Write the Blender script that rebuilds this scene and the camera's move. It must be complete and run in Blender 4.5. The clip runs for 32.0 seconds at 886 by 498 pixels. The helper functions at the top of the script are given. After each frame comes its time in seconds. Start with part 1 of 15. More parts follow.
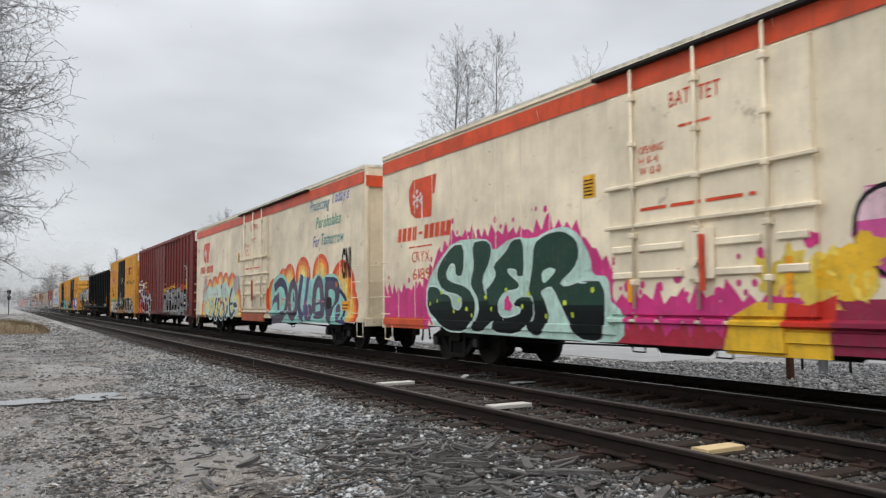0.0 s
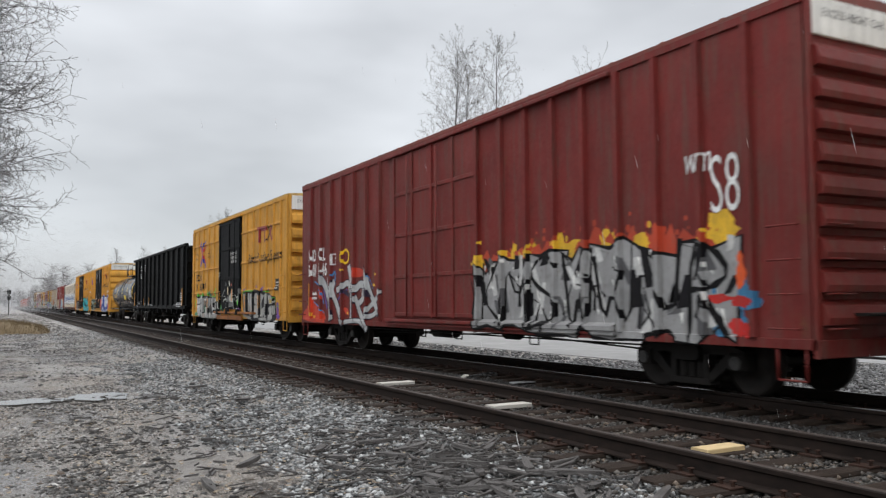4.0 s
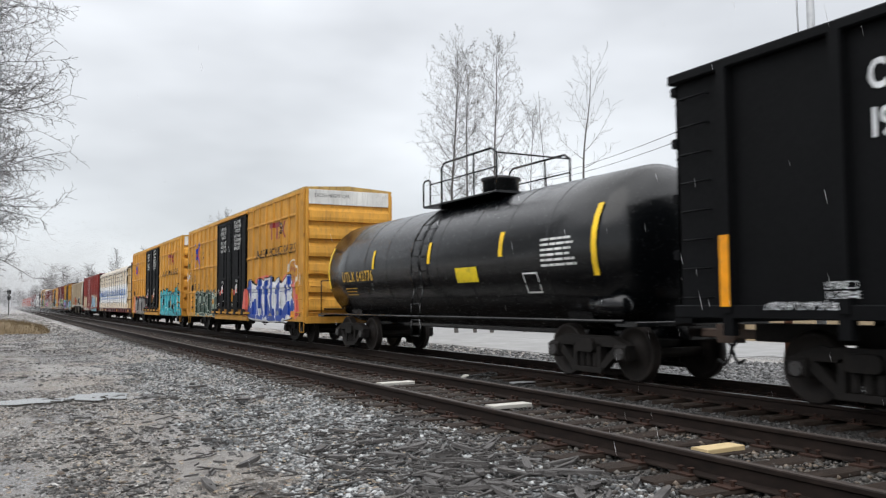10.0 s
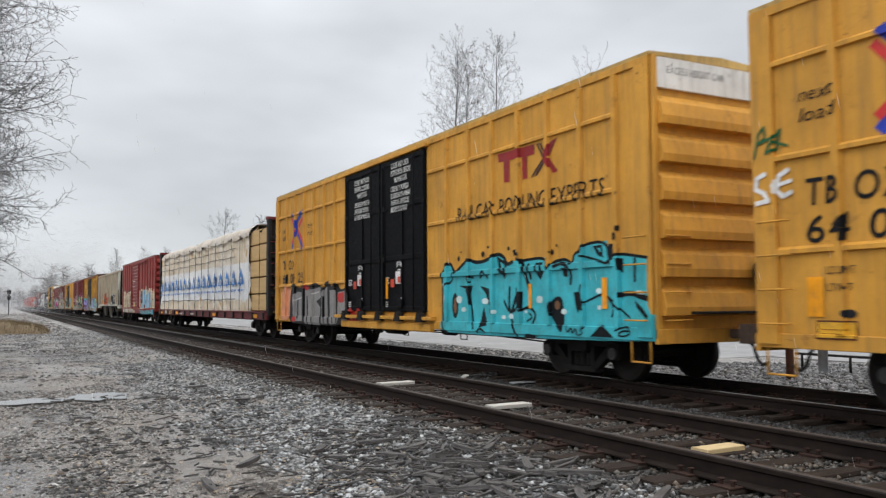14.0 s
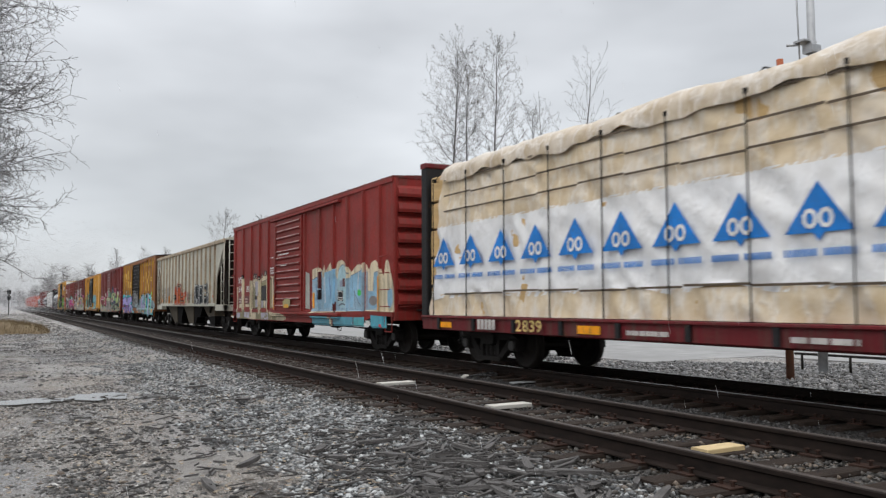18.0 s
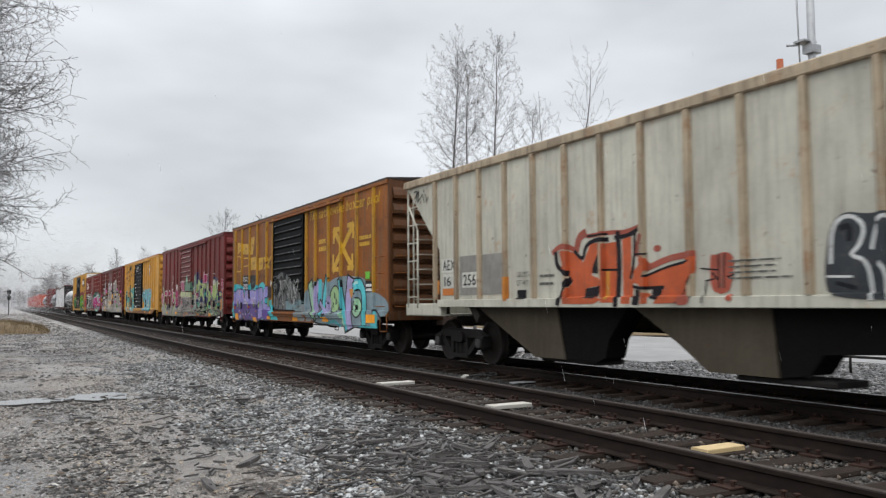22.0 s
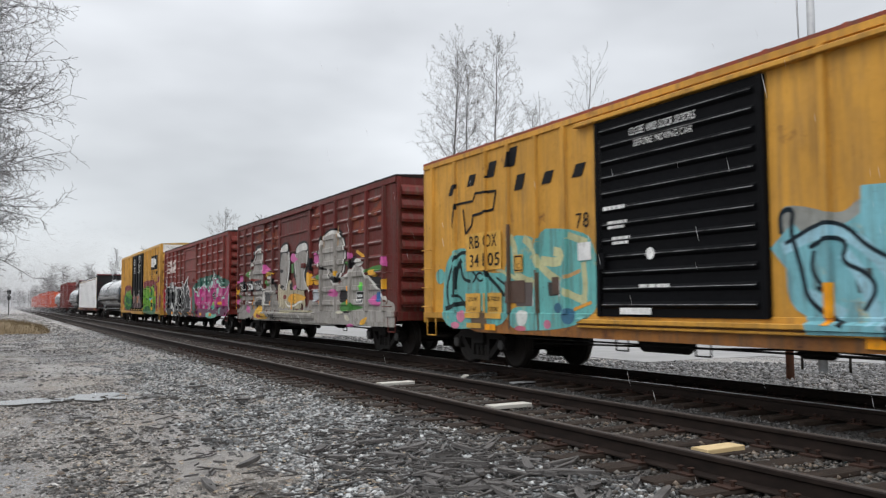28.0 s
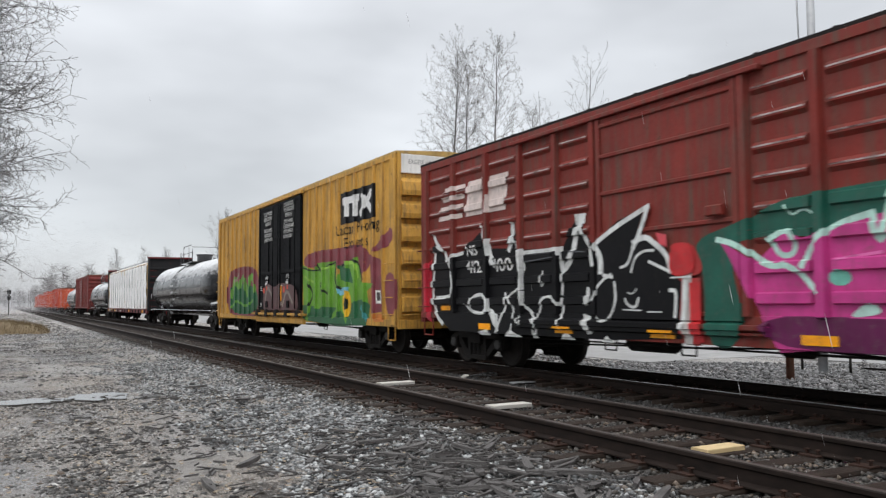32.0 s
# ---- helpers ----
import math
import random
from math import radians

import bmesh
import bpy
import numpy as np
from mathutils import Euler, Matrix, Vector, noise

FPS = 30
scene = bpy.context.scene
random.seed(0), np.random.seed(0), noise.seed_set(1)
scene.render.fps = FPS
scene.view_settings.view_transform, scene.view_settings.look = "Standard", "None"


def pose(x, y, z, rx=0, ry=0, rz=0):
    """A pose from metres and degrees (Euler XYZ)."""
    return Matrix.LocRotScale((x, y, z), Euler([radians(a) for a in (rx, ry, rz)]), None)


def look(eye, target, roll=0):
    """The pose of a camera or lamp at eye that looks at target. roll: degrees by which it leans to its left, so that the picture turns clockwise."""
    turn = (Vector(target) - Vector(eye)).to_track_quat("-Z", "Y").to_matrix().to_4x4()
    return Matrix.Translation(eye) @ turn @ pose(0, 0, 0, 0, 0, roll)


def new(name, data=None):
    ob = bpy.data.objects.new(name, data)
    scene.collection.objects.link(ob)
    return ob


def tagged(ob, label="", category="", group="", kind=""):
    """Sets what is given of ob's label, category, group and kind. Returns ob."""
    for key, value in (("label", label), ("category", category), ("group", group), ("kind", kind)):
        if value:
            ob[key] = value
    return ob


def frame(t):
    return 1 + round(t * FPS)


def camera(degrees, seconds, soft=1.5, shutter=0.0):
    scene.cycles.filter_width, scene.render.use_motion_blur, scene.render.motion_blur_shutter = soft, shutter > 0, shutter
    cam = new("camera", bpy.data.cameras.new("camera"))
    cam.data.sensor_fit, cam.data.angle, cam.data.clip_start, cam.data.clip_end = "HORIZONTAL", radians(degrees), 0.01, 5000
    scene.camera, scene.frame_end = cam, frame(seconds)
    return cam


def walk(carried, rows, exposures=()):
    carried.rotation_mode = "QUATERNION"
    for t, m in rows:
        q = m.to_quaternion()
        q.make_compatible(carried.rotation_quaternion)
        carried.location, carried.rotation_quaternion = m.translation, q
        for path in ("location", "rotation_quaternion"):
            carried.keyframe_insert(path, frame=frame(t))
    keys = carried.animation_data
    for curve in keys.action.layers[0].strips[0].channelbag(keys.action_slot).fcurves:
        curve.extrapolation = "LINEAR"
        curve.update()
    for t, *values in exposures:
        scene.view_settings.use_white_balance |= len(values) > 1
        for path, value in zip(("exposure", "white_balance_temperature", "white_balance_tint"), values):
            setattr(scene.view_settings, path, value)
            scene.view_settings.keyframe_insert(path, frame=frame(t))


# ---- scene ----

from mathutils.geometry import tessellate_polygon
# World: X away from the camera across the tracks, Y along the tracks, z = 0 at the train's rail top.
SECONDS = 32.0
cam = camera(56.6, SECONDS, soft=1.3, shutter=0.22)
CAM = pose(0, 0, 1.311, 0, 0, -28.065) @ pose(0, 0, 0, 93.747, 0, 0) @ pose(0, 0, 0, 0, 0, -0.357)
walk(cam, [(0.0, CAM), (SECONDS, CAM)], [(0.0, 0.06), (3.5, 0.06), (5.5, 0.12), (7.2, 0.18), (8.2, 0.20), (9.0, 0.30), (10.2, 0.24), (11.2, 0.16), (14.0, 0.12), (16.5, 0.02), (18.5, 0.04), (20.0, 0.10), (24.0, 0.14), (30.0, 0.14), (32.0, 0.14)])

TRACK_NEAR, TRACK_TRAIN = 5.498, 9.982      # track centre lines
RAIL_NEAR = 0.156                           # rail top of the empty track


def travelled(t):
    """Metres that the train has run since the start."""
    def s(q):
        q -= 16
        return 9.1238 * q - 0.0097 * q * q - 0.0004 * q ** 3
    return s(t) - s(0)


# ---------------------------------------------------------------- light
def overcast():
    world = bpy.data.worlds.new("overcast_sky")
    scene.world = world
    world.use_nodes = True
    nt = world.node_tree
    nt.nodes.clear()
    n, l = nt.nodes.new, nt.links.new
    out, bg = n("ShaderNodeOutputWorld"), n("ShaderNodeBackground")
    sky = n("ShaderNodeTexSky")
    sky.sky_type, sky.sun_disc = "NISHITA", False
    sky.sun_elevation, sky.sun_rotation = radians(48), radians(215)
    tex = n("ShaderNodeTexCoord")
    sep = n("ShaderNodeSeparateXYZ")
    l(tex.outputs["Generated"], sep.inputs[0])
    ramp = n("ShaderNodeValToRGB")          # the cloud deck: brighter towards the zenith
    e = ramp.color_ramp.elements
    e[0].position, e[0].color = 0.0, (0.60, 0.625, 0.66, 1)
    e[1].position, e[1].color = 1.0, (2.12, 2.14, 2.18, 1)
    a = e.new(0.18); a.color = (0.72, 0.74, 0.765, 1)
    a = e.new(0.38); a.color = (0.69, 0.71, 0.74, 1)
    a = e.new(0.55); a.color = (1.35, 1.37, 1.42, 1)
    l(sep.outputs[2], ramp.inputs[0])
    mapp = n("ShaderNodeMapping")
    mapp.inputs["Scale"].default_value = (1.0, 1.0, 2.6)
    mapp.inputs["Location"].default_value = (0.35, 0.1, 0.2)
    l(tex.outputs["Generated"], mapp.inputs[0])
    cloud = n("ShaderNodeTexNoise")
    cloud.inputs["Scale"].default_value, cloud.inputs["Detail"].default_value = 2.3, 4
    cloud.inputs["Roughness"].default_value = 0.45
    l(mapp.outputs[0], cloud.inputs[0])
    cr = n("ShaderNodeMapRange")
    cr.inputs[1].default_value, cr.inputs[2].default_value = 0.36, 0.64
    cr.inputs[3].default_value, cr.inputs[4].default_value = 0.73, 1.10
    l(cloud.outputs[0], cr.inputs[0])
    mul = n("ShaderNodeVectorMath"); mul.operation = "SCALE"
    l(ramp.outputs[0], mul.inputs[0]); l(cr.outputs[0], mul.inputs["Scale"])
    veil = n("ShaderNodeVectorMath"); veil.operation = "SCALE"
    veil.inputs["Scale"].default_value = 0.012
    l(sky.outputs[0], veil.inputs[0])
    add = n("ShaderNodeVectorMath"); add.operation = "ADD"
    l(mul.outputs[0], add.inputs[0]); l(veil.outputs[0], add.inputs[1])
    l(add.outputs[0], bg.inputs[0])
    bg.inputs[1].default_value = 1.0
    l(bg.outputs[0], out.inputs[0])
    sun = new("sun", bpy.data.lights.new("sun", "SUN"))
    sun.data.energy, sun.data.angle, sun.data.color = 0.6, radians(50), (1.0, 0.975, 0.94)
    sun.matrix_world = look((-14, -9, 22), (0, 0, 0))


overcast()
scene.view_settings.exposure = 0.0


# ---------------------------------------------------------------- materials
def rgb(r, g, b):
    """Linear colour from the usual 0-255 values."""
    return tuple((c / 255 / 12.92) if c <= 10 else ((c / 255 + 0.055) / 1.055) ** 2.4 for c in (r, g, b)) + (1.0,)


MATS = {}


class Nodes:
    """A small help to write node materials."""
    def __init__(self, name):
        self.mat = bpy.data.materials.new(name)
        self.mat.use_nodes = True
        self.t = self.mat.node_tree
        self.bsdf = self.t.nodes["Principled BSDF"]

    def n(self, kind, **sets):
        node = self.t.nodes.new("ShaderNode" + kind)
        for k, val in sets.items():
            node.inputs[k.replace("_", " ")].default_value = val
        return node

    def l(self, a, b):
        self.t.links.new(a, b)

    def coords(self, scale=(1, 1, 1), shift=True):
        tc, mp = self.n("TexCoord"), self.n("Mapping")
        mp.inputs["Scale"].default_value = scale
        if shift:
            info, mu = self.n("ObjectInfo"), self.n("Math")
            mu.operation = "MULTIPLY"; mu.inputs[1].default_value = 37.0
            self.l(info.outputs["Random"], mu.inputs[0])
            comb = self.n("CombineXYZ")
            self.l(mu.outputs[0], comb.inputs[0]); self.l(mu.outputs[0], comb.inputs[1])
            self.l(comb.outputs[0], mp.inputs["Location"])
        self.l(tc.outputs["Object"], mp.inputs[0])
        return mp.outputs[0]

    def noise(self, vec, scale, detail=4, rough=0.55):
        t = self.n("TexNoise", Scale=scale, Detail=detail, Roughness=rough)
        self.l(vec, t.inputs["Vector"])
        return t.outputs[0]

    def ramp(self, fac, lo, hi, a=0.0, b=1.0):
        m = self.n("MapRange")
        for i, val in zip((1, 2, 3, 4), (lo, hi, a, b)):
            m.inputs[i].default_value = val
        self.l(fac, m.inputs[0])
        return m.outputs[0]

    def mix(self, fac, a, b):
        m = self.t.nodes.new("ShaderNodeMix")
        m.data_type = "RGBA"
        for sock, val in ((m.inputs[0], fac), (m.inputs[6], a), (m.inputs[7], b)):
            if hasattr(val, "is_linked"):
                self.l(val, sock)
            else:
                sock.default_value = val
        return m.outputs[2]

    def bump(self, height, strength, dist=0.02):
        b = self.n("Bump", Strength=strength, Distance=dist)
        self.l(height, b.inputs["Height"])
        self.l(b.outputs[0], self.bsdf.inputs["Normal"])

    def done(self, col, rough, metal=0.0, spec=0.5):
        b = self.bsdf
        if hasattr(col, "is_linked"):
            self.l(col, b.inputs["Base Color"])
        else:
            b.inputs["Base Color"].default_value = col
        if hasattr(rough, "is_linked"):
            self.l(rough, b.inputs["Roughness"])
        else:
            b.inputs["Roughness"].default_value = rough
        b.inputs["Metallic"].default_value = metal
        b.inputs["Specular IOR Level"].default_value = spec
        return self.mat


def shade(c, k):
    return (c[0] * k, c[1] * k, c[2] * k, 1.0)


def paint(name, col, rust=0.1, dirt=0.3, rough=0.5, rustcol=None, spec=0.3):
    """Weathered paint on steel: chalky and dull patches, rain streaks, grime, rust blooms and pits."""
    if name in MATS:
        return MATS[name]
    m = Nodes(name)
    dirt = dirt * 1.35 + 0.08 if dirt > 0.08 else dirt
    v, vs = m.coords(), m.coords((3.0, 3.0, 0.22))
    grime = (0.085, 0.068, 0.052, 1) if max(col[:3]) > 0.03 else (0.02, 0.018, 0.016, 1)
    big = m.ramp(m.noise(v, 0.7, 6, 0.62), 0.34, 0.66)
    c = m.mix(big, shade(col, 0.74), shade(col, 1.10))
    chalk = m.ramp(m.noise(m.coords((1.2, 1.2, 0.5)), 1.3, 7, 0.7), 0.55, 0.75, 0, 0.16 + 0.3 * dirt)
    c = m.mix(chalk, c, tuple(min(0.8, x * 0.8 + min(0.07, 0.8 * max(col[:3]))) for x in col[:3]) + (1,))
    streak = m.ramp(m.noise(vs, 2.9, 7, 0.68), 0.48, 0.72, 0, min(0.9, dirt * 1.5))
    c = m.mix(streak, c, grime)
    thin = m.ramp(m.noise(m.coords((9.0, 9.0, 0.3)), 2.2, 5, 0.7), 0.58, 0.74, 0, min(0.8, dirt * 1.2))
    c = m.mix(thin, c, shade(grime, 0.6))
    fine = m.noise(v, 16, 6, 0.7)
    c = m.mix(m.ramp(fine, 0.54, 0.74, 0, 0.4 * dirt + 0.12), c, shade(col, 0.42))
    if rust:
        r = m.ramp(m.noise(v, 1.9, 9, 0.76), 0.62 - rust * 0.35, 0.76 - rust * 0.25)
        c = m.mix(r, c, rustcol or m.mix(m.ramp(fine, 0.35, 0.65), (0.060, 0.024, 0.012, 1), (0.18, 0.070, 0.028, 1)))
        c = m.mix(m.ramp(m.noise(v, 7.5, 5, 0.7), 0.67 - rust * 0.15, 0.72 - rust * 0.12, 0, 0.85), c, (0.075, 0.030, 0.016, 1))
    m.bump(m.noise(v, 3.2, 5), 0.3, 0.02)
    MATS[name] = m.done(c, m.ramp(fine, 0.3, 0.7, rough - 0.02, rough + 0.18), 0.0, spec)
    return MATS[name]


def glint_edge(name, col, pale):
    """Pressed ribs' crests, with their wet highlights painted as a pale line in places."""
    if name not in MATS:
        m = Nodes(name)
        f = m.ramp(m.noise(m.coords((0.7, 3, 3)), 2.0, 7, 0.7), 0.40, 0.56)
        MATS[name] = m.done(m.mix(f, shade(col, 0.8), pale), 0.35, 0.0, 0.5)
    return MATS[name]


def spray(col, gloss=0.45):
    """Aerosol or stencil paint of one colour, a little uneven."""
    key = "spray_%02x%02x%02x" % tuple(int(255 * max(0, min(1, x)) ** 0.45) for x in col[:3])
    if key not in MATS:
        m = Nodes(key)
        v = m.coords()
        c = m.mix(m.ramp(m.noise(v, 1.8, 6, 0.65), 0.36, 0.64), shade(col, 0.74), shade(col, 1.10))
        c = m.mix(m.ramp(m.noise(v, 9, 7, 0.75), 0.54, 0.70, 0, 0.5), c, shade((0.15, 0.13, 0.11), 0.8 if max(col[:3]) > 0.03 else 0.12))
        c = m.mix(m.ramp(m.noise(m.coords((8.0, 8.0, 0.35)), 2.2, 6, 0.7), 0.53, 0.72, 0, 0.5), c, shade((0.10, 0.085, 0.07), 0.8 if max(col[:3]) > 0.03 else 0.15))
        MATS[key] = m.done(c, gloss, 0, 0.3 if max(col[:3]) > 0.03 else 0.15)
    return MATS[key]


def simple(name, a, b, scale, rough, metal=0.0, bump=0.3, stretch=(1, 1, 1), dist=0.01, spec=0.4):
    if name in MATS:
        return MATS[name]
    m = Nodes(name)
    v = m.coords(stretch)
    f = m.noise(v, scale, 6, 0.65)
    c = m.mix(m.ramp(f, 0.3, 0.7), a, b)
    c = m.mix(m.ramp(m.noise(v, scale * 0.17, 3), 0.35, 0.7, 0, 0.45), c, shade(b, 0.6))
    m.bump(f, bump, dist)
    MATS[name] = m.done(c, m.ramp(f, 0.3, 0.7, rough - 0.1, rough + 0.1), metal, spec)
    return MATS[name]


def wet_ground():
    """Lot of trodden grit and mud: tan and grey patches, dark wet mud, pale and brown flecks."""
    m = Nodes("wet_gravel_dirt")
    v = m.coords(shift=False)
    fine, grit = m.noise(v, 24, 8, 0.8), m.noise(v, 75, 4, 0.7)
    along = m.coords((1.0, 0.42, 1.0), shift=False)
    mid, big = m.noise(along, 1.7, 9, 0.74), m.noise(along, 0.5, 7, 0.64)
    grey = m.mix(m.ramp(fine, 0.40, 0.60), (0.14, 0.138, 0.135, 1), (0.64, 0.635, 0.63, 1))
    tan = m.mix(m.ramp(fine, 0.36, 0.64), (0.20, 0.178, 0.155, 1), (0.66, 0.61, 0.55, 1))
    c = m.mix(m.ramp(big, 0.44, 0.56), tan, grey)
    trod = m.noise(along, 0.62, 5, 0.6)             # smooth trodden mud, pale and shining wet
    smooth = m.ramp(trod, 0.50, 0.57)
    c = m.mix(m.ramp(mid, 0.515, 0.595, 0, 0.85), c, m.mix(m.ramp(fine, 0.3, 0.7), (0.016, 0.013, 0.011, 1), (0.085, 0.072, 0.06, 1)))
    c = m.mix(m.ramp(grit, 0.51, 0.58, 0, 0.6), c, (0.022, 0.019, 0.017, 1))
    for scale, lim, col in ((26.0, 0.80, (0.42, 0.40, 0.37, 1)), (38.0, 0.72, (0.035, 0.027, 0.021, 1)), (31.0, 0.86, (0.24, 0.13, 0.07, 1)), (52.0, 0.75, (0.36, 0.35, 0.34, 1))):
        peb = m.n("TexVoronoi", Scale=scale)
        m.l(v, peb.inputs["Vector"])
        sep = m.n("SeparateColor")
        m.l(peb.outputs["Color"], sep.inputs[0])
        f = m.n("Math"); f.operation = "MULTIPLY"
        m.l(m.ramp(sep.outputs[0], lim, lim + 0.02), f.inputs[0]); m.l(m.ramp(peb.outputs["Distance"], 0.28, 0.42, 1, 0), f.inputs[1])
        c = m.mix(f.outputs[0], c, col)
    mud = m.mix(m.noise(along, 3.0, 7, 0.7), (0.24, 0.222, 0.205, 1), (0.50, 0.475, 0.45, 1))
    c = m.mix(m.ramp(smooth, 0, 1, 0, 0.8), c, mud)
    h = m.n("Math"); h.operation = "ADD"
    m.l(fine, h.inputs[0]); m.l(m.ramp(peb.outputs["Distance"], 0, 0.6, 0.8, 0), h.inputs[1])
    sep = m.n("SeparateXYZ")                 # oil-soaked bed of the two tracks
    m.l(v, sep.inputs[0])
    for mid_x, half, soft, k in ((10.0, 1.5, 2.6, 0.9), (5.5, 1.2, 1.7, 0.75)):
        dist = m.n("Math"); dist.operation = "SUBTRACT"; dist.inputs[1].default_value = mid_x
        m.l(sep.outputs[0], dist.inputs[0])
        wide = m.n("Math"); wide.operation = "ABSOLUTE"
        m.l(dist.outputs[0], wide.inputs[0])
        c = m.mix(m.ramp(wide.outputs[0], half, soft, k, 0), c, (0.013, 0.011, 0.010, 1))
    m.bump(h.outputs[0], 1.0, 0.045)
    return m.done(c, m.ramp(smooth, 0, 1, 0.7, 0.38), 0, 0.3)


def stone_mat(name, lo, hi, warm=0.0):
    m = Nodes(name)
    g = m.n("NewGeometry")
    v = m.coords(shift=False)
    k = m.n("Math"); k.operation = "POWER"; k.inputs[1].default_value = 1.7
    m.l(g.outputs["Random Per Island"], k.inputs[0])
    c = m.mix(k.outputs[0], lo, hi)
    if warm:
        f = m.n("Math"); f.operation = "MULTIPLY"; f.inputs[1].default_value = 7.31
        w = m.n("Math"); w.operation = "FRACT"
        m.l(g.outputs["Random Per Island"], f.inputs[0]); m.l(f.outputs[0], w.inputs[0])
        c = m.mix(m.ramp(w.outputs[0], 1 - warm, 1.0, 0, 0.75), c, (0.20, 0.145, 0.10, 1))
    c = m.mix(m.ramp(m.noise(v, 40, 5), 0.4, 0.7, 0, 0.6), c, shade(lo, 0.5))
    c = m.mix(m.ramp(m.noise(v, 1.1, 6, 0.7), 0.50, 0.62, 0, 0.6), c, shade(lo, 0.8))
    m.bump(m.noise(v, 60, 4), 0.4, 0.01)
    return m.done(c, 0.5, 0, 0.35)


def glass_water():
    m = Nodes("puddle_water")
    m.bump(m.noise(m.coords(shift=False), 14, 3), 0.05, 0.01)
    return m.done((0.05, 0.047, 0.042, 1), 0.04, 0, 1.0)


STEEL_DARK = simple("grimy_truck_steel", (0.006, 0.0055, 0.0052, 1), (0.022, 0.019, 0.017, 1), 9, 0.75, 0.0, 0.4, spec=0.2)
WHEEL = simple("brown_wheel_steel", (0.008, 0.0068, 0.006, 1), (0.027, 0.021, 0.018, 1), 7, 0.65, 0.1, 0.2, spec=0.25)
RAIL_SIDE = simple("rusty_rail_steel", (0.008, 0.0058, 0.005, 1), (0.028, 0.0195, 0.016, 1), 12, 0.75, 0.0, 0.3, (1, 0.3, 1), spec=0.12)
RAIL_TOP = simple("polished_rail_head", (0.12, 0.115, 0.11, 1), (0.25, 0.24, 0.235, 1), 6, 0.3, 0.8, 0.05, (4, 0.1, 1))
RAIL_DULL = simple("dull_rail_head", (0.018, 0.014, 0.012, 1), (0.075, 0.060, 0.052, 1), 6, 0.55, 0.1, 0.05, (4, 0.1, 1), spec=0.25)
TIE = simple("wet_creosoted_tie", (0.009, 0.0065, 0.0055, 1), (0.042, 0.030, 0.023, 1), 6, 0.75, 0, 0.7, (0.6, 5, 3), 0.02, spec=0.15)
PLATE_RUST = simple("rusty_tie_plate", (0.016, 0.010, 0.008, 1), (0.055, 0.029, 0.021, 1), 20, 0.75, 0.0, spec=0.15)
NEW_WOOD = simple("pale_new_lumber", (0.52, 0.38, 0.19, 1), (0.66, 0.52, 0.29, 1), 7, 0.65, 0, 0.3, (0.6, 6, 3))
GREY_WOOD = simple("weathered_white_board", (0.42, 0.40, 0.36, 1), (0.62, 0.60, 0.55, 1), 7, 0.7, 0, 0.3, (0.6, 6, 3))
SCRAP = simple("rotten_tie_splinter", (0.018, 0.016, 0.015, 1), (0.125, 0.117, 0.112, 1), 8, 0.65, 0, 0.8, (0.5, 6, 6), 0.02)
BARK = simple("grey_bark", (0.06, 0.055, 0.053, 1), (0.16, 0.15, 0.145, 1), 9, 0.9, 0, 0.4, (2, 2, 0.4))
BUD = simple("pale_olive_bud", (0.10, 0.10, 0.07, 1), (0.22, 0.21, 0.15, 1), 9, 0.9)
GRASS = simple("dead_grass", (0.085, 0.058, 0.028, 1), (0.21, 0.155, 0.085, 1), 14, 0.9, 0, 0.8)
HOSE = simple("black_rubber", (0.012, 0.012, 0.012, 1), (0.03, 0.03, 0.03, 1), 20, 0.6)
GALV = simple("galvanised_steel", (0.30, 0.31, 0.32, 1), (0.45, 0.46, 0.47, 1), 6, 0.5, 0.5, 0.1)
ROOF_GALV = simple("weathered_roof_sheet", (0.28, 0.275, 0.26, 1), (0.42, 0.41, 0.39, 1), 3, 0.5, 0.25, 0.15)


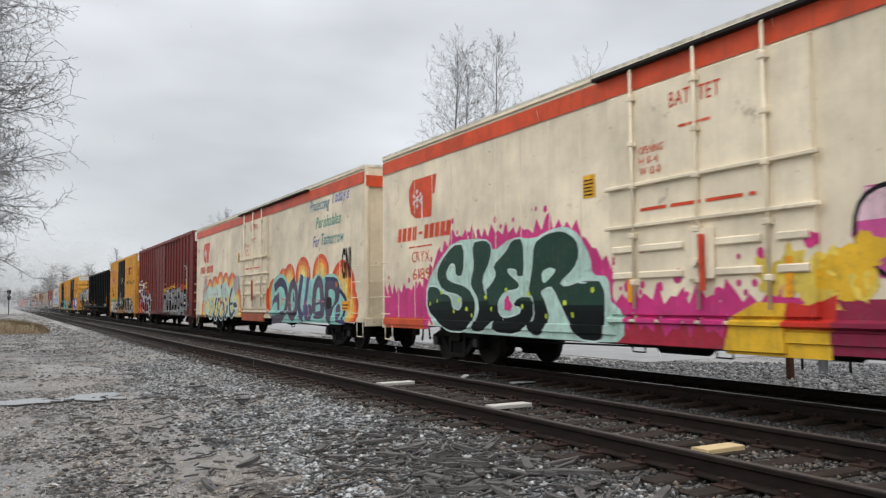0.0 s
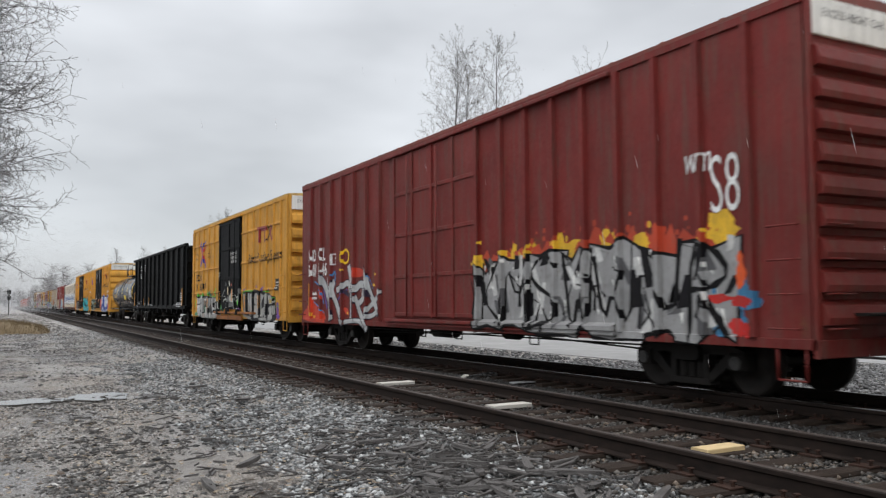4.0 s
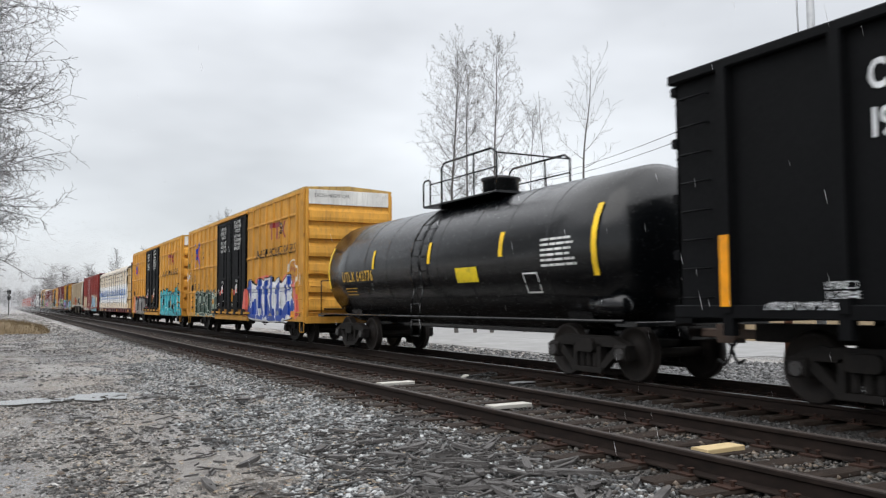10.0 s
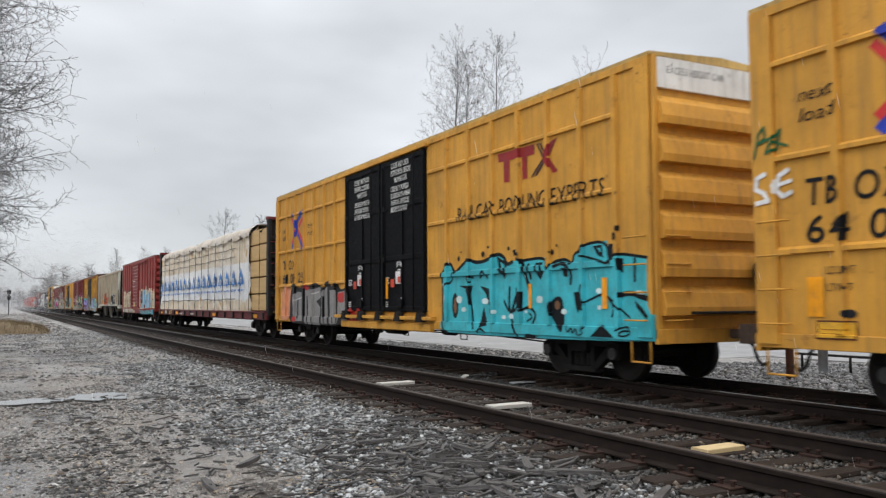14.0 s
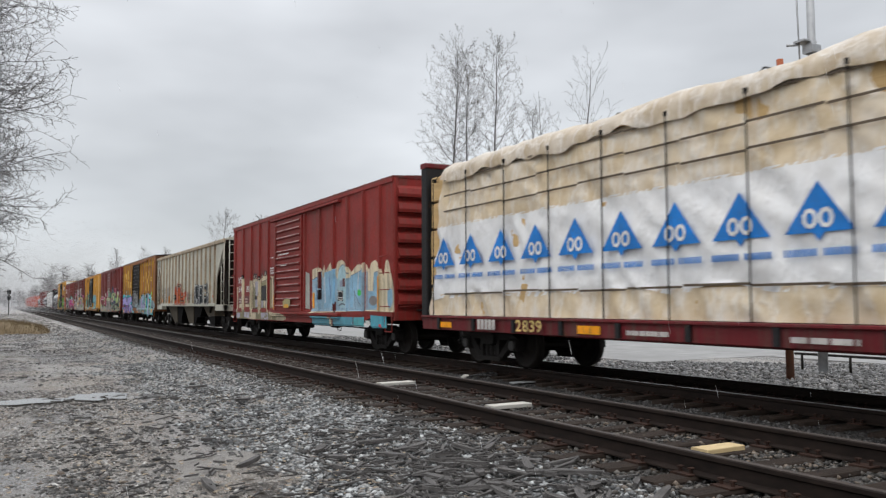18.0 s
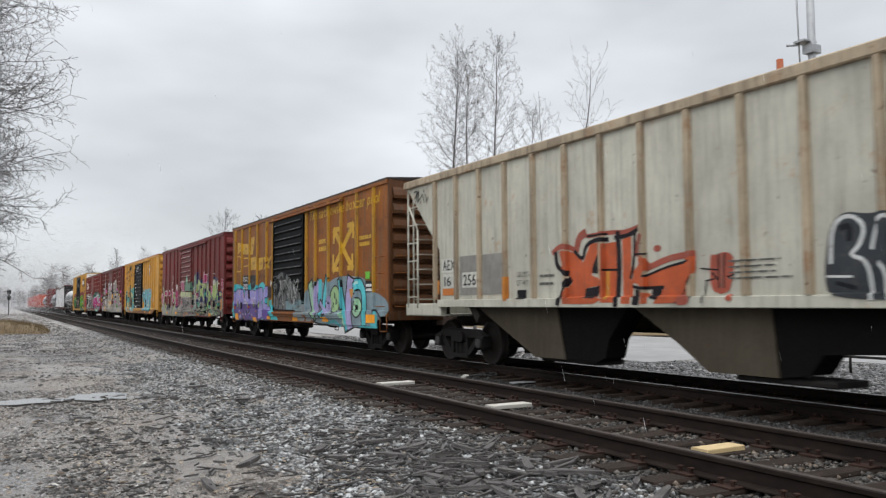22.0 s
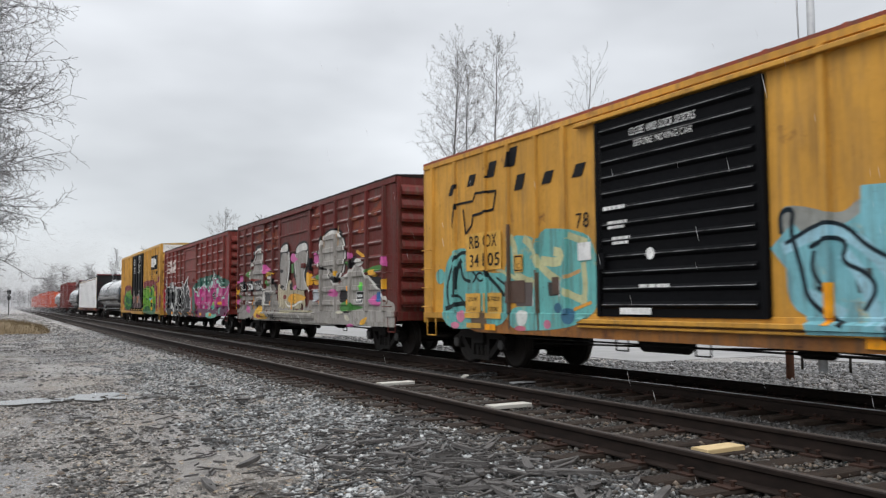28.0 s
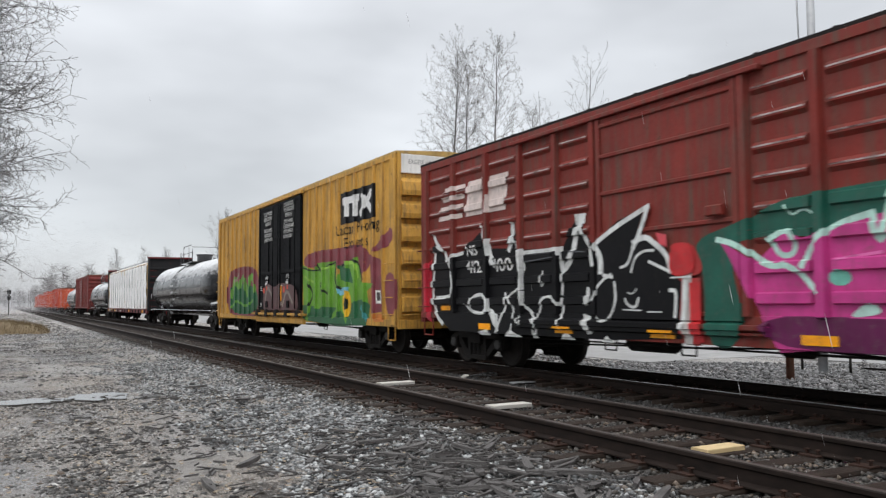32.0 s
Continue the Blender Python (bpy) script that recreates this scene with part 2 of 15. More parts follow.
# ---------------------------------------------------------------- mesh help
class Geo:
    """Collects corners and faces of one mesh."""
    def __init__(self):
        self.v, self.f, self.s, self.mi = [], [], [], []

    def face(self, pts, smooth=False, m=0):
        k = len(self.v)
        self.v += [tuple(p) for p in pts]
        self.f.append(tuple(range(k, k + len(pts)))); self.s.append(smooth); self.mi.append(m)
        return self

    def box(self, x0, x1, y0, y1, z0, z1, m=0):
        k = len(self.v)
        self.v += [(x, y, z) for z in (z0, z1) for y in (y0, y1) for x in (x0, x1)]
        for q in ((0, 2, 3, 1), (4, 5, 7, 6), (0, 1, 5, 4), (2, 6, 7, 3), (0, 4, 6, 2), (1, 3, 7, 5)):
            self.f.append(tuple(k + i for i in q)); self.s.append(False); self.mi.append(m)
        return self

    def bev(self, x0, x1, y0, y1, z0, z1, b=0.01, m=0):
        """A box with chamfered long edges along its longest side."""
        d = (x1 - x0, y1 - y0, z1 - z0)
        ax = d.index(max(d))
        o = [i for i in range(3) if i != ax]
        lo, hi = (x0, y0, z0), (x1, y1, z1)
        b = min(b, d[o[0]] * 0.4, d[o[1]] * 0.4)
        a0, a1, c0, c1 = lo[o[0]], hi[o[0]], lo[o[1]], hi[o[1]]
        poly = [(a0 + b, c0), (a1 - b, c0), (a1, c0 + b), (a1, c1 - b), (a1 - b, c1), (a0 + b, c1), (a0, c1 - b), (a0, c0 + b)]
        return self.extrude(poly, ax, lo[ax], hi[ax], m, flip=(ax == 1))

    def extrude(self, poly, ax, w0, w1, m=0, flip=False, smooth=False):
        """poly in the two other axes (in order), pulled along axis ax."""
        k, n = len(self.v), len(poly)
        for w in (w0, w1):
            for a, c in poly:
                p = [a, c]; p.insert(ax, w); self.v.append(tuple(p))
        fs = [tuple(k + i for i in range(n))[::-1], tuple(k + n + i for i in range(n))]
        fs += [(k + i, k + (i + 1) % n, k + n + (i + 1) % n, k + n + i) for i in range(n)]
        for j, q in enumerate(fs):
            self.f.append(q[::-1] if flip else q); self.s.append(smooth and j > 1); self.mi.append(m)
        return self

    def rod(self, p0, p1, r, n=8, r1=None, m=0, caps=True):
        p0, p1 = Vector(p0), Vector(p1)
        r1 = r if r1 is None else r1
        d = (p1 - p0)
        if d.length < 1e-6:
            return self
        d.normalize()
        a = d.orthogonal().normalized(); b = d.cross(a)
        k = len(self.v)
        for p, q in ((p0, r), (p1, r1)):
            for i in range(n):
                w = 2 * math.pi * i / n
                self.v.append(tuple(p + (a * math.cos(w) + b * math.sin(w)) * q))
        for i in range(n):
            j = (i + 1) % n
            self.f.append((k + i, k + j, k + n + j, k + n + i)); self.s.append(True); self.mi.append(m)
        if caps:
            self.f.append(tuple(k + i for i in range(n))[::-1]); self.s.append(False); self.mi.append(m)
            self.f.append(tuple(k + n + i for i in range(n))); self.s.append(False); self.mi.append(m)
        return self

    def pipe(self, pts, r, n=6, m=0):
        for a, b in zip(pts, pts[1:]):
            self.rod(a, b, r, n, m=m)
        return self

    def lathe(self, prof, axis_p, axis, n=24, m=0, smooth=True):
        """prof: (along, radius) pairs round the axis through axis_p."""
        ax = Vector(axis).normalized()
        a = ax.orthogonal().normalized(); b = ax.cross(a); o = Vector(axis_p)
        k = len(self.v)
        for s, r in prof:
            for i in range(n):
                w = 2 * math.pi * i / n
                self.v.append(tuple(o + ax * s + (a * math.cos(w) + b * math.sin(w)) * r))
        for q in range(len(prof) - 1):
            for i in range(n):
                j = (i + 1) % n
                self.f.append((k + q * n + i, k + q * n + j, k + (q + 1) * n + j, k + (q + 1) * n + i))
                self.s.append(smooth); self.mi.append(m)
        self.f.append(tuple(k + i for i in range(n))[::-1]); self.s.append(False); self.mi.append(m)
        e = k + (len(prof) - 1) * n
        self.f.append(tuple(e + i for i in range(n))); self.s.append(False); self.mi.append(m)
        return self

    def mesh(self, name, mats):
        me = bpy.data.meshes.new(name)
        me.from_pydata(self.v, [], self.f)
        for mt in (mats if isinstance(mats, (list, tuple)) else [mats]):
            me.materials.append(mt)
        me.polygons.foreach_set("use_smooth", self.s)
        me.polygons.foreach_set("material_index", self.mi)
        me.update()
        return me


def part(name, geo, mats, parent=None, label="", m=None):
    """Links geometry (a Geo, or a mesh that others share) as one object, under parent if given."""
    me = geo.mesh(name, mats) if isinstance(geo, Geo) else geo
    ob = new(name, me)
    ob.parent = parent
    if m is not None:
        ob.matrix_basis = m
    if label:
        ob["label"] = label
    return ob


def thing(name, label, category, group="", m=None):
    ob = new(name)
    ob.empty_display_size = 0.2
    if m is not None:
        ob.matrix_basis = m
    return tagged(ob, label, category, group)


# ---------------------------------------------------------------- ground
def ground_height(x, y):
    """Lot, ballast shoulders and the low ground behind the train."""
    n1 = noise.noise((x * 0.35, y * 0.35, 3.1)) * 0.045 + noise.noise((x * 1.2, y * 1.2, 7.7)) * 0.026 + noise.noise((x * 3.1, y * 2.6, 1.7)) * 0.016
    pts = ((-60, -0.22), (2.3, -0.21), (3.3, -0.15), (4.05, -0.055), (6.95, -0.055), (7.6, -0.17), (8.4, -0.235),
           (11.5, -0.235), (12.3, -0.33), (14, -0.38), (60, -0.40))
    z = pts[0][1] if x <= pts[0][0] else pts[-1][1]
    for (a, za), (b, zb) in zip(pts, pts[1:]):
        if a <= x <= b:
            z = za + (zb - za) * (x - a) / (b - a)
    amp = 1.0 if x < 3.6 else 0.15 if x < 12 else 0.6
    near = max(0.0, 1 - ((x - 1.0) / 2.0) ** 2 - ((y - 14.6) / 1.2) ** 2) * 0.035   # the hollow with the puddle
    return z + n1 * amp - near


def axis_steps(stops):
    out = []
    for (a, b, step) in stops:
        k = max(1, round((b - a) / step))
        out += [a + (b - a) * i / k for i in range(k)]
    return out + [stops[-1][1]]


def build_ground():
    xs = axis_steps(((-3000, -200, 700), (-200, -30, 24), (-30, -4, 2), (-4, 14, 0.16), (14, 40, 1.5), (40, 200, 20), (200, 3000, 700)))
    ys = axis_steps(((-3000, -200, 700), (-200, -12, 16), (-12, 2, 1), (2, 26, 0.2), (26, 70, 0.9), (70, 300, 9), (300, 900, 80), (900, 4000, 800)))
    g = Geo()
    g.v = [(x, y, ground_height(x, y)) for y in ys for x in xs]
    w = len(xs)
    g.f = [(j * w + i, j * w + i + 1, (j + 1) * w + i + 1, (j + 1) * w + i) for j in range(len(ys) - 1) for i in range(w - 1)]
    g.s = [True] * len(g.f); g.mi = [0] * len(g.f)
    tagged(part("ground", g, wet_ground()), "wet grey and tan gravel lot with stony ballast", "ground", kind="structure")


def rail_geo(y0, y1, top, drop=0.0):
    """Rail section swept along the track; slot 0 body, slot 1 head."""
    h = [(-0.07, -0.17), (0.07, -0.17), (0.07, -0.158), (0.016, -0.14), (0.012, -0.055), (0.036, -0.04), (0.036, -0.012), (0.028, -0.003)]
    h += [(-a, b) for a, b in h[::-1] if a > 0.0]
    h = h[:8] + [(-0.028, -0.003), (-0.036, -0.012), (-0.036, -0.04), (-0.012, -0.055), (-0.016, -0.14), (-0.07, -0.158)]
    g = Geo().extrude([(a, b + top - 0.001) for a, b in h], 1, y0, y1, 0, flip=True)
    g.extrude([(-0.028, top - 0.004), (-0.022, top), (0.022, top), (0.028, top - 0.004)], 1, y0, y1, 1, flip=True)
    return g


def build_track(name, cx, top, label, head, spikes):
    track = tagged(thing(name, label, "railway track", m=pose(cx, 0, 0)), kind="structure")
    for sx in (-0.7525, 0.7525):
        part("rail", rail_geo(-40, 900, top), [RAIL_SIDE, head], track, m=pose(sx, 0, 0))
    rnd = random.Random(name)
    zt = top - 0.178
    tie_meshes = []
    for k in range(5):
        g = Geo()
        L = 1.28 + rnd.uniform(-0.03, 0.05)
        g.bev(-L, L + rnd.uniform(-0.05, 0.04), -0.11, 0.11, -0.17, 0, 0.02)
        for v in range(len(g.v)):
            x, y, z = g.v[v]
            g.v[v] = (x, y + rnd.uniform(-0.012, 0.012), z + rnd.uniform(-0.008, 0.006))
        tie_meshes.append(g.mesh("tie", TIE))
    plate = Geo().bev(-0.18, 0.18, -0.095, 0.095, 0, 0.016, 0.004)
    for px in (-0.11, 0.11):
        for py in (-0.055, 0.055):
            plate.bev(px - 0.012, px + 0.012, py - 0.012, py + 0.012, 0.01, 0.05, 0.004).bev(px - 0.022, px + 0.022, py - 0.02, py + 0.02, 0.046, 0.06, 0.006)
    plate = plate.mesh("tie_plate", PLATE_RUST)
    y, far, k = -6.0, Geo(), 0
    while y < 420:
        if y < 70:
            tie = part("tie", tie_meshes[k % 5], None, track, m=pose(rnd.uniform(-0.04, 0.04), y, zt, 0, rnd.uniform(-0.4, 0.4), rnd.uniform(-1.6, 1.6)))
            if y < spikes:
                for sx in (-0.7525, 0.7525):
                    part("tie_plate", plate, None, tie, m=pose(sx, 0, 0.001))
        else:
            far.box(-1.29, 1.29, y - 0.11, y + 0.11, zt - 0.17, zt)
        y += 0.52 + rnd.uniform(-0.03, 0.03); k += 1
    tagged(part("far_ties", far, TIE, track), kind="stuff")


def scatter(name, label, mat, boxes, seed, sizes, sink=0.35, keep=lambda x, y: True, flat=0.62, plain=False):
    """Broken stones strewn over the ground, joined into one mesh. boxes: x0, x1, y0, y1, number."""
    r = np.random.RandomState(seed)
    base = np.array([(1, 0, 0), (-1, 0, 0), (0, 1, 0), (0, -1, 0), (0, 0, 1), (0, 0, -1), (.6, .6, .5), (-.6, .6, -.4), (.5, -.65, .45), (-.55, -.55, .5)], float)
    tri = np.array([(4, 0, 6), (4, 6, 2), (4, 2, 7), (4, 7, 1), (4, 1, 9), (4, 9, 3), (4, 3, 8), (4, 8, 0), (5, 6, 0), (5, 2, 6), (5, 7, 2), (5, 1, 7), (5, 9, 1), (5, 3, 9), (5, 8, 3), (5, 0, 8)])
    if plain:                                # small stones: eight faces are enough
        base, tri = base[:6], np.array([(4, 0, 2), (4, 2, 1), (4, 1, 3), (4, 3, 0), (5, 2, 0), (5, 1, 2), (5, 3, 1), (5, 0, 3)])
    nv = len(base)
    V, F, k = [], [], 0
    for x0, x1, y0, y1, num in boxes:
        for _ in range(num):
            x, y = r.uniform(x0, x1), r.uniform(y0, y1)
            if not keep(x, y):
                continue
            s = sizes[0] + (sizes[1] - sizes[0]) * r.rand() ** 2.2
            sc = s * np.array([r.uniform(0.8, 1.35), r.uniform(0.7, 1.1), r.uniform(0.45, 0.85) * flat / 0.62])
            p = base * r.uniform(0.72, 1.12, (nv, 1)) * sc
            a, b = r.uniform(0, 6.28), r.uniform(-0.5, 0.5)
            ca, sa, cb, sb = math.cos(a), math.sin(a), math.cos(b), math.sin(b)
            p = p @ np.array([(1, 0, 0), (0, cb, -sb), (0, sb, cb)]) @ np.array([(ca, -sa, 0), (sa, ca, 0), (0, 0, 1)])
            p += (x, y, ground_height(x, y) + s * (0.5 - sink) * 0.8)
            V.append(p); F.append(tri + k); k += nv
    V, F = np.concatenate(V), np.concatenate(F)
    me = bpy.data.meshes.new(name)
    me.vertices.add(len(V)); me.vertices.foreach_set("co", V.ravel())
    me.loops.add(F.size); me.loops.foreach_set("vertex_index", F.ravel())
    me.polygons.add(len(F)); me.polygons.foreach_set("loop_start", np.arange(0, F.size, 3))
    me.update(calc_edges=True)
    me.materials.append(mat)
    tagged(new(name, me), label, "gravel", kind="stuff")


build_ground()
build_track("track_near", TRACK_NEAR, RAIL_NEAR, "empty railway track of rusty rails on wet wooden ties", RAIL_DULL, 26)
build_track("track_train", TRACK_TRAIN, 0.0, "railway track in the shade of the passing train", RAIL_TOP, 18)
GREY_STONE = stone_mat("crushed_grey_stone", (0.040, 0.042, 0.043, 1), (0.57, 0.585, 0.58, 1), 0.12)
LOT_STONE = stone_mat("grey_and_tan_lot_stone", (0.05, 0.047, 0.044, 1), (0.56, 0.54, 0.51, 1), 0.22)
PALE_STONE = stone_mat("pale_wet_stone", (0.045, 0.045, 0.045, 1), (0.34, 0.34, 0.34, 1))
BED_STONE = stone_mat("dark_track_stone", (0.014, 0.013, 0.012, 1), (0.15, 0.145, 0.135, 1), 0.1)


def off_ties(x, y):
    """Keeps stones off the lot's bare patch."""
    return noise.noise((x * 0.9, y * 0.9, 1.0)) > -0.12 - (x - 2.2) * 0.6


scatter("ballast", "grey crushed stone ballast beside the empty track", GREY_STONE,
        ((2.0, 4.3, 3.2, 12, 15500), (1.7, 4.3, 12, 22, 8500), (1.4, 4.3, 22, 48, 6000)), 5, (0.014, 0.046), keep=off_ties, flat=0.5)
scatter("track_ballast", "grey stones between the ties of the empty track", stone_mat("brown_grey_track_stone", (0.014, 0.013, 0.0115, 1), (0.17, 0.158, 0.142, 1), 0.3), ((4.0, 7.0, 2.5, 14, 13500), (4.0, 7.0, 14, 40, 11500)), 15, (0.014, 0.042), sink=0.1)
scatter("oily_ballast", "dark oil-stained stones between the tracks", stone_mat("dark_oily_stone", (0.010, 0.0095, 0.009, 1), (0.13, 0.125, 0.12, 1)), ((6.32, 7.3, 2.6, 15, 7000), (6.9, 8.9, 3, 16, 6200), (6.9, 8.9, 16, 40, 3600), (9.3, 10.7, 4, 24, 2200)), 6, (0.014, 0.042))


def strewn(x, y):
    """Where the lot carries loose stones: heaps and bare trodden strips."""
    return noise.noise((x * 0.8, y * 0.55, 5.0)) + 0.5 * noise.noise((x * 2.7, y * 2.1, 2.0)) > -0.16


scatter("gravel", "small loose stones on the gravel lot", LOT_STONE, ((-3.0, 2.9, 4.6, 10, 17000), (-3.2, 2.7, 10, 17, 20000), (-6, 2.6, 17, 45, 21000)), 8, (0.005, 0.034), keep=strewn, flat=0.5, plain=True)
scatter("flat_stones", "larger flat stones and clods on the lot", LOT_STONE, ((-3.0, 2.8, 5, 16, 1500), (-5, 2.4, 16, 45, 1500)), 18, (0.02, 0.065), sink=0.5, flat=0.32)
scatter("far_clods", "dark clods and stones on the far part of the lot", LOT_STONE, ((-8, 3.6, 45, 80, 9000), (-8, 3.8, 80, 170, 8000)), 20, (0.03, 0.12), sink=0.4, flat=0.4, plain=True)
scatter("mud_clods", "dark wet clods of mud and cinders on the lot", BED_STONE, ((-3.0, 2.6, 5.5, 16, 6000), (-5, 2.2, 16, 45, 6500)), 19, (0.010, 0.060), sink=0.45, flat=0.4, keep=lambda x, y: noise.noise((x * 0.6, y * 0.45, 9.0)) + 0.4 * noise.noise((x * 2.2, y * 1.6, 4.0)) > 0.10)
scatter("far_gravel", "pale crushed stone beyond the train's track", PALE_STONE, ((11.2, 15.0, 2, 17, 9000), (15.0, 21.5, 6, 18.4, 12000), (11.2, 16.0, 17, 40, 6500)), 9, (0.025, 0.085), keep=lambda x, y: x < 15.4 + max(0.0, 18.4 - y) * 1.05 + 0.5 * noise.noise((x, y, 3.0)))


# ---------------------------------------------------------------- loose things by the tracks
def boards():
    for x, y, l, w, rz, mat, lab in ((5.74, 12.46, 0.62, 0.20, 4, GREY_WOOD, "pale weathered board lying between the rails"),
                                     (5.74, 9.01, 0.60, 0.20, 3, GREY_WOOD, "pale weathered board lying between the rails"),
                                     (5.68, 5.44, 0.48, 0.19, 2, NEW_WOOD, "yellow new wooden block between the rails")):
        tagged(part("board", Geo().bev(-l / 2, l / 2, -w / 2, w / 2, 0, 0.05, 0.006), mat, m=pose(x, y, -0.034, 0, 0, rz)), lab, "board", "boards between the rails")


def scraps():
    r = random.Random(4)
    meshes = []
    for k in range(7):
        l, w, h = r.uniform(0.10, 0.38), r.uniform(0.022, 0.075), r.uniform(0.014, 0.045)
        g = Geo()
        poly = [(-l, -w), (-l * 0.3, -w * 1.1), (l * 0.5, -w * 0.8), (l, -w * 0.15), (l * 0.86, w * 0.5), (l * 0.2, w), (-l * 0.6, w * 0.85), (-l * 1.05, w * 0.2)]
        g.extrude([(a / 2 + r.uniform(-0.01, 0.01), b / 2 + r.uniform(-0.006, 0.006)) for a, b in poly], 2, 0, h)
        meshes.append(g.mesh("wood_scrap", SCRAP))
    spots = [(3.11, 8.66, 0.0, 25)]
    for _ in range(95):
        spots.append((r.gauss(3.62, 0.45), r.gauss(6.4, 1.25), 0, r.uniform(0, 360)))
    for _ in range(45):
        spots.append((r.gauss(2.9, 0.6), r.gauss(5.6, 0.9), 0, r.uniform(0, 360)))
    for _ in range(26):
        spots.append((r.uniform(1.6, 4.2), r.uniform(7, 16), 0, r.uniform(0, 360)))
    for x, y, _, rz in spots:
        if x > 4.2 or y < 3.5:
            continue
        tagged(part("wood_scrap", meshes[r.randrange(7)], None, m=pose(x, y, ground_height(x, y) + 0.018, r.uniform(-9, 9), r.uniform(-9, 9), rz)),
               "dark splintered piece of rotten tie on the ballast", "wood scrap", "splintered tie pieces")


def splinters():
    """Small strips and flakes of rotten wood over the shoulder of the ballast, joined."""
    r, g = random.Random(41), Geo()
    for _ in range(1000):
        x, y = (r.gauss(3.45, 0.55), r.gauss(6.2, 1.3)) if r.random() < 0.7 else (r.uniform(0.6, 3.9), r.uniform(4.5, 15))
        if x > 4.3 or y < 3.2:
            continue
        a, l, w, h = r.uniform(0, 6.28), r.uniform(0.03, 0.13), r.uniform(0.006, 0.020), r.uniform(0.004, 0.012)
        ca, sa, z = math.cos(a), math.sin(a), ground_height(x, y) + r.uniform(0.012, 0.04)
        tilt = r.uniform(-0.25, 0.25)
        low = [(-1, -0.6), (0.8, -1), (1.1, 0.5), (-0.7, 0.9)]
        top = [(x + ca * p * l - sa * q * w, y + sa * p * l + ca * q * w, z + h + tilt * p * l) for p, q in low]
        bot = [(u, v, t - h - 0.006) for u, v, t in top]
        g.face(top)
        for k in range(4):
            g.face([bot[k], bot[(k + 1) % 4], top[(k + 1) % 4], top[k]])
    tagged(part("wood_splinters", g, SCRAP), "dark wet splinters of rotten ties on the ballast", "wood splinters", kind="stuff")


def junk():
    x, y = 8.75, 14.6
    hose = Geo().pipe([(math.cos(a) * 0.28 * (1 + 0.2 * math.sin(3 * a)), math.sin(a) * 0.22, 0.02 + 0.02 * math.sin(2 * a)) for a in [i * 0.45 for i in range(17)]], 0.022)
    tagged(part("rubber_hose", hose, HOSE, m=pose(x, y, -0.19)), "black rubber air hose dropped beside the rail", "hose")
    tagged(part("white_scrap", Geo().bev(-0.12, 0.12, -0.05, 0.05, 0, 0.03), GREY_WOOD, m=pose(8.35, 14.75, -0.2, 8, -6, 40)), "small white broken piece beside the rail", "scrap")
    tagged(part("flat_scrap", Geo().bev(-0.3, 0.3, -0.07, 0.07, 0, 0.02), GALV, m=pose(8.6, 13.0, -0.19, 4, 2, 15)), "flat strip of bare metal beside the rail", "scrap")


def puddles():
    """Rain water lying in the hollows: an uneven sheet each, cut by the bumps of the ground."""
    water = glass_water()
    for x, y, a, b, lift in ((1.42, 14.9, 0.46, 0.6, 0.055), (0.3, 14.7, 0.75, 0.36, 0.045), (-0.75, 13.0, 0.6, 0.3, 0.02), (-0.6, 15.9, 0.5, 0.22, 0.018)):
        ring = [(a * math.cos(w) * (1 + 0.5 * noise.noise((math.cos(w) * 2 + x * 7, math.sin(w) * 2, 3.0))), b * math.sin(w) * (1 + 0.6 * noise.noise((math.cos(w) * 2, math.sin(w) * 2 + x * 5, 8.0)))) for w in [i * math.tau / 48 for i in range(48)]]
        zs = sorted(ground_height(x + p * k, y + q * k) for p, q in ring for k in (0.2, 0.5, 0.8, 1.0))
        g = Geo().extrude(ring, 2, -0.06, 0)
        tagged(part("puddle", g, water, m=pose(x, y, zs[len(zs) // 2] + lift * 0.5)), "shallow puddle of rain water on the gravel lot", "puddle", kind="structure")


def twigs():
    r, g = random.Random(12), Geo()
    for _ in range(220):
        x, y = r.uniform(-2.5, 3.2), r.uniform(4.6, 16)
        a, l = r.uniform(0, 6.28), r.uniform(0.05, 0.28)
        z = ground_height(x, y) + 0.02
        g.pipe([(x, y, z), (x + math.cos(a) * l * 0.5, y + math.sin(a) * l * 0.5, z + r.uniform(0, 0.012)), (x + math.cos(a + 0.3) * l, y + math.sin(a + 0.3) * l, z)], r.uniform(0.003, 0.008), 4)
    tagged(part("twigs", g, SCRAP), "dark broken twigs and bark strewn over the lot", "twigs", kind="stuff")
    g = Geo()
    for _ in range(1000):
        x, y = r.uniform(-2.5, 3.4), r.uniform(4.6, 14)
        a, l, w = r.uniform(0, 6.28), r.uniform(0.012, 0.05), r.uniform(0.008, 0.025)
        z = ground_height(x, y) + r.uniform(0.012, 0.03)
        ca, sa = math.cos(a), math.sin(a)
        pts = [(x + ca * p * l - sa * q * w, y + sa * p * l + ca * q * w, z + e) for p, q, e in ((-1, 0.1, 0), (-0.2, -1, 0.006), (1, -0.3, 0.01), (0.7, 0.7, 0.004), (-0.4, 0.9, 0.008))]
        g.face(pts)
    tagged(part("wood_chips", g, simple("tan_wood_chip", (0.10, 0.07, 0.045, 1), (0.40, 0.33, 0.24, 1), 30, 0.8)), "tan wood chips and dead leaves on the lot", "wood chips", kind="stuff")


boards(); scraps(); splinters(); junk(); puddles(); twigs()


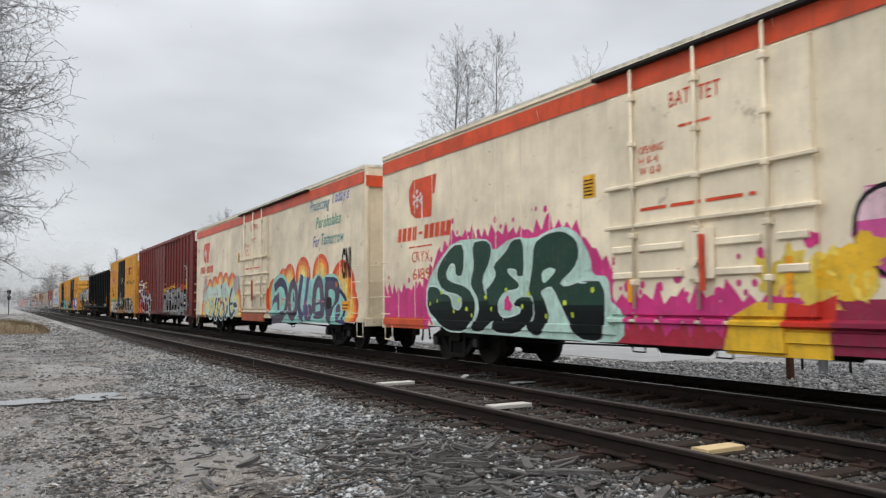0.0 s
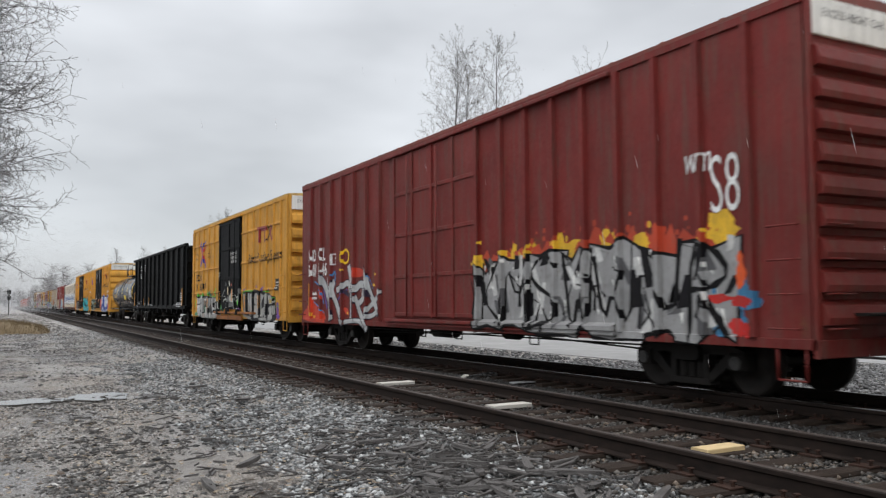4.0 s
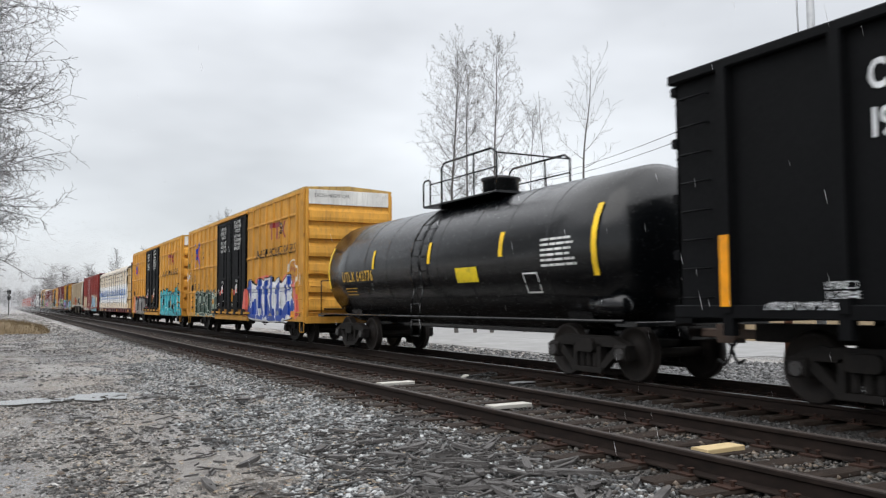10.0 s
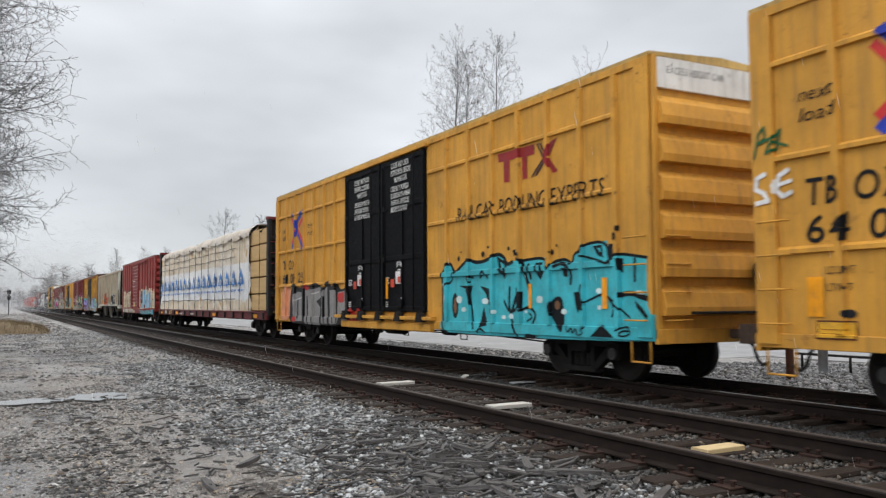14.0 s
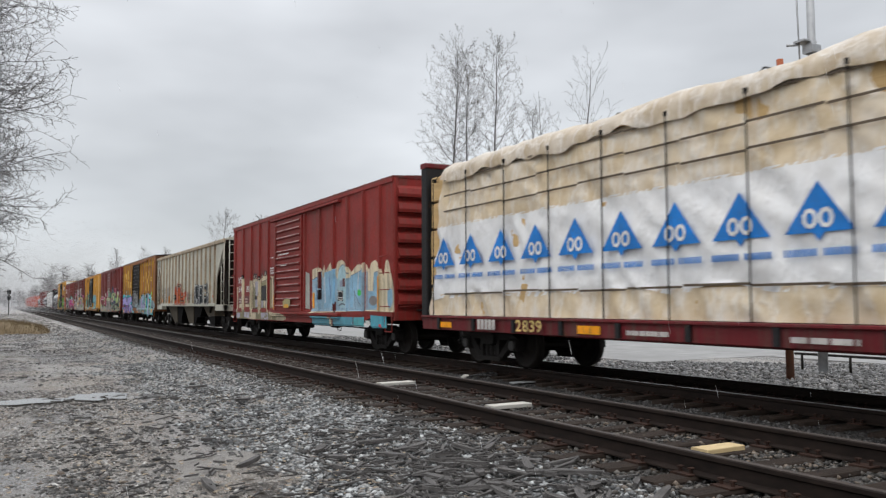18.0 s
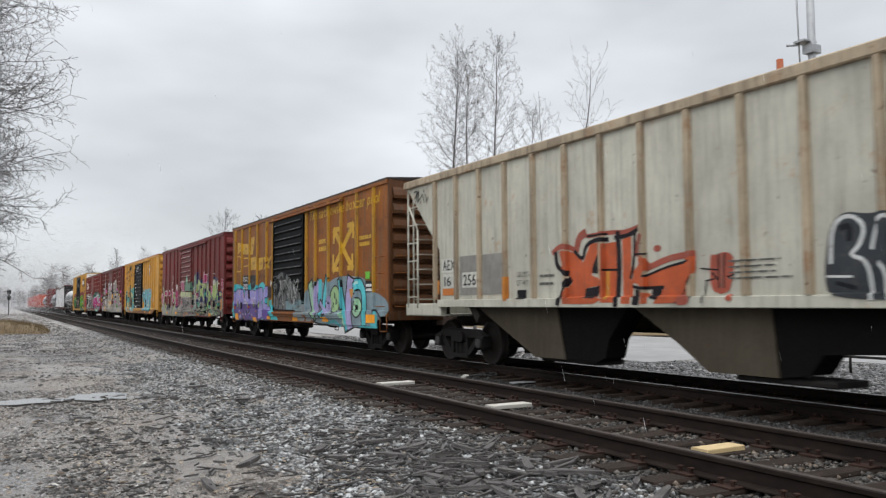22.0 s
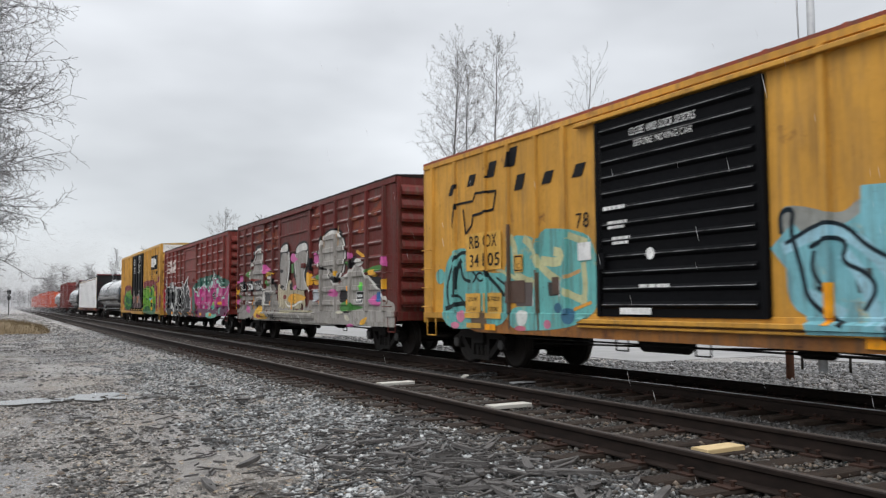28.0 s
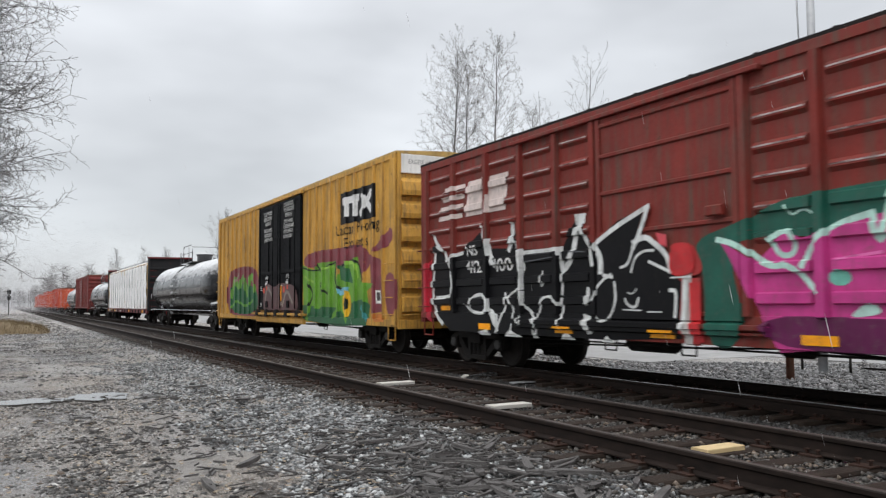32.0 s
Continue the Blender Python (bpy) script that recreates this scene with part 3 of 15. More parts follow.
# ---------------------------------------------------------------- trees and far things
def bare_tree(seed, height, reach, trunk_r, low=0.35, rise=50, limbs=44, twigs=10, fine=4, bend=0.05, thin=0.006, lean=(0, 0), full=0.8, buds=0.0, tip=0.25):
    """Trunk, crown and bud geometry of a leafless tree: limbs round the stem, twigs along them, fine shoots on the twigs."""
    r = random.Random(seed)
    trunk, crown, bud = Geo(), Geo(), Geo()
    stem, d, n = [Vector((0, 0, -0.2))], Vector((lean[0], lean[1], 1)).normalized(), 16
    for k in range(n):
        d = (d + Vector((r.gauss(0, 0.035), r.gauss(0, 0.035), 0.05))).normalized()
        stem.append(stem[-1] + d * (height / n))

    def radius(f):
        return max(thin * 1.3, trunk_r * (1 - 0.94 * f))

    for k in range(n):
        trunk.rod(stem[k], stem[k + 1], radius(k / n), 8, radius((k + 1) / n), caps=False)

    def run(p, d, length, rad, segs, lift, wobble):
        for k in range(segs):
            d = (d + Vector((r.gauss(0, wobble), r.gauss(0, wobble), lift + r.gauss(0, wobble)))).normalized()
            q, r2 = p + d * (length / segs), max(thin * 0.6, rad * 0.78)
            crown.rod(p, q, rad, 4 if rad > 0.02 else 3, r2, caps=False)
            p, rad = q, r2
            yield p, d, rad, (k + 1) / segs

    def aside(d, k):
        side = Vector((r.gauss(0, 1), r.gauss(0, 1), r.gauss(0, 0.8)))
        side = (side - d * side.dot(d)).normalized()
        return (d * (1 - k) + side * k).normalized()

    for i in range(limbs):
        q = (i + r.random()) / limbs
        f = low + (0.985 - low) * q
        a, e = i * 2.4 + r.uniform(-0.5, 0.5), radians(min(84, rise + 28 * q * q + r.gauss(0, 9)))
        k = min(n - 1, int(f * n))
        p = stem[k].lerp(stem[k + 1], f * n - k)
        length = reach * (tip + (1 - tip) * math.sin(math.pi * min(1.0, 0.12 + 0.88 * q) ** full)) * r.uniform(0.7, 1.2)
        d = Vector((math.cos(a) * math.cos(e), math.sin(a) * math.cos(e), math.sin(e)))
        for p2, d2, rad, g in run(p, d, length, max(thin * 1.6, radius(f) * 0.42), 7, bend, 0.08):
            for _ in range(int(twigs / 7 + r.random())):
                tl = length * r.uniform(0.16, 0.38) * (1.15 - 0.5 * g)
                for p3, d3, rad3, g3 in run(p2, aside(d2, r.uniform(0.4, 0.65)), tl, max(thin, rad * 0.55), 4, bend * 0.7, 0.11):
                    for _ in range(int(fine / 4 + r.random())):
                        for p4, d4, rad4, g4 in run(p3, aside(d3, r.uniform(0.4, 0.65)), tl * r.uniform(0.18, 0.42), thin * 0.8, 2, bend * 0.5, 0.14):
                            if buds and r.random() < 0.55:
                                e1, e2 = aside(d4, 0.9) * buds, aside(d4, 0.5) * buds
                                bud.face([p4 - e1, p4 + e1, p4 + e2 * 1.7])
    return trunk, crown, bud


def tree(seed, x, y, height, reach, label, trunk_r=0.16, group="bare trees", bark=None, **kw):
    t, c, b = bare_tree(seed, height, reach, trunk_r, **kw)
    ob = thing("bare_tree", label, "tree", group, pose(x, y, -0.35))
    part("trunk", t, bark or BARK, ob)
    part("crown", c, bark or BARK, ob)
    if b.f:
        part("buds", b, BUD, ob, "pale spring buds")
    return ob


# ---------------------------------------------------------------- freight cars: common parts
CARS, WHEELSETS, GLYPHS, SHARED = [], [], {}, {}


class Car:
    """A freight car: x runs along its side from the rear end to the leading end, y = 0 on the track's centre line."""
    def __init__(self, name, rear, front, label, half=1.50, category="freight car"):
        self.rear, self.L, self.half = rear, rear - front, half
        self.ob = thing(name, label, category, "train", pose(TRACK_TRAIN, rear, 0, 0, 0, -90))
        self.rects = []                      # raised areas of the side: u0, u1, z0, z1, height
        self.coat = 2.2                      # height of the next coat of graffiti paint
        CARS.append(self)

    def raise_(self, u0, u1, z0, z1, d):
        self.rects.append((u0, u1, z0, z1, d))

    def out(self, u, z):
        return max([0.0] + [d for a, b, c, e, d in self.rects if a <= u <= b and c <= z <= e])


def clip(poly, ax, at, keep_low):
    res = []
    for i, p in enumerate(poly):
        q = poly[(i + 1) % len(poly)]
        a, b = (p[ax] <= at, q[ax] <= at) if keep_low else (p[ax] >= at, q[ax] >= at)
        if a:
            res.append(p)
        if a != b:
            k = (at - p[ax]) / (q[ax] - p[ax])
            res.append((p[0] + (q[0] - p[0]) * k, p[1] + (q[1] - p[1]) * k))
    return res


def pieces(poly, ax, cuts):
    lo, hi = min(p[ax] for p in poly), max(p[ax] for p in poly)
    rest = poly
    for c in cuts:
        if lo < c < hi and len(rest) > 2:
            yield clip(rest, ax, c, True)
            rest = clip(rest, ax, c, False)
    if len(rest) > 2:
        yield rest


def painted(car, name, layers, label="", parent=None, gap=0.00015):
    """Paint on the car's near side that follows its posts and doors. layers: (colour, order, polygons in u, z)."""
    g, mats = Geo(), []
    us = sorted({x for r in car.rects for x in r[:2]})
    for col, lift, polys in layers:
        mt = col if isinstance(col, bpy.types.Material) else spray(col)
        if mt not in mats:
            mats.append(mt)
        mi = mats.index(mt)
        for i, poly in enumerate(polys):
            for a in pieces(poly, 0, us):
                if len(a) < 3:
                    continue
                mu = sum(p[0] for p in a) / len(a)
                zs = sorted({z for r in car.rects if r[0] <= mu <= r[1] for z in r[2:4]})
                for b in pieces(a, 1, zs):
                    if len(b) < 3:
                        continue
                    mz = sum(p[1] for p in b) / len(b)
                    y = -(car.half + car.out(mu, mz) + lift * 0.0026 + (i % 16 if gap > 0.0001 else i % 4) * gap)
                    area = sum(p[0] * q[1] - q[0] * p[1] for p, q in zip(b, b[1:] + b[:1]))
                    pts = [(p[0], y, p[1]) for p in b]
                    g.face(pts if area > 0 else pts[::-1], m=mi)
                    for p, q in zip(b, b[1:] + b[:1]):      # down the flanks of posts and ribs
                        ax = 0 if abs(p[0] - q[0]) < 1e-6 else 1 if abs(p[1] - q[1]) < 1e-6 else 2
                        if ax == 2 or lift > 9 or abs(p[1 - ax] - q[1 - ax]) < 0.004:
                            continue
                        sg = 1 if p[ax] > (mu, mz)[ax] else -1
                        pu, pz = (p[0] + sg * 0.004, (p[1] + q[1]) / 2) if ax == 0 else ((p[0] + q[0]) / 2, p[1] + sg * 0.004)
                        drop = car.out(mu, mz) - car.out(pu, pz)
                        if drop > 0.01:
                            e = (sg * drop * 0.2, 0) if ax == 0 else (0, sg * drop * 0.4)
                            g.face([(p[0], y, p[1]), (q[0], y, q[1]), (q[0] + e[0], y + drop, q[1] + e[1]), (p[0] + e[0], y + drop, p[1] + e[1])], m=mi)
    if g.f:
        ob = part(name, g, mats, parent or car.ob, label)
        return tagged(ob, kind="stuff") if name in ("paint_patch", "graffiti") else ob


def glyph(ch, off=0.0):
    """Triangles of a letter, offset to make it bolder, and its width and advance."""
    key = (ch, round(off, 3))
    if key not in GLYPHS:
        cu = bpy.data.curves.new("letter", "FONT")
        cu.body, cu.offset, cu.resolution_u = ch, off, 3
        ob = bpy.data.objects.new("letter", cu)
        me = bpy.data.meshes.new_from_object(ob)
        me.calc_loop_triangles()
        co = [(v.co.x, v.co.y) for v in me.vertices]
        tris = [[co[i] for i in t.vertices] for t in me.loop_triangles]
        bpy.data.objects.remove(ob); bpy.data.curves.remove(cu); bpy.data.meshes.remove(me)
        xs, ys = [p[0] for p in co] or [0], [p[1] for p in co] or [0]
        GLYPHS[key] = (tris, min(xs), max(xs), min(ys), max(ys))
    return GLYPHS[key]


def lettering(s, u0, z0, h, width=None, slant=0.0, bold=0.0, gap=0.09):
    """Polygons of a line of text, h metres high, stretched to width if given."""
    x, res = 0.0, []
    for ch in s:
        if ch == " ":
            x += 0.32; continue
        tris, a, b, c, d = glyph(ch, bold)
        res += [[(p[0] - a + x + slant * p[1], p[1]) for p in t] for t in tris]
        x += b - a + gap
    k = h / 0.69
    kx = (width / max(0.01, x - gap)) if width else k
    return [[(u0 + p[0] * kx, z0 + p[1] * k) for p in t] for t in res]


def quad(u0, u1, z0, z1, s=0.0):
    return [(u0, z0), (u1, z0), (u1 + s, z1), (u0 + s, z1)]


def ellipse(u, z, a, b, n=14, rnd=None, jag=0.0):
    pts = []
    for i in range(n):
        k = 1 + (rnd.uniform(-jag, jag) if rnd else 0)
        pts.append((u + a * k * math.cos(math.tau * i / n), z + b * k * math.sin(math.tau * i / n)))
    return [[(u, z), pts[i], pts[(i + 1) % n]] for i in range(n)]


def blob(u, z, a, b, rnd, n=20):
    """A ragged patch: uneven outline, some spikes."""
    ph, pts = rnd.uniform(0, 99), []
    for i in range(n):
        w = math.tau * i / n
        k = 1 + 0.55 * noise.noise((math.cos(w) * 1.3 + ph, math.sin(w) * 1.3, 0.3)) + 0.35 * noise.noise((math.cos(w) * 4 + ph, math.sin(w) * 4, 1.3))
        pts.append((u + a * k * math.cos(w), z + b * k * math.sin(w)))
    return [[(u, z), pts[i], pts[(i + 1) % n]] for i in range(n)]


def fill(poly):
    """Triangles of any simple outline."""
    return [[poly[i] for i in t] for t in tessellate_polygon([[Vector((p[0], p[1], 0)) for p in poly]])]


def rounded(poly, times=1):
    for _ in range(times):
        q = []
        for a, b in zip(poly, poly[1:] + poly[:1]):
            q += [(a[0] * 0.78 + b[0] * 0.22, a[1] * 0.78 + b[1] * 0.22), (a[0] * 0.22 + b[0] * 0.78, a[1] * 0.22 + b[1] * 0.78)]
        poly = q
    return poly


def cut_letter(car, parent, poly, col, line, rim, order, low=(), soft=1):
    """One drawn letter: outline, fill, and further colours (z, colour) below given heights."""
    poly = rounded(poly, soft)
    tris = fill(poly)
    lay = [(line, order, ribbon(poly + poly[:2], [rim * 2] * (len(poly) + 2))), (col, order + 0.8, tris)]
    for k, (z, c) in enumerate(low):
        lay.append((c, order + 1.1 + 0.3 * k, [q for q in (clip(t, 1, z, True) for t in tris) if len(q) > 2]))
    return painted(car, "letter", lay, "", parent)


def flames(car, line, col, tall, seed, base=0.35, order=1.0, label="spiky splash of graffiti paint"):
    """A spiky splash along a line of (u, z): pointed tongues and loose drops above them."""
    r, pts, drops = random.Random(seed), [], []
    for (ua, za), (ub, zb) in zip(line, line[1:]):
        k = max(1, round(abs(ub - ua) / 0.13))
        for i in range(k):
            q = i / k
            h = tall * r.uniform(0.05, 0.35) if i % 2 else tall * r.uniform(0.35, 1.0)
            pts.append((ua + (ub - ua) * q + r.uniform(-0.04, 0.04), za + (zb - za) * q + h))
            if r.random() < 0.4:
                d = r.uniform(0.02, 0.06)
                drops += ellipse(pts[-1][0] + r.uniform(-0.1, 0.1), pts[-1][1] + r.uniform(0.05, 0.22), d, d * 1.2, 8)
    low = [(p[0], max(0.72, p[1] - base - tall)) for p in pts]
    quads = [[a, b, d, c] for a, b, c, d in zip(pts, pts[1:], low, low[1:])]
    painted(car, "graffiti", [(col, order, quads), (col, order + 0.2, drops)], label)


def mass(car, n, u0, u1, z0, z1, col, line, seed, lw=0.05, tops=(), shades=(), shine=None, gap=0.0, label="", word=""):
    """Wildstyle piece: jagged blocks of one colour, dark outlines and inner lines, shards of shade and shine, bright tips."""
    r, h, cell = random.Random(seed), z1 - z0, (u1 - u0) / n
    lay = []
    for k, c in enumerate(tops):
        for _ in range(n * 2):
            u = r.uniform(u0, u1)
            lay.append((c, 0.8 + 0.15 * k, blob(u, z1 - 0.12 * h + r.uniform(-0.05, 0.18) * h, r.uniform(0.08, 0.3), r.uniform(0.08, 0.2) * h, r)))
            lay.append((c, 1.0, ellipse(u + r.uniform(-0.2, 0.2), z1 + r.uniform(0, 0.22) * h, r.uniform(0.02, 0.06), r.uniform(0.03, 0.07), 7)))
    base = painted(car, "graffiti", lay or [(line, 0.8, [quad(u0, u1, z0, z0 + 0.05)])], label)
    for i in range(n):
        a, b = u0 + i * cell + gap, u0 + (i + 1) * cell - gap
        w = b - a
        out = [(a + w * r.uniform(-0.08, 0.10), z0 + h * r.uniform(0, 0.06)), (a + w * r.uniform(0.25, 0.45), z0 + h * r.uniform(-0.02, 0.12)), (a + w * r.uniform(0.5, 0.7), z0 + h * r.uniform(0, 0.18)), (b + w * r.uniform(-0.08, 0.12), z0 + h * r.uniform(0, 0.06)),
               (b + w * r.uniform(-0.16, 0.06), z0 + h * r.uniform(0.3, 0.6)), (b + w * r.uniform(-0.05, 0.14), z0 + h * r.uniform(0.78, 1.0)), (a + w * r.uniform(0.55, 0.75), z0 + h * r.uniform(0.85, 1.06)), (a + w * r.uniform(0.3, 0.5), z0 + h * r.uniform(0.72, 0.98)), (a + w * r.uniform(-0.1, 0.12), z0 + h * r.uniform(0.86, 1.04)), (a + w * r.uniform(-0.05, 0.2), z0 + h * r.uniform(0.35, 0.6))]
        lay = [(line, 2.0 + 0.2 * (i % 2), ribbon(out + out[:2], [lw * r.uniform(1.2, 3.0) for _ in range(12)])), (col, 2.8 + 0.2 * (i % 2), fill(out))]
        for k, c in enumerate(shades):
            for _ in range(2):
                x, z = r.uniform(a, b), z0 + h * r.uniform(0.05, 0.85)
                d, e = r.uniform(-0.3, 0.3) * w, r.uniform(0.15, 0.45) * h
                lay.append((c, 3.4 + 0.1 * k, [[(x, z), (x + w * r.uniform(0.1, 0.3), z + 0.03), (x + d + w * 0.12, min(z0 + h * 0.98, z + e)), (x + d, min(z0 + h, z + e))]]))
        strokes = SKELETON[word[i]] if i < len(word) else r.choice([SKELETON[q] for q in "AEKMRSWNG"])
        for st in strokes:
            pts = round_off([(a + w * (0.1 + 0.8 * x) + r.gauss(0, 0.05), z0 + h * (0.08 + 0.84 * y + r.gauss(0, 0.05))) for x, y in st], 1)
            lay.append((line, 4.4, ribbon(pts, [lw * r.uniform(0.5, 1.9) for _ in pts])))
        for _ in range(2):
            x, z = r.uniform(a, b), z0 + h * r.uniform(0.0, 0.5)
            pts = [(x, z), (x + r.uniform(-0.2, 0.2), z + h * r.uniform(0.1, 0.3)), (x + r.uniform(-0.3, 0.3), z + h * r.uniform(0.2, 0.5))]
            lay.append((line, 4.7, ribbon(pts, [lw * r.uniform(0.6, 2.6), lw * r.uniform(0.5, 2), lw * 0.4])))
        if shine:
            for _ in range(4):
                x, z = r.uniform(a, b), z0 + h * r.uniform(0.2, 0.95)
                lay.append((shine, 5.2, [[(x, z), (x + r.uniform(0.02, 0.1), z + r.uniform(-0.02, 0.02)), (x + r.uniform(0, 0.08), z - r.uniform(0.05, 0.25))]]))
        lay = [(c, l, [[(p[0], max(0.70, p[1])) for p in t] for t in q]) for c, l, q in lay]
        painted(car, "letter", lay, "", base)
    return base


def stroke(pts, w):
    """A brush stroke through points."""
    res = []
    for (a, b), (c, d) in zip(pts, pts[1:]):
        l = math.hypot(c - a, d - b) or 1
        nx, nz = -(d - b) / l * w / 2, (c - a) / l * w / 2
        ex, ez = (c - a) / l * w * 0.3, (d - b) / l * w * 0.3
        res.append([(a - nx - ex, b - nz - ez), (c - nx + ex, d - nz + ez), (c + nx + ex, d + nz + ez), (a + nx - ex, b + nz - ez)])
    return res


def bars(u0, u1, z0, z1, rows, seed=1, fill=0.6):
    """Lines of small writing that cannot be read."""
    r, res, h = random.Random(seed), [], (z1 - z0) / rows
    for k in range(rows):
        z, u = z1 - (k + 1) * h, u0
        end = u1 - (u1 - u0) * r.uniform(0, 0.25)
        while u < end:
            w = min(end - u, (u1 - u0) * r.uniform(0.1, 0.3))
            res.append(quad(u, u + w * 0.86, z, z + h * fill)); u += w
    return res


def blocks(n, u0, u1, z0, z1, slant=0.0, gap=0.22):
    """A company's lettered name, kept as a row of plain upright blocks."""
    w = (u1 - u0) / n
    return [quad(u0 + i * w, u0 + (i + 1 - gap) * w, z0, z1, slant) for i in range(n)]


SKELETON = {
    "A": (((0, 0), (0.42, 1), (0.62, 1), (1, 0)), ((0.18, 0.36), (0.84, 0.36))),
    "B": (((0.08, 0), (0.08, 1), (0.6, 1), (0.82, 0.78), (0.55, 0.54), (0.2, 0.52)), ((0.3, 0.52), (0.75, 0.46), (0.95, 0.22), (0.65, 0), (0.08, 0))),
    "C": (((0.95, 0.8), (0.7, 1), (0.25, 0.95), (0.03, 0.5), (0.25, 0.04), (0.72, 0), (0.97, 0.2)),),
    "D": (((0.1, 0), (0.1, 1), (0.6, 0.97), (0.97, 0.52), (0.6, 0.03), (0.1, 0)),),
    "E": (((0.95, 0.95), (0.2, 1), (0.05, 0.5), (0.15, 0.02), (0.95, 0.05)), ((0.1, 0.52), (0.78, 0.52))),
    "G": (((0.95, 0.82), (0.7, 1), (0.22, 0.94), (0.03, 0.5), (0.25, 0.03), (0.75, 0.02), (0.95, 0.42), (0.55, 0.45)),),
    "H": (((0.08, 0), (0.12, 1)), ((0.9, 0), (0.88, 1)), ((0.1, 0.5), (0.9, 0.5))),
    "I": (((0.5, 0), (0.5, 1)), ((0.22, 0.97), (0.8, 0.97)), ((0.2, 0.03), (0.8, 0.03))),
    "J": (((0.3, 0.98), (0.85, 1), (0.85, 0.3), (0.55, 0), (0.1, 0.2)),),
    "K": (((0.1, 0), (0.12, 1)), ((0.95, 1), (0.25, 0.5), (1, 0))),
    "L": (((0.15, 1), (0.08, 0.05), (0.95, 0.05)),),
    "M": (((0, 0), (0.14, 1), (0.5, 0.35), (0.86, 1), (1, 0)),),
    "N": (((0.05, 0), (0.08, 1), (0.9, 0), (0.95, 1)),),
    "O": (((0.5, 1), (0.08, 0.75), (0.08, 0.25), (0.5, 0), (0.92, 0.25), (0.92, 0.75), (0.5, 1)),),
    "R": (((0.08, 0), (0.1, 1), (0.65, 1), (0.92, 0.76), (0.6, 0.5), (0.2, 0.48)), ((0.45, 0.48), (0.98, 0))),
    "S": (((0.92, 0.86), (0.55, 1), (0.12, 0.88), (0.14, 0.62), (0.82, 0.42), (0.9, 0.14), (0.45, 0), (0.04, 0.14)),),
    "T": (((0, 0.95), (1, 0.98)), ((0.5, 0.95), (0.5, 0))),
    "U": (((0.08, 1), (0.08, 0.25), (0.45, 0), (0.9, 0.25), (0.92, 1)),),
    "V": (((0, 1), (0.45, 0), (0.6, 0), (1, 1)),),
    "W": (((0, 1), (0.2, 0), (0.5, 0.65), (0.78, 0), (1, 1)),),
    "X": (((0, 1), (1, 0)), ((0, 0), (1, 1))),
    "Y": (((0, 1), (0.5, 0.5), (1, 1)), ((0.5, 0.5), (0.45, 0)))}


def ribbon(pts, widths):
    """Quads of one brush line through pts, with mitred joints and a width at each point."""
    sides = []
    for i, (x, z) in enumerate(pts):
        a, b = pts[max(0, i - 1)], pts[min(len(pts) - 1, i + 1)]
        dx, dz = b[0] - a[0], b[1] - a[1]
        l = math.hypot(dx, dz) or 1
        ex = (-1 if i == 0 else 1 if i == len(pts) - 1 else 0) * widths[i] * 0.42
        nx, nz = -dz / l * widths[i] / 2, dx / l * widths[i] / 2
        px, pz = x + dx / l * ex, z + dz / l * ex
        sides.append(((px + nx, pz + nz), (px - nx, pz - nz)))
    res = []
    for (a, b), (c, d) in zip(sides, sides[1:]):
        res += [[a, b, d], [a, d, c]]
    return res


def round_off(pts, times):
    for _ in range(times):
        q = [pts[0]]
        for a, b in zip(pts, pts[1:]):
            q += [(a[0] * 0.75 + b[0] * 0.25, a[1] * 0.75 + b[1] * 0.25), (a[0] * 0.25 + b[0] * 0.75, a[1] * 0.25 + b[1] * 0.75)]
        pts = q + [pts[-1]]
    return pts


def blend_patch(car, u0, u1, z0, z1, col, seed, n=26, lift=0.8, label="painted-over patch", size=0.3):
    """An uneven area of roller or spray paint."""
    r, layers = random.Random(seed), []
    for k in range(n):
        u, z = r.uniform(u0, u1), r.uniform(z0, z1)
        e = blob(u, z, size * r.uniform(0.5, 1.7), size * r.uniform(0.35, 1.2), r)
        layers.append((col, lift + 0.02 * k, [[(min(max(p[0], u0 - 0.2), u1 + 0.2), min(max(p[1], z0), z1 + 0.3)) for p in t] for t in e]))
    painted(car, "paint_patch", layers, label)


def arcs(car, spots, cols, label="orange rings of graffiti paint"):
    """Concentric half-rings of sprayed colour. spots: u, z, radius."""
    layers = []
    for i, (u, z, rad) in enumerate(spots):
        for k, c in enumerate(cols):
            q = rad * (1 - 0.2 * k)
            layers.append((c, 0.9 + 0.25 * k + 0.05 * (i % 4), [[(p[0], max(0.8, p[1])) for p in t] for t in ellipse(u, z, q, q * 0.9, 22)]))
    painted(car, "graffiti", layers, label)


def scribble(car, u0, u1, z0, z1, n, col, w, seed, label="sharp painted lines", order=6.5, knots=5):
    """Sharp angular brush lines."""
    r, layers = random.Random(seed), []
    for k in range(n):
        u, pts = r.uniform(u0, u1), []
        for _ in range(knots):
            pts.append((min(max(u, u0), u1), r.uniform(z0, z1)))
            u += r.uniform(-0.25, 0.45)
        layers.append((col, order + 0.03 * k, ribbon(pts, [w * r.uniform(0.5, 1.5) for _ in pts])))
    painted(car, "graffiti", layers, label)


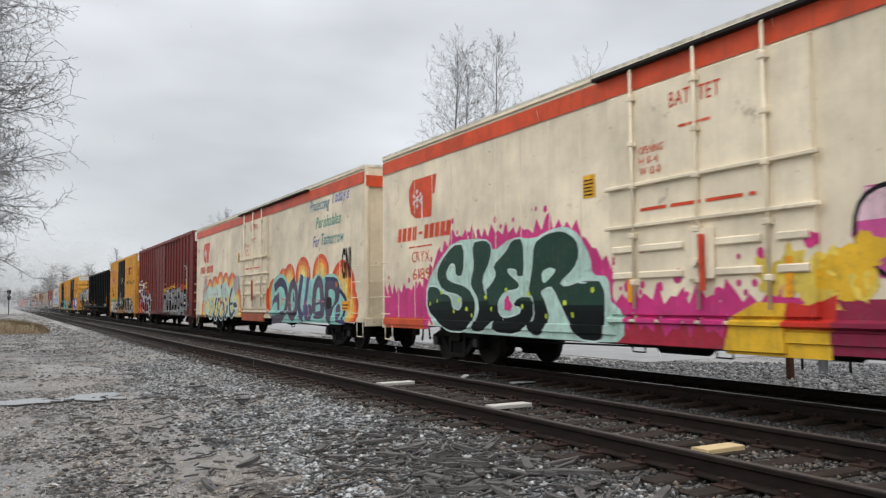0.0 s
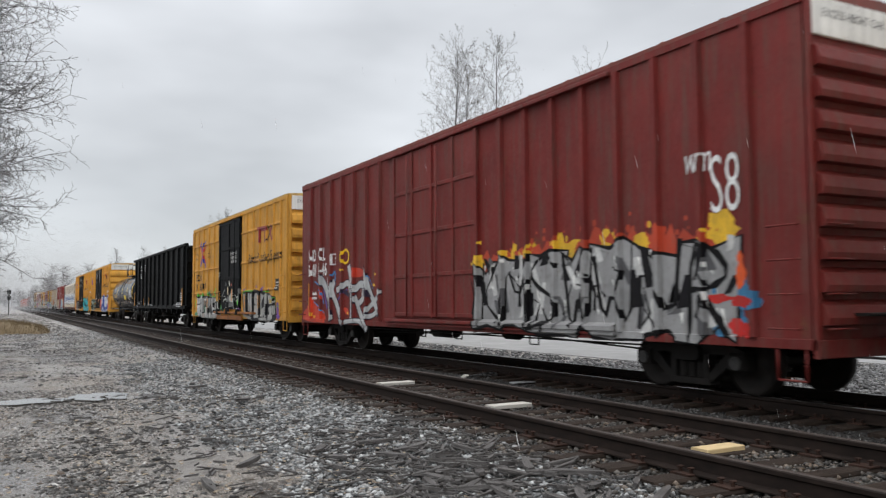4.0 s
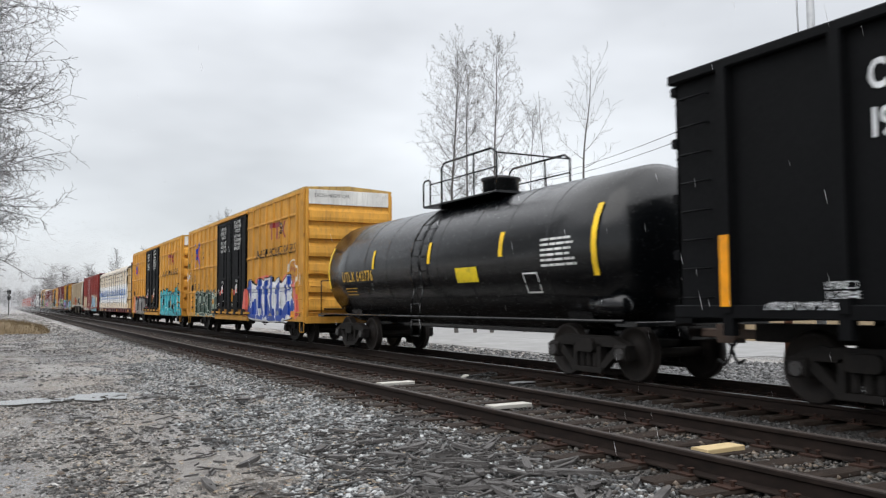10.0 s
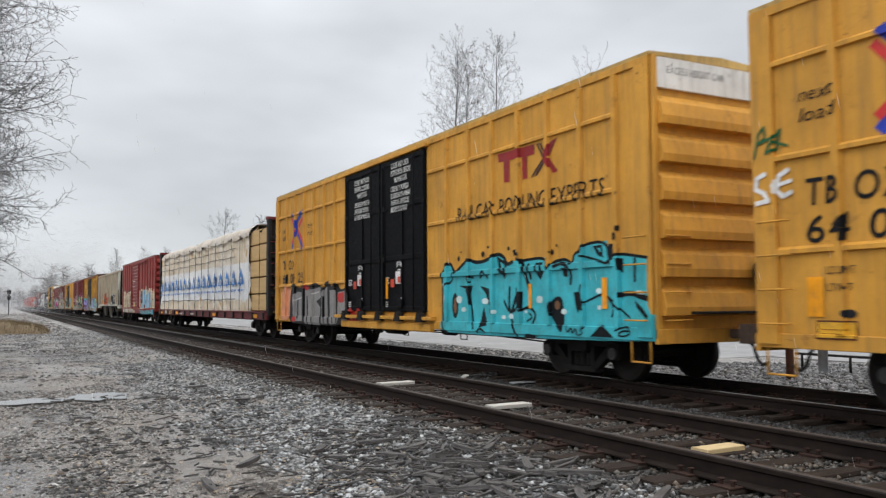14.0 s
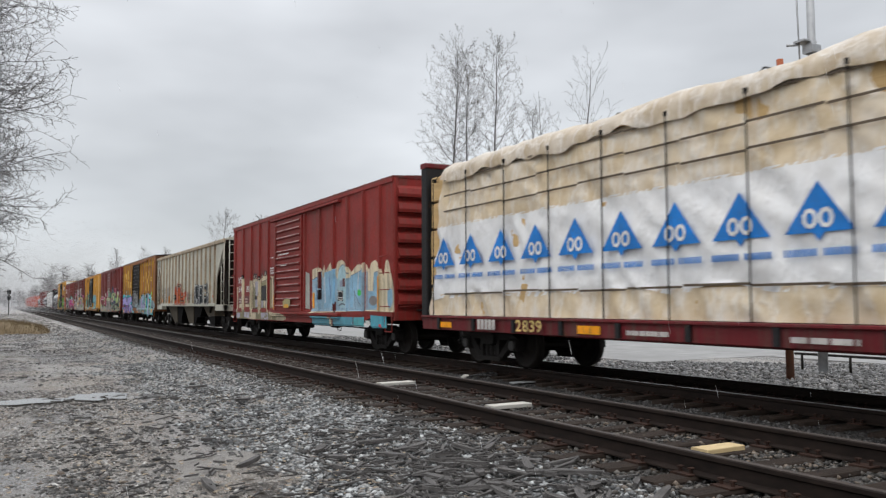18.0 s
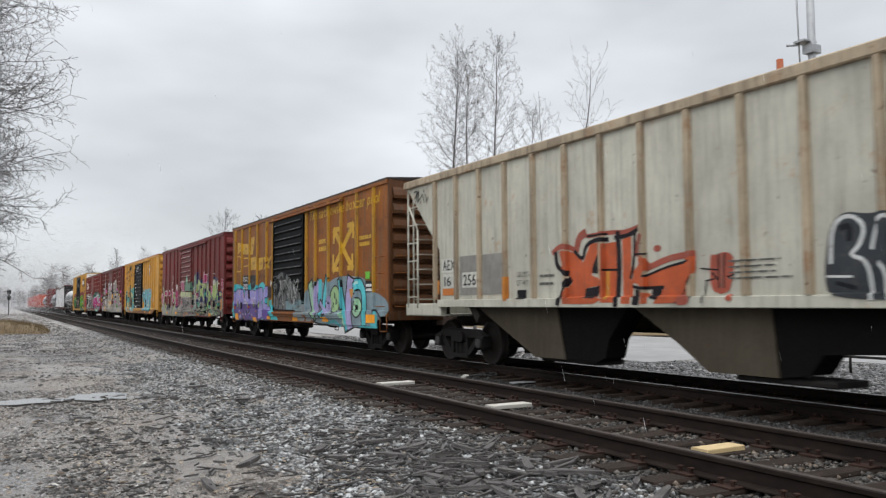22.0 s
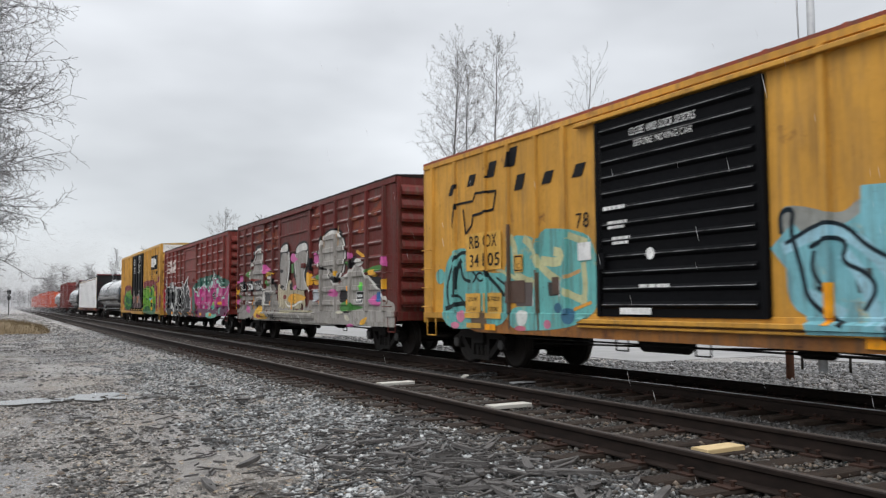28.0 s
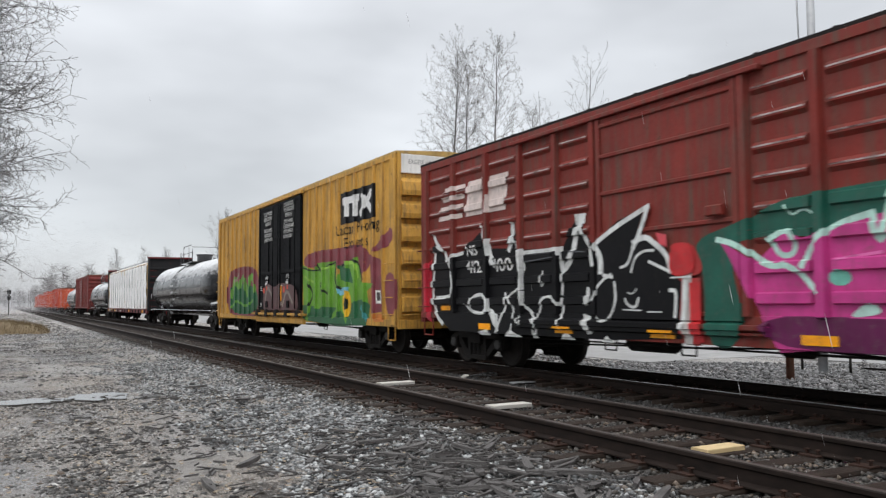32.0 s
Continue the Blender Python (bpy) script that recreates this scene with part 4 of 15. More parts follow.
def sprayed(car, shapes, label="", parent=None):
    """Graffiti drawn shape by shape, each coat over the last: (colour, width, points); width 0 fills a rounded outline, -1 a sharp one, -2 an ellipse (centre, radii)."""
    lay = []
    for col, w, pts in shapes:
        if w == -2:
            pts = [(pts[0][0] + pts[1][0] * math.cos(k * math.tau / 12), pts[0][1] + pts[1][1] * math.sin(k * math.tau / 12)) for k in range(12)]
        pts = [(u, max(0.67, z)) for u, z in pts]
        if w > 0:
            pts = round_off(pts, 2 if len(pts) > 2 else 0)
            polys = ribbon(pts, [w] * len(pts))
        else:
            polys = fill(rounded(pts, 2) if w == 0 else pts)
        lay.append((col, car.coat, polys))
        car.coat += 0.07
    return painted(car, "letter" if parent else "graffiti", lay, label, parent, 0.00003)


def patches(car, spots, label="patch of bright graffiti paint"):
    """Small uneven patches: u, z, half width, half height, colour."""
    for i, (u, z, a, b, c) in enumerate(spots):
        r = random.Random(i + int(u * 10))
        lay = []
        for k in range(5):
            lay.append((c, 3.0 + 0.12 * k + 0.02 * (i % 7), blob(u + r.uniform(-0.7, 0.7) * a, z + r.uniform(-0.6, 0.6) * b, a * r.uniform(0.25, 0.8), b * r.uniform(0.25, 0.9), r, 16)))
        painted(car, "paint_patch", [(c2, o, [[(p[0], max(0.72, p[1])) for p in t] for t in q]) for c2, o, q in lay], label)


def truck_meshes():
    if SHARED:
        return SHARED
    g = Geo()                                  # side frame, in x and z, 16 cm thick
    for y0 in (-0.08,):
        y1 = y0 + 0.16
        g.extrude([(-1.08, 0.38), (-0.80, 0.36), (-0.72, 0.56), (0.72, 0.56), (0.80, 0.36), (1.08, 0.38), (1.06, 0.60), (0.66, 0.74), (-0.66, 0.74), (-1.06, 0.60)], 1, y0, y1, flip=True)
        for s in (1, -1):
            pl = [(0.86 * s, 0.50), (0.70 * s, 0.57), (0.36 * s, 0.27), (0.36 * s, 0.13)]
            g.extrude(pl if s < 0 else pl[::-1], 1, y0 + 0.01, y1 - 0.01, flip=True)
            g.box(*sorted((0.27 * s, 0.37 * s)), y0, y1, 0.18, 0.60)
            g.bev(0.915 * s - 0.14, 0.915 * s + 0.14, y0 - 0.05, y1, 0.34, 0.60, 0.04)
        g.box(-0.4, 0.4, y0 - 0.015, y1 + 0.015, 0.12, 0.205)
    SHARED["side_frame"] = g.mesh("side_frame", STEEL_DARK)
    g = Geo()
    for x in (-0.17, 0.0, 0.17):
        prof = []
        for k in range(13):
            prof.append((0.205 + k * 0.02, 0.075 if k % 2 else 0.058))
        g.lathe(prof, (x, 0, 0), (0, 0, 1), 10)
    SHARED["spring"] = g.mesh("spring", STEEL_DARK)
    g = Geo().bev(-0.24, 0.24, -1.14, 1.14, 0.46, 0.68, 0.05).rod((0, 0, 0.66), (0, 0, 0.86), 0.2, 12)
    g.box(-0.9, 0.9, -0.03, 0.03, 0.36, 0.42)
    for s in (-1, 1):
        g.bev(0.36 * s - 0.05, 0.36 * s + 0.05, -0.95, 0.95, 0.30, 0.42, 0.02)
        for y in (-0.75, 0.75):
            g.box(*sorted((0.40 * s, 0.47 * s)), y - 0.06, y + 0.06, 0.28, 0.56)
    SHARED["bolster"] = g.mesh("truck", STEEL_DARK)
    prof = [(-0.06, 0.44), (-0.055, 0.462), (0.02, 0.457), (0.05, 0.459), (0.06, 0.487), (0.085, 0.482), (0.088, 0.42), (0.075, 0.40), (0.03, 0.36), (0.02, 0.22), (0.07, 0.15), (0.10, 0.10)]
    g = Geo()
    for s in (-1, 1):
        pr = [(0.7525 * s - 0.0 - s * a, q) for a, q in prof]
        inner = [(0.7525 * s + s * 0.055, 0.40), (0.7525 * s + s * 0.01, 0.36), (0.7525 * s + s * 0.03, 0.21), (0.7525 * s + s * 0.09, 0.13), (0.7525 * s + s * 0.10, 0.085)]
        whole = inner[::-1] + [(0.7525 * s + s * 0.06, 0.44)] + pr
        g.lathe(whole if s < 0 else whole[::-1], (0, 0, 0), (0, 1, 0), 28)
    g.rod((0, -1.06, 0), (0, 1.06, 0), 0.082, 12)
    SHARED["wheelset"] = g.mesh("wheelset", WHEEL)
    g = Geo().rod((0, -0.145, 0), (0, -0.185, 0), 0.095, 12)
    for k in range(3):
        w = math.tau * k / 3
        g.rod((0.055 * math.cos(w), -0.18, 0.055 * math.sin(w)), (0.055 * math.cos(w), -0.2, 0.055 * math.sin(w)), 0.015, 6)
    SHARED["cap"] = g.mesh("bearing_cap", simple("bearing_cap_paint", (0.03, 0.03, 0.032, 1), (0.075, 0.07, 0.066, 1), 9, 0.55))
    g = Geo()                                   # coupler with knuckle
    g.bev(-0.75, 0, -0.07, 0.07, 0.74, 0.88, 0.02).bev(-0.02, 0.2, -0.14, 0.12, 0.67, 0.96, 0.04).bev(0.14, 0.33, -0.13, -0.02, 0.69, 0.94, 0.03)
    g.rod((0.22, 0.06, 0.66), (0.22, 0.06, 0.98), 0.035)
    SHARED["coupler"] = g.mesh("coupler", simple("rusty_coupler", (0.05, 0.035, 0.028, 1), (0.12, 0.08, 0.06, 1), 10, 0.7))
    g = Geo().pipe([(0.0, 0.32, 0.72), (0.12, 0.3, 0.6), (0.22, 0.26, 0.42), (0.36, 0.2, 0.34), (0.55, 0.12, 0.4)], 0.025)
    SHARED["hose"] = g.mesh("air_hose", HOSE)
    return SHARED


def running_gear(car, inset, base=1.83, spin=True, sill=STEEL_DARK, centre=True):
    """Two trucks with their wheelsets, couplers, hoses, centre sill and brake gear."""
    s = truck_meshes()
    for c in (inset, car.L - inset):
        tr = part("truck", s["bolster"], None, car.ob, m=pose(c, 0, 0))
        for y in (-1.0, 1.0):
            part("side_frame", s["side_frame"], None, tr, m=pose(0, y, 0))
            part("spring", s["spring"], None, tr, m=pose(0, y, 0))
        for x in (-base / 2, base / 2):
            w = part("wheelset", s["wheelset"], None, tr, m=pose(x, 0, 0.457))
            if spin:
                WHEELSETS.append((w, x))
            part("bearing_cap", s["cap"], None, tr, m=pose(x, -1.0 + 0.03, 0.457))
    for x, rz in ((0.0, 180), (car.L, 0)):
        part("coupler", s["coupler"], None, car.ob, m=pose(x + (0.32 if rz == 0 else -0.32), 0, 0, 0, 0, rz))
        part("air_hose", s["hose"], None, car.ob, m=pose(x + (0.1 if rz == 0 else -0.1), 0, 0, 0, 0, rz))
    if centre:
        g = Geo().box(0.15, car.L - 0.15, -0.2, 0.2, 0.72, 0.98)
        k = inset + 1.6
        while k < car.L - inset - 1.4:
            g.extrude([(-car.half + 0.08, 0.95), (-0.2, 0.72), (0.2, 0.72), (car.half - 0.08, 0.95), (car.half - 0.08, 1.02), (-car.half + 0.08, 1.02)], 0, k, k + 0.1)
            k += 1.45
        part("centre_sill", g, sill, car.ob)
        m = car.L / 2
        part("air_reservoir", Geo().lathe([(-0.5, 0.08), (-0.46, 0.19), (0.46, 0.19), (0.5, 0.08)], (m - 1.2, -0.72, 0.68), (1, 0, 0), 14), STEEL_DARK, car.ob)
        part("brake_cylinder", Geo().lathe([(-0.26, 0.14), (-0.22, 0.17), (0.2, 0.17), (0.26, 0.08)], (m + 1.4, -0.5, 0.70), (1, 0, 0), 14), STEEL_DARK, car.ob)
        g = Geo().pipe([(inset + 1.3, -0.5, 0.5), (m - 0.3, -0.62, 0.60), (m + 1.4, -0.5, 0.66), (car.L - inset - 1.3, -0.4, 0.5)], 0.018)
        g.pipe([(inset + 1.0, -0.9, 0.62), (car.L - inset - 1.0, -0.9, 0.62)], 0.016)
        for x in (m - 2.2, m - 0.4, m + 2.6):
            g.pipe([(x, -0.9, 0.9), (x, -0.9, 0.62)], 0.014).pipe([(x, -0.9, 0.5), (x + 0.3, -0.9, 0.5), (x + 0.3, -0.9, 0.72), (x, -0.9, 0.72), (x, -0.9, 0.5)], 0.013)
        part("brake_rod", g, STEEL_DARK, car.ob)


def ladder(car, u0, u1, zs, y, mat, name="grab_iron", proud=0.075):
    rung = Geo().pipe([(u0, y, 0), (u0, y - proud, 0), (u1, y - proud, 0), (u1, y, 0)], 0.013).mesh(name, mat)
    for z in zs:
        part(name, rung, None, car.ob, m=pose(0, 0, z))


def end_ladder(car, x, sgn, ys, zs, mat):
    rung = Geo().pipe([(x, ys[0], 0), (x + sgn * 0.09, ys[0], 0), (x + sgn * 0.09, ys[1], 0), (x, ys[1], 0)], 0.013).mesh("end_grab_iron", mat)
    for z in zs:
        part("end_grab_iron", rung, None, car.ob, m=pose(0, 0, z))


def step(car, u, zb, mat):
    g = Geo().pipe([(u, -car.half, zb + 0.05), (u, -car.half, zb - 0.38), (u + 0.42, -car.half, zb - 0.38), (u + 0.42, -car.half, zb + 0.05)], 0.016)
    part("sill_step", g, mat, car.ob)


def corrugated_door(car, u0, u1, z0, z1, mat, ridges, d=0.055, name="door", rh=0.05, inset=0.14):
    """A sliding door with pressed horizontal ridges, its frame and lock."""
    y = -car.half
    door = part(name, Geo().box(u0, u1, y - d, y + 0.02, z0, z1), mat, car.ob)
    for u in (u0, u1 - 0.09):
        part("door_stile", Geo().bev(u, u + 0.09, y - d - 0.03, y - d, z0, z1, 0.01), mat, door)
    dark = "black" in mat.name
    # the shine on the ridge crests is painted as a pale strip
    crest = glint_edge("glint_" + mat.name, (0.008, 0.008, 0.009, 1) if dark else (0.09, 0.03, 0.028, 1), (0.26, 0.26, 0.265, 1) if dark else (0.60, 0.44, 0.43, 1))
    ridge = Geo().extrude([(0, -rh), (-0.045, -rh * 0.35), (-0.05, rh * 0.1), (0, rh)][::-1], 0, u0 + inset, u1 - inset)
    ridge.bev(u0 + inset + 0.01, u1 - inset - 0.01, -0.055, -0.044, rh * 0.05, rh * 0.05 + (0.012 if dark else 0.024), 0.003, 1)
    ridge = ridge.mesh("door_ridge", [mat, crest])
    for i in range(ridges):
        part("door_ridge", ridge, None, door, m=pose(0, y - d, z0 + (i + 0.7) * (z1 - z0) / (ridges + 0.4)))
    car.raise_(u0, u1, z0, z1, d + 0.047)
    part("lock_bar", Geo().rod((u0 + 0.2, y - d - 0.07, z0 + 0.25), (u0 + 0.2, y - d - 0.07, z1 - 0.3), 0.016).bev(u0 + 0.14, u0 + 0.27, y - d - 0.09, y - d - 0.03, z0 + 0.75, z0 + 1.0, 0.01), mat, door)
    return door


def door_tracks(car, u0, u1, zt, zb, mat):
    y = -car.half
    part("door_track", Geo().bev(u0, u1, y - 0.13, y, zb - 0.12, zb - 0.05, 0.01).bev(u0, u1, y - 0.10, y, zb - 0.19, zb - 0.15, 0.01), mat, car.ob)
    part("door_hood", Geo().bev(u0, u1, y - 0.12, y, zt, zt + 0.07, 0.01), mat, car.ob)
    car.raise_(u0, u1, zb - 0.12, zb - 0.05, 0.132); car.raise_(u0, u1, zb - 0.19, zb - 0.12, 0.102)


def shell(car, H, zb, side, roof, end, end_top=None, posts=(), pw=0.11, pd=0.055, corner=0.0, stringers=(), door=None,
          ridges=8, post_mat=None, sill_drop=0.0, roof_over=0.03, gaps=(), hramp=None, seams=1.15, chord=0.12):
    """Body of a boxcar: two sides with posts, ends with ridges, gabled roof. door: (u0, u1, z0, z1) left plain for the door."""
    L, w, y = car.L, car.half, -car.half
    for s, nm in ((-1, "side_wall"), (1, "side_wall")):
        wall = part(nm, Geo().box(0.02, L - 0.02, *sorted((s * w, s * (w - 0.06))), zb, H), side, car.ob)
        part("top_chord", Geo().bev(0, L, *sorted((s * w, s * (w + 0.035))), H - chord, H, 0.008), side, wall)
        part("bottom_chord", Geo().bev(0, L, *sorted((s * w, s * (w + 0.03))), zb - sill_drop, zb + 0.13, 0.008), side, wall)
    car.raise_(0, L, H - chord, H, 0.035); car.raise_(0, L, zb - sill_drop, zb + 0.13, 0.03)
    post = Geo().extrude([(-pw / 2, 0.0), (-pw * 0.36, -pd), (pw * 0.36, -pd), (pw / 2, 0.0)], 2, zb + 0.13, H - chord, flip=False).mesh("side_post", post_mat or side)
    for u in posts:
        part("side_post", post, None, car.ob, m=pose(u, y, 0))
        part("side_post", post, None, car.ob, m=pose(u, w, 0, 0, 0, 180))
        car.raise_(u - pw * 0.4, u + pw * 0.4, zb + 0.13, H - chord, pd)
    if corner:
        for u0, u1 in ((0, corner), (L - corner, L)):
            part("corner_post", Geo().bev(u0, u1, y - pd, y, zb, H - chord, 0.01), side, car.ob)
            part("corner_post", Geo().bev(u0, u1, w, w + pd, zb, H - chord, 0.01), side, car.ob)
            car.raise_(u0, u1, zb, H, pd)
    for z in stringers:
        for a, b in gaps:
            part("stringer", Geo().extrude([(y, z - 0.05), (y - pd * 0.8, z - 0.035), (y - pd * 0.8, z + 0.015), (y, z + 0.05)][::-1], 0, a, b), side, car.ob)
            car.raise_(a, b, z - 0.045, z + 0.045, pd * 0.8)
    g = Geo()                                   # roof
    g.extrude([(-w - roof_over, H), (w + roof_over, H), (w + roof_over, H + 0.05), (0, H + 0.14), (-w - roof_over, H + 0.05)], 0, -0.02, L + 0.02)
    k = 0.4
    while k < L - 0.3:
        g.extrude([(-w - roof_over, H + 0.05), (0, H + 0.142), (w + roof_over, H + 0.05), (w + roof_over, H + 0.064), (0, H + 0.156), (-w - roof_over, H + 0.064)], 0, k, k + 0.07)
        k += seams
    part("roof", g, roof, car.ob)
    for x, s in ((0, -1), (L, 1)):
        g = Geo().box(*sorted((x - s * 0.05, x)), -w + 0.06, w - 0.06, zb, H)
        n = ridges
        z1 = H - (0.55 if end_top else 0.15)
        wall = part("end_wall", g, end, car.ob)
        if n:
            hh = (z1 - zb - 0.25) / n * 0.40
            pl = [(0, -hh), (s * 0.13, -hh * 0.92), (s * 0.14, -hh * 0.4), (s * 0.10, hh * 0.5), (0, hh)]
            ridge = Geo().extrude(pl if s < 0 else pl[::-1], 1, -w + 0.1, w - 0.1).mesh("end_ridge", end)
            for i in range(n):
                part("end_ridge", ridge, None, wall, m=pose(x, 0, zb + 0.25 + (i + 0.5) * (z1 - zb - 0.25) / n))
        for q in (-w, w - 0.1):
            part("end_post", Geo().bev(*sorted((x, x + s * 0.06)), q, q + 0.1, zb, H, 0.01), end, wall)
        part("end_sill", Geo().bev(*sorted((x, x + s * 0.08)), -w, w, zb - 0.1, zb + 0.12, 0.01), end, wall)
        if end_top:
            part("end_panel", Geo().bev(*sorted((x, x + s * 0.05)), -w + 0.1, w - 0.1, H - 0.5, H - 0.02, 0.01), end_top, car.ob, "white high-clearance panel")
            if s > 0:
                g = Geo()
                for q in lettering("EXCESS HEIGHT CAR", 0, 0, 0.11, 1.2, 0, 0.0):
                    pts = [(x + 0.054, -w + 0.3 + p[0], H - 0.26 + p[1]) for p in q]
                    nz = (Vector(pts[1]) - Vector(pts[0])).cross(Vector(pts[2]) - Vector(pts[0]))
                    g.face(pts if nz.x > 0 else pts[::-1])
                part("end_lettering", g, spray(rgb(104, 104, 104)), car.ob, "dark stencilled letters")
        g = Geo().pipe([(x + s * 0.08, 0.6, 1.6), (x + s * 0.22, 0.6, 1.6)], 0.02)
        g.lathe([(-0.02, 0.26), (0.02, 0.26), (0.02, 0.22), (-0.02, 0.22)], (x + s * 0.22, 0.6, 1.75), (1, 0, 0), 20)
        part("brake_wheel", g, STEEL_DARK, car.ob)
        part("end_platform", Geo().bev(*sorted((x + s * 0.06, x + s * 0.32)), -0.9, 0.9, 1.12, 1.16, 0.01), STEEL_DARK, car.ob)
    zs = [zb + 0.25 + 0.42 * i for i in range(4)]
    for u in (0.1, L - 0.52):
        ladder(car, u, u + 0.42, zs, y - pd, side)
        step(car, u, zb, side)
    end_ladder(car, L + 0.06, 1, (-w + 0.15, -w + 0.6), zs, side)
    end_ladder(car, -0.06, -1, (-w + 0.15, -w + 0.6), zs, side)


def posts_at(a, b, n):
    """n posts evenly inside a stretch, none on its ends."""
    return [a + (b - a) * (i + 1) / (n + 1) for i in range(n)]


BLACK, WHITE = rgb(24, 25, 28), rgb(232, 232, 230)


# ---------------------------------------------------------------- the train, car by car
CREAM = paint("cream_reefer_paint", rgb(240, 226, 198), 0.025, 0.075, 0.42)
ORANGE = rgb(214, 80, 42)
YELLOW = paint("ttx_yellow_paint", rgb(212, 154, 60), 0.06, 0.14, 0.55)
DOOR_BLACK = paint("black_door_paint", rgb(11, 12, 15), 0.0, 0.02, 0.55, None, 0.10)
REDBROWN = paint("oxide_red_paint", rgb(112, 36, 32), 0.05, 0.26, 0.5)
WHITE_STEEL = paint("white_panel_paint", rgb(228, 227, 222), 0.02, 0.10, 0.55)
LIME, MINT, DGREEN = rgb(140, 190, 50), rgb(170, 225, 205), rgb(14, 62, 44)
# spray colours that come back in several pieces
CHALK, TAR, UMBER, PALE_MINT, INKY, PEARL, ASH, ICE_WHITE, BONE, SOOTY, IVORY, SILVERY = rgb(216, 218, 216), rgb(18, 24, 28), rgb(34, 30, 34), rgb(190, 228, 216), rgb(26, 30, 32), rgb(208, 210, 208), rgb(176, 176, 172), rgb(206, 228, 226), rgb(214, 208, 200), rgb(44, 38, 30), rgb(216, 214, 208), rgb(170, 170, 168)
AMBER = rgb(250, 165, 20)


def yellow_marks(car, spots):
    """Reflective strips along the sill: u, z, width, height."""
    for u, z, w, h in spots:
        painted(car, "reflector", [(AMBER, max(7, car.coat + 0.5), [quad(u, u + w, z, z + h)])], "yellow reflective strip")


def reefer(rear, front, word):
    car = Car("refrigerator_car", rear, front, "cream refrigerated boxcar with an orange stripe and graffiti", 1.52)
    H, zb, L, y = 4.98, 0.80, car.L, -1.52
    shell(car, H, zb, CREAM, paint("reefer_roof", rgb(214, 208, 192), 0.02, 0.25), CREAM, None, (), ridges=0, seams=2.4, chord=0.06)
    seam = Geo()
    for u in [0.9 * k for k in range(1, int(L / 0.9) + 1)]:
        if not 8.6 < u < 13.0:
            seam.bev(u - 0.012, u + 0.012, y - 0.006, y, zb + 0.14, H - 0.07, 0.003)
    part("panel_seam", seam, CREAM, car.ob)
    painted(car, "stripe", [(ORANGE, 8, [quad(0, L, 4.55, 4.86)])], "orange stripe below the roof")
    part("end_stripe", Geo().box(L + 0.001, L + 0.064, -1.5, 1.5, 4.45, 4.75), spray(ORANGE), car.ob, "orange stripe round the end")
    # plug door with rods and bars
    d0, d1 = 8.9, 12.62
    door = part("plug_door", Geo().bev(d0, d1, y - 0.06, y + 0.02, 1.12, 4.52, 0.02), CREAM, car.ob)
    car.raise_(d0, d1, 1.12, 4.52, 0.06)
    for u in (9.5, 10.8, 11.98):
        g = Geo().rod((u, y - 0.11, 1.2), (u, y - 0.11, 4.85), 0.022)
        for z in (1.6, 2.3, 3.05, 3.7, 4.4):
            g.bev(u - 0.06, u + 0.06, y - 0.14, y - 0.05, z - 0.04, z + 0.04, 0.01)
        part("lock_rod", g, CREAM, door)
    for z in (2.45, 3.07):
        part("cross_bar", Geo().bev(d0 - 0.05, d1 + 0.12, y - 0.12, y - 0.055, z - 0.03, z + 0.03, 0.012), CREAM, door)
    for a, b in ((9.0, 9.44), (9.6, 10.5), (11.1, 11.85), (12.1, 12.55)):
        for z in (1.65, 2.05):
            part("door_rib", Geo().bev(a, b, y - 0.10, y - 0.055, z, z + 0.11, 0.02), CREAM, door)
    plate = part("lock_plate", Geo().bev(10.62, 11.08, y - 0.13, y - 0.055, 1.62, 2.3, 0.03).rod((10.8, y - 0.13, 1.85), (10.8, y - 0.2, 1.85), 0.06, 12), CREAM, door)
    part("lock_handle", Geo().extrude([(10.90, 1.45), (10.97, 1.45), (10.96, 2.22), (10.88, 2.22)], 1, y - 0.19, y - 0.15, flip=True), spray(rgb(200, 70, 44)), plate, "red door handle")
    part("door_track", Geo().bev(d0 - 0.3, L - 4.5, y - 0.14, y, 4.86, 4.92, 0.01), STEEL_DARK, car.ob)
    part("door_rail", Geo().bev(d0 - 0.1, d1 + 3.2, y - 0.09, y, 1.0, 1.05, 0.01), CREAM, car.ob)
    car.raise_(d0 - 0.1, d1 + 3.2, 1.0, 1.05, 0.092)
    part("sill_plate", Geo().bev(d0 + 0.1, d1 - 0.5, y - 0.05, y, 0.67, 0.98, 0.01), spray(rgb(178, 84, 40) if word != "SIER" else rgb(178, 44, 66)), car.ob, "red side sill below the door")
    car.raise_(d0 + 0.1, d1 - 0.5, 0.67, 0.98, 0.05)
    # the company sign: rounded orange shield, star and bar, and its name as blocks
    r = rgb(216, 76, 36)
    sh = [(1.7, 4.2), (2.92, 4.2), (2.82, 3.77), (2.72, 3.77), (2.65, 3.27), (2.09, 3.27), (1.85, 3.29), (1.61, 3.42), (1.51, 3.7), (1.5, 3.99)]
    star = [p for k in range(6) for p in stroke([(1.94, 3.74), (1.94 + 0.25 * math.cos(k * math.pi / 3 + 0.52), 3.74 + 0.22 * math.sin(k * math.pi / 3 + 0.52))], 0.035)]
    star += [p for k in range(6) for s in (-0.3, 0.3) for p in stroke([(1.94 + 0.15 * math.cos(k * math.pi / 3 + 0.52), 3.74 + 0.13 * math.sin(k * math.pi / 3 + 0.52)), (1.94 + 0.23 * math.cos(k * math.pi / 3 + 0.52 + s), 3.74 + 0.2 * math.sin(k * math.pi / 3 + 0.52 + s))], 0.022)]
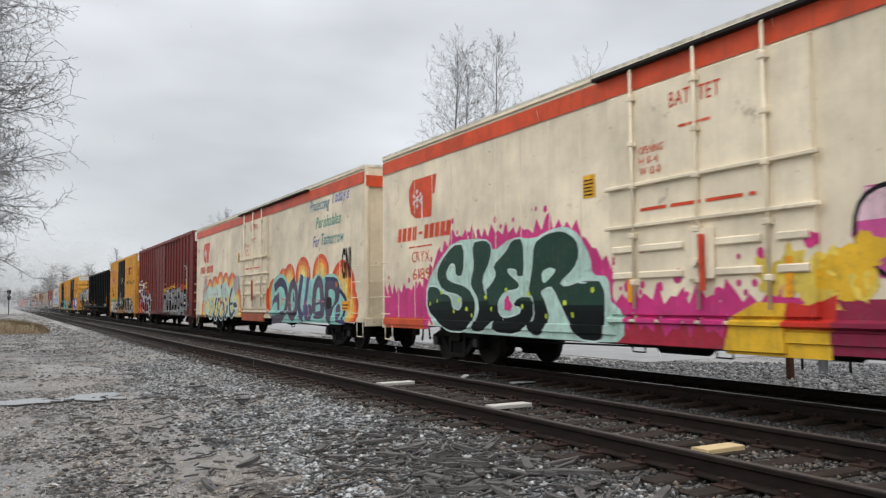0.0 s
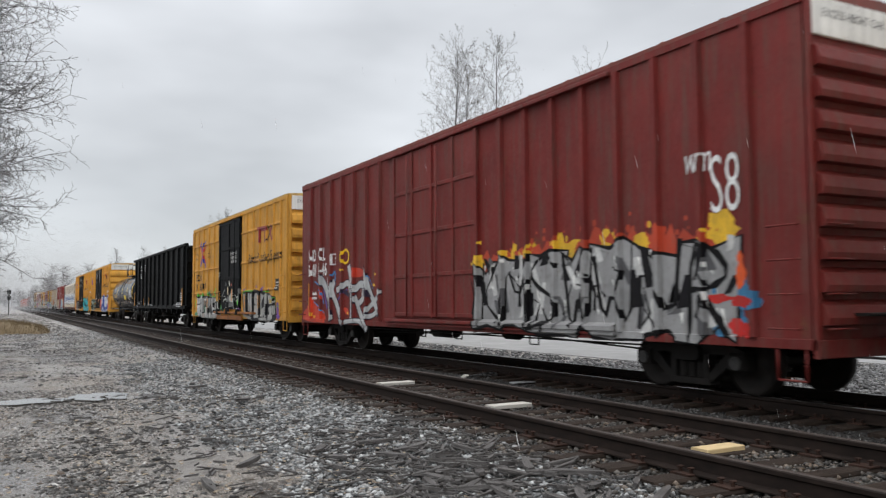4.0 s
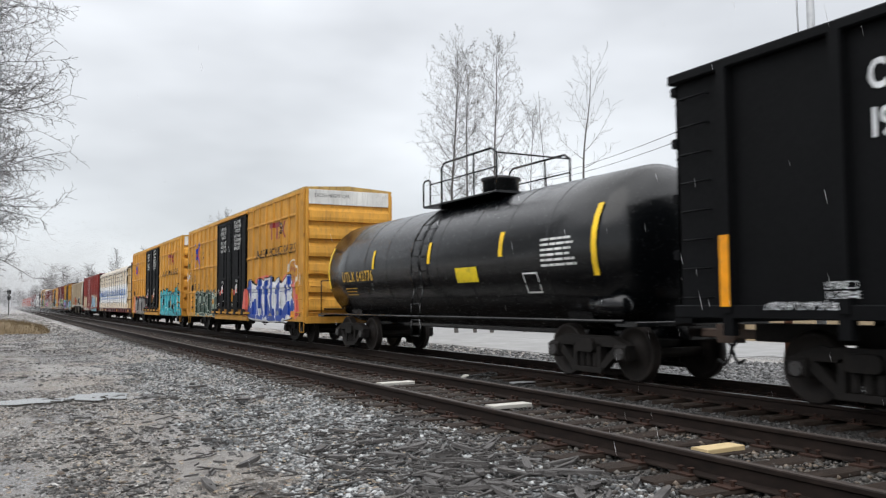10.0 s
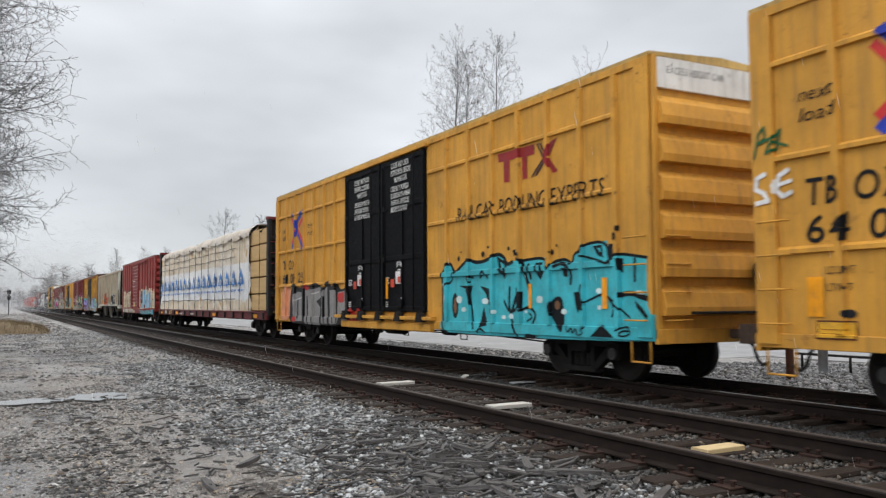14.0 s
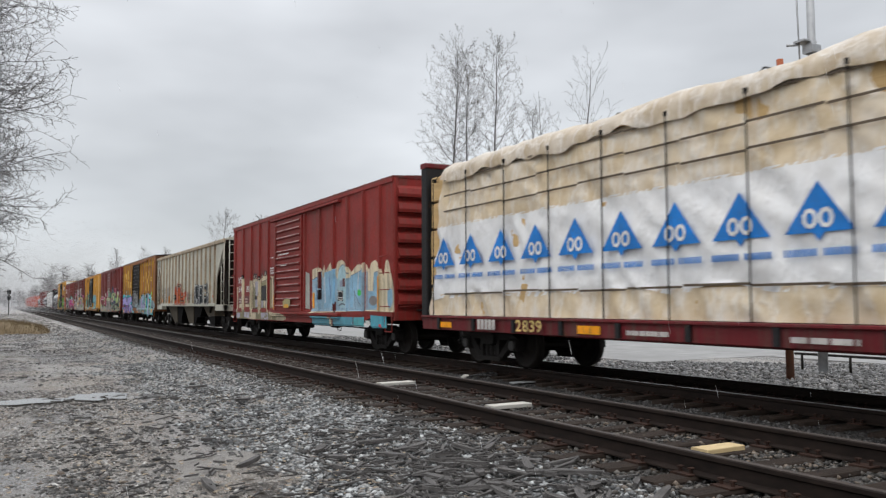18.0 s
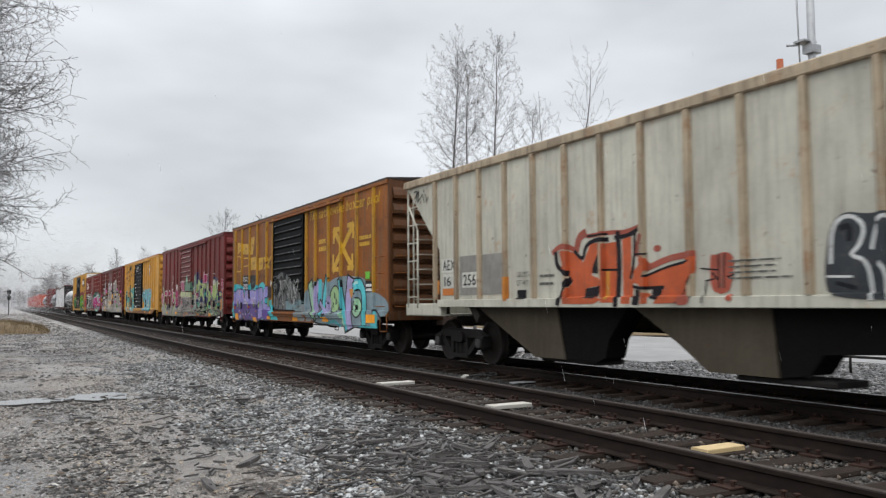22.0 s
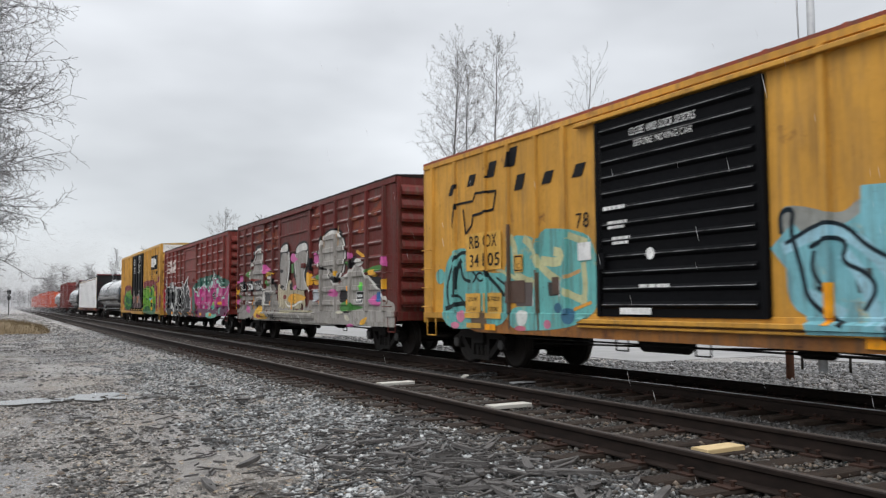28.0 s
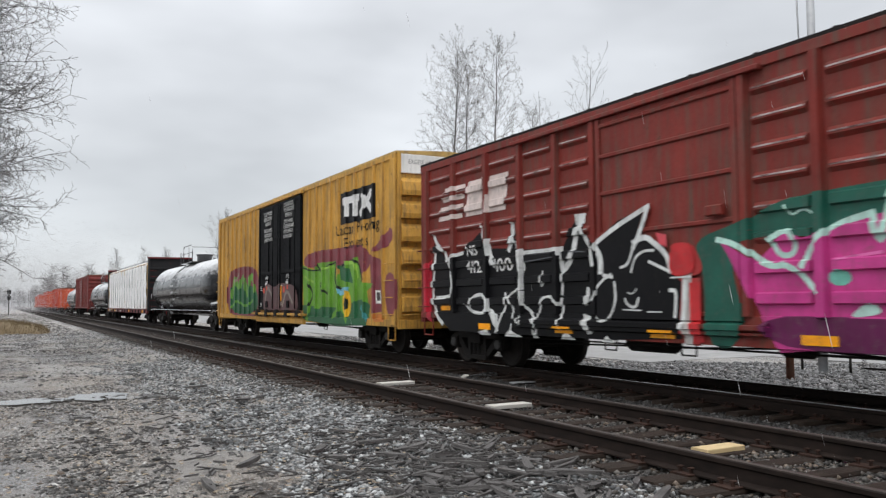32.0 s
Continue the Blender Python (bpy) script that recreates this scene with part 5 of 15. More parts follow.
    painted(car, "company_sign", [(r, 2, fill(sh)), (WHITE, 3, star + [quad(2.17, 2.22, 3.25, 3.76)] + stroke([(2.1, 3.7), (2.2, 3.76)], 0.04)),
                                  (r, 2, blocks(4, 0.84, 1.94, 2.78, 3.10, 0.05, 0.24) + [quad(2.02, 2.2, 2.90, 2.96)] + blocks(5, 2.28, 3.6, 2.78, 3.10, 0.05, 0.24)), (r, 2, bars(1.5, 3.0, 2.6, 2.66, 1, 6)), (r, 2, lettering("CRYX", 1.66, 2.26, 0.25, 0.9) + lettering("6074" if word != "SIER" else "6189", 1.7, 1.86, 0.25, 0.9))], "orange company sign")
    painted(car, "notice", [(rgb(240, 180, 40), 3, [quad(8.17, 8.5, 3.02, 3.4)]), (BLACK, 4, bars(8.2, 8.46, 3.06, 3.36, 5, 3, 0.4))], "small yellow notice")
    painted(car, "lettering", [(r, 3, lettering("OPENING", 9.62, 3.52, 0.11, 0.52) + lettering("H 11-4", 9.62, 3.36, 0.11, 0.4) + lettering("W 12-0", 9.62, 3.2, 0.11, 0.46) + bars(9.62, 12.2, 2.66, 2.74, 1, 5) + bars(10.45, 11.1, 3.78, 3.84, 1, 8))])
    if word == "SIER":
        painted(car, "lettering", [(r, 3, lettering("BAT", 10.28, 4.1, 0.22, 0.4) + lettering("TET", 10.84, 4.08, 0.22, 0.4))])
        hot, ice = rgb(212, 56, 130), rgb(186, 218, 204)
        flames(car, [(0.1, 1.45), (1.2, 1.5), (2.3, 1.65), (3.0, 2.25), (3.7, 2.6), (5.0, 2.55), (6.0, 2.5), (7.2, 2.55), (8.0, 2.4), (8.5, 1.95), (9.1, 1.5)], hot, 0.38, 15, 0.9, 0.6, "pink spiky splash of graffiti paint")
        flames(car, [(8.9, 1.22), (10.2, 1.24), (11.4, 1.26), (12.6, 1.2)], hot, 0.42, 16, 0.05, 2.0, "pink spiky splash of graffiti paint")
        painted(car, "graffiti", [(rgb(206, 84, 46), 3, [quad(0.05, 2.3, 0.72, 0.97)]), (hot, 3, [t for k in range(20) for t in ellipse(8.9 + (k * 0.73) % 4.0, 1.75 + 0.35 * math.sin(k * 1.7), 0.03 + 0.03 * (k % 3), 0.04 + 0.03 * (k % 3), 8)])], "pink paint spots")
        bed = rounded([(2.41, 1.75), (3.01, 2.24), (3.69, 2.63), (5.0, 2.61), (5.28, 2.3), (5.99, 2.55), (6.7, 2.46), (7.17, 2.58), (7.67, 2.62), (8.04, 2.45), (8.35, 2.04), (8.37, 1.75), (8.79, 1.72), (8.83, 1.37), (9.21, 1.14), (9.19, 0.70), (8.54, 0.66), (3.04, 0.70), (2.37, 1.12)])
        base = painted(car, "graffiti", [(ice, 2.2, fill(bed))], "dark green and mint graffiti letters with a pink splash")
        green, ink = rgb(20, 62, 48), ((1.42, rgb(17, 50, 40)), (1.34, rgb(15, 38, 32)), (1.26, rgb(12, 27, 24)), (1.16, rgb(9, 18, 17)))
        for k, pts in enumerate(([(3.65, 2.54), (4.15, 2.53), (4.11, 1.89), (3.79, 1.87), (3.76, 2.14), (3.56, 2.16), (3.34, 1.96), (3.43, 1.78), (4.29, 1.63), (4.6, 1.35), (4.54, 0.98), (4.16, 0.72), (3.41, 0.72), (3.04, 0.88), (2.46, 1.15), (2.47, 1.68), (2.93, 1.66), (3.12, 1.53), (3.55, 1.45), (3.62, 1.21), (3.89, 1.13), (4.06, 1.26), (4.01, 1.47), (3.2, 1.58), (2.91, 1.87), (3.01, 2.14)],
                                 [(4.48, 2.54), (5.0, 2.56), (5.26, 2.42), (5.18, 2.12), (4.87, 1.8), (4.97, 1.5), (5.39, 1.02), (5.25, 0.93), (4.85, 0.73), (4.38, 0.74), (4.75, 1.1), (4.71, 1.41), (4.38, 1.69), (4.57, 2.03)],
                                 [(5.98, 2.49), (6.37, 2.49), (6.39, 1.81), (6.16, 1.79), (6.14, 1.93), (5.83, 1.97), (5.83, 1.86), (6.22, 1.67), (6.17, 1.56), (5.73, 1.54), (5.45, 1.34), (5.49, 1.08), (5.72, 1.0), (6.24, 1.09), (6.29, 1.22), (5.99, 1.26), (6.21, 1.41), (6.67, 1.4), (6.68, 1.01), (6.15, 0.72), (5.24, 0.74), (5.34, 0.99), (4.98, 1.53), (5.27, 1.7), (5.42, 1.87), (5.28, 2.03), (5.75, 2.26)],
                                 [(6.7, 2.36), (7.09, 2.52), (7.6, 2.54), (7.97, 2.36), (8.05, 2.11), (7.89, 1.87), (7.47, 1.65), (7.64, 1.56), (8.11, 1.66), (8.7, 1.64), (8.67, 0.84), (8.54, 0.68), (7.98, 0.70), (7.69, 1.03), (7.28, 1.59), (7.06, 1.57), (6.9, 1.49), (7.05, 1.31), (7.19, 1.02), (6.88, 0.71), (6.6, 0.73), (6.45, 0.9), (6.73, 1.01), (6.67, 1.42), (6.51, 1.47), (6.68, 1.98)])):
            cut_letter(car, base, pts, green, rgb(206, 228, 220), 0.035, 3.2 + 0.3 * (k % 2), ink)
        painted(car, "letter", [(ice, 6, fill(rounded([(6.95, 1.86), (7.22, 1.93), (7.4, 1.87), (7.25, 1.75), (6.99, 1.62)]))), (hot, 6, blob(5.82, 1.27, 0.13, 0.13, random.Random(4))), (rgb(200, 220, 70), 6, [t for k in range(16) for t in ellipse(2.6 + (k * 1.31) % 6.0, 1.3 + 0.25 * math.sin(k * 2.9), 0.035 + 0.02 * (k % 2), 0.05, 7)])], "", base)
        sun_y, red = rgb(232, 184, 48), rgb(206, 52, 40)
        painted(car, "graffiti", [(rgb(140, 34, 66), 3.0, [quad(12.75, 16.5, 0.68, 1.32)]), (sun_y, 3.4, fill([(11.15, 0.62), (11.3, 1.1), (11.75, 1.3), (12.75, 1.25), (12.75, 0.62)])), (red, 4.2, fill([(12.1, 0.98), (12.2, 1.3), (12.5, 1.25), (12.85, 1.38), (12.8, 0.95)]))], "maroon, yellow and red graffiti paint")
        blend_patch(car, 11.6, 13.4, 1.2, 1.75, rgb(236, 206, 90), 6, 18, 2.4, "yellow graffiti paint", 0.2)
        blend_patch(car, 12.8, 13.6, 1.3, 2.0, sun_y, 9, 10, 2.8, "yellow graffiti paint", 0.2)
        base = sprayed(car, [(rgb(124, 36, 66), -1, [(12.8, 1.31),(13.42, 1.29),(14.06, 1.28),(14.04, 0.7),(12.53, 0.63),(12.6, 0.94),(12.78, 1.03)]),
            (rgb(196, 40, 40), 0, [(12.13, 1.28),(12.8, 1.32),(12.78, 1.03),(12.54, 0.9),(12.14, 0.91)]),
            (rgb(206, 84, 150), -1, [(13.04, 2.05),(13.24, 2.59),(14.12, 2.57),(14.07, 1.46),(13.36, 1.56)]),
            (rgb(228, 192, 202), -1, [(13.11, 2.2),(13.24, 2.57),(14.12, 2.54),(14.11, 2.22)])], 'pink graffiti letter with black outline over maroon paint')
        sprayed(car, [(rgb(22, 20, 24), 0.059, [(14.12, 2.57),(13.23, 2.6),(13.03, 2.05),(13.34, 1.57),(14.07, 1.46)]),
            (rgb(226, 232, 228), 0.028, [(12.84, 1.28),(13.41, 1.28)]),
            (rgb(22, 20, 24), 0.022, [(12.81, 1.57),(12.86, 1.75),(12.91, 1.63),(12.97, 1.77),(13.01, 1.6)]),
            (rgb(22, 20, 24), 0.023, [(12.85, 1.47),(12.97, 1.58),(13.01, 1.44),(13.1, 1.54),(13.15, 1.46)]),
            (rgb(222, 188, 60), 0, [(12.89, 1.87),(12.88, 1.84),(12.84, 1.81),(12.79, 1.82),(12.76, 1.84),(12.74, 1.88),(12.76, 1.92),(12.8, 1.94),(12.84, 1.94),(12.88, 1.91)])], '', base)
    else:
        painted(car, "lettering", [(r, 3, lettering("PAT", 10.2, 4.12, 0.22, 0.4) + lettering("SMITH", 10.75, 4.12, 0.22, 0.62))])
        for s, u, z, w, c in (("Protecting", 17.2, 4.18, 1.7, rgb(60, 130, 150)), ("Today's", 19.1, 4.26, 1.4, rgb(70, 90, 170)), ("Perishables", 17.75, 3.62, 2.1, rgb(70, 150, 110)), ("For", 17.5, 3.05, 0.55, rgb(90, 90, 160)), ("Tomorrow", 18.2, 3.08, 1.9, rgb(60, 140, 130))):
            painted(car, "slogan", [(rgb(240, 235, 220), 2, lettering(s, u + 0.03, z - 0.03, 0.34, w, 0.25, 0.02)), (c, 3, lettering(s, u, z, 0.34, w, 0.25, 0.01))], "painted slogan in blue and green script")
        blend_patch(car, 1.7, 8.4, 1.5, 2.3, rgb(178, 174, 166), 4, 40, 0.6, "grey roller paint")
        rings = (rgb(224, 80, 34), rgb(240, 130, 50), rgb(248, 186, 80), rgb(246, 214, 130))
        painted(car, "graffiti", [(rgb(196, 220, 206), 2.3, fill(rounded([(1.6, 0.78), (1.75, 1.5), (2.4, 2.05), (3.1, 2.2), (3.6, 1.95), (4.4, 2.25), (5.2, 2.1), (6.0, 2.35), (6.8, 2.0), (7.5, 1.9), (8.1, 1.5), (8.3, 0.95), (8.2, 0.78)]))), (rgb(232, 214, 120), 2.7, [t for k in range(16) for t in blob(2.0 + (k * 1.7) % 6.2, 1.25 + 0.35 * math.sin(k * 2.1), 0.25, 0.2, random.Random(k))]), (rgb(206, 60, 60), 3.0, [t for k in range(18) for t in blob(1.9 + (k * 1.37) % 6.4, 1.3 + 0.45 * math.sin(k * 1.3), 0.06, 0.06, random.Random(k + 40), 10)])], "mint and yellow bed of the graffiti")
        arcs(car, [(2.0, 1.1, 0.7), (3.0, 2.0, 0.55), (4.0, 2.05, 0.6), (5.1, 2.2, 0.62), (6.1, 2.15, 0.6), (7.2, 2.0, 0.72), (8.1, 1.4, 0.7), (8.5, 1.0, 0.55)], rings)
        base = sprayed(car, [(rgb(214, 234, 228), 0.373, [(1.86, 1.45),(2.13, 0.85),(2.82, 1.07),(3.01, 0.73),(3.55, 0.87),(3.82, 1.34),(3.94, 1.81),(3.75, 1.94),(2.94, 1.81),(2.49, 1.6)]),
            (rgb(42, 38, 62), 0.249, [(1.86, 1.45),(2.13, 0.85),(2.82, 1.07),(3.01, 0.73),(3.55, 0.87),(3.82, 1.34),(3.94, 1.81),(3.75, 1.94),(2.94, 1.81),(2.49, 1.6)])], 'purple graffiti letters with mint edges in orange rings')
        sprayed(car, [(rgb(42, 38, 62), 0, [(1.68, 1.52),(2.42, 1.07),(2.72, 1.19),(2.76, 0.78),(2.13, 0.61),(1.82, 0.97)]),
            (rgb(150, 214, 210), 0, [(2.78, 1.44),(3.19, 1.68),(3.65, 1.77),(3.52, 1.26),(3.27, 0.94),(3.07, 1.09)]),
            (rgb(236, 214, 120), 0, [(3.19, 1.6),(3.58, 1.69),(3.47, 1.34)]),
            (rgb(236, 236, 230), 0.03, [(2.96, 1.5),(3.22, 1.67)])], '', base)
        sprayed(car, [(rgb(214, 234, 228), 0.351, [(4.41, 1.66),(4.03, 1.13),(3.93, 0.77),(4.29, 0.66),(4.59, 1.06),(4.81, 1.75)]),
            (rgb(46, 42, 68), 0.237, [(4.41, 1.66),(4.03, 1.13),(3.93, 0.77),(4.29, 0.66),(4.59, 1.06),(4.81, 1.75)])], '', base)
        sprayed(car, [(rgb(214, 234, 228), 0.306, [(5.33, 2.09),(5.03, 1.55),(4.86, 1.02),(5, 0.73),(5.43, 0.72),(5.66, 1.04),(5.73, 1.45),(5.39, 1.49),(5.09, 1.22)]),
            (rgb(50, 44, 76), 0.209, [(5.33, 2.09),(5.03, 1.55),(4.86, 1.02),(5, 0.73),(5.43, 0.72),(5.66, 1.04),(5.73, 1.45),(5.39, 1.49),(5.09, 1.22)])], '', base)
        sprayed(car, [(rgb(214, 234, 228), 0.278, [(5.79, 1.71),(6.21, 1.88),(6.13, 1.53),(5.94, 1.12),(5.88, 0.77),(6.18, 0.73),(6.39, 1.12)]),
            (rgb(54, 48, 84), 0.188, [(5.79, 1.71),(6.21, 1.88),(6.13, 1.53),(5.94, 1.12),(5.88, 0.77),(6.18, 0.73),(6.39, 1.12)]),
            (rgb(210, 84, 96), 0, [(5.54, 1.7),(5.52, 1.66),(5.49, 1.63),(5.45, 1.63),(5.41, 1.66),(5.4, 1.7),(5.41, 1.74),(5.45, 1.77),(5.49, 1.77),(5.53, 1.74)]),
            (rgb(210, 84, 96), 0, [(6.34, 1.47),(6.33, 1.43),(6.3, 1.41),(6.26, 1.41),(6.23, 1.43),(6.22, 1.47),(6.24, 1.51),(6.27, 1.53),(6.3, 1.53),(6.33, 1.51)])], '', base)
        sprayed(car, [(rgb(210, 84, 96), 0, [(6.13, 1.96),(6.12, 1.93),(6.09, 1.91),(6.05, 1.91),(6.03, 1.93),(6.02, 1.97),(6.03, 2),(6.06, 2.02),(6.09, 2.02),(6.12, 2)])], '', base)
        sprayed(car, [(rgb(42, 38, 62), 0, [(6.23, 1.22),(6.51, 1.34),(6.49, 0.91),(6.29, 0.91)]),
            (rgb(206, 80, 96), 0, [(3.63, 1.46),(3.61, 1.41),(3.55, 1.38),(3.49, 1.38),(3.43, 1.41),(3.42, 1.46),(3.44, 1.51),(3.49, 1.54),(3.56, 1.54),(3.61, 1.51)]),
            (rgb(206, 80, 96), 0, [(3.43, 1.23),(3.41, 1.19),(3.37, 1.17),(3.32, 1.17),(3.28, 1.19),(3.26, 1.23),(3.28, 1.26),(3.32, 1.28),(3.38, 1.28),(3.42, 1.26)]),
            (rgb(206, 80, 96), 0, [(3.13, 0.92),(3.11, 0.89),(3.05, 0.87),(2.98, 0.87),(2.92, 0.89),(2.9, 0.92),(2.93, 0.95),(2.98, 0.97),(3.05, 0.97),(3.11, 0.95)])], '', base)
        sprayed(car, [(rgb(206, 80, 96), 0, [(4.52, 1.8),(4.5, 1.75),(4.47, 1.73),(4.43, 1.73),(4.4, 1.76),(4.39, 1.8),(4.41, 1.85),(4.44, 1.87),(4.48, 1.87),(4.51, 1.84)])], '', base)
        sprayed(car, [(rgb(214, 234, 228), 0.294, [(7.24, 1.96),(6.93, 1.71),(6.77, 1.33),(6.93, 0.87),(7.37, 0.84),(7.6, 1.05)]),
            (rgb(214, 234, 228), 0.196, [(6.9, 1.33),(7.43, 1.34)]),
            (rgb(42, 38, 62), 0.196, [(7.24, 1.96),(6.93, 1.71),(6.77, 1.33),(6.93, 0.87),(7.37, 0.84),(7.6, 1.05)]),
            (rgb(42, 38, 62), 0.112, [(6.9, 1.33),(7.43, 1.34)])], '', base)
        sprayed(car, [(rgb(214, 234, 228), 0, [(7.31, 1.4),(7.82, 1.48),(8.38, 1.21),(7.81, 1.08),(7.42, 1.15)]),
            (rgb(42, 38, 62), 0, [(7.41, 1.37),(7.82, 1.42),(8.24, 1.21),(7.81, 1.15),(7.51, 1.19)])], '', base)
        arcs(car, [(13.3, 1.5, 0.8), (14.4, 2.0, 0.6), (15.1, 2.1, 0.62), (16.5, 2.15, 0.75), (18.2, 2.15, 0.75), (20.0, 1.65, 1.0), (20.4, 1.2, 0.8)], rings)
        base = sprayed(car, [(rgb(152, 212, 200), 0, [(12.92, 0.7),(12.93, 1.48),(13.19, 2.18),(14.05, 2.39),(14.74, 2.24),(14.97, 1.96),(15.29, 2.11),(15.75, 2.15),(15.95, 1.9),(16.25, 2.3),(16.7, 2.17),(17.08, 2.1),(17.43, 2.04),(17.77, 2.19),(18.1, 2.23),(18.42, 2.03),(18.6, 2.16),(19.32, 2.19),(19.57, 2.11),(19.81, 1.93),(19.91, 1.73),(20.31, 1.45),(20.37, 1.26),(20.33, 0.88),(20.2, 0.69),(17.61, 0.75),(14.94, 0.67)])], 'purple graffiti letters with mint edges in orange rings')
        sprayed(car, [(rgb(40, 40, 76), 0.307, [(13.51, 1.9),(14.09, 2.11),(14.65, 1.95),(14.88, 1.55)]),
            (rgb(88, 74, 90), 0.286, [(14.88, 1.57),(14.76, 1.11),(14.28, 0.82),(13.2, 0.75)]),
            (rgb(86, 72, 104), 0, [(13.07, 1.21),(13.25, 1.53),(13.79, 1.66),(13.94, 1.78),(14.03, 1.04),(13.74, 1.04),(13.69, 1.45),(13.27, 1.29)]),
            (rgb(236, 196, 96), 0, [(14.17, 1.59),(14.41, 1.5),(14.34, 1.26),(14.18, 1.19)])], '', base)
        sprayed(car, [(rgb(94, 78, 94), 0.318, [(15.56, 1.99),(15.84, 1.81),(15.91, 1.44),(15.82, 1.08),(15.53, 0.87),(15.23, 0.95),(15.08, 1.26),(15.13, 1.66),(15.32, 1.92),(15.56, 1.99)]),
            (rgb(70, 62, 84), 0, [(15.5, 1.69),(15.63, 1.69),(15.65, 1.47),(15.75, 1.41),(15.52, 1.34)])], '', base)
        sprayed(car, [(rgb(64, 56, 98), 0.3, [(16.39, 2.12),(16.17, 1.53),(16.11, 1.12),(16.46, 0.88)]),
            (rgb(94, 80, 134), 0.264, [(17.03, 2.04),(16.88, 1.6),(16.67, 1.04)]),
            (rgb(86, 70, 104), 0, [(16.78, 1.22),(17.05, 1.31),(17.35, 1.27),(17.46, 1.1),(17.39, 0.76),(16.76, 0.78)]),
            (rgb(226, 236, 232), 0.038, [(17.03, 1.28),(17.13, 0.91)])], '', base)
        sprayed(car, [(rgb(90, 80, 100), 0.354, [(17.58, 1.16),(17.64, 1.65),(17.81, 1.91),(18.07, 2.02),(18.26, 1.87),(18.35, 1.5),(18.36, 1.18)]),
            (rgb(84, 72, 96), 0, [(17.67, 1.05),(18.36, 1.11),(18.53, 1.04),(18.51, 0.86),(17.59, 0.84)]),
            (rgb(78, 68, 92), 0.071, [(17.72, 1.29),(18.21, 1.34)]),
            (rgb(44, 40, 66), 0.028, [(17.65, 1.82),(17.9, 2.08),(18.2, 2.09),(18.41, 1.87),(18.5, 1.26)])], '', base)
        sprayed(car, [(rgb(74, 62, 88), 0, [(18.6, 2.07),(19.53, 2.06),(19.73, 1.94),(19.83, 1.7),(19.76, 1.45),(19.55, 1.28),(19.37, 1.25),(19.12, 0.96),(19.13, 0.82),(18.97, 0.69),(18.78, 0.78),(18.65, 1.1),(18.5, 1.26),(18.56, 1.56)]),
            (rgb(36, 38, 84), 0.109, [(18.66, 2.05),(19.53, 2.02),(19.73, 1.86),(19.79, 1.65),(19.69, 1.42)]),
            (rgb(150, 212, 200), 0, [(18.91, 1.74),(19.31, 1.72),(19.46, 1.61),(19.43, 1.36),(19.2, 1.22),(18.93, 1.1),(18.9, 1.48)]),
            (rgb(18, 17, 20), 0, [(18.7, 1.5),(19.18, 1.51),(19.18, 1.15),(18.69, 1.14)])], '', base)
        sprayed(car, [(rgb(92, 78, 112), 0, [(19.52, 1.26),(19.87, 1.33),(19.85, 0.86),(19.47, 0.84)]),
            (rgb(38, 40, 84), 0.137, [(19.89, 1.66),(20.17, 1.52),(20.33, 1.41),(20.24, 1.16),(20.05, 0.89)]),
            (rgb(80, 68, 120), 0, [(19.47, 0.84),(20.28, 0.87),(20.25, 0.71),(19.52, 0.77)]),
            (rgb(150, 212, 200), 0.036, [(19.51, 1.03),(19.82, 1.05)])], '', base)
        sprayed(car, [(rgb(216, 110, 130), 0.046, [(14.2, 1.49),(14.4, 1.46)]),
            (rgb(216, 110, 130), 0.046, [(14.5, 1.47),(14.7, 1.45)]),
            (rgb(216, 110, 130), 0.05, [(15.04, 1.38),(15.15, 1.33)]),
            (rgb(216, 110, 130), 0.052, [(15.27, 1.28),(15.42, 1.24)]),
            (rgb(216, 110, 130), 0.048, [(16.57, 1.24),(16.73, 1.31)]),
            (rgb(216, 110, 130), 0.039, [(16.83, 1.35),(17.01, 1.4)]),
            (rgb(216, 110, 130), 0.045, [(17.7, 1.42),(17.88, 1.41)]),
            (rgb(216, 110, 130), 0.035, [(18.02, 1.4),(18.17, 1.41)]),
            (rgb(216, 110, 130), 0.035, [(18.29, 1.37),(18.55, 1.38)])], '', base)
        sprayed(car, [(rgb(196, 110, 60), 0, [(19.66, 1.86),(19.64, 1.81),(19.59, 1.78),(19.53, 1.79),(19.48, 1.82),(19.46, 1.87),(19.48, 1.92),(19.53, 1.95),(19.6, 1.94),(19.65, 1.91)])], '', base)
        painted(car, "notice", [(AMBER, 7, [quad(20.0, 20.62, 1.12, 1.38)]), (BLACK, 8, bars(20.05, 20.57, 1.16, 1.34, 2, 4, 0.4))], "yellow notice")
        painted(car, "tag", [(BLACK, 5, lettering("GN!", 19.98, 2.05, 0.8, 0.72, 0, 0.03))], "black graffiti tag")
        painted(car, "tag", [(rgb(170, 40, 60), 5, lettering("RONE", 0.15, 3.85, 0.2, 0.6, 0.2))], "red graffiti tag")
        painted(car, "end_lettering", [])
        g = Geo().lathe([(-0.05, 0.36), (0.05, 0.36), (0.05, 0.28), (-0.05, 0.28)], (L + 0.2, -0.3, 1.95), (1, 0, 0), 24)
        g.bev(L + 0.12, L + 0.28, -0.62, 0.02, 1.85, 2.05, 0.01)
        part("hand_brake", g, spray(rgb(210, 60, 35)), car.ob, "red hand brake wheel")
    painted(car, "reflector", [(AMBER, 8, [quad(9.32, 9.42, 1.3, 1.75), quad(12.2, 12.3, 1.35, 1.85), quad(20.45, 20.55, 1.5, 2.0)])], "yellow reflective strip")
    running_gear(car, 3.0)
    return car


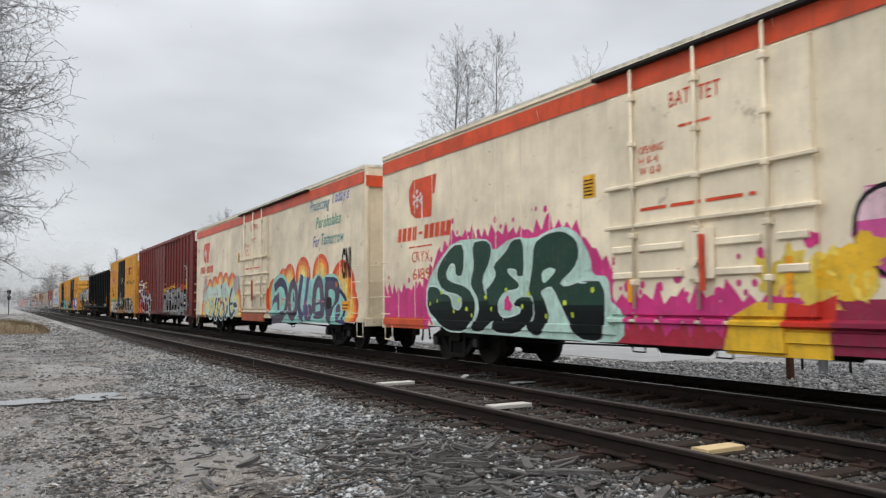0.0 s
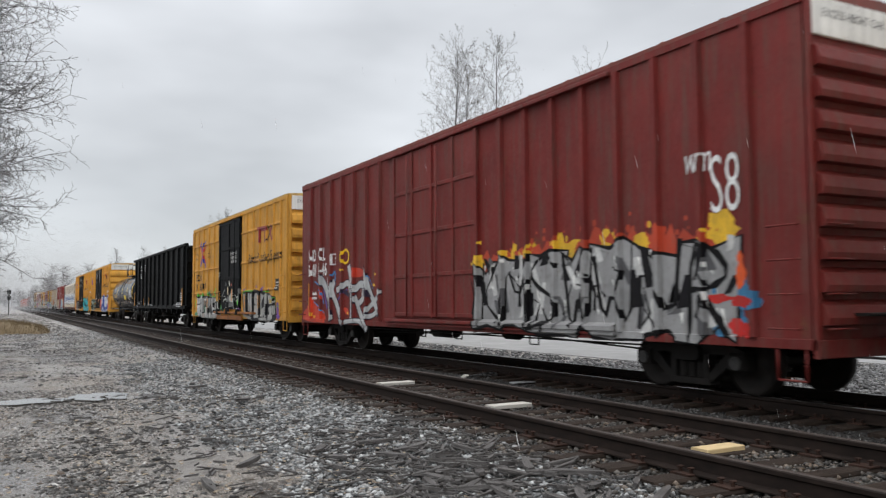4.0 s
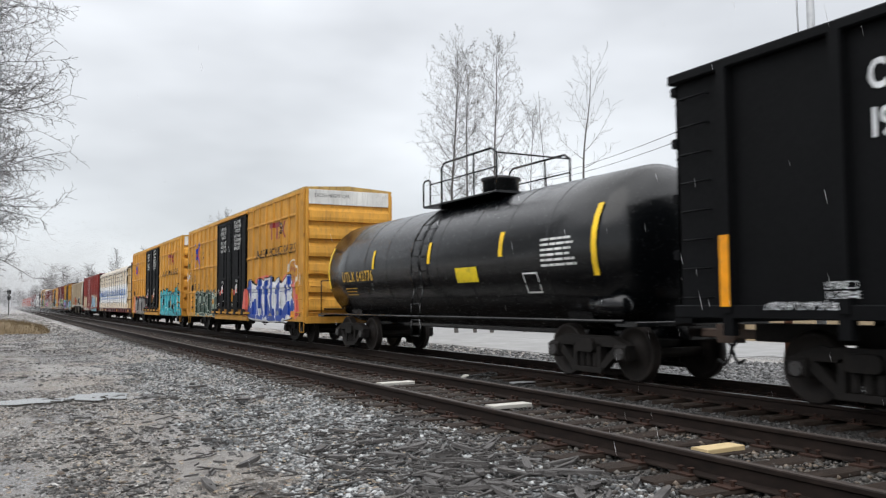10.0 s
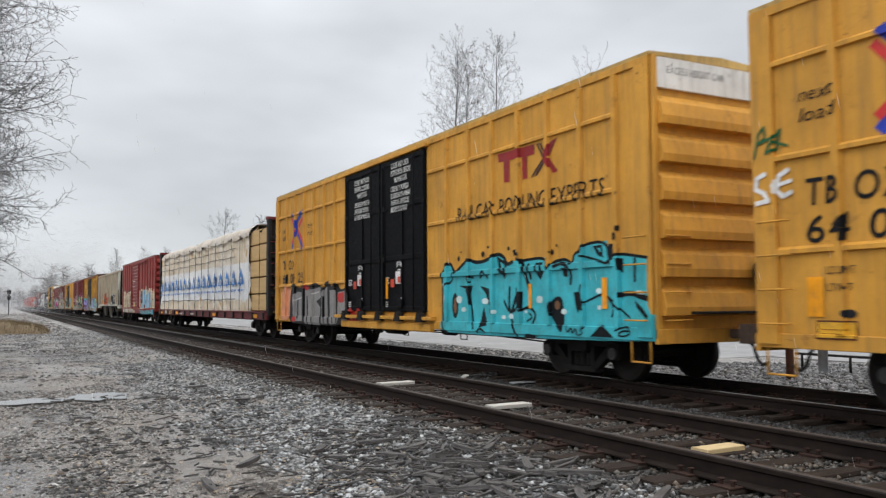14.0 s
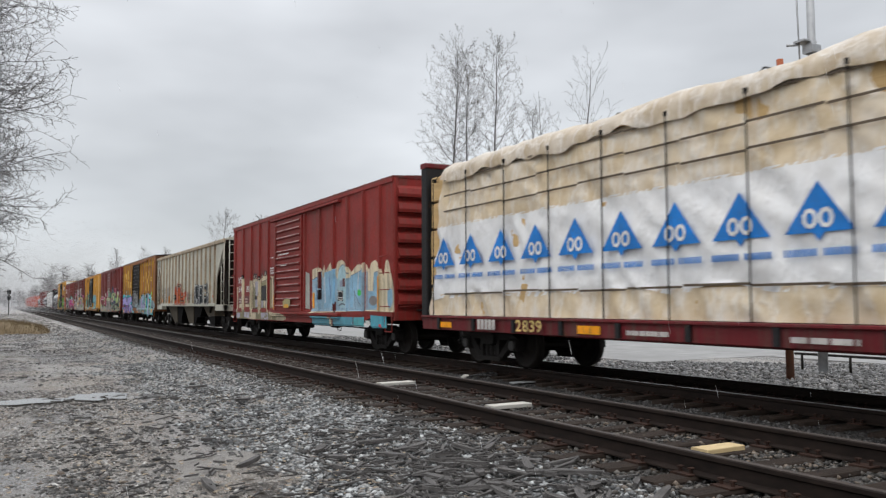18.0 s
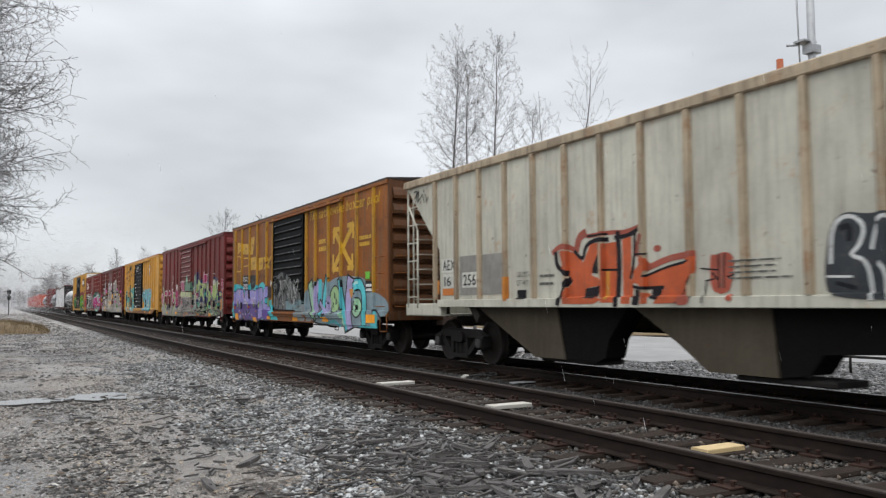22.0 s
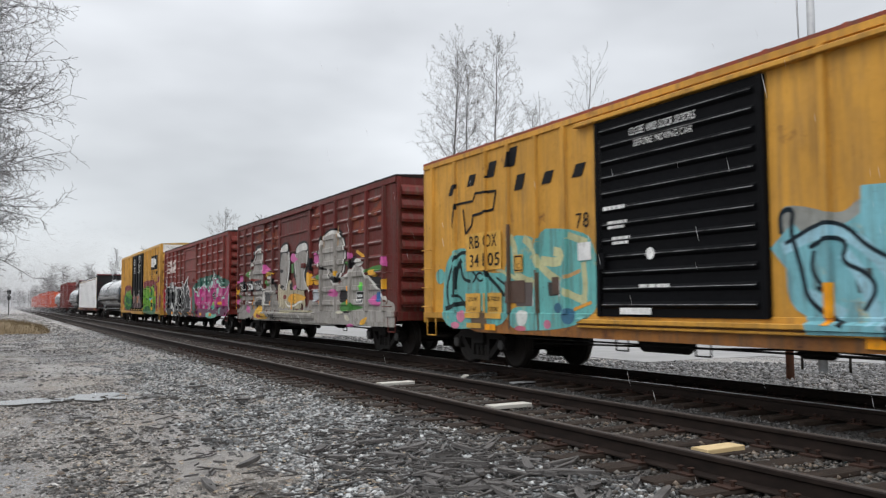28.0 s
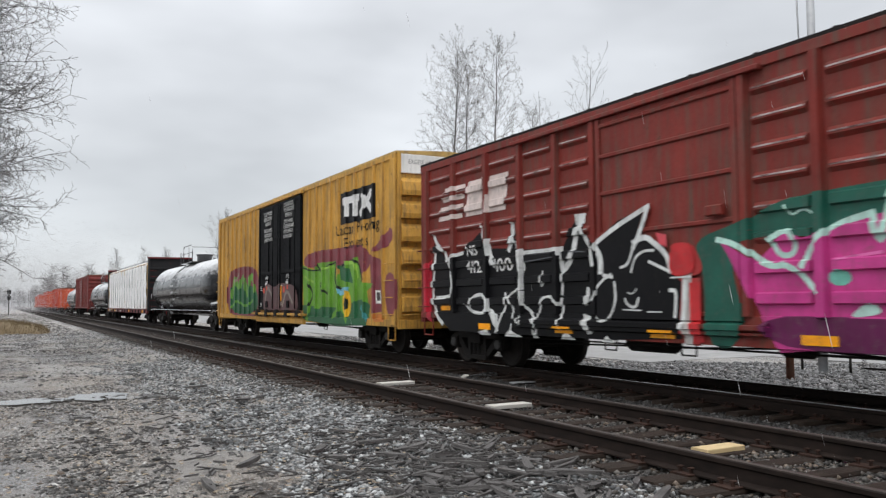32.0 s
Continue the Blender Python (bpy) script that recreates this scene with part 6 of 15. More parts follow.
def ttx_car(rear, front, L60, kind):
    label = {"FBOX": "yellow ribbed boxcar with a black sliding door and silver graffiti", "BLUE": "yellow high boxcar with black double doors and blue graffiti",
             "TEAL": "yellow high boxcar with black double doors and turquoise graffiti", "LIME": "pale yellow high boxcar with black doors and lime graffiti"}[kind]
    car = Car("boxcar", rear, front, label)
    H, zb, L, y = 5.03, 0.78, car.L, -1.50
    d0, d1 = (5.85, 9.6) if kind == "FBOX" else (6.72, 11.72)
    st = () if kind == "LIME" else (4.28, 3.08, 1.92) if L60 else (4.17, 2.97, 1.85)
    nl, nr = (6, 6) if L60 else (4, 5)
    if kind == "LIME":
        nl, nr = 8, 9
    body = paint("pale_yellow_paint", rgb(206, 156, 70), 0.08, 0.45) if kind == "LIME" else YELLOW
    shell(car, H, zb, body, paint("yellow_roof", rgb(200, 165, 95), 0.08, 0.35), body, WHITE_STEEL, posts_at(0.25, d0, nl) + posts_at(d1, L - 0.75, nr) + [L - 0.80],
          0.13, 0.06, 0.32, st, gaps=((0.32, d0 - 0.05), (d1 + 0.05, L - 0.75)), ridges=6 if L60 else 7, sill_drop=0.05)
    # double or single black door
    n = 2 if L60 else 1
    for k in range(n):
        a, b = d0 + (d1 - d0) * k / n + 0.03, d0 + (d1 - d0) * (k + 1) / n - 0.03
        door = part("door", Geo().bev(a, b, y - 0.05, y + 0.02, 1.1, 4.86, 0.01), DOOR_BLACK, car.ob, "black plug door")
        for q in (0.0, 0.47, 0.94):
            part("door_stile", Geo().bev(a + (b - a) * q, a + (b - a) * q + 0.12, y - 0.085, y - 0.05, 1.1, 4.86, 0.01), DOOR_BLACK, door)
        for z in (1.12, 2.35, 3.62, 4.72):
            part("door_rail", Geo().bev(a, b, y - 0.083, y - 0.05, z, z + 0.12, 0.01), DOOR_BLACK, door)
        car.raise_(a, b, 1.1, 4.86, 0.087)
        for q in (0.14, 0.8):
            u = a + (b - a) * q
            part("lock_rod", Geo().rod((u, y - 0.12, 1.15), (u, y - 0.12, 4.8), 0.018), DOOR_BLACK, door)
        part("door_handle", Geo().bev(a + (b - a) * 0.44, a + (b - a) * 0.54, y - 0.13, y - 0.08, 1.18, 1.42, 0.02), DOOR_BLACK, door)
    part("door_track", Geo().bev(d0 - 0.6, L - 4.0 if not L60 else d1 + 0.4, y - 0.16, y, 0.92, 1.0, 0.01).bev(d0 - 0.2, d1 + 0.3, y - 0.10, y, 0.66, 0.84, 0.02), paint("rusty_door_track", rgb(168, 104, 48), 0.28, 0.6) if kind == "FBOX" else body, car.ob)
    part("door_hood", Geo().bev(d0 - 0.1, d1 + 0.1, y - 0.12, y, 4.88, 4.96, 0.01), body, car.ob)
    for k in range(2 * n + 1):
        u = d0 + 0.15 + (d1 - d0 - 0.3) * k / (2 * n)
        part("door_roller", Geo().extrude([(u - 0.16, 0.88), (u + 0.16, 0.88), (u + 0.10, 1.06), (u + 0.04, 1.12), (u - 0.06, 1.10)], 1, y - 0.20, y - 0.06, flip=True), STEEL_DARK, car.ob, "greasy black door roller")
    # signs
    red = rgb(150, 38, 40)
    u = 14.78 if L60 else 12.02
    if kind != "LIME":
        z = 4.04
        painted(car, "company_sign", [(red, 4, [[(u + 0, z + 0.17), (u + 1.25, z + 0.15), (u + 1.25, z - 0.03), (u + 0.02, z + 0)], [(u + 0.2, z + 0.01), (u + 0.42, z + 0.02), (u + 0.4, z - 0.43), (u + 0.21, z - 0.42)], [(u + 0.84, z - 0.02), (u + 1.01, z - 0.01), (u + 1.01, z - 0.44), (u + 0.85, z - 0.44)], [(u + 1.74, z + 0.11), (u + 1.95, z + 0.15), (u + 1.68, z - 0.18), (u + 1.54, z - 0.15)], [(u + 1.54, z - 0.15), (u + 1.68, z - 0.14), (u + 1.96, z - 0.44), (u + 1.82, z - 0.46)]]), (rgb(70, 40, 30), 4, stroke([(u + 1.35, z + 0.13), (u + 1.54, z - 0.15), (u + 1.17, z - 0.43)], 0.05) + stroke([(u + 1.44, z + 0.13), (u + 1.63, z - 0.15), (u + 1.3, z - 0.42)], 0.05))], "red company sign")
        s, w0, wl = ("RAILCAR POOLING EXPERTS", 13.15, 4.85) if L60 else ("Railcar Pooling Experts", 10.75, 4.4)
        painted(car, "slogan", [(BLACK, 4, lettering(s, w0, 3.02 if L60 else 2.9, 0.30 if L60 else 0.36, wl))], "black painted slogan")
        painted(car, "company_sign", [(rgb(40, 60, 170), 4, stroke([(1.75, 3.2), (2.25, 3.75), (2.2, 4.0), (2.8, 4.3)], 0.16) + stroke([(1.8, 4.3), (2.2, 3.85)], 0.14) + stroke([(2.35, 3.6), (2.85, 3.1)], 0.14)),
                                      (rgb(210, 50, 50), 5, stroke([(1.7, 4.15), (2.1, 3.7)], 0.12) + stroke([(2.05, 3.6), (1.72, 3.35)], 0.12) + stroke([(2.45, 3.85), (2.85, 4.1)], 0.12) + stroke([(2.4, 3.7), (2.85, 3.3)], 0.12))], "red and blue crossed-ribbon sign")
        painted(car, "slogan", [(BLACK, 4, lettering("next", 0.68, 3.72, 0.17, 0.5, 0.2) + lettering("load", 0.68, 3.47, 0.17, 0.5, 0.2) + lettering("any", 3.32, 3.72, 0.17, 0.45, 0.2) + lettering("road", 3.32, 3.47, 0.17, 0.56, 0.2))])
        mark = {"FBOX": ("FB OX", "50 61 07"), "BLUE": ("TB OX", "64 07 70"), "TEAL": ("TB OX", "64 00 25")}[kind]
        painted(car, "lettering", [(BLACK, 4, lettering(mark[0], 0.72, 2.45, 0.32, 1.3, 0.1, 0.01) + lettering(mark[1], 0.72, 2.0, 0.32, 2.2, 0.1, 0.01))])
    else:
        painted(car, "company_sign", [(BLACK, 4, [quad(15.1, 17.6, 3.55, 4.45)]), (WHITE, 6, [quad(15.25, 16.5, 4.1, 4.3), quad(15.5, 15.75, 3.75, 4.1), quad(16.15, 16.4, 3.7, 4.1)] + stroke([(16.6, 3.75), (17.4, 4.3)], 0.2) + stroke([(16.7, 4.25), (17.3, 3.8)], 0.2))], "black and white company sign")
        painted(car, "slogan", [(BLACK, 4, lettering("Railcar Pooling", 14.75, 3.25, 0.3, 3.1) + lettering("Experts", 15.5, 2.85, 0.3, 1.6))])
    wt = rgb(220, 220, 216)
    if L60:
        m = d0 + 0.8
        painted(car, "lettering", [(wt, 4, lettering("CLOSE THIS DOOR", m, 4.5, 0.13, 1.0, 0, 0.025) + lettering("BEFORE CLOSING", m, 4.32, 0.13, 1.0, 0, 0.025) + lettering("MAIN DOOR", m + 0.2, 4.14, 0.13, 0.65, 0, 0.025)
                                    + lettering("CIERRE ESTA PUERTA", m, 3.9, 0.12, 1.02, 0, 0.025) + lettering("ANTES DE CERRAR", m, 3.73, 0.12, 0.95, 0, 0.025) + lettering("LA PUERTA PRINCIPAL", m, 3.56, 0.12, 1.05, 0, 0.025))])
        m = d0 + 3.2
        painted(car, "lettering", [(wt, 4, lettering("CLOSE AND LOCK", m, 4.62, 0.13, 1.0, 0, 0.025) + lettering("BOTH DOORS BEFORE", m, 4.44, 0.13, 1.1, 0, 0.025) + lettering("MOVING CAR", m + 0.2, 4.26, 0.13, 0.7, 0, 0.025)
                                    + lettering("CIERRE Y PONGA", m, 4.05, 0.12, 1.0, 0, 0.025) + lettering("EL SEGURO EN AMBAS", m, 3.88, 0.12, 1.1, 0, 0.025) + lettering("PUERTAS ANTES DE", m, 3.71, 0.12, 1.0, 0, 0.025) + lettering("MOVER EL CARRO", m, 3.54, 0.12, 0.9, 0, 0.025))])
        for q in (d0 + 0.85, d0 + 3.3):
            painted(car, "notice", [(WHITE, 4, [quad(q + 0.15, q + 0.42, 1.78, 2.08), quad(q + 0.45, q + 0.5, 1.35, 1.45)] + stroke([(q + 0.2, 2.25), (q + 0.3, 2.31)], 0.035) + stroke([(q + 0.22, 2.19), (q + 0.32, 2.25)], 0.025) + stroke([(q + 0.38, 2.31), (q + 0.5, 2.24)], 0.035) + stroke([(q + 0.38, 2.25), (q + 0.48, 2.19)], 0.025) + [quad(q + 0.27, q + 0.43, 2.1, 2.13)] + bars(q - 0.5, q - 0.2, 1.80, 1.98, 3, 4, 0.5) + bars(q - 0.5, q - 0.25, 1.22, 1.38, 3, 6, 0.5)),
                                    (rgb(220, 70, 40), 6, [quad(q - 0.12, q + 0.08, 1.7, 1.9), quad(q + 0.28, q + 0.42, 1.8, 1.95)])], "white and red notices")
        yellow_marks(car, [(9.6, 1.42, 0.13, 0.52)])
    else:
        painted(car, "lettering", [(wt, 4, lettering("CLOSE AND LOCK", 8.1, 3.36, 0.12, 1.15, 0, 0.02) + lettering("DOOR BEFORE", 8.2, 3.19, 0.12, 0.95, 0, 0.02) + lettering("MOVING CAR", 8.25, 3.02, 0.12, 0.85, 0, 0.02) + bars(6.0, 6.3, 2.5, 2.75, 3, 2, 0.4))])
        painted(car, "notice", [(BLACK, 4, [quad(14.35, 14.92, 1.8, 2.2)]), (WHITE, 6, bars(14.4, 14.86, 1.85, 2.15, 3, 5, 0.4))])
    # graffiti
    if kind == "FBOX":
        base = sprayed(car, [(rgb(30, 30, 34), 0, [(9.73, 1.74),(9.99, 1.81),(11.46, 1.84),(11.79, 1.88),(12.25, 1.83),(12.83, 1.76),(13.66, 1.7),(13.72, 1.63),(14.04, 1.58),(14.29, 1.59),(14.4, 1.52),(14.34, 1.31),(14.46, 1.05),(14.6, 0.75),(13.68, 0.62),(12.79, 0.69),(12.14, 0.54),(11.42, 0.55),(11.26, 0.67),(9.97, 0.9),(9.78, 1.45)])], 'silver graffiti letters with green and purple edges')
        sprayed(car, [(ASH, -1, [(9.88, 1.7),(10.19, 1.74),(10.19, 1.15),(10.36, 0.95),(10.03, 0.95),(9.94, 1.33)]),
            (ASH, -1, [(10.59, 1.73),(10.83, 1.74),(10.83, 1.04),(10.63, 1.05)]),
            (ASH, -1, [(10.91, 1.71),(11.36, 1.73),(11.38, 1.43),(11.42, 1.05),(11.26, 0.88),(10.93, 0.82),(10.85, 1.27)]),
            (ASH, 0, [(12.11, 1.49),(12.05, 1.35),(11.9, 1.27),(11.72, 1.27),(11.56, 1.36),(11.51, 1.5),(11.57, 1.65),(11.73, 1.73),(11.92, 1.73),(12.06, 1.64)]),
            (ASH, -1, [(11.54, 1.26),(12.07, 1.26),(12.27, 0.91),(12.22, 0.8),(11.61, 0.78),(11.52, 0.98)])], '', base)
        sprayed(car, [(rgb(30, 30, 34), 0.02, [(11.74, 1.53),(11.9, 1.48)])], '', base)
        sprayed(car, [(ASH, -1, [(12.41, 1.71),(12.89, 1.62),(12.58, 1.42),(12.55, 1.11),(12.88, 1.22),(12.93, 0.84),(12.46, 0.85),(12.41, 1.27)]),
            (ASH, -1, [(12.92, 1.63),(13.29, 1.7),(13.27, 1.27),(13.19, 0.83),(13.05, 0.84),(12.98, 1.12)]),
            (ASH, -1, [(13.35, 1.63),(13.71, 1.62),(13.84, 1.54),(13.94, 1.46),(13.88, 1.32),(13.53, 1.3)]),
            (rgb(190, 164, 84), -1, [(13.59, 1.48),(13.87, 1.47),(13.86, 1.35),(13.59, 1.34)]),
            (ASH, -1, [(13.72, 1.26),(14.07, 0.93),(14.04, 0.78),(13.88, 0.75),(13.64, 0.65),(13.39, 0.66),(13.59, 0.99),(13.47, 1.16)])], '', base)
        sprayed(car, [(ASH, -1, [(14.07, 1.22),(14.28, 1.28),(14.35, 0.96),(14.17, 0.93)]),
            (ASH, -1, [(14.12, 1.39),(14.31, 1.47),(14.34, 1.39),(14.09, 1.33)]),
            (ASH, -1, [(9.99, 0.92),(11.24, 0.82),(11.21, 0.68),(10, 0.84)]),
            (ASH, -1, [(12.37, 0.8),(13.19, 0.82),(13.43, 0.63),(12.16, 0.69)]),
            (rgb(212, 212, 208), 0.024, [(10.94, 1.66),(11.33, 1.69)]),
            (rgb(212, 212, 208), 0.021, [(12.96, 1.58),(13.26, 1.66)]),
            (rgb(212, 212, 208), 0.025, [(9.99, 1.66),(10.17, 1.68)]),
            (rgb(110, 110, 112), 0.05, [(10.37, 1.44),(10.48, 1.1)]),
            (rgb(110, 110, 112), 0.048, [(12.25, 1.63),(12.25, 1.32)])], '', base)
        sprayed(car, [(rgb(96, 190, 60), 0.052, [(9.78, 1.74),(10.19, 1.82),(11.46, 1.83)]),
            (rgb(96, 190, 60), 0.045, [(12.76, 1.78),(13.54, 1.77)]),
            (rgb(96, 190, 60), 0.031, [(14.01, 1.5),(14.29, 1.55),(14.41, 1.34)]),
            (rgb(120, 72, 160), 0, [(14.44, 1.33),(14.65, 1.39),(14.8, 1.22),(14.89, 1.01),(15.03, 0.9),(14.88, 0.77),(14.63, 0.76),(14.53, 0.96)]),
            (rgb(120, 72, 160), 0, [(12.55, 1.9),(12.76, 1.98),(12.9, 1.84),(12.69, 1.77)]),
            (rgb(120, 72, 160), 0, [(9.97, 1.84),(10.29, 1.98),(10.35, 1.84)]),
            (rgb(120, 72, 160), 0, [(13.53, 1.84),(13.73, 1.88),(13.7, 1.8)])], '', base)
        sprayed(car, [(rgb(120, 72, 160), 0, [(11.75, 1.96),(11.89, 2.05),(11.93, 1.91)]),
            (rgb(110, 190, 80), 0.032, [(14.47, 1.14),(14.53, 1.3),(14.6, 1.18),(14.66, 1.3),(14.74, 1.15)])], '', base)
        base = sprayed(car, [(rgb(26, 26, 30), -1, [(0.69, 1.73),(1.19, 1.71),(1.92, 1.76),(3.14, 1.71),(3.32, 1.76),(3.49, 1.7),(3.81, 1.68),(5.07, 1.62),(5.14, 1.44),(5.51, 1.45),(5.65, 1.26),(5.66, 0.65),(5.11, 0.63),(3.79, 0.63),(1.38, 0.71),(1.31, 1.6),(0.69, 1.68)]),
            (rgb(104, 200, 60), 0, [(0.65, 1.61),(0.81, 1.63),(0.8, 1.15),(0.59, 1.17)]),
            (rgb(58, 138, 92), 0, [(0.68, 0.92),(1.3, 1.02),(1.34, 0.75),(0.63, 0.78)])], 'angular silver graffiti letters with white glints and green flames')
        sprayed(car, [(SILVERY, -1, [(1.36, 1.62),(2.02, 1.64),(2.25, 1.53),(2.24, 1.09),(1.97, 1.09),(1.9, 0.77),(1.38, 0.75)]),
            (rgb(222, 222, 220), -1, [(1.34, 1.62),(1.61, 1.57),(1.51, 0.76),(1.36, 0.75)]),
            (rgb(26, 26, 30), 0.049, [(1.14, 1.4),(1.31, 1.31),(1.61, 1.3),(1.96, 1.39)]),
            (rgb(26, 26, 30), -2, [(1.83, 0.99),(0.1, 0.08)]),
            (SILVERY, -1, [(2.06, 1.8),(2.22, 1.74),(2.24, 1.05),(2.32, 0.95),(2.35, 0.63),(2.06, 0.62),(1.97, 1.05),(2.01, 1.37)]),
            (rgb(222, 222, 220), -1, [(1.96, 1.74),(2.12, 1.76),(1.98, 1.59),(1.71, 1.54)])], '', base)
        sprayed(car, [(SILVERY, -1, [(2.31, 1.63),(2.64, 1.63),(2.58, 0.95),(2.38, 0.93)])], '', base)
        sprayed(car, [(rgb(140, 116, 100), -1, [(2.6, 1.5),(2.96, 1.47),(2.92, 1.28),(2.63, 1.26)]),
            (rgb(222, 222, 220), -1, [(2.63, 1.55),(3.05, 1.62),(3.07, 1.49),(2.69, 1.5)]),
            (rgb(58, 138, 92), -1, [(2.64, 1.21),(2.86, 1.21),(2.95, 0.91),(2.8, 0.91)]),
            (rgb(222, 222, 220), -1, [(2.92, 1.18),(3.23, 1.18),(3.12, 0.91),(3.03, 0.66),(2.91, 0.75)]),
            (SILVERY, -1, [(3.09, 1.67),(3.5, 1.69),(3.52, 1.07),(3.66, 0.66),(3.08, 0.64),(3.13, 1.06)]),
            (rgb(26, 26, 30), 0.049, [(3.09, 1.62),(3.22, 1.26),(3.09, 1.04)]),
            (rgb(26, 26, 30), 0.041, [(3.2, 1.18),(3.4, 0.99),(3.56, 0.85)])], '', base)
        sprayed(car, [(SILVERY, -1, [(3.65, 1.6),(4, 1.6),(4.04, 1.36),(3.8, 1.21),(3.74, 1.15),(3.55, 1.14),(3.55, 1.56)]),
            (rgb(140, 116, 100), -2, [(4.16, 1.21),(0.1, 0.06)]),
            (rgb(222, 222, 220), -1, [(4.17, 1.59),(4.3, 1.58),(4.25, 1.15),(4.17, 1.31)]),
            (SILVERY, -1, [(4.31, 1.61),(4.58, 1.63),(4.57, 1.22),(4.63, 0.94),(4.48, 0.85),(4.27, 1.08)]),
            (SILVERY, -1, [(4.61, 1.63),(4.84, 1.62),(4.86, 1.4),(4.66, 1.35)]),
            (rgb(222, 222, 220), -1, [(4.69, 1.34),(4.82, 1.1),(4.71, 0.97)]),
            (rgb(222, 222, 220), -1, [(4.86, 1.53),(5.09, 1.6),(5.07, 1.44),(4.89, 1.4)])], '', base)
        sprayed(car, [(SILVERY, -1, [(4.89, 1.38),(5.07, 1.38),(5.13, 1.07),(4.85, 1.06)])], '', base)
        sprayed(car, [(SILVERY, -1, [(3.8, 0.97),(4.48, 0.83),(5.12, 1),(5.2, 0.73),(5.04, 0.63),(3.79, 0.64)]),
            (rgb(222, 222, 220), -1, [(3.87, 0.93),(3.99, 0.96),(4.01, 0.69),(3.88, 0.64)]),
            (rgb(222, 222, 220), -1, [(4.63, 0.88),(4.88, 0.99),(4.93, 0.9),(4.7, 0.84)]),
            (rgb(26, 26, 30), -1, [(5.09, 1.33),(5.3, 1.37),(5.32, 1.22),(5.13, 1.21)]),
            (rgb(222, 222, 220), -1, [(5.31, 1.35),(5.44, 1.35),(5.4, 1.26),(5.32, 1.25)]),
            (SILVERY, -1, [(5.34, 1.4),(5.51, 1.43),(5.55, 1.3),(5.63, 1.18),(5.34, 1.07)])], '', base)
        sprayed(car, [(SILVERY, -1, [(5.18, 1.02),(5.52, 0.94),(5.57, 0.73),(5.17, 0.77)])], '', base)
        sprayed(car, [(rgb(26, 26, 30), 0.04, [(4.26, 0.98),(4.41, 0.85),(4.35, 0.69)]),
            (rgb(176, 160, 150), -1, [(2.39, 0.87),(2.86, 0.9),(2.87, 0.67),(2.39, 0.64)]),
            (rgb(104, 200, 60), -1, [(1.27, 1.71),(1.34, 1.89),(1.45, 1.78),(1.53, 1.95),(1.66, 1.7)]),
            (rgb(104, 200, 60), -1, [(2.26, 1.71),(2.34, 1.84),(2.45, 1.77),(2.57, 1.93),(2.66, 1.7)]),
            (rgb(104, 200, 60), -1, [(3.39, 1.74),(3.56, 1.99),(3.66, 1.85),(3.78, 1.71)]),
            (rgb(58, 138, 92), -1, [(3.74, 1.89),(4.11, 1.96),(4.25, 1.64),(3.81, 1.68)]),
            (rgb(104, 200, 60), -1, [(4.93, 1.69),(4.96, 2.03),(5.13, 2.04),(5.08, 1.65)])], '', base)
        sprayed(car, [(rgb(104, 200, 60), 0.036, [(4.36, 1.66),(5.06, 1.66)]),
            (rgb(104, 200, 60), 0.044, [(1.23, 1.71),(2.12, 1.76)])], '', base)
        sprayed(car, [(rgb(58, 138, 92), -2, [(6.46, 1.14),(0.2, 0.16)]),
            (rgb(104, 200, 60), -2, [(6.37, 1.24),(0.11, 0.08)]),
            (rgb(222, 222, 220), -1, [(5.69, 1.56),(5.93, 1.5),(5.81, 1.36),(5.66, 1.42)]),
            (rgb(196, 186, 178), -1, [(5.87, 1.09),(6.11, 1.16),(6.15, 0.97),(6.27, 0.89),(6.24, 0.77),(5.84, 0.77)]),
            (rgb(58, 138, 92), -1, [(5.67, 0.84),(5.87, 0.88),(5.83, 0.66),(5.66, 0.65)])], '', base)
        base = sprayed(car, [(rgb(104, 106, 106), 0.086, [(6.65, 1.64),(6.91, 1.79),(7.17, 1.93)]),
            (rgb(186, 188, 180), 0.076, [(6.94, 1.44),(7.08, 1.52),(7.28, 1.51),(7.45, 1.56),(7.52, 1.39)]),
            (rgb(186, 188, 180), 0.024, [(6.98, 1.63),(7.38, 1.67)]),
            (rgb(214, 196, 156), 0, [(7.6, 2.03),(7.78, 2.06),(7.82, 1.84),(7.72, 1.68),(7.64, 1.74)]),
            (rgb(104, 106, 106), 0, [(7.6, 1.63),(7.94, 1.66),(7.93, 1.22),(7.48, 1.3)]),
            (rgb(186, 188, 180), 0, [(7.87, 2.3),(8.05, 2.27),(8.05, 2.06),(7.9, 2.07)]),
            (rgb(70, 55, 52), 0, [(7.79, 1.8),(7.96, 1.83),(7.95, 1.59),(7.82, 1.61)])], 'smeared white paint on the door')
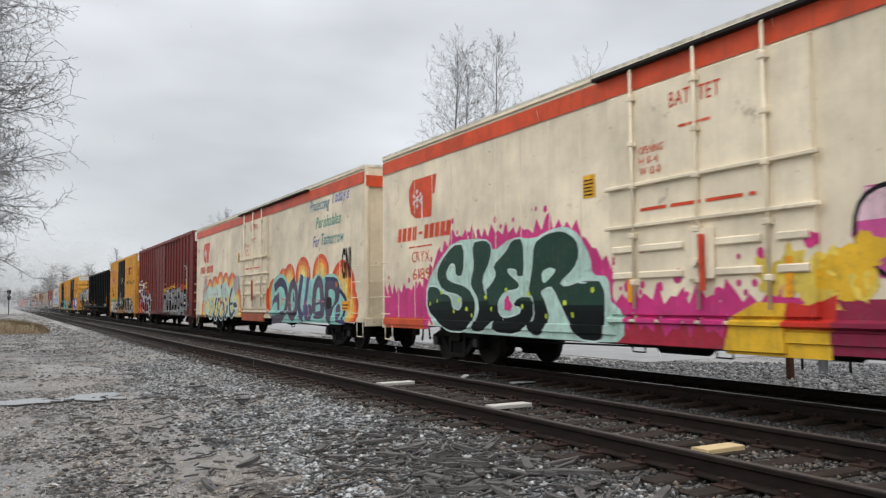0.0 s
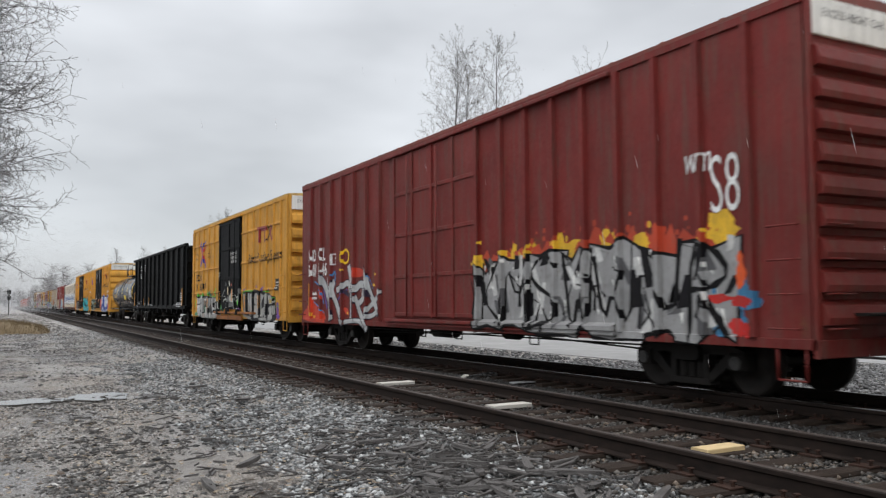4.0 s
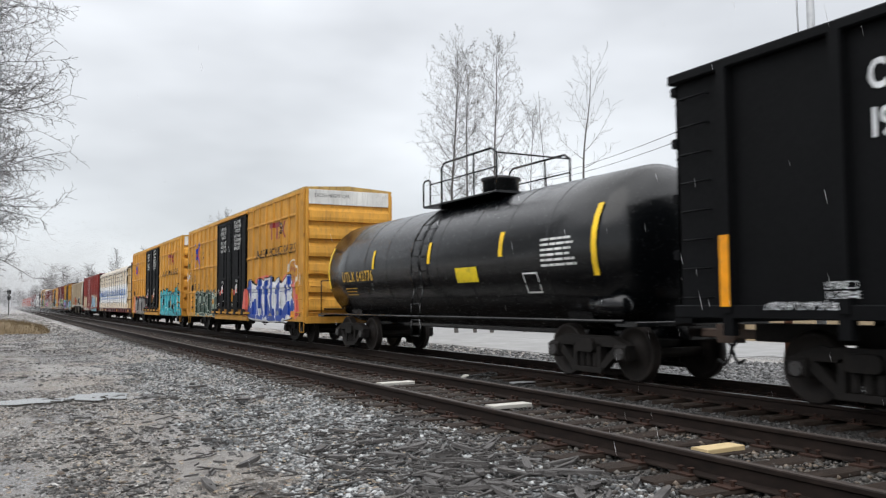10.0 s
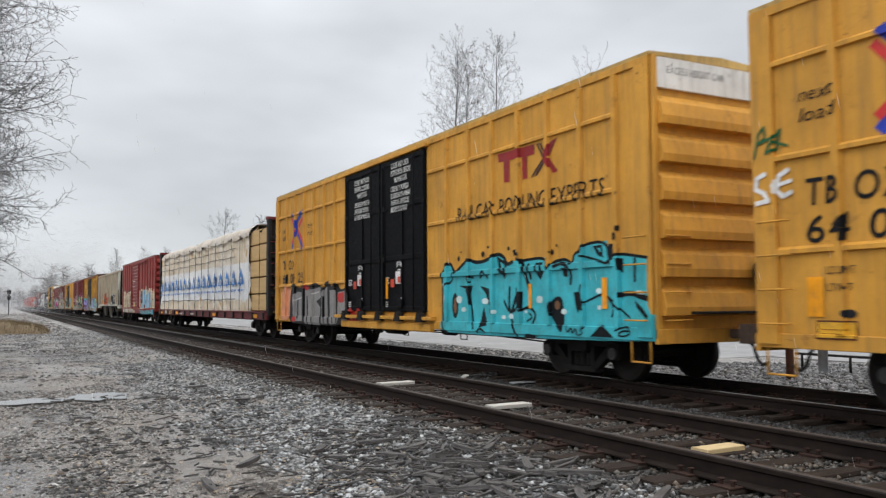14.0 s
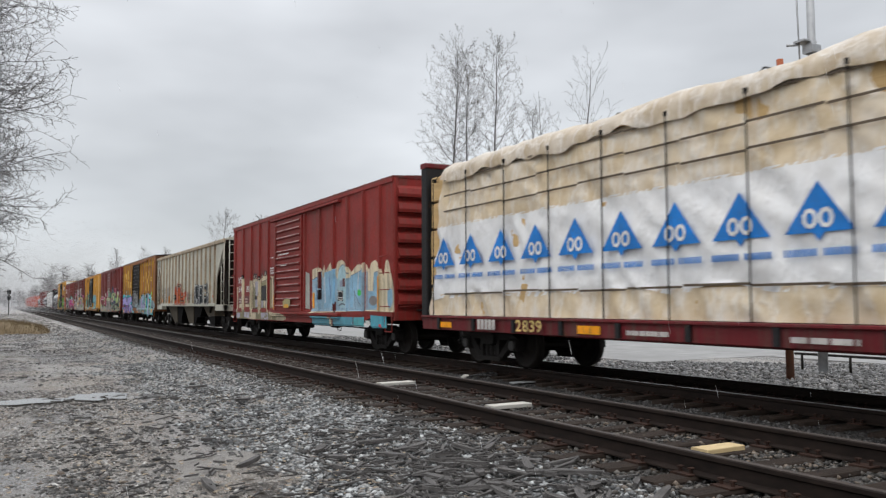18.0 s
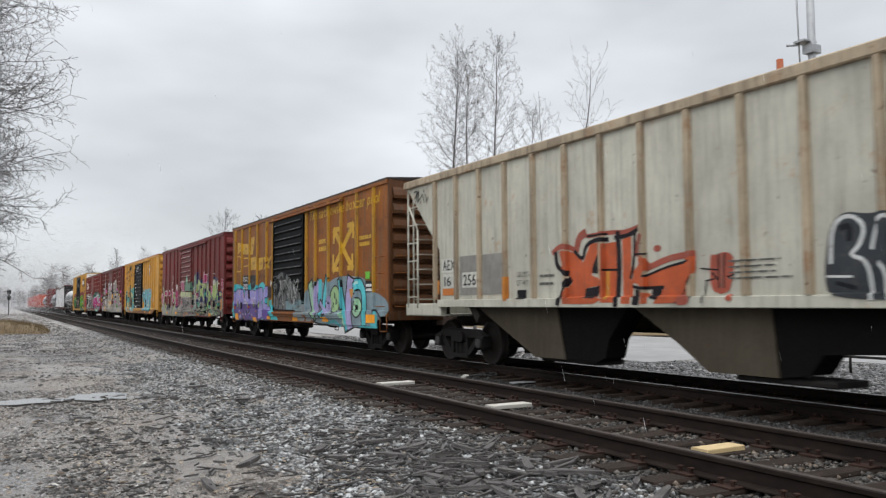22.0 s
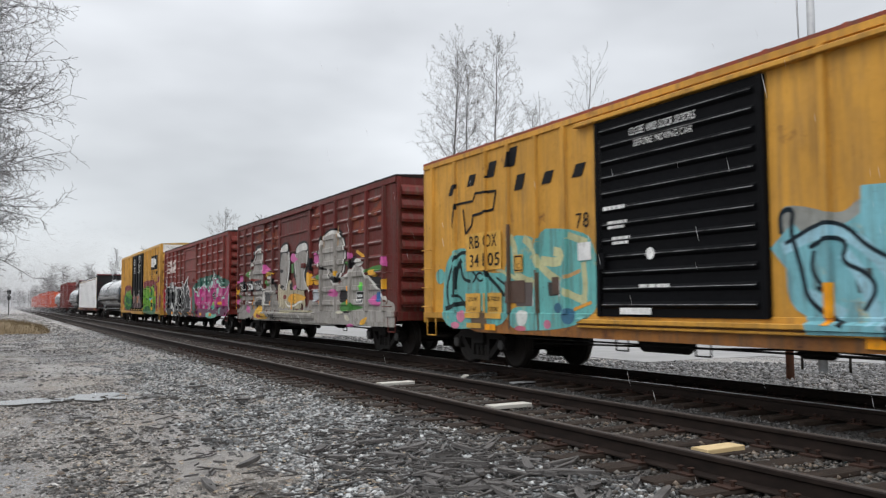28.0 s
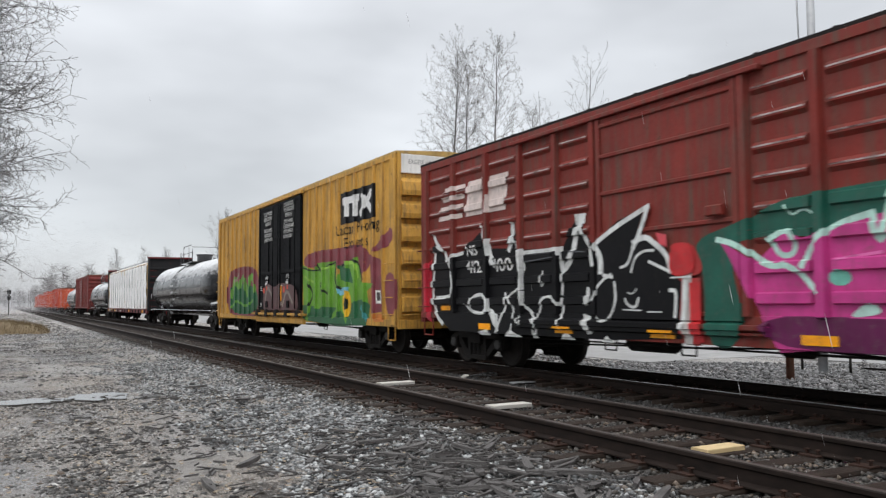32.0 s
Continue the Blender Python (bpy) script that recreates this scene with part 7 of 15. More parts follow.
        sprayed(car, [(rgb(186, 188, 180), 0, [(7.95, 1.68),(8.25, 1.75),(8.32, 1.9),(8.52, 1.96),(8.55, 1.8),(8.41, 1.6),(8.57, 1.53),(8.73, 1.61),(8.85, 1.63),(8.95, 1.47),(8.8, 1.49),(8.72, 1.38),(7.94, 1.39)]),
            (rgb(104, 106, 106), -1, [(7.37, 1.35),(8.7, 1.37),(8.71, 1.22),(7.37, 1.19)]),
            (rgb(186, 188, 180), 0.021, [(7.26, 1.17),(8.19, 1.22)]),
            (rgb(186, 188, 180), 0, [(8.64, 1.33),(8.76, 1.36),(8.91, 1.19),(8.78, 1.09),(8.66, 1.13)]),
            (rgb(26, 26, 30), 0.034, [(8.6, 1.45),(8.76, 1.53),(8.89, 1.44)]),
            (rgb(104, 106, 106), -2, [(7.38, 2.16),(0.08, 0.09)])], '', base)
        sprayed(car, [(rgb(26, 26, 30), -2, [(7.38, 2.16),(0.05, 0.06)])], '', base)
        sprayed(car, [(rgb(186, 188, 180), 0.057, [(9.07, 1.68),(9.21, 1.55),(9.39, 1.64),(9.41, 1.51),(9.17, 1.43)]),
            (rgb(104, 106, 106), 0.154, [(9.5, 1.88),(9.48, 1.47)]),
            (rgb(104, 200, 60), -2, [(9.37, 1.38),(0.1, 0.12)]),
            (rgb(110, 70, 130), -2, [(9.5, 1.1),(0.09, 0.07)]),
            (rgb(186, 188, 180), 0.063, [(9.12, 1.12),(9.32, 1.12)]),
            (rgb(186, 188, 180), 0.021, [(8.43, 1.74),(8.77, 1.75)]),
            (rgb(186, 188, 180), 0.035, [(8.46, 1.66),(8.96, 1.69)]),
            (rgb(228, 100, 70), -1, [(8.25, 2.19),(8.37, 2.17),(8.36, 2.06),(8.24, 2.07)])], '', base)
        yellow_marks(car, [(0.84, 1.14, 0.24, 0.46), (3.52, 1.12, 0.14, 0.48), (8.36, 1.46, 0.11, 0.47), (6.24, 1.47, 0.12, 0.43), (10.1, 1.15, 0.1, 0.5), (12.3, 1.15, 0.1, 0.5)])
    elif kind == "BLUE":
        painted(car, "lettering", [(rgb(60, 50, 40), 4, lettering("LD LMT", 0.98, 1.62, 0.09, 0.38) + lettering("LT WT", 0.98, 1.42, 0.09, 0.34)), (rgb(40, 42, 48), 5, ellipse(1.27, 1.16, 0.09, 0.05, 12))])
        painted(car, "notice", [(rgb(92, 44, 24), 4, [quad(0.83, 1.36, 0.86, 1.08)]), (rgb(222, 168, 48), 6, [quad(0.85, 1.34, 0.88, 1.06)]), (rgb(150, 96, 30), 8, bars(0.89, 1.3, 0.92, 1.02, 2, 4, 0.2))], "yellow notice with a dark frame")
        yellow_marks(car, [(0.72, 1.12, 0.22, 0.47)])
        base = sprayed(car, [(rgb(222, 112, 100), 0, [(11.28, 1.13),(11.55, 1.92),(11.87, 1.9),(11.9, 0.71),(11.27, 0.7)]),
            (rgb(222, 112, 100), 0, [(17.53, 2.2),(17.85, 1.95),(17.99, 1.69),(18.19, 1.26),(18.23, 0.92),(17.74, 0.75),(17.61, 1.17),(17.62, 1.48),(17.52, 1.79)]),
            (rgb(222, 112, 100), 0, [(12.73, 2.26),(14.75, 2.39),(14.85, 2.23),(13.13, 2.03)]),
            (rgb(222, 112, 100), 0, [(16.37, 2.19),(16.83, 2.37),(16.85, 2.25),(16.32, 2.02)])], 'royal blue graffiti letters outlined in white and black')
        sprayed(car, [(rgb(18, 20, 28), 0, [(11.81, 2.28),(12.62, 2.28),(12.73, 2.13),(13.13, 2.04),(13.17, 2.27),(13.86, 2.28),(14.08, 2.18),(14.12, 2.28),(14.75, 2.29),(14.85, 2.34),(15.37, 2.35),(15.4, 2.09),(15.75, 2.25),(16.26, 2.28),(16.28, 2.02),(16.81, 2.3),(17.38, 2.34),(17.41, 2.14),(17.53, 2.06),(17.52, 1.75),(17.42, 1.59),(17.62, 1.48),(17.8, 1.21),(17.66, 1.08),(17.8, 0.82),(15.91, 0.63),(12.94, 0.56),(11.78, 0.71),(11.76, 1.13),(12.06, 1.39),(11.86, 1.78)])], '', base)
        sprayed(car, [(rgb(226, 228, 230), 0, [(11.91, 2.23),(12.57, 2.23),(12.66, 2.07),(13.19, 1.98),(13.23, 2.22),(13.83, 2.23),(14.02, 2.14),(14.18, 2.24),(14.78, 2.25),(14.9, 2.3),(15.32, 2.31),(15.35, 2.04),(15.77, 2.21),(16.21, 2.25),(16.23, 1.97),(16.84, 2.26),(17.35, 2.3),(17.36, 2.11),(17.48, 2.03),(17.47, 1.76),(17.37, 1.58),(17.59, 1.45),(17.75, 1.21),(17.62, 1.08),(17.74, 0.86),(15.91, 0.67),(12.94, 0.61),(11.88, 0.76),(11.86, 1.1),(12.16, 1.39),(11.95, 1.77)])], '', base)
        sprayed(car, [(rgb(24, 70, 164), -1, [(11.93, 2.21),(12.55, 2.23),(12.61, 1.75),(12.4, 1.73),(12.2, 1.13),(12.44, 1.25),(12.6, 1.25),(12.72, 1.5),(13.07, 1.51),(13.12, 1.14),(13.07, 0.75),(11.86, 0.8),(11.89, 1.12),(12.23, 1.39),(12.12, 1.74),(11.92, 1.77)])], '', base)
        sprayed(car, [(rgb(24, 70, 164), -1, [(13.23, 2.2),(13.81, 2.22),(13.88, 1.72),(13.77, 1.61),(13.77, 1.37),(14.1, 0.86),(13.97, 0.72),(13.14, 0.76),(13.25, 1.26),(13.35, 1.69),(13.18, 1.74)]),
            (rgb(226, 228, 230), -1, [(13.5, 1.15),(13.74, 1.14),(13.76, 1.04),(13.62, 0.85),(13.51, 0.85)])], '', base)
        sprayed(car, [(rgb(24, 70, 164), -1, [(14.08, 2.11),(14.67, 2.2),(14.64, 1.67),(14.49, 1.61),(14.85, 1.1),(14.72, 0.69),(14.61, 0.69),(14.51, 0.87),(14.1, 0.77),(14.32, 1.37),(14.33, 1.66),(14.01, 1.69)]),
            (rgb(24, 70, 164), -1, [(14.9, 2.28),(15.32, 2.29),(15.34, 1.68),(15.22, 1.57),(15.21, 1.42),(15.63, 0.72),(14.74, 0.69),(14.83, 1.04),(14.9, 1.15),(14.78, 1.58),(14.9, 1.66)])], '', base)
        sprayed(car, [(rgb(24, 70, 164), -1, [(15.77, 2.02),(16.21, 2.18),(16.26, 1.85),(16.09, 1.65),(15.97, 1.46),(15.97, 1.16),(16.32, 1.16),(16.63, 0.88),(16.21, 0.69),(15.66, 0.73),(15.58, 1.1),(15.71, 1.41),(15.67, 1.64),(15.48, 1.67),(15.53, 1.83),(15.77, 1.84)])], '', base)
        sprayed(car, [(rgb(24, 70, 164), -1, [(16.69, 1.88),(16.83, 2.06),(16.97, 2.23),(17.33, 2.28),(17.35, 1.8),(17.12, 1.76),(16.83, 1.63),(17.11, 1.53),(17.04, 1.35),(17.35, 1.48),(17.54, 1.45),(17.73, 1.2),(17.61, 1.1),(17.7, 0.87),(17.27, 0.89),(17.09, 0.98),(16.89, 0.93),(16.76, 0.78),(16.49, 0.86),(16.39, 1.06),(16.49, 1.16),(16.78, 1.35),(16.73, 1.61),(16.62, 1.69)]),
            (rgb(226, 228, 230), -1, [(17.14, 1.99),(17.19, 1.81),(16.9, 1.8),(17.02, 1.95)]),
            (rgb(226, 228, 230), -1, [(17.25, 1.6),(17.35, 1.48),(17.26, 1.17),(17.19, 1.35)]),
            (rgb(22, 54, 140), 0.017, [(11.92, 1.77),(14.73, 1.72),(16.24, 1.75),(17.42, 1.74)])], '', base)
        sprayed(car, [(rgb(170, 150, 110), -1, [(14.76, 0.98),(15.23, 0.96),(15.23, 0.89),(14.76, 0.89)]),
            (rgb(120, 130, 140), 0, [(15.7, 1.08),(15.94, 1.07),(15.94, 0.9),(15.69, 0.9)])], '', base)
        sprayed(car, [(rgb(232, 224, 210), 0.046, [(17.15, 2.4),(17.18, 2.69),(17.46, 2.78),(17.81, 2.76),(17.98, 2.59),(18.08, 2.45),(18.03, 2.07),(17.89, 1.94)]),
            (rgb(150, 44, 38), 0.029, [(17.55, 2.66),(17.66, 2.7),(17.81, 2.64),(17.69, 2.59),(17.55, 2.66)]),
            (rgb(150, 44, 38), 0.035, [(17.27, 2.39),(17.39, 2.63),(17.43, 2.42)]),
            (rgb(150, 44, 38), 0.035, [(17.45, 2.42),(17.51, 2.58),(17.57, 2.4),(17.64, 2.55),(17.73, 2.38)]),
            (rgb(150, 44, 38), 0.03, [(17.83, 2.34),(18.02, 2.42),(17.88, 2.49)]),
            (rgb(150, 44, 38), 0.03, [(17.49, 2.28),(17.68, 2.14),(17.66, 2.29),(17.85, 2.04)])], '', base)
        mass(car, 5, 1.95, 6.7, 0.75, 1.92, rgb(24, 56, 42), rgb(190, 204, 190), 33, 0.032, (rgb(24, 58, 42),), (rgb(14, 34, 26),), rgb(206, 216, 204), -0.03, "dark green graffiti letters with white lines", "KESLO")
        painted(car, "tag", [(rgb(236, 230, 220), 6, stroke([(18.2, 1.9), (18.3, 2.3), (18.35, 1.95), (18.45, 2.25), (18.5, 1.8)], 0.02) + stroke([(18.15, 2.05), (18.55, 2.15)], 0.02)), (rgb(70, 30, 30), 6, lettering("STRAD", 18.0, 0.9, 0.14, 0.6, 0.2))], "small chalk tag")
        painted(car, "notice", [(AMBER, 8, [quad(17.36, 17.9, 0.86, 1.07)])], "yellow notice")
        painted(car, "tag", [(rgb(20, 90, 50), 5, stroke([(0.04, 3.12), (0.12, 3.42), (0.2, 3.5), (0.22, 3.36), (0.12, 3.3), (0.3, 3.34), (0.4, 3.44), (0.34, 3.2), (0.22, 3.16), (0.3, 3.3), (0.5, 3.22)], 0.035)), (WHITE, 6, stroke([(0.2, 2.9), (0.08, 2.86), (0.06, 2.72), (0.18, 2.66), (0.24, 2.56), (0.06, 2.54)], 0.06) + stroke([(0.5, 2.92), (0.36, 2.86), (0.32, 2.68), (0.42, 2.6), (0.54, 2.64)], 0.06) + stroke([(0.3, 2.74), (0.54, 2.78)], 0.05))], "green and white graffiti tags")
    elif kind == "TEAL":
        base = sprayed(car, [(rgb(62, 182, 194), -1, [(12.41, 1.76),(12.42, 1.96),(12.6, 2.13),(12.81, 2.16),(12.93, 2.01),(13.01, 1.94),(13.23, 2.06),(13.57, 2.22),(13.82, 2.13),(14.16, 2.13),(14.49, 2.2),(14.7, 2.26),(14.95, 2.2),(15.06, 2.02),(15.24, 2.08),(15.46, 2.12),(15.61, 2.08),(15.7, 2.09),(16.35, 2.11),(16.39, 1.86),(16.53, 2),(16.74, 2.04),(16.98, 2.04),(17.1, 1.93),(17.16, 2.14),(17.37, 2.15),(17.42, 2.27),(18.03, 2.29),(18.06, 1.93),(18.16, 2.03),(18.34, 2.06),(18.63, 2.02),(19, 1.97),(19, 1.26),(19.09, 1.1),(19.1, 0.73),(18.39, 0.7),(16.36, 0.67),(13.91, 0.67),(12.53, 0.68),(12.37, 0.77),(12.46, 1.64)])], 'turquoise graffiti letters with black outlines and wedges')
        sprayed(car, [(TAR, 0.072, [(12.41, 1.76),(12.42, 1.96),(12.6, 2.13),(12.81, 2.16),(12.93, 2.01),(13.01, 1.94),(13.23, 2.06),(13.57, 2.22),(13.82, 2.13),(14.16, 2.13),(14.49, 2.2),(14.7, 2.26),(14.95, 2.2),(15.06, 2.02),(15.24, 2.08)])], '', base)
        sprayed(car, [(TAR, 0.054, [(15.46, 2.12),(15.61, 2.08),(15.7, 2.09),(16.35, 2.11),(16.39, 1.86),(16.53, 2),(16.74, 2.04),(16.98, 2.04),(17.1, 1.93),(17.16, 2.14),(17.37, 2.15)]),
            (TAR, 0.048, [(17.37, 2.15),(17.42, 2.27),(18.03, 2.29),(18.06, 1.93),(18.16, 2.03),(18.34, 2.06),(18.63, 2.02),(19, 1.97)]),
            (TAR, 0.053, [(12.54, 1.7),(12.85, 1.75),(12.93, 1.92)]),
            (TAR, 0.063, [(12.44, 1.66),(12.43, 0.75),(12.63, 0.66)])], '', base)
        sprayed(car, [(TAR, -2, [(13, 1.25),(0.14, 0.27)]),
            (rgb(120, 84, 56), -2, [(13, 1.25),(0.07, 0.17)]),
            (TAR, -1, [(13.15, 1.67),(13.77, 1.66),(13.62, 1.43),(13.53, 1.58)]),
            (TAR, 0.069, [(13.63, 1.54),(13.71, 1.21),(13.78, 0.8)]),
            (TAR, -1, [(14.04, 1.65),(14.39, 1.59),(14.55, 1.07),(14.38, 1.26),(14.26, 1.49)]),
            (TAR, -1, [(14.19, 1.24),(14.02, 0.81),(14.33, 0.86)]),
            (TAR, 0.053, [(14.06, 1.81),(14.2, 1.97),(14.33, 1.8)]),
            (TAR, 0.048, [(13.77, 1.82),(13.54, 1.87),(13.65, 1.73)])], '', base)
        sprayed(car, [(TAR, -1, [(14.7, 2.21),(15.04, 2.08),(15.06, 1.89),(14.98, 1.76),(14.78, 1.94)]),
            (rgb(62, 182, 194), -1, [(14.82, 2.1),(14.96, 2.04),(14.96, 1.91),(14.86, 1.98)])], '', base)
        sprayed(car, [(TAR, 0.066, [(15.15, 1.59),(15.11, 1.26),(15.22, 0.94),(15.4, 0.61)]),
            (TAR, 0.073, [(15.45, 1.56),(15.33, 1.37),(15.24, 1.18)]),
            (TAR, -1, [(15.42, 1.52),(15.6, 1.51),(15.57, 1.2),(15.36, 1.2)]),
            (TAR, 0.061, [(14.95, 1.33),(15.16, 1.09),(15.5, 1.26)]),
            (TAR, 0.103, [(15.59, 2.06),(15.7, 1.8),(15.82, 1.55)]),
            (TAR, 0.074, [(15.79, 1.99),(15.86, 1.76)]),
            (TAR, -1, [(16.01, 2.02),(16.23, 2.03),(16.27, 1.85),(16.18, 1.71),(16.04, 1.83)]),
            (rgb(62, 182, 194), -1, [(16.08, 1.97),(16.17, 1.97),(16.19, 1.85),(16.12, 1.85)])], '', base)
        sprayed(car, [(TAR, 0.054, [(15.51, 1.16),(15.81, 1.24),(16.03, 1.1),(15.91, 0.94)]),
            (TAR, 0.035, [(15.81, 1.11),(15.92, 1.04),(15.73, 0.97)])], '', base)
        sprayed(car, [(TAR, 0, [(16.41, 1.26),(16.6, 1.41),(16.8, 1.41),(16.86, 1.21),(16.87, 1.02),(16.82, 0.76),(16.64, 0.91),(16.48, 1.07)]),
            (rgb(120, 84, 56), -2, [(16.67, 1.26),(0.08, 0.08)]),
            (TAR, 0.064, [(16.63, 1.93),(16.83, 1.99),(17.02, 1.93),(17.08, 1.78),(17.06, 1.63)]),
            (TAR, -1, [(16.83, 1.9),(16.98, 1.9),(16.99, 1.74),(16.87, 1.75)]),
            (TAR, -1, [(17.14, 1.47),(17.38, 1.5),(17.44, 1.26),(17.28, 1.07),(17.19, 1.24)]),
            (TAR, 0.044, [(17.4, 1.58),(17.35, 1.45),(17.41, 1.19)])], '', base)
        sprayed(car, [(TAR, 0.035, [(17.38, 1.29),(17.65, 1.37),(17.88, 1.44),(18.07, 1.38),(18.34, 1.19),(18.54, 1.07)]),
            (TAR, -1, [(17.67, 2.22),(17.9, 2.23),(17.93, 2.02),(17.78, 2.07),(17.73, 2.14)]),
            (rgb(62, 182, 194), -1, [(17.79, 2.19),(17.86, 2.18),(17.86, 2.1)])], '', base)
        sprayed(car, [(TAR, -1, [(18.06, 2.23),(18.18, 2.23),(18.19, 2.1),(18.14, 1.9),(18.05, 1.93)]),
            (TAR, 0.037, [(17.37, 2.08),(17.75, 2),(18.05, 1.92)]),
            (TAR, -1, [(18.28, 2),(18.42, 1.98),(18.41, 1.75),(18.32, 1.81)]),
            (TAR, -1, [(18.65, 1.99),(18.78, 1.96),(18.74, 1.6),(18.65, 1.61)]),
            (TAR, 0.08, [(18.35, 1.42),(18.58, 1.45),(18.98, 1.36)]),
            (ICE_WHITE, 0, [(18.66, 1.48),(18.91, 1.48),(19.01, 1.43),(18.86, 1.41)]),
            (TAR, 0.072, [(18.71, 1.31),(18.85, 1.21),(18.97, 1.09)])], '', base)
        sprayed(car, [(TAR, -1, [(17.6, 0.75),(17.89, 0.95),(18.19, 0.75)]),
            (TAR, 0, [(15.58, 0.62),(15.73, 0.75),(15.95, 0.73),(16.07, 0.62)])], '', base)
        sprayed(car, [(TAR, 0.036, [(16.95, 0.9),(16.99, 0.78),(17.09, 0.9),(17.12, 0.77),(17.21, 0.89),(17.24, 0.77)]),
            (TAR, 0.025, [(17.43, 0.89),(17.31, 0.85),(17.42, 0.8),(17.3, 0.76)]),
            (TAR, 0.028, [(18.22, 0.86),(18.38, 0.91),(18.51, 0.93),(18.59, 0.83),(18.43, 0.77),(18.27, 0.79),(18.38, 0.86),(18.54, 0.86)]),
            (TAR, 0.036, [(18.05, 1.37),(18.18, 1.22),(18.12, 1.08)]),
            (TAR, 0.046, [(13.93, 0.72),(14.07, 0.81),(14.24, 0.73)]),
            (ICE_WHITE, -2, [(12.56, 1.39),(0.08, 0.12)]),
            (ICE_WHITE, -2, [(13.19, 1.38),(0.13, 0.08)])], '', base)
        sprayed(car, [(ICE_WHITE, -2, [(13.38, 1.17),(0.1, 0.05)]),
            (ICE_WHITE, -2, [(14.25, 1.34),(0.13, 0.06)]),
            (ICE_WHITE, -2, [(16.14, 1.36),(0.1, 0.07)]),
            (ICE_WHITE, -2, [(16.87, 1.15),(0.08, 0.05)]),
            (ICE_WHITE, -2, [(17.81, 1.49),(0.07, 0.05)]),
            (ICE_WHITE, -2, [(17.82, 1.22),(0.05, 0.04)]),
            (ICE_WHITE, -2, [(14.94, 1.03),(0.08, 0.04)]),
            (ICE_WHITE, -2, [(15.2, 1.05),(0.08, 0.05)]),
            (ICE_WHITE, -2, [(14.61, 1.13),(0.07, 0.04)]),
            (ICE_WHITE, -2, [(15.7, 1.14),(0.05, 0.03)])], '', base)
        sprayed(car, [(SOOTY, -2, [(13.18, 2.24),(0.05, 0.06)]),
            (SOOTY, -2, [(13.28, 2.37),(0.04, 0.02)]),
            (SOOTY, -2, [(14.18, 2.28),(0.07, 0.06)]),
            (SOOTY, -2, [(14.38, 2.41),(0.04, 0.03)]),
            (SOOTY, -2, [(15.13, 2.34),(0.04, 0.04)]),
            (SOOTY, -2, [(15.35, 2.28),(0.07, 0.03)]),
            (SOOTY, -2, [(15.34, 2.24),(0.04, 0.05)]),
            (SOOTY, -2, [(15.5, 2.21),(0.03, 0.04)]),
            (SOOTY, -2, [(16.54, 2.19),(0.05, 0.05)]),
            (SOOTY, -2, [(16.68, 2.3),(0.02, 0.03)]),
            (SOOTY, -2, [(18.27, 2.34),(0.04, 0.07)])], '', base)
        sprayed(car, [(SOOTY, -2, [(18.32, 2.46),(0.03, 0.05)])], '', base)
        base = sprayed(car, [(rgb(226, 150, 110), 0, [(0.54, 0.74),(0.61, 1.83),(1.45, 1.94),(1.91, 1.53),(1.69, 0.8)]),
            (rgb(28, 26, 28), 0, [(1.51, 0.67),(1.61, 1.74),(2.06, 2.05),(2.5, 1.78),(2.92, 1.92),(3.7, 1.87),(4.32, 1.99),(4.78, 1.72),(5.29, 2.05),(5.54, 1.76),(5.95, 1.96),(6.24, 1.69),(6.8, 1.78),(7.06, 1.46),(7.01, 0.66),(2.62, 0.53)])], 'grey graffiti letters with red and black edges')
        sprayed(car, [(rgb(142, 140, 138), -1, [(1.76, 1.53),(2.41, 1.72),(2.97, 1.64),(2.9, 0.76),(2.2, 0.75),(1.9, 1)]),
            (rgb(142, 140, 138), -1, [(3.13, 1.76),(3.7, 1.77),(3.74, 0.66),(3.12, 0.62)]),
            (rgb(142, 140, 138), -1, [(3.85, 1.75),(4.57, 1.82),(4.61, 1.5),(4.19, 1.38),(4.56, 1.21),(4.51, 0.66),(3.84, 0.67)]),
            (rgb(142, 140, 138), -1, [(4.71, 1.61),(5.16, 1.83),(5.22, 0.71),(4.69, 0.69)]),
            (rgb(142, 140, 138), -1, [(5.37, 1.71),(5.87, 1.7),(5.93, 0.73),(5.39, 0.69)]),
            (rgb(142, 140, 138), -1, [(6.04, 1.64),(6.8, 1.67),(6.87, 0.76),(6.41, 0.76),(6.28, 1.05),(6, 0.73)])], '', base)
        sprayed(car, [(rgb(196, 44, 40), 0, [(3.52, 1.82),(3.48, 1.76),(3.36, 1.73),(3.22, 1.73),(3.1, 1.77),(3.05, 1.83),(3.1, 1.89),(3.22, 1.92),(3.36, 1.91),(3.48, 1.87)]),
            (rgb(196, 44, 40), 0, [(2.29, 0.81),(2.24, 0.76),(2.12, 0.72),(1.98, 0.72),(1.86, 0.75),(1.81, 0.81),(1.86, 0.86),(1.98, 0.9),(2.13, 0.9),(2.24, 0.87)]),
            (rgb(196, 44, 40), 0, [(5.94, 1.61),(6.71, 1.64),(6.74, 1.37),(6.1, 1.32)]),
            (rgb(28, 26, 28), 0.116, [(2.41, 1.4),(2.4, 0.88)]),
            (rgb(28, 26, 28), 0.108, [(3.34, 1.51),(3.38, 0.71)]),
            (rgb(28, 26, 28), 0.088, [(4.89, 1.49),(4.92, 0.76)])], '', base)
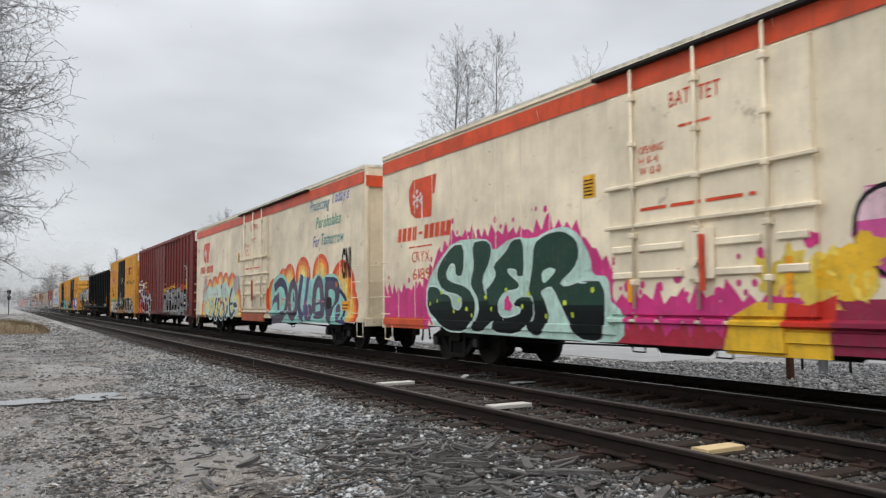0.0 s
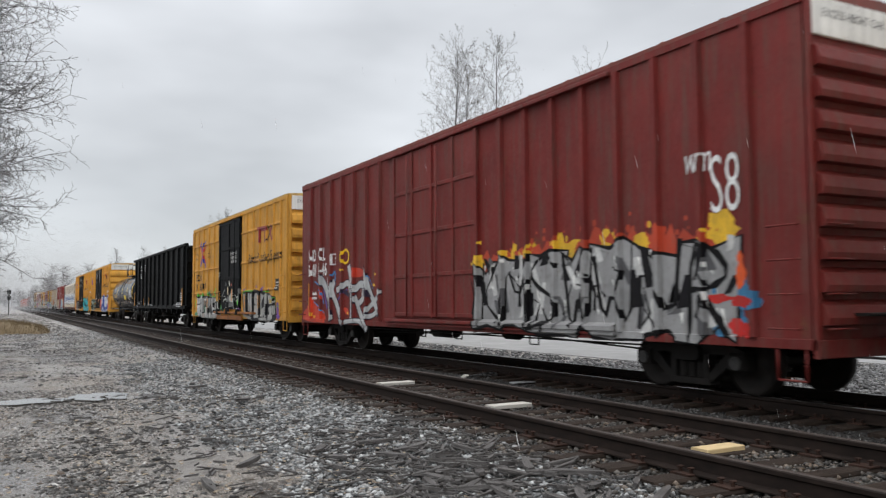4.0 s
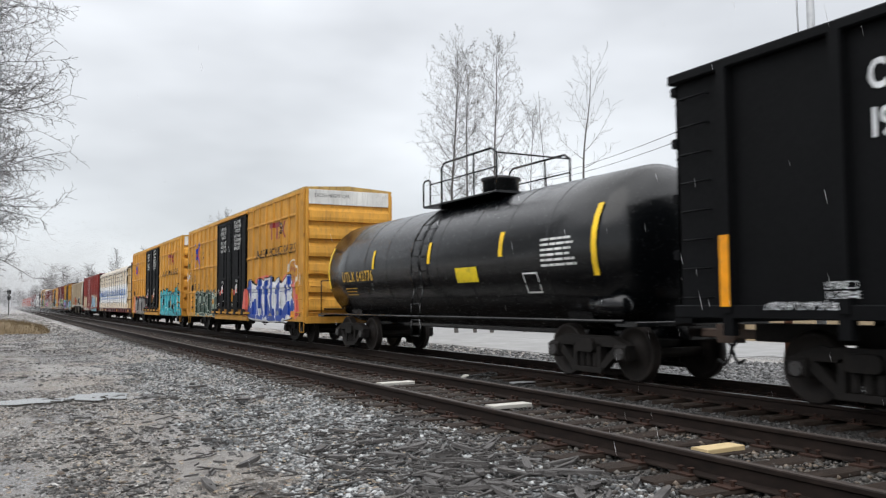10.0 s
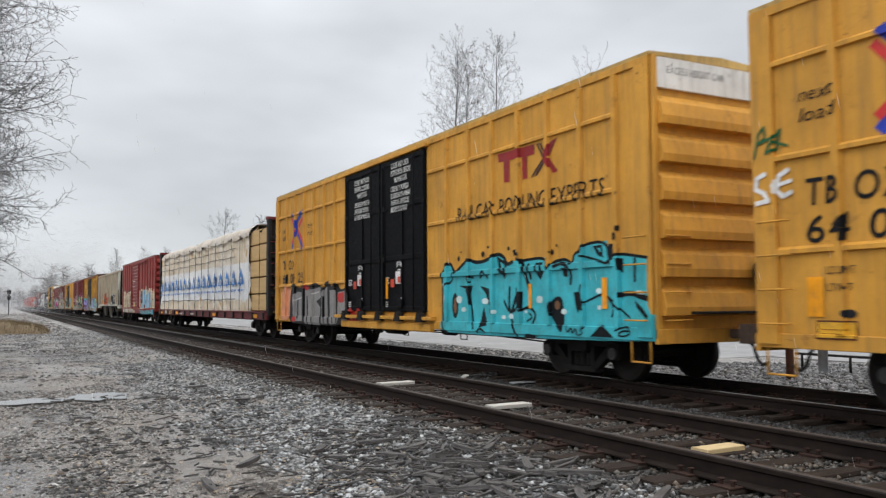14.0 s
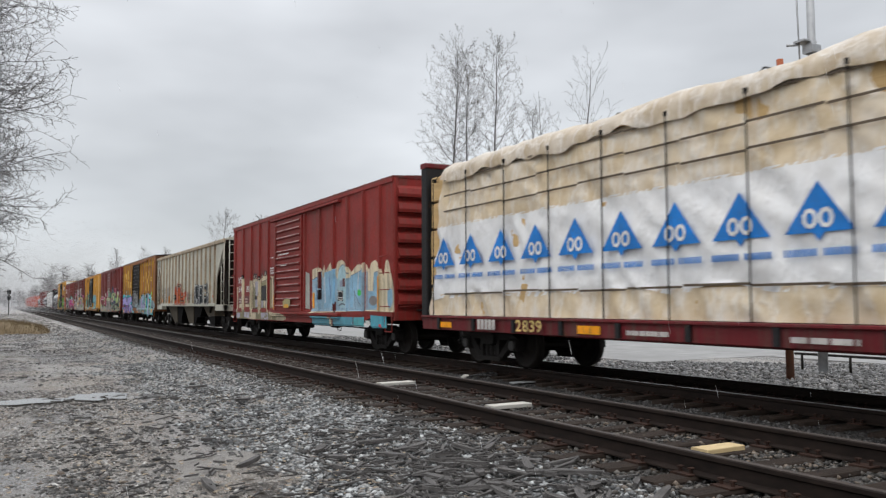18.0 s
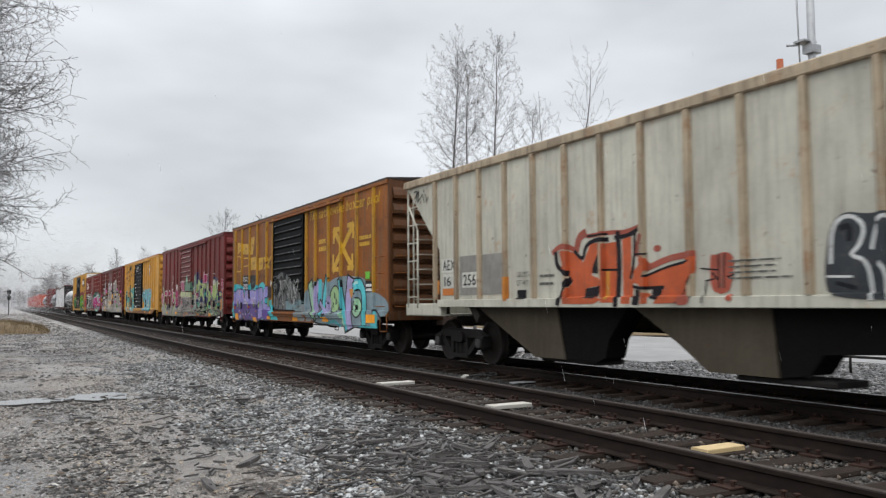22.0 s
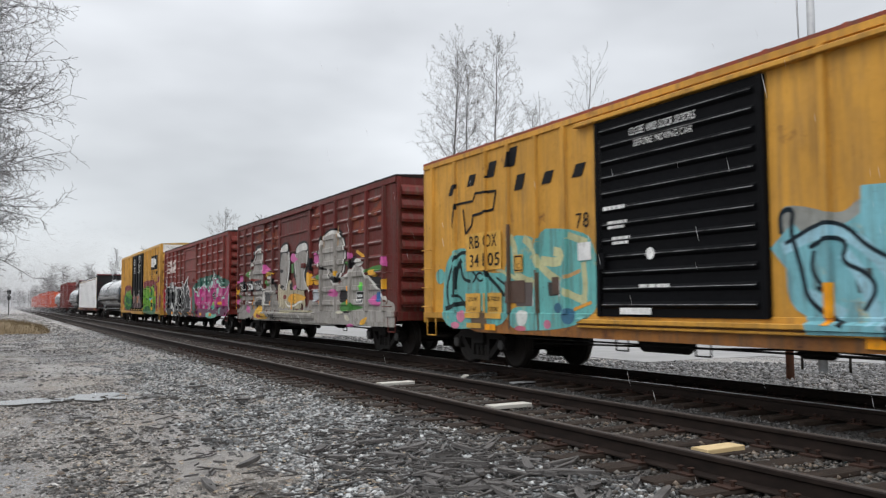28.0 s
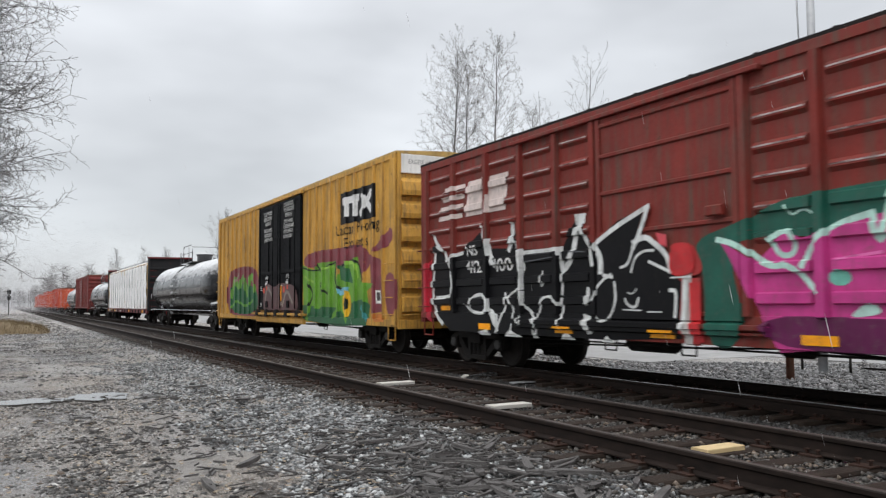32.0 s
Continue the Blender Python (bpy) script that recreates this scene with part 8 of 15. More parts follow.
        sprayed(car, [(rgb(28, 26, 28), 0.084, [(5.62, 1.48),(5.64, 0.77)]),
            (rgb(200, 198, 194), 0.038, [(1.91, 1.4),(2.86, 1.52)]),
            (rgb(200, 198, 194), 0.037, [(3.95, 1.62),(4.43, 1.67)])], '', base)
        blend_patch(car, 6.8, 7.8, 0.72, 1.2, rgb(186, 34, 36), 44, 12, 4, "red graffiti paint", 0.16)
        yellow_marks(car, [(0.55, 1.2, 0.12, 0.5), (17.9, 1.2, 0.13, 0.5), (15.8, 1.2, 0.1, 0.45)])
    else:
        base = sprayed(car, [(rgb(134, 66, 74), 0, [(11.8, 2.8),(13, 2.94),(14.94, 2.89),(16.64, 2.94),(17.26, 2.6),(17.26, 2.31),(16.64, 2.03),(14.94, 2.41),(11.92, 2.43)]),
            (rgb(134, 66, 74), -1, [(17.19, 2.61),(18.07, 2.39),(18.13, 1.1),(17.41, 1.05)]),
            (rgb(134, 66, 74), 0, [(17.34, 2.66),(18, 3),(18.76, 3.25),(18.82, 2.8),(17.85, 2.66)]),
            (rgb(134, 66, 74), 0, [(18.14, 2.07),(18.95, 2.07),(18.94, 0.99),(18.27, 0.99)]),
            (rgb(196, 120, 50), -1, [(17.48, 1.03),(18.13, 1.05),(18.17, 0.84),(17.52, 0.83)])], 'lime green graffiti letters in a dull pink cloud')
        sprayed(car, [(rgb(106, 160, 52), -1, [(11.69, 2.55),(13, 2.32),(13.1, 2.55),(14.76, 2.54),(14.86, 1.92),(15.12, 2.4),(16.4, 2.59),(16.64, 1.88),(17.56, 1.82),(17.03, 1.64),(17.22, 0.97),(16.64, 0.74),(14.95, 0.71),(13.02, 0.75),(11.83, 0.88)]),
            (rgb(44, 100, 66), -1, [(14.94, 2.41),(15.82, 2.27),(16.07, 1.86),(15.13, 1.98)]),
            (rgb(44, 100, 66), -1, [(11.71, 1.27),(14.95, 1.19),(16.64, 1.42),(17.26, 1.27),(17.03, 0.73),(14.95, 0.67),(11.83, 0.8)]),
            (rgb(106, 160, 52), 0.238, [(12.22, 0.88),(12.48, 1.45),(13.32, 1.19),(14.01, 1.61)]),
            (rgb(106, 160, 52), 0.168, [(14.49, 0.94),(15.13, 1.27),(15.57, 0.86)])], '', base)
        sprayed(car, [(rgb(120, 186, 206), -1, [(14.86, 1.76),(15.74, 1.77),(15.65, 1.59),(15.04, 1.53)]),
            (rgb(226, 180, 40), -2, [(15.57, 1.3),(0.34, 0.38)]),
            (rgb(34, 44, 38), -2, [(15.52, 1.3),(0.18, 0.19)])], '', base)
        sprayed(car, [(rgb(34, 44, 38), 0.077, [(13.1, 2.49),(13.62, 2.19),(13.32, 1.79),(14.01, 1.61)]),
            (rgb(34, 44, 38), 0.085, [(14.76, 2.48),(14.58, 1.93),(15.13, 1.72)]),
            (rgb(34, 44, 38), 0.046, [(11.69, 2.47),(13, 2.28),(14.76, 2.51)]),
            (rgb(34, 44, 38), 0.068, [(15.21, 2.39),(16.4, 2.56),(16.72, 1.87)]),
            (rgb(34, 44, 38), 0.086, [(12.2, 1.99),(12.8, 1.62),(12.38, 1.27)]),
            (rgb(150, 196, 80), 0.069, [(13.51, 2.36),(14.48, 2.39)]),
            (rgb(150, 196, 80), 0.107, [(15.48, 2.45),(16.24, 2.44),(16.4, 2.04)]),
            (rgb(150, 196, 80), 0.08, [(11.92, 2.17),(12.8, 1.97)]),
            (rgb(70, 150, 150), 0.134, [(16.64, 1.19),(17.03, 0.9)])], '', base)
        sprayed(car, [(rgb(236, 238, 230), -1, [(17.6, 1.65),(18.06, 1.63),(18.1, 1.3),(17.63, 1.31)]),
            (rgb(60, 58, 56), -1, [(17.67, 1.6),(17.99, 1.58),(18.03, 1.37),(17.7, 1.38)])], '', base)
        sprayed(car, [(rgb(134, 66, 74), 0, [(1.7, 2.25),(2.27, 2.76),(5.01, 2.83),(6.48, 2.6),(6.69, 0.85),(5.08, 0.84),(1.76, 0.89)]),
            (rgb(44, 100, 66), 0, [(2.11, 1.95),(3.25, 2.21),(6.35, 1.96),(6.53, 0.94),(2.35, 0.9)]),
            (rgb(112, 166, 70), 0.294, [(2.51, 1.66),(2.86, 2.55),(3.63, 1.83),(4.32, 2.55),(4.88, 1.72)]),
            (rgb(112, 166, 70), 0.274, [(5.04, 1.81),(5.52, 2.55),(6.03, 1.88)]),
            (rgb(112, 166, 70), 0.102, [(2.34, 1.16),(3.28, 1.51),(4.72, 1.17),(5.88, 1.49)]),
            (rgb(170, 150, 140), 0.112, [(3.06, 2.21),(3.6, 2.57)])], '', base)
        sprayed(car, [(rgb(90, 58, 60), 0, [(7.42, 1.69),(7.85, 2.1),(8.84, 1.87),(9.5, 2.05),(11.36, 1.92),(11.6, 0.91),(7.59, 0.86)]),
            (rgb(140, 130, 120), 0.131, [(7.72, 1.48),(8, 1.97),(8.57, 1.6)]),
            (rgb(140, 130, 120), 0.115, [(9.84, 1.27),(10.28, 1.84),(10.9, 1.35)])], '', base)
    running_gear(car, 2.34 if L60 else 1.72)
    return car


def nokl(rear, front):
    car = Car("boxcar", rear, front, "oxide red ribbed high boxcar with silver graffiti")
    H, zb, L, y = 5.06, 0.72, car.L, -1.50
    d0, d1 = 7.1, 11.2
    shell(car, H, zb, REDBROWN, paint("red_roof", rgb(120, 62, 54), 0.1, 0.3), REDBROWN, WHITE_STEEL, posts_at(0.0, d0, 7) + posts_at(d1, L, 8), 0.13, 0.075, 0.0, ridges=9)
    door = part("door", Geo().bev(d0, d1, y - 0.05, y + 0.02, 0.98, 4.88, 0.01), REDBROWN, car.ob)
    for k in range(5):
        u = d0 + (d1 - d0 - 0.12) * k / 4
        part("door_stile", Geo().bev(u, u + 0.12, y - 0.085, y - 0.05, 0.98, 4.88, 0.01), REDBROWN, door)
    for z in (1.0, 1.9, 2.9, 3.9):
        part("door_rail", Geo().bev(d0, d1, y - 0.075, y - 0.05, z, z + 0.09, 0.01), REDBROWN, door)
    car.raise_(d0, d1, 0.98, 4.88, 0.088)
    for u in (d0 + 0.9, d0 + 2.4):
        part("lock_rod", Geo().rod((u, y - 0.12, 1.0), (u, y - 0.12, 4.8), 0.02), REDBROWN, door)
    door_tracks(car, d0 - 0.4, d1 + 4.2, 4.9, 0.98, REDBROWN)
    painted(car, "lettering", [(WHITE, 4, lettering("NO", 0.8, 2.62, 0.36, 0.46, 0, 0.025) + lettering("KL", 1.66, 2.62, 0.36, 0.46, 0, 0.025) + lettering("601", 0.78, 2.16, 0.36, 0.52, 0, 0.025) + lettering("446", 1.56, 2.16, 0.36, 0.7, 0, 0.025)
                               + bars(0.95, 1.4, 1.45, 1.7, 2, 3, 0.5) + stroke([(2.72, 2.45), (3.0, 2.45), (3.0, 2.75), (2.72, 2.75), (2.72, 2.45)], 0.03) + lettering("LD LMT", 0.95, 1.58, 0.1, 0.42) + lettering("LT WT", 0.95, 1.42, 0.1, 0.4))])
    yellow_marks(car, [(0.78, 1.0, 0.1, 0.95)])
    painted(car, "tag", [(rgb(245, 200, 30), 5, stroke([(3.79 + 0.25 * math.cos(w), 2.63 + 0.19 * math.sin(w)) for w in [i * 0.42 for i in range(16)]], 0.07))], "yellow painted ring")
    blend_patch(car, 0.5, 2.0, 0.74, 1.3, rgb(206, 62, 34), 61, 14, 0.5, "orange red graffiti paint", 0.2)
    base = sprayed(car, [(rgb(200, 60, 36), 0, [(-0.05, 0.84),(0.26, 1.15),(0.83, 1.22),(1.91, 1.08),(1.93, 0.76),(0.82, 0.75)]),
            (rgb(200, 60, 36), 0, [(4.06, 2.33),(5.09, 2.24),(5.08, 2.02),(4.24, 2.02)]),
            (rgb(200, 60, 36), 0, [(1.45, 2.06),(1.76, 1.85),(1.98, 1.36),(1.56, 1.61)]),
            (rgb(92, 70, 150), 0.094, [(1.97, 1.73),(2.27, 1.2)]),
            (rgb(60, 140, 200), 0.046, [(1.19, 1.99),(1.71, 1.82),(1.99, 1.31)]),
            (rgb(60, 140, 200), 0.078, [(2.74, 2.14),(2.96, 2.28),(2.96, 1.87)]),
            (rgb(60, 140, 200), 0.037, [(1.11, 1.37),(1.49, 1.24),(2.01, 1.04)])], 'silver wildstyle graffiti letters with purple and blue edges')
    sprayed(car, [(rgb(34, 28, 44), 0.331, [(1.61, 2.12),(2.11, 1.87),(2.44, 1.47),(2.6, 0.93)]),
                  (rgb(34, 28, 44), 0.292, [(2.83, 1.91),(2.67, 1.66),(3.11, 1.28),(3.45, 0.81)]),
                  (rgb(182, 184, 184), 0.249, [(1.61, 2.12),(2.11, 1.87),(2.44, 1.47),(2.6, 0.93)]),
                  (rgb(182, 184, 184), 0.216, [(2.83, 1.91),(2.67, 1.66),(3.11, 1.28),(3.45, 0.81)])], '', base)
    sprayed(car, [(rgb(34, 28, 44), 0.217, [(3.13, 1.7),(3.57, 1.8),(4.02, 1.92),(4.11, 1.68)]),
                  (rgb(34, 28, 44), 0.247, [(4.05, 2.3),(4.26, 1.78),(4.55, 1.69),(4.84, 1.84),(5.09, 1.8)]),
                  (rgb(182, 184, 184), 0.161, [(3.13, 1.7),(3.57, 1.8),(4.02, 1.92),(4.11, 1.68)]),
                  (rgb(182, 184, 184), 0.193, [(4.05, 2.3),(4.26, 1.78),(4.55, 1.69),(4.84, 1.84),(5.09, 1.8)])], '', base)
    sprayed(car, [(rgb(34, 28, 44), 0.328, [(4.26, 1.59),(4.25, 1.01)]),
                  (rgb(34, 28, 44), 0.25, [(4.54, 1.44),(4.88, 1.02),(5.24, 0.67)]),
                  (rgb(34, 28, 44), 0.215, [(4.65, 1.27),(5.07, 1.42),(5.09, 1.64)]),
                  (rgb(182, 184, 184), 0.264, [(4.26, 1.59),(4.25, 1.01)]),
                  (rgb(182, 184, 184), 0.193, [(4.54, 1.44),(4.88, 1.02),(5.24, 0.67)]),
                  (rgb(182, 184, 184), 0.158, [(4.65, 1.27),(5.07, 1.42),(5.09, 1.64)])], '', base)
    sprayed(car, [(rgb(34, 28, 44), 0.24, [(5.21, 2.17),(5.47, 1.66),(5.85, 1.3),(6.1, 1.02)]),
                  (rgb(34, 28, 44), 0.177, [(5.16, 1.05),(5.49, 1.21),(5.88, 1.38),(6.22, 1.61)]),
                  (rgb(34, 28, 44), 0.166, [(5.17, 0.96),(5.73, 0.98),(6.14, 1.19)]),
                  (rgb(34, 28, 44), 0.163, [(3.76, 0.79),(4.32, 0.84),(4.86, 0.85),(5.04, 0.71)]),
                  (rgb(182, 184, 184), 0.189, [(5.21, 2.17),(5.47, 1.66),(5.85, 1.3),(6.1, 1.02)]),
                  (rgb(182, 184, 184), 0.13, [(5.16, 1.05),(5.49, 1.21),(5.88, 1.38),(6.22, 1.61)]),
                  (rgb(182, 184, 184), 0.117, [(5.17, 0.96),(5.73, 0.98),(6.14, 1.19)])], '', base)
    sprayed(car, [(rgb(182, 184, 184), 0.111, [(3.76, 0.79),(4.32, 0.84),(4.86, 0.85),(5.04, 0.71)])], '', base)
    sprayed(car, [(rgb(92, 70, 150), 0.066, [(3.19, 1.42),(3.56, 1.64),(3.89, 1.69)]),
                  (rgb(200, 60, 36), 0, [(3.64, 1.21),(3.99, 1.18),(4.09, 0.98),(3.86, 1),(3.66, 1.1)]),
                  (rgb(240, 190, 50), 0, [(1.26, 0.92),(1.24, 0.89),(1.19, 0.88),(1.13, 0.88),(1.07, 0.89),(1.05, 0.91),(1.08, 0.94),(1.13, 0.96),(1.19, 0.96),(1.25, 0.94)]),
                  (rgb(240, 190, 50), 0, [(4.01, 1.05),(3.99, 1.03),(3.96, 1.01),(3.92, 1.01),(3.89, 1.03),(3.88, 1.05),(3.9, 1.07),(3.93, 1.08),(3.97, 1.08),(4, 1.07)])], '', base)
    sprayed(car, [(rgb(240, 190, 50), 0, [(0.99, 0.98),(0.97, 0.95),(0.93, 0.92),(0.88, 0.92),(0.84, 0.94),(0.83, 0.98),(0.84, 1.01),(0.88, 1.04),(0.94, 1.04),(0.98, 1.02)]),
                  (rgb(240, 190, 50), 0, [(3.63, 2.25),(3.62, 2.23),(3.58, 2.22),(3.54, 2.22),(3.5, 2.24),(3.49, 2.27),(3.5, 2.29),(3.54, 2.3),(3.58, 2.3),(3.62, 2.28)]),
                  (rgb(240, 190, 50), 0, [(5.88, 1.78),(5.87, 1.76),(5.83, 1.74),(5.79, 1.75),(5.76, 1.76),(5.74, 1.79),(5.76, 1.81),(5.79, 1.82),(5.84, 1.82),(5.87, 1.81)])], '', base)
    sprayed(car, [(rgb(240, 190, 50), 0, [(5.93, 2.06),(5.92, 2.04),(5.89, 2.03),(5.85, 2.03),(5.83, 2.05),(5.82, 2.07),(5.83, 2.09),(5.86, 2.1),(5.89, 2.1),(5.92, 2.08)]),
                  (rgb(60, 140, 200), 0.026, [(5.38, 2.03),(5.54, 1.96),(5.73, 1.68)]),
                  (rgb(40, 30, 56), 0, [(3.28, 1.64),(3.88, 1.73),(4.14, 1.45),(3.65, 1.61)]),
                  (rgb(40, 30, 56), 0, [(5.09, 1.77),(5.43, 1.63),(5.69, 1.45),(5.08, 1.52)])], '', base)
    flames(car, [(11.2, 2.1), (13.0, 2.2), (15.0, 2.25), (17.0, 2.15), (17.6, 2.0)], rgb(176, 66, 42), 0.3, 64, 0.6, 0.5, "orange spiky splash of graffiti paint")
    mass(car, 7, 11.1, 17.75, 0.74, 2.2, rgb(150, 150, 150), rgb(16, 15, 17), 63, 0.06, (rgb(226, 180, 50),), (rgb(88, 88, 90), rgb(22, 20, 24), rgb(196, 196, 194)), rgb(232, 232, 228), -0.05, "silver and black wildstyle graffiti letters")
    blend_patch(car, 17.3, 18.1, 0.8, 1.6, rgb(60, 120, 160), 65, 10, 2.0, "blue graffiti paint", 0.16)
    patches(car, [(17.7, 1.3, 0.3, 0.1, rgb(186, 44, 40)), (17.9, 1.0, 0.2, 0.14, rgb(186, 44, 40)), (17.9, 1.75, 0.1, 0.2, rgb(220, 90, 40))])
    painted(car, "tag", [(WHITE, 6, lettering("S8", 17.4, 2.5, 0.8, 0.5, 0, -0.01) + lettering("wm", 16.9, 3.1, 0.4, 0.5, 0.2))], "white chalk tag")
    running_gear(car, 2.45)


def gondola(rear, front):
    car = Car("coal_gondola", rear, front, "black high-sided coal gondola with white stencils", 1.52)
    L, H, zb, w = car.L, 4.42, 1.16, 1.52
    m = paint("satin_black_paint", rgb(9, 10, 12), 0.0, 0.0, 0.55, None, 0.12)
    posts = [2.65 + 1.62 * k for k in range(11)] + [0.95]
    for s in (-1, 1):
        g = Geo().box(0, L, *sorted((s * w, s * (w - 0.04))), zb, H)
        g.bev(-0.03, L + 0.03, *sorted((s * (w - 0.06), s * (w + 0.12))), H - 0.02, H + 0.12, 0.02).bev(0, L, *sorted((s * w, s * (w + 0.1))), zb - 0.08, zb + 0.1, 0.015)
        part("side_wall", g, m, car.ob)
    car.raise_(0, L, zb - 0.08, zb + 0.1, 0.1)
    post = Geo().extrude([(-0.10, 0.0), (-0.075, -0.12), (0.075, -0.12), (0.10, 0.0)], 2, zb, H).extrude([(-0.1, 0), (-0.08, -0.1), (0.08, -0.1), (0.1, 0)], 2, zb - 0.3, zb).mesh("side_post", m)
    for u in posts:
        part("side_post", post, None, car.ob, m=pose(u, -w, 0)); part("side_post", post, None, car.ob, m=pose(u, w, 0, 0, 0, 180))
        car.raise_(u - 0.09, u + 0.09, zb, H, 0.12)
    for x, s in ((0, -1), (L, 1)):
        g = Geo().box(*sorted((x, x - s * 0.05)), -w, w, zb, H)
        wall = part("end_wall", g, m, car.ob)
        for z in (1.9, 2.7, 3.5, 4.25):
            part("end_rib", Geo().bev(*sorted((x, x + s * 0.1)), -w, w, z, z + 0.14, 0.02), m, wall)
        end_ladder(car, x + s * 0.02, s, (-w + 0.1, -w + 0.55), [zb + 0.2 + 0.4 * i for i in range(8)], m)
        part("end_platform", Geo().bev(*sorted((x, x + s * 0.35)), -1.3, 1.3, 1.0, 1.08, 0.01), m, car.ob)
    part("floor_tub", Geo().box(0.1, L - 0.1, -w + 0.05, w - 0.05, zb - 0.05, zb).extrude([(3.8, 1.12), (4.6, 0.86), (15.0, 0.86), (15.8, 1.12)], 1, -0.5, 0.5, flip=True), m, car.ob)
    ladder(car, L - 0.62, L - 0.15, [zb + 0.2 + 0.4 * i for i in range(8)], -w, m)
    ladder(car, 0.15, 0.62, [zb + 0.2 + 0.4 * i for i in range(8)], -w, m)
    wt = rgb(226, 228, 230)
    painted(car, "lettering", [(wt, 3, lettering("CDEX", 2.99, 3.66, 0.32, 0.94, 0, 0.03) + lettering("19246", 3.02, 3.12, 0.32, 0.94, 0, 0.02) + stroke([(4.72, 3.62), (5.0, 3.62), (5.0, 3.98), (4.72, 3.98), (4.72, 3.62)], 0.035) + bars(4.78, 4.95, 3.7, 3.92, 2, 3)
                               + lettering("LIFT AND", 2.35, 1.44, 0.09, 0.42) + lettering("JACK HERE", 2.35, 1.33, 0.09, 0.45) + lettering("2 INCH HF COMP SHOES", 1.55, 1.2, 0.085, 1.05) + bars(3.2, 3.9, 1.4, 1.62, 2, 7, 0.5) + bars(4.7, 5.3, 1.26, 1.42, 2, 9, 0.5) + bars(6.2, 7.0, 1.28, 1.45, 2, 11, 0.5) + bars(7.5, 8.0, 1.28, 1.35, 1, 12)
                               + bars(17.6, 18.25, 1.55, 2.0, 4, 13, 0.45) + bars(17.2, 18.25, 1.2, 1.45, 3, 14, 0.5) + bars(15.75, 16.6, 1.27, 1.32, 1, 15) + [quad(16.62, 16.78, 1.22, 1.38)])])
    yellow_marks(car, [(0.95 - 0.08, 1.24, 0.16, 0.94), (18.76, 1.24, 0.15, 0.95), (4.42, 1.28, 0.1, 0.48), (7.32, 1.28, 0.12, 0.5), (10.1, 1.28, 0.12, 0.5)])
    painted(car, "reflector", [(rgb(200, 66, 30), 4, [quad(16.9, 17.05, 1.3, 1.62)])], "orange red strip")
    running_gear(car, 2.5)


def sky_sheen_top(name, col):
    """Dark paint with the sky's white reflection painted on what faces up, ragged at its lower edge."""
    if name not in MATS:
        m = Nodes(name)
        geo, sep = m.n("NewGeometry"), m.n("SeparateXYZ")
        m.l(geo.outputs["Normal"], sep.inputs[0])
        v = m.coords((1.0, 3.0, 3.0))
        edge = m.n("Math"); edge.operation = "ADD"
        m.l(sep.outputs[2], edge.inputs[0]); m.l(m.ramp(m.noise(v, 1.6, 6, 0.7), 0.3, 0.7, -0.22, 0.22), edge.inputs[1])
        # how far the painted reflection whitens the top
        lies = m.ramp(edge.outputs[0], 0.28, 0.66, 0, 0.9)
        MATS[name] = m.done(m.mix(lies, col, m.mix(m.noise(v, 9, 5), (0.52, 0.54, 0.56, 1), (0.80, 0.81, 0.82, 1))), m.ramp(lies, 0, 1, 0.15, 0.7), 0, 0.7)
    return MATS[name]


